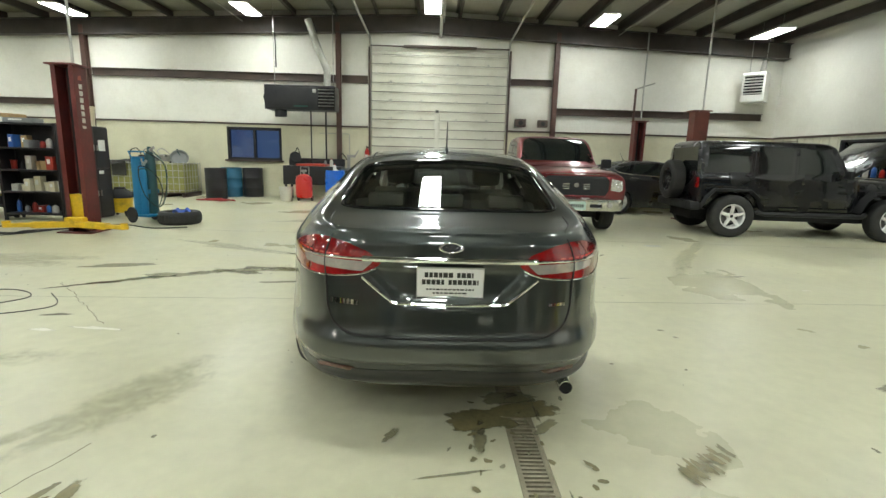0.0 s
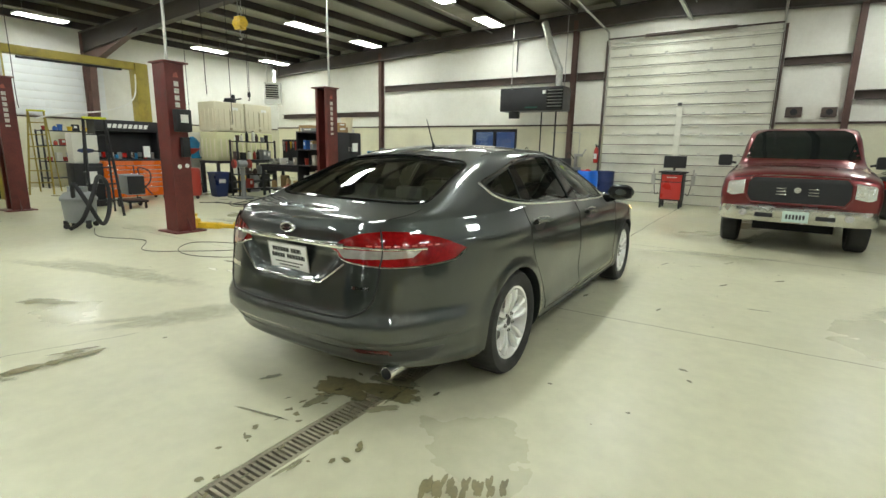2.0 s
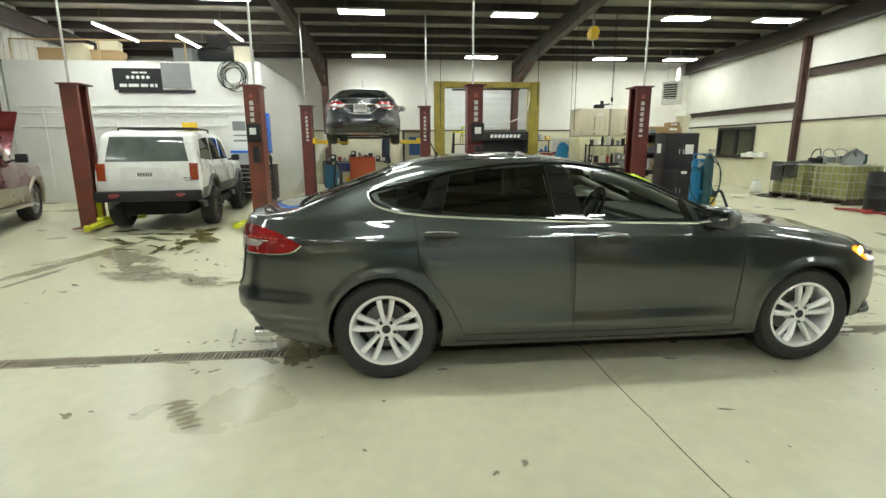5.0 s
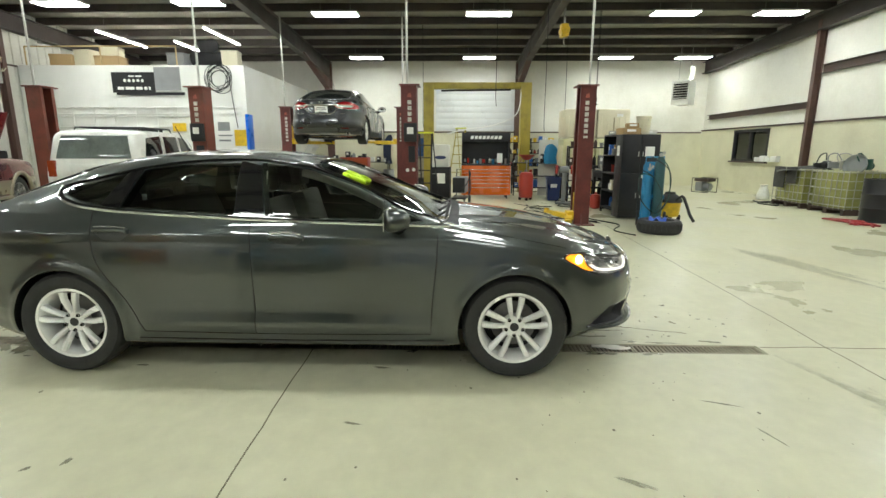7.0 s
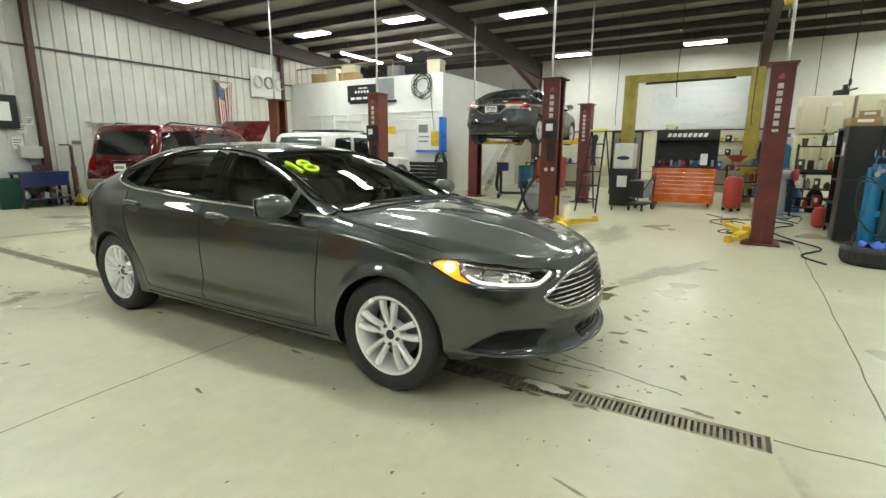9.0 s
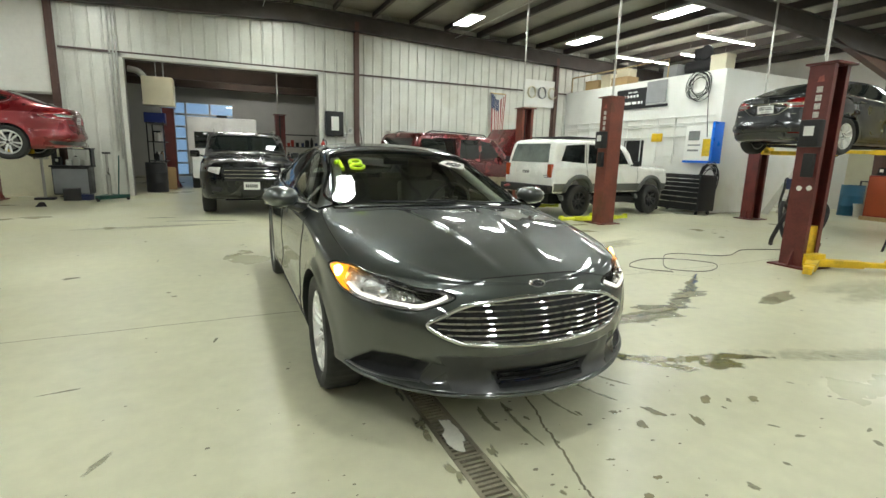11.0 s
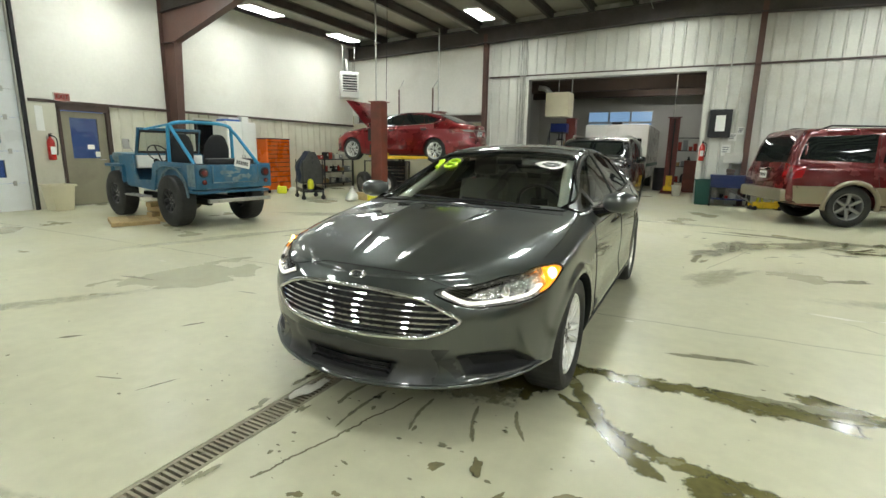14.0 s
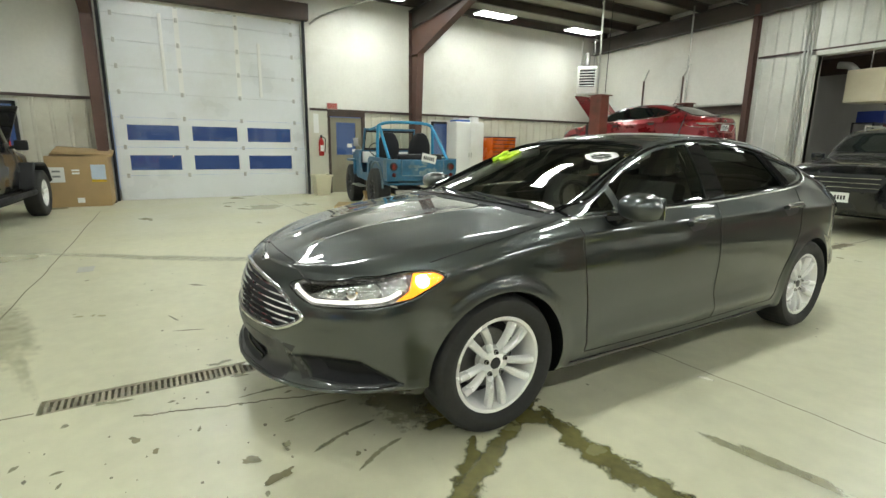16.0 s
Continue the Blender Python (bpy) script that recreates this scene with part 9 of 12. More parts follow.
def cabinet_drawers(name, x, y, w, d, h, ang, material, label, rows, cat="tool chest", handle=M_CHROME, legs=.1, top=M_BLACK_MATT, gap_cols=(1.0,)):
    c = thing(name, pose(x, y, 0, 0, 0, ang), label, cat)
    part("body", Mesh().box(-w / 2, -d / 2, legs, w / 2, d / 2, h, .012), material, c)
    z = legs + .03
    cols = [-w / 2 + .02]
    tot = sum(gap_cols)
    for g in gap_cols:
        cols.append(cols[-1] + (w - .04) * g / tot)
    for r in rows:
        for a, b in zip(cols, cols[1:]):
            dr = part("drawer", Mesh().box(a + .006, -d / 2 - .018, z, b - .006, -d / 2 + .002, z + r - .012, .004), material, c)
            part("handle", Mesh().box(a + .012, -d / 2 - .034, z + r - .036, b - .012, -d / 2 - .016, z + r - .018, .004), handle, dr, "bright full-width drawer pull")
        z += r
    part("worktop", Mesh().box(-w / 2 - .01, -d / 2 - .02, h, w / 2 + .01, d / 2 + .01, h + .03, .008), top, c)
    for sx in (-1, 1):
        for sy in (-1, 1):
            part("caster", Mesh().cyl(sx * (w / 2 - .1) - .02, sy * (d / 2 - .08), .052, .05, .04, 14, "x").box(sx * (w / 2 - .1) - .03, sy * (d / 2 - .08) - .03, .09, sx * (w / 2 - .1) + .03, sy * (d / 2 - .08) + .03, legs + .01), M_BLACK_MATT, c)
    return c


cabinet_drawers("tool_chest", -9.3, -.45, 1.5, .6, 1.0, 90, M_BLACK, "black roller tool chest with bright drawer pulls", (.2, .14, .14, .12, .12, .1), handle=M_BRIGHT)
cabinet_drawers("tool_chest", -10.3, 6.92, 1.45, .62, .98, 90, M_ORANGE, "orange roller tool chest with chrome drawer pulls", (.22, .12, .11, .1, .1, .1), gap_cols=(1.7, 1.0), legs=.11, handle=M_BRIGHT)
hu = thing("tool_hutch", pose(-10.45, 6.92, 1.012, 0, 0, 90), "black open tool hutch with a lit sign panel", "tool hutch")
part("back", Mesh().box(-.72, .2, 0, .72, .24, .9).box(-.72, -.15, 0, -.69, .24, .9).box(.69, -.15, 0, .72, .24, .9).box(-.72, -.15, .87, .72, .24, .9), M_BLACK, hu)
part("sign_panel", Mesh().box(-.72, -.17, .66, .72, -.14, .92, .01), M_BLACK, hu)
lt = Mesh()
for k in range(8):
    lt.prism([(0, 0), (.085, 0), (.115, .095), (.03, .095)], .003, Matrix.Translation((-.47 + .118 * k, -.171, .735)) @ Matrix(((1, 0, 0, 0), (0, 0, -1, 0), (0, 1, 0, 0), (0, 0, 0, 1))))
part("sign_letters", lt, M_PAPER, hu, "white brand letters shown as slanted bars")
rr_ = random.Random(8)
for k in range(14):
    xx = -.62 + .095 * k
    part("tool", Mesh().cbox(xx, .05 + rr_.uniform(-.06, .06), .05 + rr_.uniform(0, .06), rr_.uniform(.04, .09), rr_.uniform(.05, .12), rr_.uniform(.08, .22), .01), (M_GREY, M_RED, M_BLACK_MATT, M_STEEL, M_BLUE_CART)[k % 5], hu)
part("paper", Mesh().cbox(.42, -.1, .18, .16, .02, .28), M_PAPER, hu)

# storage on the office deck
for k, (x, y, a, b, c, g, mt) in enumerate(((-10.4, -5.6, .6, .45, .35, 8, M_CARD), (-10.5, -5.0, .5, .4, .5, -6, M_CREAM), (-10.4, -4.2, .7, .5, .3, 3, M_CARD), (-10.4, -4.15, .5, .4, .25, 12, M_CREAM), (-10.5, -2.2, .5, .5, .4, 0, M_GREY), (-10.4, -.6, .45, .4, .45, 5, M_CREAM))):
    c_ = thing("storage_box", pose(x, y, 3.78 + (.306 if k == 3 else 0), 0, 0, 90 + g), "closed storage box standing on the office deck", "box", "deck boxes")
    part("body", Mesh().box(-a / 2, -b / 2, 0, a / 2, b / 2, c, .008), mt, c_)
    part("lid", Mesh().box(-a / 2 - .008, -b / 2 - .008, c - .06, a / 2 + .008, b / 2 + .008, c + .004, .004), mt, c_)
cp_ = thing("air_compressor", pose(-10.6, -1.35, 3.78, 0, 0, 90), "dark air compressor standing on the office deck", "compressor")
part("tank", Mesh().cyl(-.5, 0, .28, .2, 1.0, 18, "x"), M_BLACK_MATT, cp_)
part("pump", Mesh().box(-.25, -.15, .46, .1, .15, .78, .04).cyl(.18, -.2, .62, .2, .06, 16, "y"), M_BLACK_MATT, cp_)
for q in (-.35, .35):
    part("foot", Mesh().box(q - .04, -.18, 0, q + .04, .18, .12), M_BLACK_MATT, cp_)
ws_ = thing("wall_rack", pose(-8.7, Y0 + .08, 3.2, 0, 0, 180), "pale wall rack holding coiled white hoses", "rack")
part("backboard", Mesh().box(-.7, -.03, 0, .7, 0, .95), M_WHITE_PAINT, ws_)
for k in range(3):
    q = -.45 + .45 * k
    part("hose_coil", Mesh().tube([(q + .16 * math.cos(a) * (1 + .1 * math.sin(.3 * a)), -.06 - .004 * a, .5 + .2 * math.sin(a)) for a in [2 * math.pi * i / 14 for i in range(56)]], .012, 5), M_CREAM if k != 1 else M_GREY, ws_)

# ---- loose things: builders ----
M_OIL_FLUID = mat("blue_fluid_bottle", (0.03, 0.12, 0.42), 0.35, vary=0.1)
M_RUBBER_RED = mat("red_rubber_hose", (0.30, 0.02, 0.02), 0.5, vary=0.2)
M_RAG_RED = mat("red_shop_rag", (0.45, 0.02, 0.015), 0.9, vary=0.2, scale=14, bump=0.2)
M_RAG_BLUE = mat("blue_shop_rag", (0.05, 0.12, 0.5), 0.9, vary=0.2, scale=14, bump=0.2)
M_BAG = mat("white_plastic_sack", (0.75, 0.75, 0.7), 0.4, vary=0.08, scale=9, bump=0.2)
M_BROWN_CARTON = mat("brown_carton", (0.36, 0.24, 0.11), 0.8, vary=0.12, scale=5, bump=0.05)
M_NAVY = mat("dark_blue_drum_paint", (0.012, 0.025, 0.10), 0.35, vary=0.15, scale=4, dirt=(0.05, 0.04, 0.04), dirt_amount=0.4)
M_TEAL_DRUM = mat("faded_blue_drum_paint", (0.02, 0.11, 0.19), 0.45, vary=0.2, scale=4, dirt=(0.06, 0.05, 0.04), dirt_amount=0.5)
M_RED_DULL = mat("dull_red_paint", (0.36, 0.035, 0.022), 0.45, vary=0.15, scale=3, dirt=(0.1, 0.03, 0.02), dirt_amount=0.4)
M_OFFWHITE = mat("offwhite_plastic", (0.62, 0.61, 0.55), 0.4, vary=0.06, dirt=(0.4, 0.36, 0.26), dirt_amount=0.4)
M_STRIPE_RED = mat("flag_red", (0.30, 0.07, 0.065), 0.85, vary=0.1)
M_FLAG_BLUE = mat("flag_blue", (0.03, 0.045, 0.12), 0.85, vary=0.1)
M_ALU = mat("ladder_aluminium", (0.55, 0.55, 0.52), 0.4, 0.7, vary=0.15)


def solo(name, mesh, material, x, y, z, ang, label, cat, group="", smooth=35):
    ob = part(name, mesh, material, None, "", smooth)
    ob.matrix_world = pose(x, y, z, 0, 0, ang)
    return tagged(ob, label, cat, group)


def drum(x, y, r, h, material, label, plastic=False, paper=False, group="oil drums"):
    d = thing("drum", pose(x, y, 0, 0, 0, 17 * x), label, "drum", group)
    if plastic:
        p = [(r * .86, 0), (r * .95, .03), (r, .10), (r, h * .30), (r * 1.015, h * .33), (r, h * .36), (r, h * .64), (r * 1.015, h * .67), (r, h * .7), (r * .99, h - .1), (r * .93, h - .035), (r * .93, h), (r * .88, h), (r * .88, h - .03)]
    else:
        p = [(r * .97, 0), (r * 1.02, .004), (r * 1.02, .02), (r, .025)]
        for q in (.33, .66):
            p += [(r, h * q - .02), (r * 1.03, h * q), (r, h * q + .02)]
        p += [(r, h - .025), (r * 1.02, h - .02), (r * 1.02, h), (r * .97, h), (r * .96, h - .015)]
    part("shell", Mesh().lathe(p, 28), material, d)
    for a, q in ((.4, .06), (3.4, .045)):
        part("bung", Mesh().cyl(r * .62 * math.cos(a), r * .62 * math.sin(a), h - .03, q * .8, .03, 10), M_BLACK_MATT, d, "screwed bung")
    if paper:
        part("paper_label", Mesh().box(-.11, -r - .006, h * .6, .11, -r + .02, h * .86), M_PAPER, d)
    return d


def tote_ibc(x, y, z, material, label, w=1.15, d=1.0, h=1.0):
    t = thing("tote_tank", pose(x, y, z, 0, 0, 0), label, "tank", "caged totes")
    part("pallet", Mesh().box(-w / 2, -d / 2, .10, w / 2, d / 2, .13).box(-w / 2, -d / 2, 0, -w / 2 + .1, d / 2, .1).box(w / 2 - .1, -d / 2, 0, w / 2, d / 2, .1).box(-.06, -d / 2, 0, .06, d / 2, .1), M_STEEL_BROWN, t)
    part("bottle", Mesh().box(-w / 2 + .03, -d / 2 + .03, .13, w / 2 - .03, d / 2 - .03, h - .02, .07), material, t, "stained plastic tank")
    for k in range(5):
        zz = .2 + k * (h - .24) / 4
        m = Mesh()
        m.tube([(-w / 2, -d / 2, zz), (w / 2, -d / 2, zz), (w / 2, d / 2, zz), (-w / 2, d / 2, zz)], .011, 6, closed=True)
        part("cage_hoop", m, M_GALV, t)
    for k in range(8):
        q = -w / 2 + w * k / 7
        for yy in (-d / 2, d / 2):
            part("cage_bar", Mesh().rod((q, yy, .12), (q, yy, h), .010, 6), M_GALV, t)
    for k in range(1, 6):
        q = -d / 2 + d * k / 6
        for xx in (-w / 2, w / 2):
            part("cage_bar", Mesh().rod((xx, q, .12), (xx, q, h), .010, 6), M_GALV, t)
    part("cap", Mesh().cyl(0, 0, h - .03, .09, .05, 18), M_BLACK_MATT, t)
    return t


def bucket(x, y, z, r, h, material, label, name="bucket"):
    b = thing(name, pose(x, y, z, 0, 0, 31 * x), label, "bucket")
    part("body", Mesh().lathe([(r * .8, 0), (r * .84, .01), (r * .97, h - .05), (r * 1.05, h - .05), (r * 1.05, h), (r * .96, h), (r * .82, .03), (0.001, .03)], 22), material, b)
    part("bail", Mesh().tube([(r * math.cos(a), -.02 - .3 * r * math.sin(a), h - .04 - r * .55 * math.sin(a)) for a in [math.pi * i / 10 for i in range(11)]], .004, 5), M_STEEL, b)
    return b


def carton(x, y, z, sx, sy, sz, ang, label="brown cardboard parts box", material=None, tape=True):
    c = thing("carton", pose(x, y, z, 0, 0, ang), label, "box", "cartons")
    part("body", Mesh().box(-sx / 2, -sy / 2, 0, sx / 2, sy / 2, sz, .006), material or M_BROWN_CARTON, c)
    part("flap", Mesh().box(-sx / 2, -sy / 2, sz, sx / 2, -.004, sz + .004), material or M_BROWN_CARTON, c)
    part("flap", Mesh().box(-sx / 2, .004, sz, sx / 2, sy / 2, sz + .004), material or M_BROWN_CARTON, c)
    if tape:
        part("label", Mesh().box(-sx * .3, -sy / 2 - .003, sz * .45, sx * .15, -sy / 2, sz * .8), M_PAPER, c, "white printed label")
    return c


def bottle(x, y, z, r, h, material, label="plastic fluid bottle standing among parts", cap=None):
    b = thing("bottle", pose(x, y, z), label, "bottle", "fluid bottles")
    part("body", Mesh().lathe([(r * .9, 0), (r, .008), (r, h * .62), (r * .75, h * .78), (r * .35, h * .86), (r * .35, h * .92)], 14), material, b)
    part("cap", Mesh().cyl(0, 0, h * .9, r * .42, h * .1, 10), cap or M_BLACK_MATT, b)
    return b


def extinguisher(x, y, z, ang):
    e = thing("fire_extinguisher", pose(x, y, z, 0, 0, ang), "red fire extinguisher hung on a wall bracket", "extinguisher", "extinguishers")
    part("cylinder", Mesh().lathe([(.055, 0), (.07, .02), (.07, .36), (.055, .42), (.025, .45), (.025, .48)], 18, Matrix.Translation((0, -.09, 0))), M_RED, e)
    part("valve", Mesh().box(-.02, -.11, .47, .02, -.07, .53, .006).box(-.015, -.18, .50, .015, -.07, .515).box(-.015, -.17, .535, .015, -.07, .55), M_BLACK_MATT, e)
    part("hose", Mesh().tube(curve_points([(.02, -.09, .5), (.10, -.11, .45), (.10, -.12, .25), (.085, -.12, .1)], 5), .012, 7), M_BLACK_MATT, e)
    part("label", Mesh().box(-.045, -.163, .12, .045, -.155, .28), M_PAPER, e)
    part("bracket", Mesh().box(-.03, -.02, .05, .03, 0, .5), M_STEEL, e)
    return e


def floor_cable(name, pts, r, material, label, cat="cable"):
    return tagged(part(name, Mesh().tube(curve_points([(a, b, r + .001 + (c if len(q) > 2 else 0)) for q in pts for a, b, c in [(q[0], q[1], q[2] if len(q) > 2 else 0)]], 10), r, 6), material), label, cat)


def rag(x, y, z, s, material, label, seed=1, drape=0.1):
    rr = random.Random(seed)
    n = 9
    ph = [rr.uniform(0, 6) for _ in range(4)]
    v, f = [], []
    for i in range(n):
        for j in range(n):
            a, b = i / (n - 1) - .5, j / (n - 1) - .5
            q = math.hypot(a, b)
            v.append((s * a * (1 - .35 * abs(b)), s * b * (1 - .25 * abs(a)), .035 * (1 + math.sin(7 * a + ph[0]) * math.cos(6 * b + ph[1])) + .02 * math.sin(15 * a + ph[2]) - drape * q * q))
    for i in range(n - 1):
        for j in range(n - 1):
            f.append((i * n + j, (i + 1) * n + j, (i + 1) * n + j + 1, i * n + j + 1))
    k = len(v)
    v += [(a, b, c - .006) for a, b, c in v]
    f += [tuple(k + q for q in reversed(t)) for t in f]
    for i in range(n - 1):
        for p, q in (((i, 0), (i + 1, 0)), ((i, n - 1), (i + 1, n - 1)), ((0, i), (0, i + 1)), ((n - 1, i), (n - 1, i + 1))):
            p_, q_ = p[0] * n + p[1], q[0] * n + q[1]
            f.append((p_, q_, k + q_, k + p_))
    return solo("rag", Mesh().add(v, f), material, x, y, z, 20 * seed, label, "rag", "", 60)


def tyre_on_floor(x, y, z, r, w, label, tilt=None, rim=None, m=None):
    t = thing("loose_wheel" if rim else "tyre", m or pose(x, y, z), label, "wheel" if rim else "tyre")
    p = [(r * .62, w * .1), (r * .66, 0), (r * .9, .0), (r * .97, w * .1), (r, w * .25), (r, w * .75), (r * .97, w * .9), (r * .9, w), (r * .66, w), (r * .62, w * .9), (r * .6, w * .5)]
    part("tyre_body" if not rim else "tyre", Mesh().lathe(p, 36, close=True), M_RUBBER, t)
    for k in range(30):
        a = 2 * math.pi * k / 30
        mm = Matrix.Rotation(a, 4, "Z") @ Matrix.Translation((r, 0, w * .5))
        part("tread_block", Mesh(mm).cbox(0, 0, 0, .012, r * .13, w * .5), M_RUBBER, t)
    if rim:
        part("rim", Mesh().lathe([(r * .62, 0), (r * .62, w), (r * .55, w * .95), (r * .55, w * .5), (.001, w * .45)], 28), rim, t)
        for k in range(5):
            mm = Matrix.Rotation(2 * math.pi * k / 5, 4, "Z")
            part("spoke", Mesh(mm).box(.03, -.03, w * .55, r * .58, .03, w * .8, .01), rim, t)
    return t


def shelf_rack(name, x, y, w, d, h, ang, levels, material, label, back=False):
    s = thing(name, pose(x, y, 0, 0, 0, ang), label, "shelf")
    for sx in (-1, 1):
        for sy in (-1, 1):
            part("upright", Mesh().cbox(sx * (w / 2 - .02), sy * (d / 2 - .02), h / 2, .04, .04, h), material, s)
    for z in levels:
        part("shelf_board", Mesh().box(-w / 2, -d / 2, z - .015, w / 2, d / 2, z + .015, .004), material, s)
    if back:
        part("back_panel", Mesh().box(-w / 2, d / 2 - .012, .05, w / 2, d / 2 - .002, h), material, s)
        for sx in (-1, 1):
            part("side_panel", Mesh().box(sx * w / 2 - (.012 if sx > 0 else 0), -d / 2 + .04, .05, sx * w / 2 + (0 if sx > 0 else .012), d / 2 - .04, h), material, s)
    return s


def clutter(x0, x1, y, dy, z, seed, n, hmax=.28, mats=None, ang=0.0, ox=0.0, oy=0.0):
    """Cartons, tubs and bottles in a row; positions are local to (ox, oy) turned by ang."""
    rr = random.Random(seed)
    mats = mats or (M_BROWN_CARTON, M_BLACK_MATT, M_GREY, M_OFFWHITE, M_OIL_FLUID, M_BROWN_CARTON)
    c, s = math.cos(radians(ang)), math.sin(radians(ang))
    step = (x1 - x0) / n
    for k in range(n):
        a = x0 + step * (k + .5) + rr.uniform(-.02, .02)
        b = y + rr.uniform(-dy, dy)
        px, py = ox + a * c - b * s, oy + a * s + b * c
        mt = mats[rr.randrange(len(mats))]
        q = rr.random()
        hh = hmax * rr.uniform(.45, 1)
        if q < .45:
            carton(px, py, z, step * rr.uniform(.6, .9), rr.uniform(.12, .26), hh, ang + rr.uniform(-8, 8), "small parts carton standing on a shelf", mt, rr.random() < .6)
        elif q < .8:
            bottle(px, py, z, step * rr.uniform(.25, .4), hh, mt)
        else:
            solo("tub", Mesh().lathe([(step * .30, 0), (step * .36, hh * .6), (step * .4, hh * .6), (step * .4, hh * .66), (.001, hh * .66)], 16), mt, px, py, z, 0, "lidded plastic tub on a shelf", "tub")


# ---- round the north-west lift post ----
shelf_rack("parts_shelf", -6.70, 9.72, 1.1, .42, 1.78, 0, (.12, .52, .92, 1.32, 1.76), M_BLACK, "open black steel shelf filled with parts and bottles", True)
for k, z in enumerate((.135, .535, .935, 1.335)):
    clutter(-.5, .5, 0, .05, z, 11 + k, 7, .27, (M_OFFWHITE, M_BLACK_MATT, M_BROWN_CARTON, M_OIL_FLUID, M_GREY, M_RED_DULL) if k != 1 else (M_CREAM, M_OFFWHITE), 0, -6.70, 9.72)
tc = thing("steel_cabinet", pose(-5.87, 9.80, 0, 0, 0, 90) @ Matrix.Diagonal((.86, .74, 1.02, 1)), "tall black two-door steel cabinet with white labels", "cabinet")
part("body", Mesh().box(-.45, -.27, .04, .45, .27, 1.72, .008), M_BLACK, tc)
for a, b in ((.06, .95), (.97, 1.70)):
    for s in (-1, 1):
        dd = part("door", Mesh().box(s * .445 if s < 0 else .004, -.29, a, -.004 if s < 0 else .445, -.268, b, .004), M_BLACK, tc)
        part("handle", Mesh().box(s * .05 - .01, -.31, (a + b) / 2 - .05, s * .05 + .01, -.288, (a + b) / 2 + .05, .004), M_STEEL, dd)
part("label", Mesh().box(.1, -.294, 1.28, .32, -.29, 1.48), M_PAPER, tc, "white paper label")
part("label", Mesh().box(.05, -.294, .86, .2, -.29, .92), M_PAPER, tc, "white paper label")
part("label", Mesh().box(-.453, -.1, 1.3, -.45, .12, 1.5), M_PAPER, tc, "white paper label")
carton(-5.85, 9.6, 1.756, .42, .34, .12, 96, "flat brown carton on top of the steel cabinet")
carton(-5.87, 9.68, 1.876, .3, .25, .1, 80, "flat brown carton on top of the steel cabinet")
carton(-5.95, 10.03, 1.756, .26, .22, .09, 95, "flat brown carton on top of the steel cabinet", M_OFFWHITE)
bucket(-5.80, 9.86, 1.756, .145, .36, M_CREAM, "tall beige pail on top of the steel cabinet", "pail")
carton(-6.85, 9.72, 1.778, .5, .3, .08, 4, "flat dark carton on top of the open shelf", M_GREY)

ca = thing("welding_cart", pose(-4.76, 9.75, 0, 0, 0, 70) @ Matrix.Diagonal((.8, .8, .98, 1)), "blue steel gas-welding cart with two cylinders and hoses", "cart")
part("back_plate", Mesh().box(-.22, .05, .16, .22, .09, 1.25, .01), M_BLUE_CART, ca)
part("toe_plate", Mesh().box(-.27, -.32, .12, .27, .1, .16, .008), M_BLUE_CART, ca)
part("side_box", Mesh().box(-.25, -.1, .16, -.21, .09, 1.2, .006).box(-.25, -.14, .55, .25, -.1, .63, .006), M_BLUE_CART, ca)
part("oxygen_cylinder", Mesh(Matrix.Translation((.11, -.08, .16))).lathe([(.10, 0), (.115, .02), (.115, 1.05), (.09, 1.14), (.045, 1.2), (.04, 1.28), (.015, 1.28)], 20), M_TEAL, ca, "teal gas cylinder")
part("acetylene_cylinder", Mesh(Matrix.Translation((-.12, -.06, .16))).lathe([(.09, 0), (.10, .02), (.10, .8), (.07, .9), (.03, .94), (.03, 1.0)], 20), M_BLUE_CART, ca)
for s in (-.11, .11):
    part("regulator", Mesh().cyl(s, -.16, 1.38 if s > 0 else 1.12, .04, .05, 12, "y").cyl(s + .06, -.16, 1.42 if s > 0 else 1.16, .032, .03, 12, "y").cyl(s, -.08, 1.28 if s > 0 else 1.06, .02, .16, 8), M_STEEL, ca, "brass regulator with gauges")
for s in (-1, 1):
    part("wheel", Mesh().cyl(s * .3 - .03, .12, .15, .15, .06, 22, "x"), M_RUBBER, ca)
part("handle", Mesh().tube([(-.2, .09, 1.2), (-.2, .2, 1.34), (.2, .2, 1.34), (.2, .09, 1.2)], .016, 7), M_BLUE_CART, ca)
for k, s in enumerate((.0, .06)):
    part("gas_hose", Mesh().tube(curve_points([(.1 - .2 * k, -.2, 1.35), (.3, -.3, 1.1), (.33, -.28, .6 + s), (.1, -.3, .3), (-.25, -.26, .55), (-.3, -.2, 1.0 + s), (0, -.3, .95), (.2, -.3, .6), (0, -.34, .25)], 8), .011, 6), M_RUBBER if k else M_GREEN_DK, ca)

tyre_on_floor(-4.1, 9.65, 0, .37, .23, "worn black tyre lying flat on the floor")
rag(-4.02, 9.58, .232, .3, M_RAG_BLUE, "blue shop rag dropped on a tyre", 3)

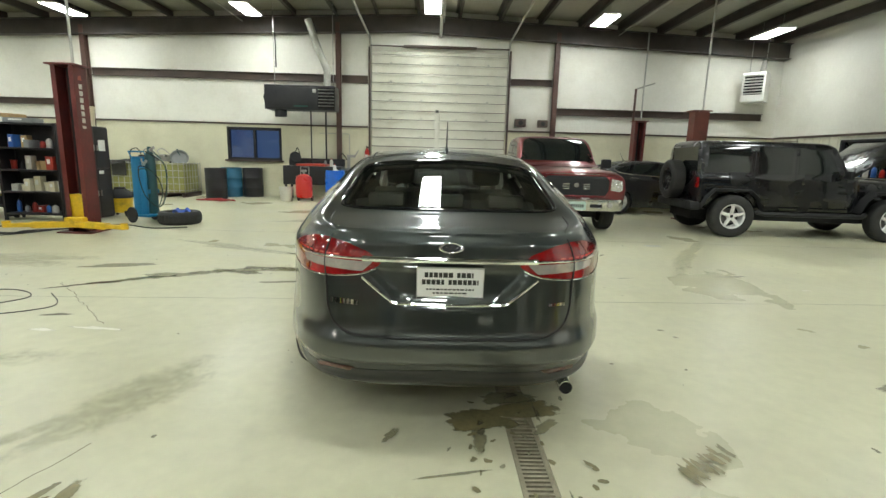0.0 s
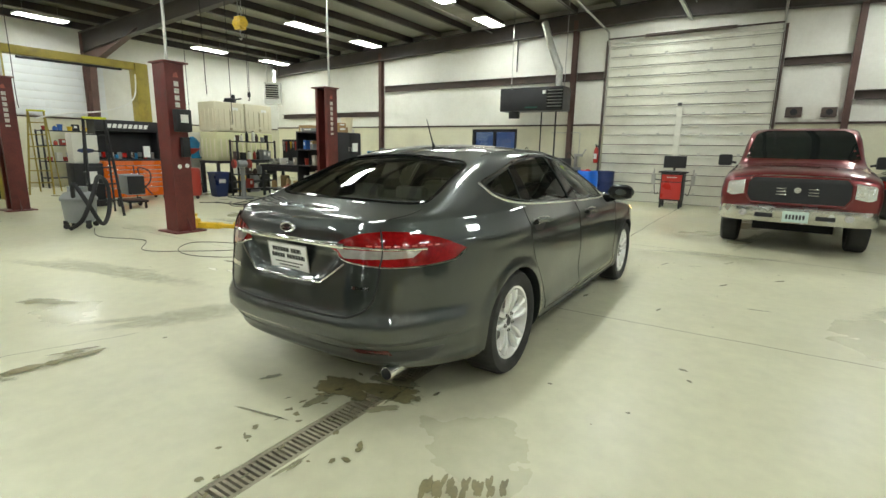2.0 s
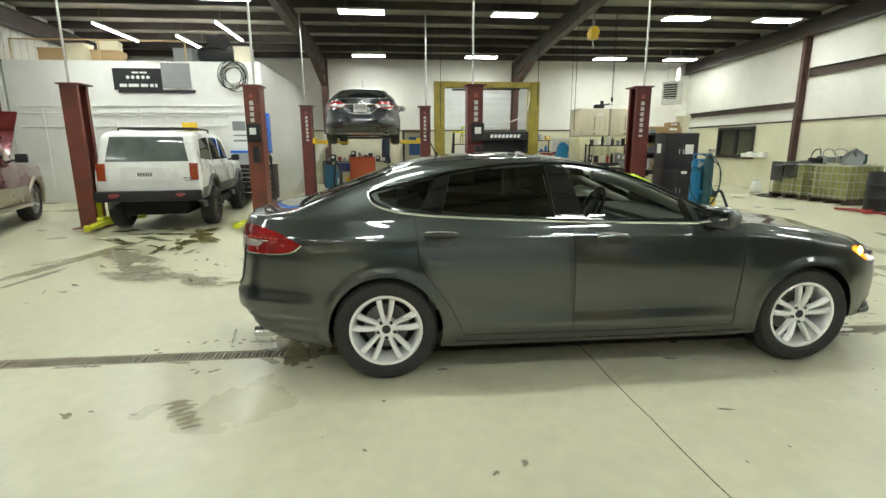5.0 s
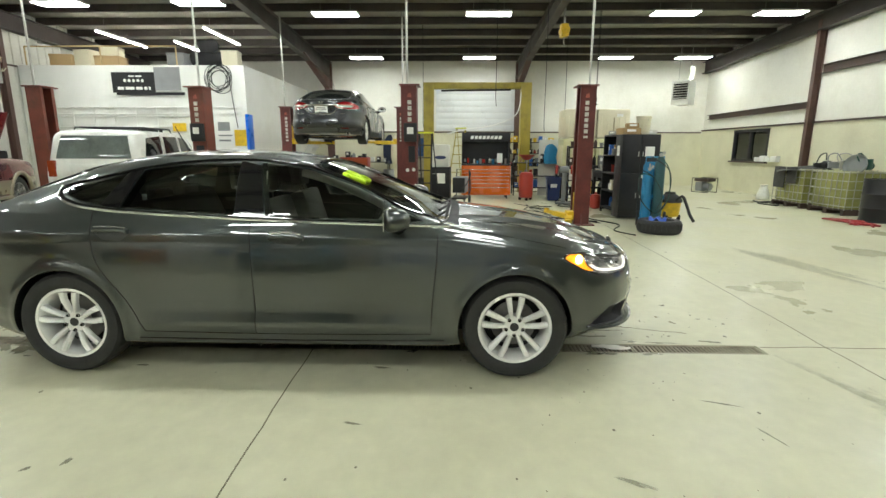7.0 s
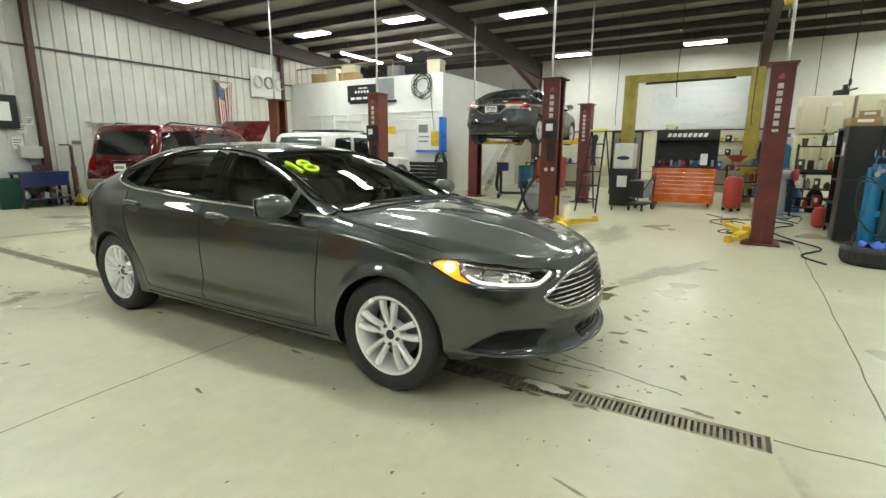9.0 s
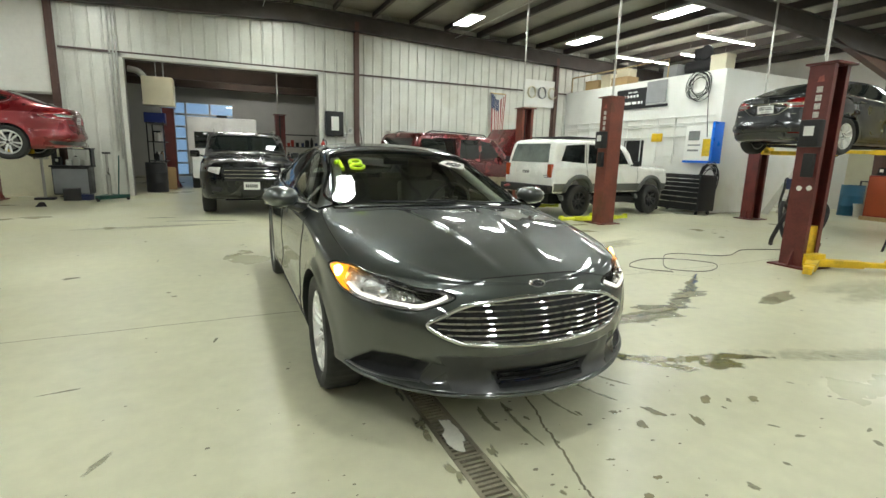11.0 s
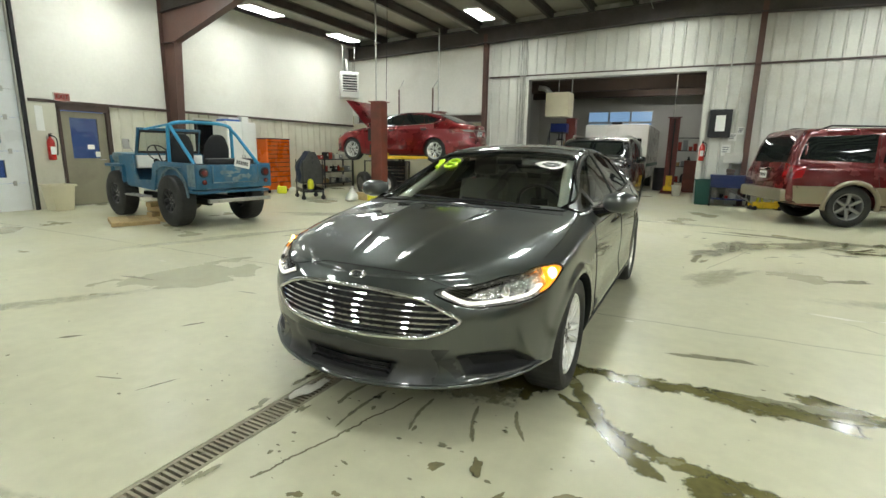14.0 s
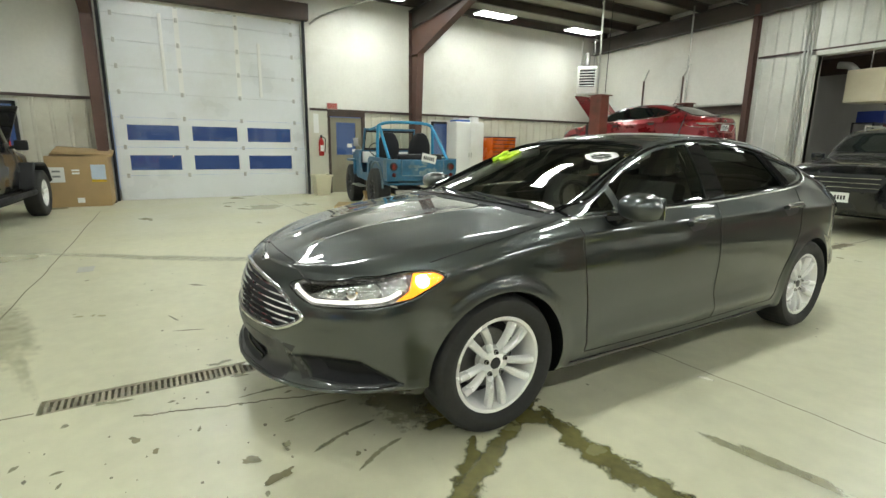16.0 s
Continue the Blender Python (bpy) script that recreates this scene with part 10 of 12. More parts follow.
sv = thing("shop_vacuum", pose(-5.72, 10.50, 0, 0, 0, 10) @ Matrix.Scale(.84, 4), "yellow and black wet-and-dry shop vacuum", "vacuum")
part("tank", Mesh().lathe([(.2, .09), (.24, .11), (.27, .44), (.28, .45)], 26), M_YELLOW, sv, "yellow tank")
part("motor_head", Mesh().lathe([(.29, .45), (.29, .50), (.26, .56), (.18, .62), (.12, .66), (.12, .70), (.02, .71)], 26), M_BLACK_MATT, sv)
part("hose", Mesh().tube(curve_points([(.26, 0, .5), (.42, .05, .62), (.52, .1, .45), (.62, .15, .2), (.72, .2, .05)], 8), .035, 10), M_BLACK_MATT, sv)
for k in range(4):
    a = math.pi / 4 + k * math.pi / 2
    part("caster", Mesh().cyl(.24 * math.cos(a) - .02, .24 * math.sin(a), .046, .045, .04, 12, "x").box(.24 * math.cos(a) - .03, .24 * math.sin(a) - .03, .08, .24 * math.cos(a) + .03, .24 * math.sin(a) + .03, .14), M_BLACK_MATT, sv)

wb = thing("workbench", pose(-8.2, 10.2, 0), "black steel workbench heaped with tools and parts", "workbench")
part("top", Mesh().box(-.95, -.4, .84, .95, .4, .9, .006), M_BLACK, wb)
part("apron", Mesh().box(-.9, -.38, .72, .9, -.35, .84), M_BLACK, wb)
part("lower_shelf", Mesh().box(-.9, -.36, .2, .9, .36, .23), M_BLACK, wb)
for sx in (-.88, .88):
    for sy in (-.34, .34):
        part("leg", Mesh().cbox(sx, sy, .42, .06, .06, .84), M_BLACK, wb)
part("vice", Mesh().box(-.6, -.3, .9, -.44, -.12, .98, .01).box(-.6, -.34, .98, -.44, -.28, 1.06, .01).box(-.6, -.18, .98, -.44, -.1, 1.06, .01).rod((-.52, -.44, .95), (-.52, -.1, .95), .015), M_STEEL, wb, "grey steel bench vice")
clutter(-.9, .25, .05, .15, .9, 21, 9, .2, (M_BLACK_MATT, M_GREY, M_OFFWHITE, M_STEEL, M_BROWN_CARTON), 0, -8.2, 10.2)
clutter(-.85, .8, 0, .15, .23, 22, 8, .35, (M_BROWN_CARTON, M_GREY, M_OLIVE, M_OFFWHITE, M_BLACK_MATT, M_WOOD), 0, -8.2, 10.2)
for k, q in enumerate((.36, .30, .33)):
    carton(-7.48 + .03 * k, 10.1, .9 + .36 * k - (.0 if k < 2 else .0), .44 - .03 * k, .36, .33, 3 - 4 * k, "brown cardboard carton stacked on the workbench")
solo("portable_air_tank", Mesh().lathe([(.05, 0), (.12, .03), (.14, .08), (.14, .28), (.1, .36), (.03, .38), (.03, .42)], 18), M_RED_DULL, -7.62, 9.5, 0, 0, "small red portable air tank on the floor", "air tank")

# Darker cream that paints shade into the tanks' gauge slots and drains.
M_CREAM_SHADE = mat("cream_shade", (0.40, 0.35, 0.22), 0.5, vary=0.2)
M_CREAM_GREEN = mat("greenish_cream_plastic", (0.58, 0.57, 0.33), 0.45, vary=0.1, scale=2, dirt=(0.36, 0.33, 0.16), dirt_amount=0.5)
# cream settling tanks on a rack
rk = thing("tank_rack", pose(-10.6, 10.14, 0, 0, 0, 90), "black steel rack carrying cream plastic oil tanks", "rack")
for sx in (-.95, 0, .95):
    for sy in (-.4, .4):
        part("leg", Mesh().cbox(sx, sy, .45, .07, .07, .9), M_BLACK, rk)
part("deck", Mesh().box(-1.0, -.45, .88, 1.0, .45, .95), M_BLACK, rk)
part("lower_rail", Mesh().box(-1.0, -.43, .3, 1.0, -.38, .36), M_BLACK, rk)
for zz in (.95, 1.79):
    for kx, (a, b) in enumerate(((-.95, -.02), (.02, .95))):
        tk = thing("oil_tank", pose(-10.6, 10.14, zz, 0, 0, 90), "cream ribbed plastic oil tank stacked on a rack", "tank", "cream tanks")
        tm = Mesh().box(a, -.42, 0, b, .42, .82, .05)
        part("shell", tm, M_CREAM if zz > 1 else M_CREAM_GREEN, tk)
        for k in range(5):
            q = a + .12 + (b - a - .24) * k / 4
            part("rib", Mesh().box(q - .02, -.437, .1, q + .02, -.40, .62, .012), M_CREAM, tk)
        for k in range(4):
            q = -.3 + .2 * k
            for e in (a, b):
                if e in (-.95, .95):
                    part("rib", Mesh().box(e - .014, q - .02, .1, e + .014, q + .02, .62, .01), M_CREAM, tk)
        part("gauge_slot", Mesh().box((a + b) / 2 - .02, -.441, .18, (a + b) / 2 + .02, -.437, .58), M_CREAM_SHADE, tk, "level gauge slot in a shaded cream colour")
        part("label", Mesh().box((a + b) / 2 + .08, -.424, .60, (a + b) / 2 + .26, -.419, .68), M_PAPER, tk)
        part("drain", Mesh().cyl((a + b) / 2, -.47, .07, .035, .06, 12, "y"), M_CREAM_SHADE, tk)
for k in range(5):
    drum_m = (M_OIL_FLUID, M_BLACK_MATT, M_YELLOW, M_GREY, M_BLACK_MATT)[k]
    bottle(-10.4, 9.3 + .4 * k, 0, .16, .62, drum_m, "plastic fluid can under the tank rack")
solo("junk_motor", Mesh().cbox(0, 0, .07, .3, .16, .14, .03).cyl(.1, 0, .12, .05, .12, 12).rod((-.2, 0, .06), (.3, .1, .14), .02), M_BLACK_MATT, -10.5, 9.9, 2.61, 30, "small black pump lying on the cream tanks", "pump")

# hoist hook on chains
hh_ = thing("chain_hoist", pose(-8.0, 8.6, 4.1), "yellow chain hoist block hanging from the roof beam", "hoist")
part("block", Mesh().box(-.12, -.09, 0, .12, .09, .3, .03).cyl(-.16, 0, .15, .11, .32, 16, "x"), M_YELLOW, hh_)
part("hook", Mesh().tube(curve_points([(0, 0, .0), (0, 0, -.1), (.06, 0, -.16), (.02, 0, -.22), (-.05, 0, -.18)], 5), .014, 7), M_STEEL, hh_)
for s in (-.06, .06):
    part("chain", Mesh().rod((s, 0, .3), (s, 0, roof_z(-8) - 4.12), .012, 6), M_STEEL, hh_)
hk = thing("hanging_hook", pose(-9.6, 9.9, 2.75), "small hook hanging on two steel cables", "hook")
part("snatch_block", Mesh().cbox(0, 0, .06, .09, .05, .14, .02).tube(curve_points([(0, 0, 0), (.03, 0, -.05), (0, 0, -.1), (-.04, 0, -.06)], 5), .01, 6), M_BLACK_MATT, hk)
for s in (-.05, .05):
    part("steel_cable", Mesh().rod((s * .5, 0, .12), (s, 0, roof_z(-9.6) - 2.78), .007, 5), M_BLACK_MATT, hk)

# ---- along the north wall ----
tote_ibc(-8.5, 15.25, 0, M_IBC, "oily caged tote under a black cover")
tote_ibc(-7.1, 15.25, 0, M_IBC, "oily olive caged tote tank")
cover = rag(-8.5, 15.2, 1.0, 1.35, M_CLOTH_GREY, "black cover thrown over a caged tote", 7, .35)
solo("cover_flap", Mesh().box(-.55, -.012, -.55, -.1, .0, 0, .004).box(-.05, -.02, -.42, .35, -.008, 0, .004), M_CLOTH_GREY, -8.5, 14.72, 1.03, 0, "black cloth hanging down a caged tote", "cover")
for k, (jx, jr) in enumerate(((-8.2, .16), (-7.75, .13), (-7.3, .18), (-6.85, .14))):
    solo("scrap_part", Mesh().cyl(0, 0, 0, jr, .12 + .04 * k, 16).cyl(jr * .7, 0, .08, jr * .6, .2, 12, "x").tube(curve_points([(-jr, 0, .1), (-jr * 1.2, .1, .3), (0, .1, .36), (jr, 0, .2)], 5), .014, 6), (M_BLACK_MATT, M_GREY, M_STEEL, M_GREEN_DK)[k], jx, 15.3, 1.02, 40 * k, "scrap metal part piled on a tote", "scrap")
solo("round_pan", Mesh().lathe([(.12, 0), (.2, .02), (.24, .1), (.25, .1), (.21, .01), (.001, .01)], 22, Matrix.Rotation(radians(70), 4, "X")), M_GREY, -6.8, 15.1, 1.1, 20, "grey round drain pan propped on a tote", "pan")
drum(-5.6, 14.7, .29, .88, M_BLACK, "black steel oil drum")
drum(-5.5, 15.6, .29, .88, M_TEAL_DRUM, "faded blue steel oil drum")
drum(-4.9, 15.7, .29, .88, M_BLACK, "black steel oil drum beside a blue one")
floor_cable("hose", [(-5.3 + .5 * math.cos(1.9 * k) * (1 - .03 * k), 14.0 + .35 * math.sin(2.3 * k) * (1 - .02 * k), .02 * (k % 3)) for k in range(16)], .017, M_RUBBER_RED, "red rubber hose heaped on the floor", "hose")
floor_cable("black_hose", [(-9.3, 15.6), (-9.5, 14.9), (-9.1, 14.4), (-8.5, 14.5), (-8.9, 14.8), (-9.4, 14.6), (-9.8, 14.7)], .016, M_RUBBER, "black hose loop lying on the floor", "hose")
tk = thing("parts_washer", pose(-2.9, 15.3, 0), "dark steel parts-washer tank with a red lid", "parts washer")
part("tank", Mesh().box(-.85, -.35, .45, .85, .35, 1.0, .02), M_BLACK, tk)
for sx in (-.78, .78):
    for sy in (-.3, .3):
        part("leg", Mesh().cbox(sx, sy, .23, .06, .06, .46), M_BLACK, tk)
part("lid", Mesh().box(-.45, -.4, 1.0, .4, .3, 1.07, .02), M_RED_DULL, tk, "red lid")
part("splash_back", Mesh().box(-.85, .32, 1.0, .85, .36, 1.22), M_BLACK, tk)
part("spout", Mesh().tube(curve_points([(-.5, .3, 1.0), (-.5, .28, 1.3), (-.52, .1, 1.52), (-.56, 0, 1.42)], 6), .014, 7), M_BLACK_MATT, tk)
solo("desk_fan", Mesh().lathe([(.02, -.05), (.16, -.03), (.17, 0), (.16, .03), (.02, .05)], 20, Matrix.Translation((0, 0, .25)) @ Matrix.Rotation(radians(75), 4, "X")).cyl(0, .03, 0, .09, .03, 14).rod((0, .03, .03), (0, .03, .2), .014), M_BLACK_MATT, -3.45, 15.25, 1.0, 30, "small black bench fan on the parts washer", "fan")
bottle(-2.35, 15.1, 1.0, .05, .24, M_OFFWHITE, "white spray bottle with a red cap", M_RED)
bottle(-2.55, 15.2, 1.0, .04, .2, M_GREY)
rl = thing("grease_pump", pose(-1.95, 15.75, 0), "tall drum pump leaning at the wall", "pump")
part("pail", Mesh().cyl(0, 0, 0, .18, .95, 18), M_GREY, rl)
part("pump_tube", Mesh().cyl(0, 0, .95, .05, .35, 10).box(-.05, -.05, 1.28, .2, .05, 1.36, .01).rod((.18, 0, 1.3), (.3, 0, 1.5), .014), M_STEEL, rl)
part("pump_hose", Mesh().tube(curve_points([(-.05, 0, 1.2), (-.2, -.05, 1.4), (-.3, -.05, 1.2), (-.22, -.02, .9)], 6), .014, 6), M_RUBBER, rl)
bucket(-3.55, 14.55, 0, .19, .4, M_OFFWHITE, "dirty white bucket beside the parts washer")
pt = thing("pressure_tank", pose(-3.05, 14.62, 0, 0, 0, 0), "red wheeled pressure tank with grey handle", "tank")
part("tank", Mesh().lathe([(.14, .08), (.22, .12), (.235, .2), (.235, .62), (.2, .72), (.1, .77), (.02, .78)], 24), M_RED, pt)
part("handle", Mesh().tube([(-.12, .1, .7), (-.12, .12, .98), (.12, .12, .98), (.12, .1, .7)], .014, 6), M_STEEL, pt)
part("valve", Mesh().cyl(0, 0, .77, .03, .1, 8).box(-.08, -.03, .84, .08, .03, .9, .01), M_STEEL, pt)
for s in (-1, 1):
    part("wheel", Mesh().cyl(s * .2 - .02, .1, .08, .08, .05, 16, "x"), M_RUBBER, pt)
drum(-2.2, 14.88, .29, .90, M_BLUE_DRUM, "bright blue plastic barrel beside the parts washer", True, group="blue barrels")
drum(-1.25, 14.72, .29, .90, M_BLUE_DRUM, "bright blue plastic barrel with a red rag on top", True, group="blue barrels")
drum(-1.72, 15.35, .29, .88, M_BLACK, "black drum with a white paper label", False, True)
drum(-1.05, 15.72, .29, .88, M_NAVY, "dark blue steel drum by the door frame")
rag(-1.3, 14.7, .89, .42, M_RAG_RED, "red rag thrown over a blue barrel", 5, .4)
bottle(-2.22, 14.9, .88, .05, .2, M_OFFWHITE, "white spray bottle with a red cap", M_RED)
rag(-2.15, 14.85, .88, .3, M_BAG, "white rag on a blue barrel", 9, .3)
extinguisher(-1.42, 16.1, 1.1, 0)
solo("wall_conduit", Mesh().tube([(-2.9, 16.09, 2.0), (-2.0, 16.09, 2.0), (-1.98, 16.09, 1.98), (-1.98, 16.09, .9)], .012, 6), M_GALV, 0, 0, 0, 0, "grey steel conduit on the block wall", "conduit")

dc = thing("diagnostic_cart", pose(.93, 15.1, 0, 0, 0, 0), "red diagnostic cart with a black monitor and clamps", "cart")
part("cabinet", Mesh().box(-.27, -.25, .2, .27, .25, .92, .02), M_BLACK, dc)
part("front_door", Mesh().box(-.24, -.27, .24, .24, -.248, .68, .008), M_RED, dc, "red door")
part("drawer", Mesh().box(-.24, -.27, .70, .24, -.248, .88, .008), M_RED, dc, "red drawer")
part("drawer_pull", Mesh().box(-.12, -.285, .80, .12, -.268, .82), M_OFFWHITE, dc)
part("work_surface", Mesh().box(-.33, -.3, .92, .33, .28, .96, .012), M_BLACK_MATT, dc)
part("keyboard", Mesh().box(-.2, -.26, .96, .2, -.12, .985, .006), M_GREY, dc)
mo = part("monitor", Mesh().box(-.27, -.03, 1.05, .27, .02, 1.36, .01), M_BLACK_MATT, dc, "black flat monitor")
part("stand", Mesh().cyl(0, 0, .96, .1, .02, 14).cbox(0, .01, 1.02, .05, .03, .12), M_BLACK_MATT, mo)
for s in (-1, 1):
    ar = part("side_arm", Mesh().rod((s * .27, 0, .72), (s * .48, -.05, .74), .014), M_BLACK_MATT, dc)
    part("wheel_clamp", Mesh().box(s * .48 - .05, -.1, .60, s * .48 + .05, -.02, .86, .015).rod((s * .48, -.06, .86), (s * .48 + .0, -.06, 1.02), .015), M_STEEL, ar)
    part("cable", Mesh().tube(curve_points([(s * .45, -.06, .6), (s * .4, -.1, .35), (s * .33, -.05, .4)], 5), .01, 5), M_BLACK_MATT, ar)
    for q in (-.2, .2):
        part("caster", Mesh().cyl(s * .23 - .02, q, .06, .06, .04, 14, "x").cbox(s * .23, q, .15, .06, .06, .12), M_BLACK_MATT, dc)

# window sill things, generator, sack
for k in range(4):
    carton(-11.92 + .28 * k, 15.97, 1.09, .26, .14, .13 + .05 * (k % 2), 0, "white carton on the window sill", M_PAPER, False)
ge = thing("generator", pose(-12.7, 14.7, 0, 0, 0, 25), "small portable generator in a tubular frame", "generator")
for s in (-.22, .22):
    part("frame_hoop", Mesh().tube([(-.32, s, .02), (.32, s, .02), (.32, s, .5), (-.32, s, .5)], .015, 6, closed=True), M_BLACK, ge)
part("engine", Mesh().box(-.24, -.17, .05, .02, .17, .36, .04).cyl(.02, 0, .2, .13, .22, 16, "x"), M_GREY, ge)
part("fuel_tank", Mesh().box(-.28, -.2, .38, .28, .2, .49, .04), M_STEEL_BROWN, ge)
sk = Mesh().lathe([(.14, 0), (.19, .04), (.18, .2), (.14, .33), (.10, .4), (.14, .44)], 14)
sk.v = [(a * (1 + .1 * math.sin(9 * c + 4 * a)), b * (.8 + .1 * math.cos(11 * c)), c) for a, b, c in sk.v]
solo("sack", sk, M_BAG, -10.2, 15.2, 0, 0, "white plastic sack standing on the floor", "sack", "", 60)

# north-east: junk on the wall ledge and the window sill
rr_ = random.Random(4)
for k in range(14):
    yy = 10.1 + .23 * k
    bottle(11.4, yy, 1.16, .055, rr_.uniform(.2, .3), (M_RED, M_OFFWHITE, M_OIL_FLUID, M_RED_DULL, M_BLACK_MATT)[rr_.randrange(5)], "oil and fluid bottle on the window sill")

# ---- west bay ----
vc = thing("shop_vacuum", pose(-6.5, 4.3, 0, 0, 0, -40), "grey wet vacuum with a looped black hose", "vacuum")
part("tank", Mesh().lathe([(.18, .1), (.22, .12), (.24, .45), (.25, .46)], 24), M_GREY, vc)
part("lid", Mesh().lathe([(.26, .46), (.26, .5), (.2, .58), (.14, .6), (.14, .68), (.02, .69)], 24), M_GREY, vc)
part("hose", Mesh().tube(curve_points([(.2, 0, .5), (.4, .1, .75), (.45, .3, .4), (.3, .4, .1), (0, .42, .3), (-.1, .4, .7), (.15, .36, .85), (.4, .35, .6), (.5, .2, .2), (.45, 0, .05)], 8), .032, 10), M_BLACK_MATT, vc)
for k in range(4):
    a = math.pi / 4 + k * math.pi / 2
    part("caster", Mesh().cyl(.22 * math.cos(a) - .02, .22 * math.sin(a), .046, .045, .04, 12, "x").box(.22 * math.cos(a) - .03, .22 * math.sin(a) - .03, .08, .22 * math.cos(a) + .03, .22 * math.sin(a) + .03, .14), M_BLACK_MATT, vc)
floor_cable("extension_cable", [(-6.3, 4.4), (-5.4, 4.1), (-4.6, 4.35), (-3.9, 4.0), (-3.4, 4.3), (-3.0, 4.75), (-3.4, 5.0), (-3.9, 4.7), (-3.6, 4.3), (-3.1, 4.2), (-2.6, 4.5), (-2.9, 4.9)], .0045, M_BLACK_MATT, "thin black extension cable looped on the floor")
floor_cable("extension_cable", [(-9.2, 9.3), (-8.2, 8.7), (-7.6, 9.1), (-7.0, 8.8), (-6.3, 8.7), (-5.6, 8.9), (-4.9, 9.2), (-4.2, 8.9), (-3.7, 9.1)], .012, M_BLACK_MATT, "black air hose trailing over the floor")
floor_cable("extension_cable", [(-7.9, 9.2), (-8.9, 8.8), (-9.5, 9.0), (-9.1, 9.35), (-8.2, 9.25)], .010, M_BLACK_MATT, "thin black cable looped on the floor")


def stepladder(x, y, ang, h, label, spread=.45, material=None):
    s = thing("stepladder", pose(x, y, 0, 0, 0, ang), label, "ladder")
    mt = material or M_ALU
    n = int(h / .3)
    for e in (-1, 1):
        part("front_rail", Mesh().tube([(e * (.26), -spread, .0), (e * .17, 0, h)], .024, 4), mt, s)
        part("rear_rail", Mesh().tube([(e * (.24), spread, .0), (e * .17, .03, h - .04)], .02, 4), mt, s)
        part("spreader_bar", Mesh().rod((e * .22, -spread * .55, h * .45), (e * .21, spread * .55, h * .45), .006), M_STEEL, s)
    for k in range(1, n):
        z = k * h / n
        w = .26 - .09 * z / h
        yy = -spread * (1 - z / h)
        part("tread", Mesh().box(-w, yy - .04, z - .012, w, yy + .04, z + .012), mt, s)
    part("top_cap", Mesh().box(-.19, -.08, h - .02, .19, .1, h + .02, .01), M_LIME if material is not None else M_RED_DULL, s)
    return s


stepladder(-7.95, 5.25, 75, 1.85, "dark stepladder standing by the lift", .42, M_BLACK_MATT)
wc = thing("welder_cart", pose(-8.7, 6.15, 0, 0, 0, 80), "grey welding machine on a small wheeled cart", "welder")
part("machine", Mesh().box(-.17, -.3, .3, .17, .3, .72, .02), M_GREY, wc)
part("front_panel", Mesh().box(-.16, -.312, .32, .16, -.3, .7), M_BLACK_MATT, wc)
part("cart_frame", Mesh().box(-.2, -.36, .14, .2, .38, .18, .008).tube([(-.18, .36, .16), (-.18, .45, .9), (.18, .45, .9), (.18, .36, .16)], .014, 6), M_BLACK, wc)
for s in (-1, 1):
    part("wheel", Mesh().cyl(s * .2 - .02, .3, .1, .1, .05, 16, "x"), M_RUBBER, wc)
    part("caster", Mesh().cyl(s * .15 - .015, -.3, .055, .055, .03, 12, "x").cbox(s * .15, -.3, .12, .04, .04, .06), M_BLACK_MATT, wc)
part("torch_cable", Mesh().tube(curve_points([(.1, -.31, .4), (.25, -.4, .6), (.3, -.2, .8), (.2, .2, .85), (.26, .1, .5), (.3, -.3, .3)], 7), .014, 6), M_RUBBER, wc)
wp = thing("white_poster_stand", pose(-9.5, 5.6, 0, 0, 0, 85), "white plastic chemical dispenser on a black cabinet", "dispenser")
part("cabinet", Mesh().box(-.27, -.25, .02, .27, .25, .95, .015), M_BLACK_MATT, wp)
part("paper", Mesh().box(-.1, -.256, .5, .14, -.25, .78), M_PAPER, wp)
part("tank", Mesh().box(-.24, -.2, .95, .24, .2, 1.58, .04), M_OFFWHITE, wp, "white plastic tank")
part("print", Mesh().prism([(.16 * math.cos(a), .05 * math.sin(a)) for a in [2 * math.pi * k / 16 for k in range(16)]], .003, Matrix.Translation((0, -.2, 1.22)) @ Matrix.Rotation(radians(90), 4, "X")), M_FLAG_BLUE, wp)
dt = thing("oil_drain_tank", pose(-9.6, 8.05, 0), "red waste-oil drain tank with a funnel bowl", "oil drain")
part("tank", Mesh().lathe([(.16, .08), (.19, .1), (.2, .2), (.2, .72), (.16, .8), (.03, .82)], 22), M_RED_DULL, dt)
part("mast", Mesh().rod((0, 0, .8), (0, 0, 1.2), .018), M_STEEL, dt)
part("bowl", Mesh().lathe([(.03, 1.15), (.1, 1.17), (.24, 1.3), (.25, 1.3), (.1, 1.18)], 22), M_RED_DULL, dt)
for k in range(3):
    a = 2.1 * k
    part("caster", Mesh().cyl(.18 * math.cos(a) - .015, .18 * math.sin(a), .05, .045, .03, 12, "x"), M_BLACK_MATT, dt)
bb = thing("waste_bin", pose(-9.7, 8.85, 0, 0, 0, 85), "dark blue plastic waste bin with a label", "bin")
part("body", Mesh().lathe([(.2, 0), (.22, .02), (.28, .62), (.3, .63), (.3, .67), (.27, .67), (.2, .05), (.001, .05)], 4, Matrix.Rotation(math.pi / 4, 4, "Z")), M_NAVY, bb)
part("label", Mesh().box(-.09, -.205, .38, .09, -.19, .48), M_PAPER, bb)
sw = shelf_rack("parts_bench", -11.4, 8.6, 1.5, .6, 1.05, 90, (.25, .62, 1.03), M_BLACK, "black steel bench shelf full of small parts")
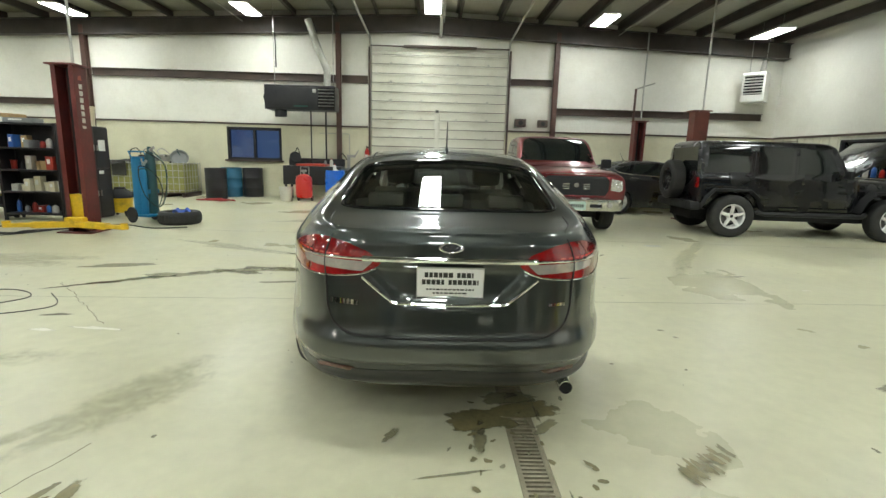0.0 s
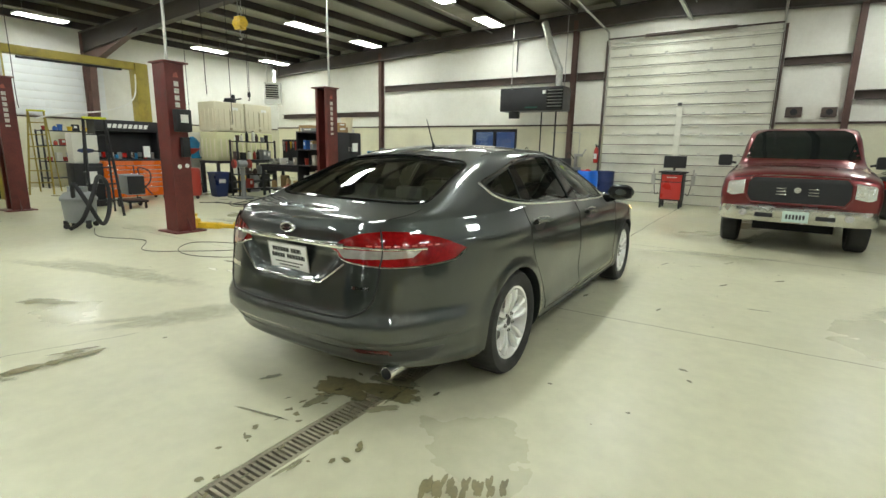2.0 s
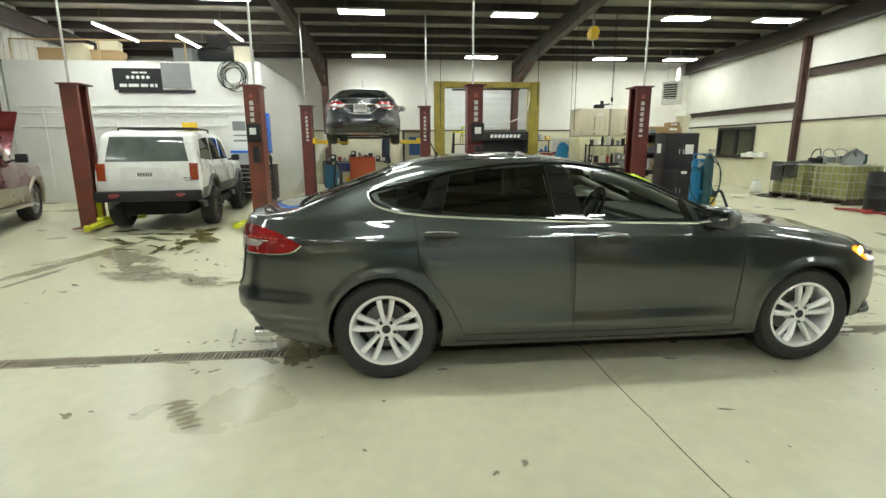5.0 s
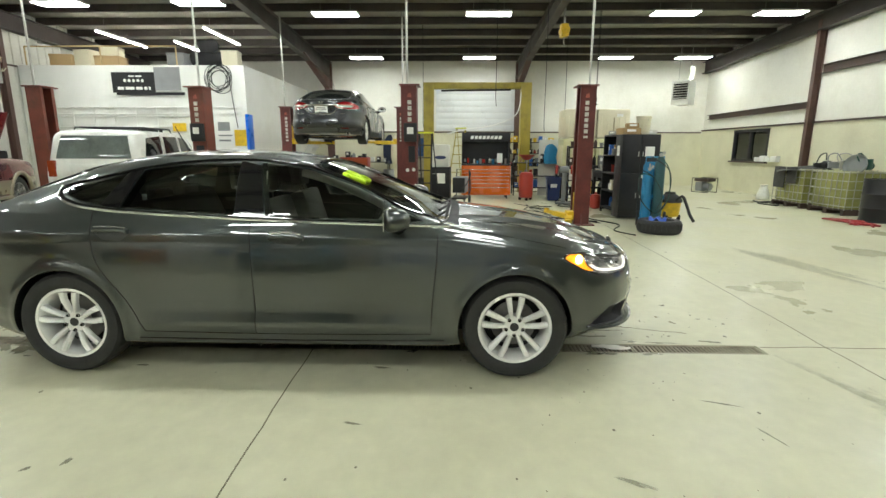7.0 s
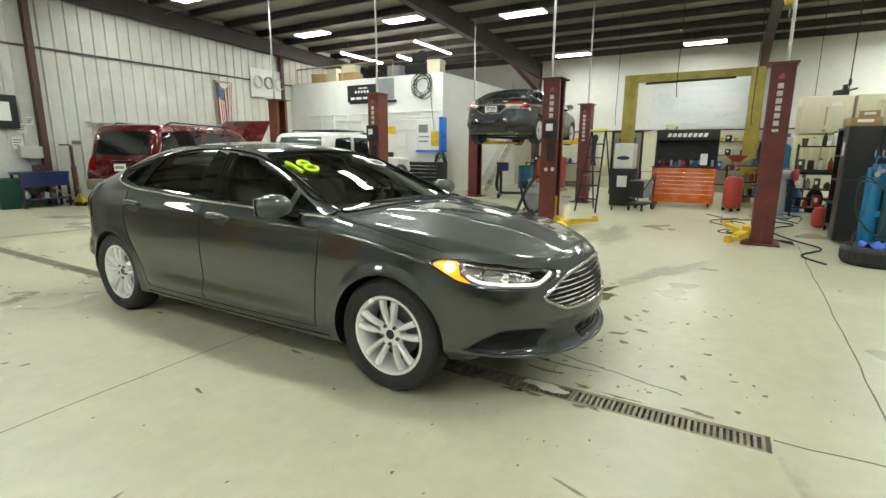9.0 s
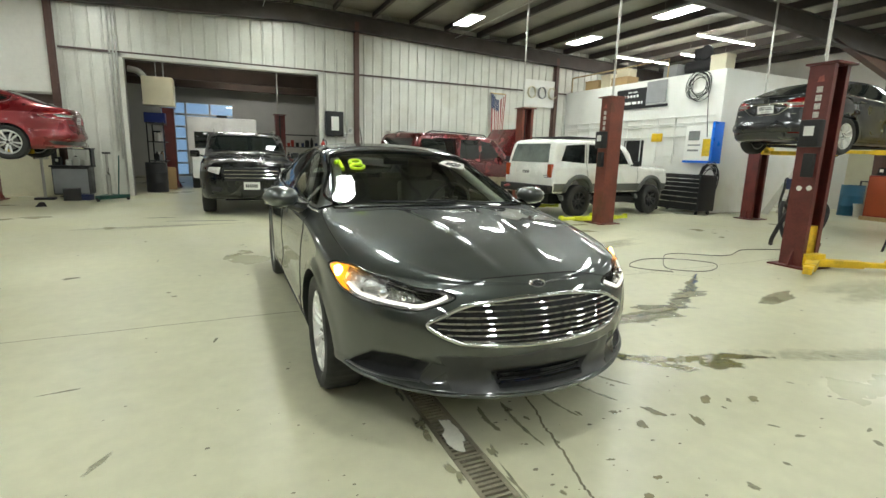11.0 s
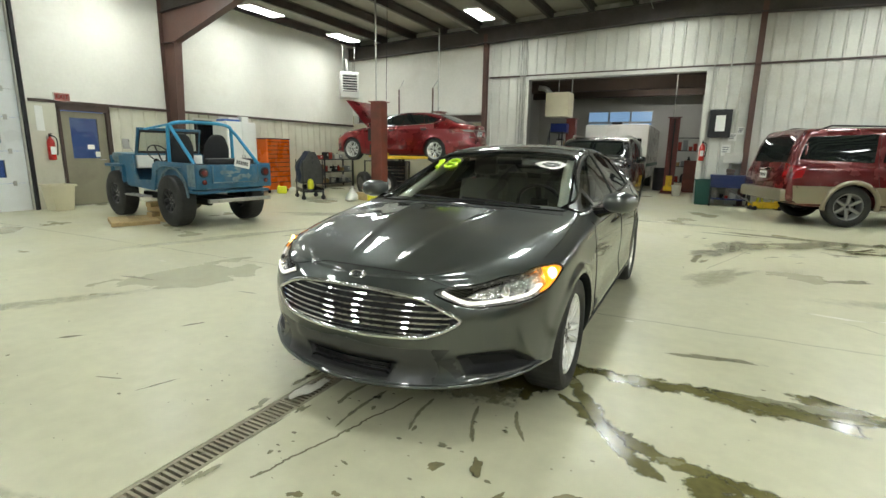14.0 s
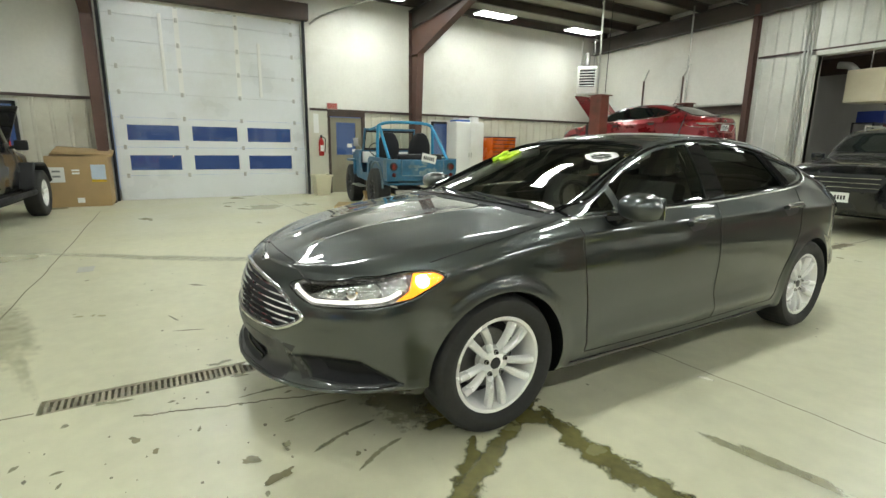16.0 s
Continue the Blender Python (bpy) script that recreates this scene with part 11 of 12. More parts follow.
for k, z in enumerate((.265, .635, 1.045)):
    clutter(-.7, .7, 0, .1, z, 31 + k, 9, .28, (M_BLACK_MATT, M_RED_DULL, M_GREY, M_OIL_FLUID, M_BROWN_CARTON, M_OFFWHITE), 90, -11.4, 8.6)
rb = shelf_rack("wall_shelf", -15.5, 8.4, 3.2, .5, 1.75, 90, (.3, .8, 1.28, 1.72), M_BLACK, "dark wall shelf with bright fluid bottles")
for k, z in enumerate((.815, 1.295, 1.735)):
    clutter(-1.5, 1.5, 0, .1, z, 41 + k, 15, .3, (M_YELLOW, M_RED_DULL, M_OFFWHITE, M_BLACK_MATT, M_OIL_FLUID), 90, -15.5, 8.4)
jk = thing("blue_jacket", pose(-11.1, 9.0, 1.0, 0, 0, 90), "blue work jacket hanging on a peg board", "jacket")
jm = Mesh().lathe([(.05, .62), (.13, .56), (.2, .45), (.19, .2), (.2, 0), (.17, 0)], 14)
jm.v = [(a * (1 + .12 * math.sin(14 * c + 5 * a)), b * .35 + .02 * math.sin(20 * a), c) for a, b, c in jm.v]
part("cloth", jm, M_BLUE_CART, jk, "", 60)
part("peg_board", Mesh().box(-.35, .1, -1.0, .35, .13, .75), M_OFFWHITE, jk)

# under and beyond the raised saloon
rc_ = thing("red_cabinet", pose(-13.4, 2.4, 0, 0, 0, 90), "plain orange-red steel cabinet on a low pallet", "cabinet")
part("body", Mesh().box(-.45, -.3, .1, .45, .3, 1.15, .01), M_RED_DULL, rc_)
part("door", Mesh().box(-.43, -.315, .13, .43, -.298, 1.12, .006), mat("orange_red_door", (0.5, 0.09, 0.03), .45, vary=.08), rc_)
part("pallet", Mesh().box(-.5, -.34, 0, .5, .34, .1), M_WOOD, rc_)
clutter(-.4, .4, 0, .1, 1.15, 51, 4, .2, (M_BLACK_MATT, M_YELLOW, M_GREY), 90, -13.4, 2.4)
drum(-14.0, 1.2, .27, .85, M_TEAL_DRUM, "faded blue drum at the west wall")
drum(-13.9, 3.5, .2, .7, M_GREY, "small grey drum by the red cabinet")
bucket(-13.7, 1.6, 0, .16, .36, M_OFFWHITE, "white bucket on the floor")
bucket(-13.75, 1.9, 0, .17, .4, M_YELLOW, "yellow pail on the floor")
shelf_rack("wall_bench", -15.6, 2.0, 2.6, .55, .95, 90, (.2, .93), M_BLACK, "dark workbench against the west wall")
clutter(-1.2, 1.2, 0, .1, .945, 55, 11, .3, (M_BLACK_MATT, M_GREY, M_OFFWHITE, M_RED_DULL, M_OIL_FLUID), 90, -15.6, 2.0)
jw = Mesh().lathe([(.17, 0), (.2, .3), (.22, .7), (.2, .95), (.12, 1.1), (.05, 1.16)], 14)
jw.v = [(a * (1 + .13 * math.sin(11 * c + 6 * a)) , b * .28 + .03 * math.sin(17 * a), c * (1 + .06 * math.sin(9 * a))) for a, b, c in jw.v]
for k, (q, mt) in enumerate(((3.55, M_CREAM), (3.25, M_CLOTH_DARK), (8.9, M_CLOTH_GREY))):
    cv = solo("coverall", jw, mt, -15.85, q, .85, 90, "work coverall hanging on the west wall", "coverall", "", 60)
stw = thing("wall_stairs", pose(-11.9, .3, 0), "pale steel stairs leaning up to the office deck", "stairs")
for s in (-.32, .32):
    part("stringer", Mesh().prism([(0, 0), (.2, 0), (1.25, 1.9), (1.05, 1.9)], .04, Matrix.Translation((s, 0, 0)) @ Matrix(((0, 0, 1, 0), (1, 0, 0, 0), (0, 1, 0, 0), (0, 0, 0, 1)))), M_OFFWHITE, stw)
for k in range(8):
    z = .2 + .215 * k
    part("tread", Mesh().box(-.31, .0 + .55 * z, z, .34, .26 + .55 * z, z + .03), M_OFFWHITE, stw)
rg = thing("reel_stand", pose(-10.0, 2.3, 0, 0, 0, 20), "dark engine stand holding looped hoses", "engine stand")
part("frame", Mesh().box(-.4, -.4, .06, .4, -.32, .14).box(-.04, -.36, .1, .04, .4, .18).box(-.05, -.36, .1, .05, -.28, .95), M_BLACK, rg)
part("head", Mesh().box(-.3, -.4, .8, .3, -.1, 1.05, .04), M_NAVY, rg)
part("hose_loop", Mesh().tube([(.38 * math.cos(a), -.42 + .02 * math.sin(3 * a), .62 + .42 * math.sin(a)) for a in [2 * math.pi * k / 40 for k in range(80)]], .028, 7), M_RUBBER, rg)
for s in (-.36, .36):
    part("caster", Mesh().cyl(s - .02, -.36, .05, .05, .04, 12, "x"), M_BLACK_MATT, rg)
tyre_on_floor(-12.9, 4.9, 0, .36, .22, "black tyre lying by the west wall")
tyre_on_floor(-12.9, 4.9, .225, .35, .22, "black tyre lying on another tyre")
stepladder(-13.6, 6.2, 60, 2.2, "tall fibreglass stepladder by the west wall", .5, M_OLIVE)

# more bench clutter of the west bay
gs = thing("bench_grinder_stand", pose(-8.75, 8.95, 0, 0, 0, 75), "grey pedestal bench grinder with red guard", "grinder")
part("column", Mesh().cyl(0, 0, .03, .06, .8, 14).box(-.2, -.2, 0, .2, .2, .04, .01), M_GREY, gs)
part("motor", Mesh().cyl(-.12, 0, .92, .09, .24, 16, "x"), M_GREY, gs)
for q in (-.24, .16):
    part("stone_guard", Mesh().cyl(q, 0, .92, .12, .07, 18, "x"), M_RED_DULL, gs)
shelf_rack("parts_shelf", -9.35, 9.75, 1.2, .4, 1.55, 85, (.2, .6, 1.0, 1.5), M_BLACK, "open dark shelf stuffed with hoses and parts")
for k, z in enumerate((.215, .615, 1.015, 1.515)):
    clutter(-.55, .55, 0, .06, z, 111 + k, 7, .3, (M_BLACK_MATT, M_GREY, M_BLACK_MATT, M_RED_DULL, M_OFFWHITE, M_STEEL_BROWN), 85, -9.35, 9.75)
tr = thing("tool_rack", pose(-8.2, 10.62, .9), "dark tool panel with hanging tools behind the bench", "tool rack")
part("panel", Mesh().box(-.95, 0, 0, .25, .03, .7), M_BLACK, tr)
rq = random.Random(12)
for k in range(11):
    q = -.86 + .1 * k
    h_ = rq.uniform(.15, .34)
    part("tool", Mesh().box(q - .015, -.025, .62 - h_, q + .015, -.003, .62, .004).box(q - .035, -.03, .58, q + .035, -.002, .64, .006), (M_STEEL, M_RED_DULL, M_BLACK_MATT, M_YELLOW)[k % 4], tr)
for k in range(4):
    floor_cable("air_hose", [(-8.6 + .2 * k, 7.6 + .3 * k), (-8.0 + .1 * k, 7.9), (-7.3, 7.7 + .2 * k), (-6.6 + .2 * k, 8.1), (-5.9, 7.9 + .15 * k), (-5.4 + .1 * k, 8.9)], .008 + .002 * (k % 2), M_BLACK_MATT, "black air hose lying over the floor", "hose")
for k, (x, y, z0, z1) in enumerate(((-8.0, 8.2, 1.9, 4.9), (-6.9, 6.9, 2.4, 4.9), (-10.9, 5.0, 2.1, 4.8), (-12.2, 9.6, 1.6, 4.8), (6.6, -1.8, 2.6, 4.9))):
    solo("hanging_cable", Mesh().tube(curve_points([(0, 0, roof_z(x) + .02), (.02, .01, (z0 + z1) / 2), (.05, 0, z0 + .3), (.03, .02, z0)], 6), .008, 5), M_BLACK_MATT, x, y, 0, 0, "black air line hanging from the roof", "cable", "hanging lines")

# ---- south wall ----
M_FLAG_WHITE = mat("flag_white", (0.66, 0.62, 0.55), 0.85, vary=0.08, scale=8)


def hanging_flag(x, y, z):
    """Tattered flag hung by two corners, stripes running down."""
    fl_ = thing("flag", pose(x, y, z, 0, 0, 180), "worn striped cloth flag with a star field, hung downward", "flag")
    w, h, n = .62, 1.35, 13
    def pt(u, v):
        s = .22 * math.sin(math.pi * u) ** 1.5 * (1 - .55 * v)
        return (w * (u - .5) * (1 - .1 * v) + .05 * v * math.sin(5 * u), -.04 - .03 * math.sin(3.2 * math.pi * u + v), -h * v * (1 - .06 * u) - s * (1 - v))
    for k in range(n):
        m = Mesh()
        vs, fs = [], []
        for i in range(3):
            for j in range(11):
                q = pt((k + i / 2) / n, (.38 if k < 7 else 0.0) + (1 - (.38 if k < 7 else 0.0)) * j / 10)
                vs += [q, (q[0], q[1] + .004, q[2])]
        for i in range(2):
            for j in range(10):
                a = (i * 11 + j) * 2
                b = a + 22
                fs += [(a, b, b + 2, a + 2), (a + 1, a + 3, b + 3, b + 1)]
        part("stripe", m.add(vs, fs), M_STRIPE_RED if k % 2 == 0 else M_FLAG_WHITE, fl_, "", 60)
    vs, fs = [], []
    for i in range(8):
        for j in range(8):
            q = pt(7 / 13 * i / 7, .38 * j / 7)
            vs += [q, (q[0], q[1] + .004, q[2])]
    for i in range(7):
        for j in range(7):
            a = (i * 8 + j) * 2
            b = a + 16
            fs += [(a, b, b + 2, a + 2), (a + 1, a + 3, b + 3, b + 1)]
    part("star_field", Mesh().add(vs, fs), M_FLAG_BLUE, fl_, "dark blue star field", 60)
    for i in range(5):
        for j in range(5):
            q = pt(7 / 13 * (i + .5 + .25 * (j % 2)) / 5.4, .38 * (j + .5) / 5)
            part("star", Mesh().cyl(q[0], q[1] - .006, q[2], .016, .004, 5, "y"), M_FLAG_WHITE, fl_)
    part("batten", Mesh().box(-.3, .0, -.02, .3, .075, .02), M_WOOD, fl_)
    return fl_


hanging_flag(-6.92, -6.62, 3.55)
ep = thing("electrical_panel", pose(-1.08, -6.66, 0, 0, 0, 180), "dark grey electrical panel with a white sheet", "panel")
part("cabinet", Mesh().box(-.27, -.16, 1.84, .27, 0, 2.58, .01), M_BLACK, ep)
part("door", Mesh().box(-.25, -.172, 1.87, .25, -.158, 2.55, .006), M_BLACK_MATT, ep)
part("sheet", Mesh().box(-.11, -.177, 2.0, .12, -.173, 2.42), M_PAPER, ep, "white paper sheet")
part("conduit", Mesh().rod((.1, -.08, 2.58), (.1, -.08, 4.4), .02), M_GALV, ep)
for (nx, nz, nw, nh) in ((-1.42, 1.85, .2, .22), (-1.3, 1.5, .22, .3), (-1.6, 2.02, .15, .2), (-4.2, 1.75, .3, .22), (-5.1, 1.8, .25, .28), (-5.6, 1.82, .22, .2), (-3.6, 1.7, .25, .35)):
    pn = thing("paper_notice", pose(nx, -6.66, nz, 0, 0, 180), "white paper notice pinned to the south wall", "paper", "notices")
    part("sheet", Mesh().box(-nw / 2, -.008, -nh / 2, nw / 2, 0, nh / 2), M_PAPER, pn)
    for q in range(3):
        part("print_bar", Mesh().box(-nw * .38, -.0095, nh * (.25 - .2 * q) - .012, nw * (.36 - .1 * q), -.0082, nh * (.25 - .2 * q) + .012), M_GREY, pn)
wx = thing("wall_cabinet", pose(-1.5, -6.66, 1.15, 0, 0, 180), "small white wall box under the electrical panel", "cabinet")
part("box", Mesh().box(-.22, -.16, 0, .22, 0, .28, .01), M_OFFWHITE, wx)
part("lid", Mesh().box(-.22, -.175, .2, .22, -.158, .28, .006), M_OFFWHITE, wx)
extinguisher(-.72, -6.66, 1.2, 180)
solo("cap_shelf", Mesh().box(-.3, -.2, 0, .3, 0, .02).rod((-.25, -.02, -.12), (-.25, -.18, 0), .01).rod((.25, -.02, -.12), (.25, -.18, 0), .01), M_OFFWHITE, -3.1, -6.66, 2.05, 180, "small white wall shelf", "shelf")
sb = thing("workbench", pose(-1.5, -6.3, 0, 0, 0, 180), "dark blue steel workbench with a lower shelf", "workbench", "")
part("top", Mesh().box(-.5, -.28, .78, .5, .28, .84, .006), M_NAVY, sb)
part("front_apron", Mesh().box(-.48, -.27, .5, .48, -.25, .78), M_NAVY, sb)
part("lower_shelf", Mesh().box(-.46, -.25, .18, .46, .25, .21), M_NAVY, sb)
for sx in (-.46, .46):
    for sy in (-.24, .24):
        part("leg", Mesh().cbox(sx, sy, .39, .05, .05, .78), M_BLACK, sb)
part("vice", Mesh().box(-.12, -.2, .84, .05, .05, .92, .01).box(-.14, -.2, .92, .07, -.14, 1.0, .01).box(-.14, -.06, .92, .07, 0, 1.0, .01), M_STEEL_BROWN, sb, "rusty bench vice")
clutter(-.4, .4, 0, .06, .21, 61, 6, .2, (M_BLACK_MATT, M_GREY, M_OFFWHITE, M_RED_DULL), 180, -1.5, -6.3)
gb = thing("waste_bin", pose(-.86, -6.4, 0), "dark green plastic waste bin", "bin")
part("body", Mesh().lathe([(.24, 0), (.26, .02), (.31, .66), (.33, .67), (.33, .7), (.3, .7), (.24, .05), (.001, .05)], 4, Matrix.Rotation(math.pi / 4, 4, "Z")), M_GREEN_DK, gb)


def jack_stand(x, y, h, material, ang=0, label="steel jack stand"):
    j = thing("jack_stand", pose(x, y, 0, 0, 0, ang), label, "jack stand", "jack stands")
    for k in range(4):
        a = math.pi / 4 + k * math.pi / 2
        part("leg", Mesh().tube([(.17 * math.cos(a), .17 * math.sin(a), .012), (.04 * math.cos(a), .04 * math.sin(a), h * .66)], .018, 4), material, j)
    part("base_ring", Mesh().tube([(.17 * math.cos(math.pi / 4 + k * math.pi / 2), .17 * math.sin(math.pi / 4 + k * math.pi / 2), .02) for k in range(4)], .014, 4, closed=True), material, j)
    part("post", Mesh().cyl(0, 0, h * .4, .03, h * .55, 10), M_STEEL, j)
    part("saddle", Mesh().box(-.06, -.035, h * .95, .06, .035, h, .006), M_STEEL, j)
    return j


jack_stand(-2.2, -6.05, .42, M_LIME, 10, "lime yellow jack stand")
jack_stand(-2.55, -6.15, .42, M_LIME, 40, "lime yellow jack stand")
ts = thing("transmission_jack", pose(-2.25, -6.35, 0, 0, 0, 20), "rusty tall transmission jack with chain saddle", "jack")
part("base", Mesh().box(-.3, -.05, .05, .3, .05, .11, .01).box(-.05, -.3, .05, .05, .3, .11, .01), M_STEEL_BROWN, ts)
part("ram", Mesh().cyl(0, 0, .1, .06, .85, 14).cyl(0, 0, .95, .035, .5, 12), M_STEEL_COL, ts)
part("saddle", Mesh().box(-.2, -.14, 1.45, .2, .14, 1.49, .01).box(-.2, -.14, 1.49, -.17, .14, 1.58), M_STEEL, ts)
jy = thing("floor_jack", pose(-2.3, -5.8, 0, 0, 0, 200), "low yellow floor jack lying under the estate's tail", "jack")
part("frame", Mesh().box(-.35, -.14, .05, .35, -.10, .17, .01).box(-.35, .10, .05, .35, .14, .17, .01), M_YELLOW, jy)
part("lift_arm", Mesh().box(-.3, -.06, .12, .28, .06, .2, .02).cyl(.28, 0, .2, .06, .03, 14), M_YELLOW, jy)
part("pump_handle", Mesh().rod((-.3, 0, .15), (-.95, 0, .5), .016), M_STEEL, jy)
for sx in (-.3, .3):
    part("wheel", Mesh().cyl(sx, -.16, .055, .055, .32, 14, "y"), M_BLACK_MATT, jy)

# conduits and posts beside the opening
for k, (cx, z0, z1) in enumerate(((-.78, .2, 4.6), (4.55, 0.05, 4.9), (4.62, 1.0, 4.9), (4.7, 1.2, 4.9))):
    solo("wall_conduit", Mesh().rod((0, 0, z0), (0, 0, z1), .025 if k else .012, 8), M_GALV, cx, -6.63, 0, 0, "grey steel conduit up the south wall", "conduit", "conduits")

# tool bench, jack and stands south of the red saloon
tb = thing("tool_bench", pose(5.65, -6.2, 0, 0, 0, 180), "dark steel tool stand with clutter on two tiers", "tool stand")
part("cabinet", Mesh().box(-.38, -.3, .1, .38, .3, .78, .01), M_BLACK, tb)
part("top", Mesh().box(-.42, -.34, .78, .42, .34, .82, .006), M_BLACK_MATT, tb)
for s in (-.4, .4):
    part("riser", Mesh().box(s - .02, -.02, .82, s + .02, .3, 1.22), M_BLACK, tb)
part("upper_shelf", Mesh().box(-.45, -.2, 1.22, .45, .3, 1.26), M_BLACK, tb)
part("side_door", Mesh().box(-.36, -.315, .13, .36, -.298, .74, .004), M_GREY, tb, "grey door")
clutter(-.4, .4, .0, .08, 1.26, 71, 6, .16, (M_STEEL, M_BLACK_MATT, M_OFFWHITE, M_GREY), 180, 5.65, -6.15)
clutter(-.38, .38, .05, .06, .82, 72, 4, .26, (M_BLACK_MATT, M_OFFWHITE), 180, 5.65, -6.2)
hj = thing("hydraulic_jack", pose(4.75, -5.3, 0, 0, 0, 60), "tall green high-lift hydraulic jack", "jack")
part("base", Mesh().prism([(-.35, -.25), (.4, -.06), (.4, .06), (-.35, .25), (-.2, 0)], .09, Matrix.Translation((0, 0, .05))), M_GREEN_DK, hj)
part("ram", Mesh().cyl(0, 0, .14, .05, .5, 14).cyl(0, 0, .64, .03, .5, 12), M_STEEL, hj)
part("saddle", Mesh().cyl(0, 0, 1.14, .09, .04, 16), M_BLACK_MATT, hj)
part("handle", Mesh().rod((-.28, 0, .12), (-.4, 0, 1.1), .015), M_GREEN_DK, hj)
for q in ((-.32, -.22), (-.32, .22), (.38, 0)):
    part("wheel", Mesh().cyl(q[0], q[1] - .02, .052, .05, .04, 12, "y"), M_BLACK_MATT, hj)
sd = thing("support_stand", pose(6.15, -5.7, 0), "slim steel support stand by the south wall", "support stand")
part("post", Mesh().cyl(0, 0, .04, .03, .95, 12), M_STEEL, sd)
part("foot", Mesh().box(-.2, -.12, 0, .2, .12, .05, .01), M_BLACK, sd)
part("fork", Mesh().box(-.14, -.03, .97, .14, .03, 1.0).box(-.14, -.03, 1.0, -.1, .03, 1.14).box(.1, -.03, 1.0, .14, .03, 1.14), M_STEEL, sd)
carton(5.55, -5.45, 0, .35, .3, .28, 12, "black toolbox on the floor by the tool stand", M_BLACK_MATT, False)
carton(5.3, -5.5, 0, .3, .2, .14, -20, "navy plastic case on the floor", M_NAVY, False)
solo("wheel_chock", Mesh().prism([(-.1, 0), (.1, 0), (.02, .09), (-.06, .09)], .16, Matrix.Rotation(radians(90), 4, "X")), M_BLACK_MATT, 5.78, -3.98, 0, 15, "black rubber wheel chock on the floor", "chock")

# around the red saloon's lift
bucket(6.78, -1.35, 0, .17, .36, mat("bright_yellow_pail", (0.75, 0.68, 0.02), .4, vary=.08), "bright yellow plastic pail with black print")
pb = thing("timber_beam", pose(6.95, -1.62, 0, 0, 0, -12), "squared pale timber beam lying on the floor", "timber")
part("beam", Mesh().box(-.62, -.1, 0, .62, .1, .2, .008), M_WOOD, pb)
sk2 = Mesh().lathe([(.12, 0), (.17, .04), (.15, .17), (.07, .27), (.04, .34), (.07, .38)], 14)
sk2.v = [(a * (1 + .16 * math.sin(13 * c + 5 * a)), b * (.9 + .14 * math.cos(15 * c)), c) for a, b, c in sk2.v]
solo("plastic_sack", sk2, M_BAG, 7.42, -1.3, 0, 0, "crumpled white plastic sack on the floor", "sack", "", 60)
tyre_on_floor(0, 0, 0, .33, .21, "loose alloy wheel leaning by the lift", rim=M_ALLOY, m=pose(7.75, -3.35, .33, 80, 0, 0))
tyre_on_floor(0, 0, 0, .36, .24, "loose black wheel leaning on the lift post", rim=M_ALLOY_DARK, m=pose(7.75, -2.15, .355, 80, 0, -30))
bx_ = cabinet_drawers("tool_chest", 8.7, -5.2, 1.0, .5, .95, 0, M_BLACK, "black tool chest with steel drawer pulls by the lift", (.2, .14, .12, .12, .1))
bx_.matrix_world = pose(8.7, -5.2, 0, 0, 0, 200)
clutter(-.45, .45, 0, .06, .98, 74, 7, .2, (M_OFFWHITE, M_BLACK_MATT, M_GREY), 200, 8.7, -5.2)
sh2 = shelf_rack("parts_shelf", 10.9, -4.9, 1.6, .5, 1.0, 90, (.15, .55, .98), M_BLACK, "dark low shelf with oil bottles in the corner")
sh2.matrix_world = pose(11.0, -4.9, 0, 0, 0, -90)
for k, z in enumerate((.165, .565, .995)):
    clutter(-.75, .75, 0, .08, z, 81 + k, 9, .26, (M_RED_DULL, M_OFFWHITE, M_BLACK_MATT, M_GREY, M_BROWN_CARTON), -90, 11.0, -4.9)
shelf_rack("parts_bench", 9.6, -6.2, 1.7, .5, .95, 180, (.15, .93), M_BLACK, "dark work table against the south wall")
clutter(-.8, .8, 0, .08, .945, 85, 8, .24, (M_OFFWHITE, M_BLACK_MATT, M_GREY, M_BROWN_CARTON), 180, 9.6, -6.2)

# clothes cart
cc = thing("clothes_cart", pose(8.75, -1.15, 0, 0, 0, -35), "black wheeled cart hung with dark work jackets", "cart")
part("tray", Mesh().box(-.45, -.28, .2, .45, .28, .24, .008).box(-.45, -.28, .24, .45, -.26, .3).box(-.45, .26, .24, .45, .28, .3), M_BLACK, cc)
for sx in (-.43, .43):
    for sy in (-.26, .26):
        part("upright", Mesh().rod((sx, sy, .2), (sx, sy, 1.05), .014, 6), M_BLACK, cc)
        part("caster", Mesh().cyl(sx - .02, sy, .062, .06, .04, 14, "x").cbox(sx, sy, .15, .05, .05, .1), M_BLACK_MATT, cc)
part("rail", Mesh().tube([(-.43, 0, .95), (-.43, 0, 1.18), (.43, 0, 1.18), (.43, 0, .95)], .014, 6), M_BLACK, cc)
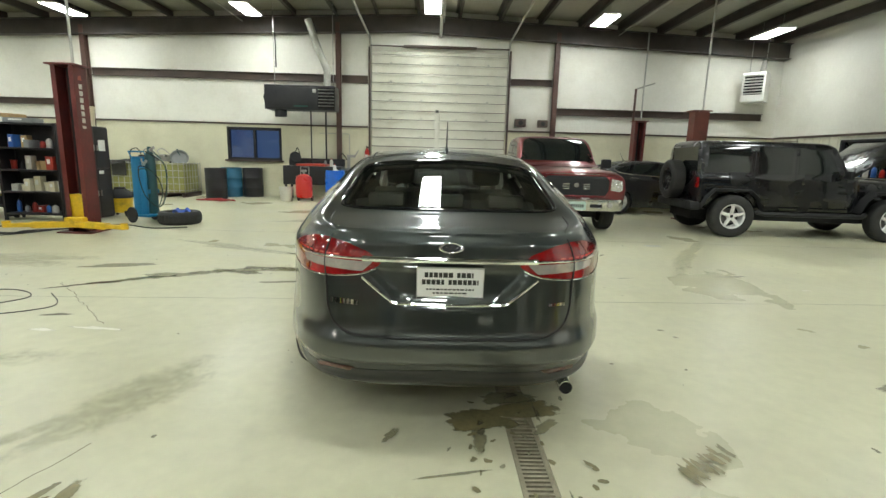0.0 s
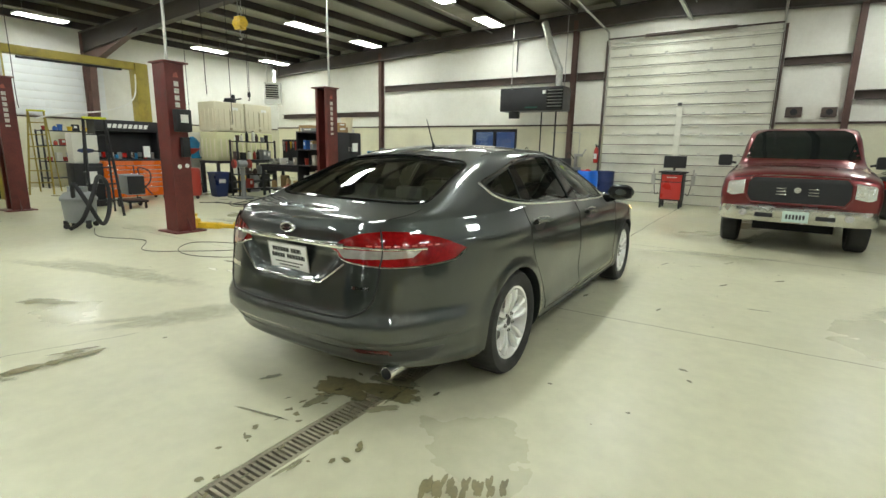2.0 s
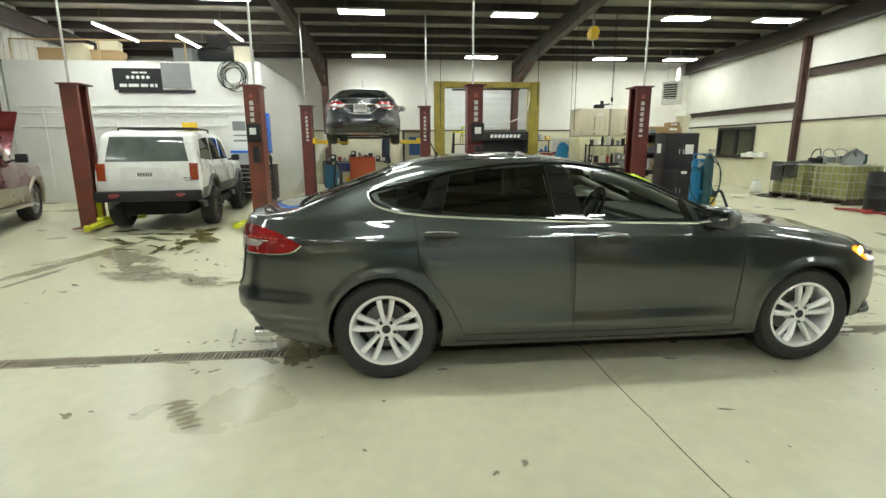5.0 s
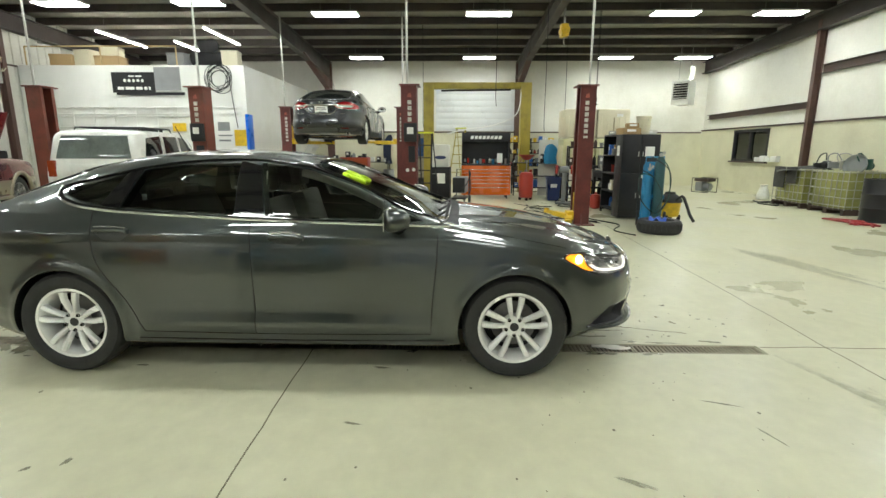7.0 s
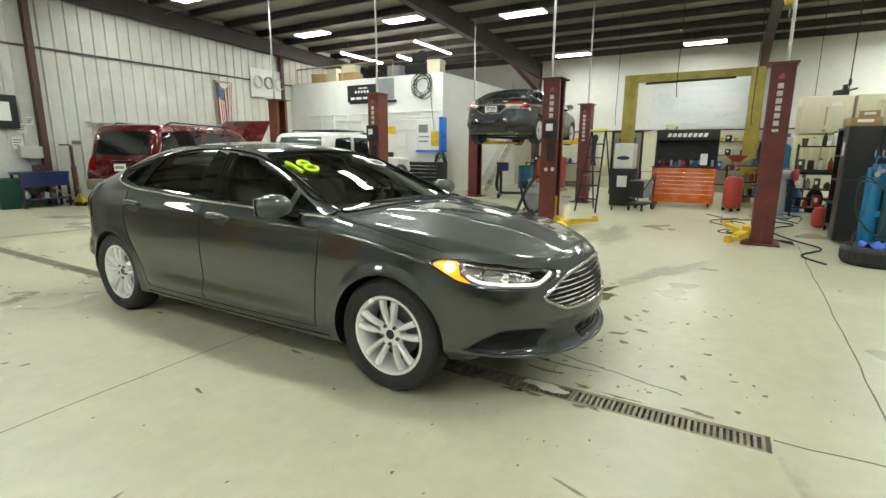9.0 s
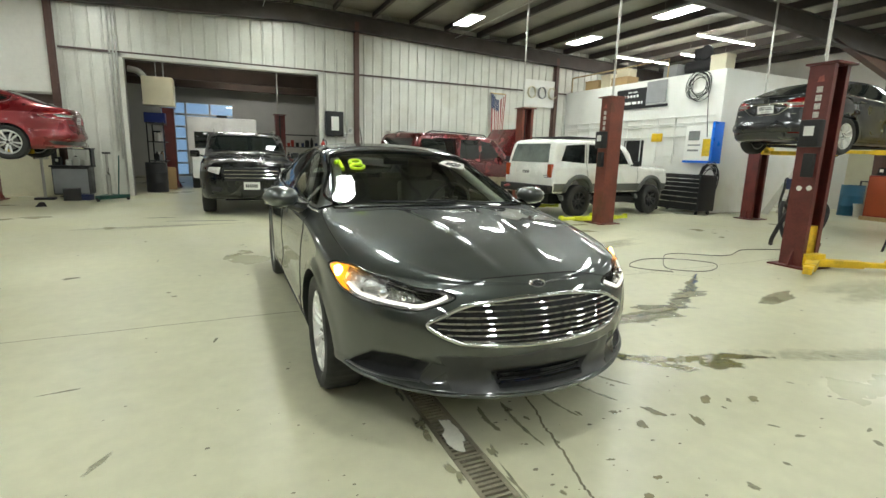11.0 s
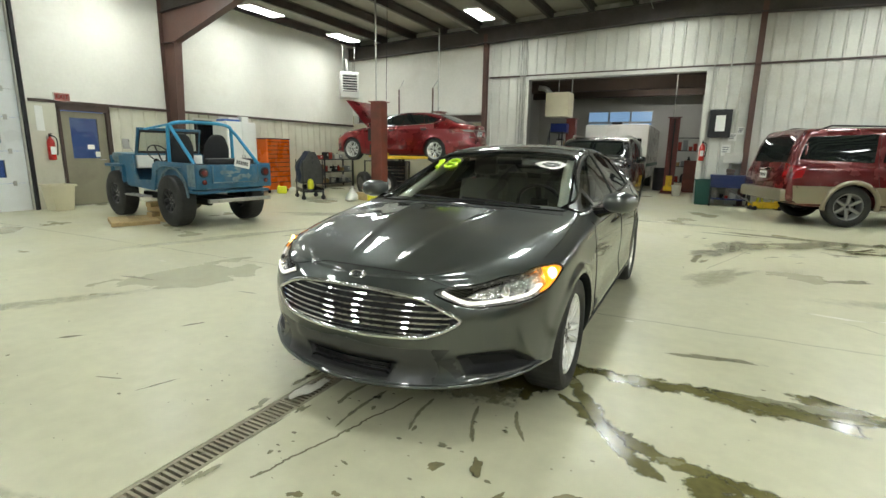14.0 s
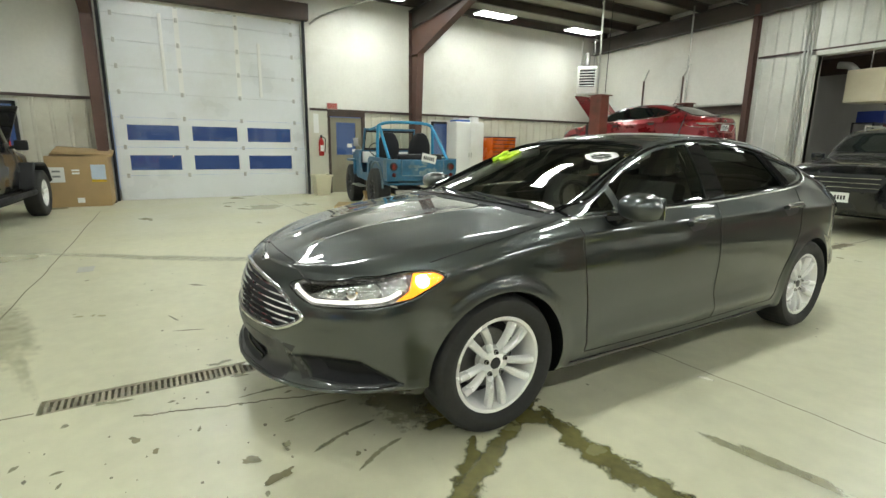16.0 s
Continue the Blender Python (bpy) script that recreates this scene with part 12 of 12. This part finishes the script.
for k, (q, mt, w) in enumerate(((-.32, M_CLOTH_GREY, .16), (-.08, M_CLOTH_DARK, .2), (.16, M_CLOTH_DARK, .17), (.36, M_CLOTH_GREY, .14))):
    jm = Mesh()
    vs, fs = [], []
    for j in range(9):
        v_ = j / 8
        z = 1.25 - .80 * v_ - .05 * math.sin(3 * k)
        for i in range(16):
            a = 2 * math.pi * i / 16
            hx = w * (.35 + .65 * min(1, v_ * 3)) * (1 + .12 * math.sin(5 * a + 6 * v_ + k))
            hy = (.08 + .22 * min(1, v_ * 2.2)) * (1 + .10 * math.sin(3 * a + 9 * v_ + 2 * k))
            vs.append((q + hx * math.cos(a) * .8, hy * math.sin(a), z + .02 * math.sin(3 * a + k)))
    for j in range(8):
        for i in range(16):
            fs.append((j * 16 + i, j * 16 + (i + 1) % 16, (j + 1) * 16 + (i + 1) % 16, (j + 1) * 16 + i))
    fs += [tuple(range(16)), tuple(128 + i for i in range(15, -1, -1))]
    part("jacket", jm.add(vs, fs), mt, cc, "dark work jacket", 60)
clutter(-.35, .35, 0, .1, .24, 91, 4, .16, (M_RED_DULL, M_OFFWHITE, M_BLACK_MATT), -35, 8.75, -1.15)
bottle(8.35, -.75, .3, .08, .3, M_LIME, "lime yellow fluid jug on the cart")

# orange roller chest, white wall cabinet and ledge junk on the east wall
cabinet_drawers("tool_chest", 10.98, -1.98, .92, .55, 1.6, -90, M_ORANGE, "tall orange tool chest with black drawer pulls", (.22, .17, .15, .14, .13, .13, .12, .12, .12, .12), handle=M_BLACK_MATT, gap_cols=(1, 1.3))
solo("jerry_can", Mesh().box(-.14, -.1, 0, .14, .1, .22, .04).cyl(.08, 0, .2, .03, .06, 10), M_LIME, 10.4, -1.75, 0, 40, "lime yellow fluid jug on the floor", "jug")
solo("jerry_can", Mesh().box(-.12, -.08, 0, .12, .08, .18, .04).cyl(.07, 0, .17, .025, .05, 10), M_OFFWHITE, 10.25, -2.1, 0, 10, "white fluid jug on the floor", "jug")
wc2 = thing("steel_cabinet", pose(11.15, -.80, 0, 0, 0, -90), "tall white steel cabinet against the east wall", "cabinet")
part("body", Mesh().box(-.5, -.28, .05, .5, .28, 2.05, .01), M_WHITE_PAINT, wc2)
for s in (-1, 1):
    dd = part("door", Mesh().box(-.49 if s < 0 else .004, -.3, .08, -.004 if s < 0 else .49, -.278, 2.02, .006), M_WHITE_PAINT, wc2)
    part("handle", Mesh().box(s * .04 - .01, -.32, 1.0, s * .04 + .01, -.3, 1.14, .004), M_STEEL, dd)
carton(11.15, -.6, 2.05, .5, .35, .05, 85, "flat blue and white carton on the steel cabinet", M_OIL_FLUID, False)
carton(11.15, -.65, 2.105, .4, .3, .04, 97, "flat white carton on the steel cabinet", M_PAPER, False)
carton(11.2, -1.15, 2.05, .22, .2, .16, 85, "white carton on the steel cabinet", M_PAPER, False)
extinguisher(11.45, 3.66, 1.02, -90)
hr = thing("hand_rule_sign", pose(11.47, 3.75, 1.62, 0, 0, -90), "narrow white paper strip on the wall", "sign")
part("strip", Mesh().box(-.07, -.01, 0, .07, 0, .5), M_PAPER, hr)
wbn = thing("waste_bin", pose(11.05, 3.78, 0, 0, 0, 0), "cream plastic waste bin beside the door", "bin")
part("body", Mesh().lathe([(.22, 0), (.24, .02), (.3, .5), (.34, .5), (.34, .54), (.29, .54), (.22, .05), (.001, .05)], 4, Matrix.Rotation(math.pi / 4, 4, "Z")), M_CREAM, wbn)

# pallets and blocks under the blue off-roader
pl = thing("pallet_board", pose(8.2, 3.98, 0, 0, 0, -25), "pale timber board pallet lying on the floor", "pallet")
for k in range(5):
    part("board", Mesh().box(-.45, -.36 + .145 * k, .05, .45, -.225 + .145 * k, .072, .002), M_WOOD, pl)
for k in range(3):
    part("bearer", Mesh().box(-.42 + .38 * k, -.36, 0, -.34 + .38 * k, .36, .05), M_WOOD, pl)
cb_ = thing("timber_cribbing", pose(7.95, 3.45, 0, 0, 0, 8), "stack of crossed timber blocks under the off-roader", "cribbing")
for k in range(4):
    for s in (-1, 1):
        mm = Matrix.Rotation(math.pi / 2 * (k % 2), 4, "Z")
        part("block", Mesh(mm).box(-.3, s * .16 - .06, .09 * k, .3, s * .16 + .06, .09 * k + .088, .004), M_WOOD, cb_)

# large carton by the east door
bc = thing("large_carton", pose(11.0, 8.92, 0, 0, 0, -92), "large brown cardboard box with labels and loose lid", "box")
part("body", Mesh().box(-.52, -.42, 0, .52, .42, 1.02, .008), M_CARD, bc)
lid = part("lid", Mesh(pose(.1, -.02, 1.08, 6, 4, 3)).box(-.5, -.42, 0, .5, .42, .05, .006), M_CARD, bc, "loose cardboard lid")
part("flap", Mesh(pose(-.3, .3, 1.02, 25, 0, 0)).box(-.25, -.1, 0, .6, .1, .012), M_CARD, bc)
part("label", Mesh().box(.22, -.426, .55, .47, -.42, .85), mat("blue_white_label", (0.5, 0.6, 0.72), .5, vary=.1), bc, "blue and white shipping label")
part("label", Mesh().box(.22, -.427, .5, .47, -.42, .55), M_YELLOW, bc, "yellow strip label")
part("label", Mesh().box(-.5, -.426, .5, -.22, -.42, .8), M_PAPER, bc, "white shipping label")
for k, (a, z) in enumerate(((-.42, .7), (-.42, .6), (-.1, .72), (-.1, .66))):
    part("print_bar", Mesh().box(a, -.429, z, a + .13, -.4265, z + .035), M_GREY if k < 2 else M_PAPER, bc)
part("print_bar", Mesh().box(-.06, -.426, .08, .06, -.4205, .18), M_PAPER, bc)

# north door centre brace, track and ledge junk behind the pickup
# two more white vertical strips on the east door
for k, (sy, z0, z1) in enumerate(((7.19, 2.46, 4.1), (5.12, 2.44, 3.7))):
    solo("door_strut", Mesh().box(-.04, -.035, z0, -.005, .035, z1, .006), M_WHITE_PAINT, X1 - .06, sy, 0, 0, "white upright strip on the big door", "strut")
# Boxes with round fronts stand in for two brown motor-like pieces.
for k, (bx, w, h, mt) in enumerate(((3.35, .34, .24, M_STEEL_BROWN), (4.05, .3, .22, M_STEEL_BROWN))):
    lj = thing("ledge_junk", pose(bx, 16.0, 2.36), "brown motor-like junk with a round front on the wall ledge", "loudspeaker")
    part("case", Mesh().box(-w / 2, -.1, 0, w / 2, .08, h, .015), mt, lj)
    part("cone", Mesh().cyl(0, -.11, h * .5, h * .32, .012, 16, "y"), M_BLACK_MATT, lj)

# far bay things
drum(4.0, -8.0, .29, .88, M_BLACK, "black drum beyond the opening")
carton(3.9, -9.2, 0, .6, .5, .7, 10, "brown carton in the far bay")
M_BLUE_CRATE = mat("dark_blue_plastic", (0.01, 0.03, 0.20), 0.4, vary=0.1)
solo("blue_crate", Mesh().box(-.3, -.2, 0, .3, .2, .32, .02), M_BLUE_CRATE, 4.1, -9.6, 2.1, 0, "blue plastic crate on a high shelf", "crate")
fs = shelf_rack("parts_shelf", 4.05, -9.6, 1.4, .5, 2.1, 90, (.3, .9, 1.5, 2.08), M_BLACK, "dark steel shelf in the far bay")
for k, z in enumerate((.315, .915, 1.515)):
    clutter(-.6, .6, 0, .08, z, 101 + k, 6, .35, (M_BLACK_MATT, M_BROWN_CARTON, M_GREY, M_OFFWHITE), 90, 4.05, -9.6)
M_BAY_MIX = (M_BLACK_MATT, M_BROWN_CARTON, M_GREY, M_RED_DULL, M_NAVY)
shelf_rack("parts_shelf", -.7, -12.2, 1.9, .5, 2.0, 0, (.3, .9, 1.5, 1.98), M_BLACK, "dark loaded steel shelf at the far bay wall")
for k, z in enumerate((.315, .915, 1.515)):
    clutter(-.85, .85, 0, .08, z, 131 + k, 9, .4, M_BAY_MIX, 0, -.7, -12.2)
solo("tool_cabinet", Mesh().box(-.3, -.28, 0, .3, .28, 1.15, .03).box(-.28, -.3, .1, .28, -.27, .4).box(-.28, -.3, .45, .28, -.27, .75).box(-.28, -.3, .8, .28, -.27, 1.1), M_LIFT_RUST, -.5, -11.2, 0, 180, "rusty red tool cabinet in the far bay", "cabinet")
drum(.55, -11.4, .28, .85, M_BLACK, "black drum beside the far bay lift")
bucket(-.1, -9.0, 0, .15, .35, M_OFFWHITE, "white bucket on the far bay floor")
# roof services
for (x0, y0, x1, y1, dz) in ((-5.1, 16.0, -5.1, -6.6, .34), (0.9, 16.0, 0.9, -6.6, .36), (6.2, 16.0, 6.2, -6.6, .34)):
    solo("roof_conduit", Mesh().rod((x0, y0, roof_z(x0) - dz), (x1, y1, roof_z(x1) - dz), .014, 6), M_GALV, 0, 0, 0, 0, "thin steel conduit run under the roof", "conduit", "conduits")
gp = thing("gas_pipe", pose(0, 0, 0), "black gas pipe along the north wall to the heater", "pipe")
part("pipe", Mesh().tube([(-9.8, 15.95, 4.9), (-4.2, 15.95, 4.9), (-4.15, 15.95, 4.85), (-4.15, 15.95, 3.9)], .02, 8), M_BLACK_MATT, gp)

# ---- drain grates ----
GX0, GX1 = 1.09, 1.25
slat_data = Mesh().box(GX0 + .022, -.0075, -.028, GX1 - .022, .0075, -.004, 0).data("slat")
slat_data.materials.append(M_GRATE)
y = -1.0
k = 0
while y < 8.2:
    L = min(.925, 8.27 - y)
    fr = tagged(part("drain_grate", Mesh().box(GX0 + .003, y + .003, -.03, GX0 + .024, y + L - .003, -.002).box(GX1 - .024, y + .003, -.03, GX1 - .003, y + L - .003, -.002).box(GX0 + .024, y + .003, -.03, GX1 - .024, y + .018, -.002).box(GX0 + .024, y + L - .018, -.03, GX1 - .024, y + L - .003, -.002), M_GRATE, None, "", None),
                "dirty cast-iron slotted drain grate in the floor", "grate", "drain grates", "structure")
    n = int((L - .04) / .029)
    for i in range(n):
        s = new("slat", slat_data)
        s.parent = fr
        s.location = (0, y + .045 + i * (L - .09) / max(n - 1, 1), 0)
    y += L
    k += 1
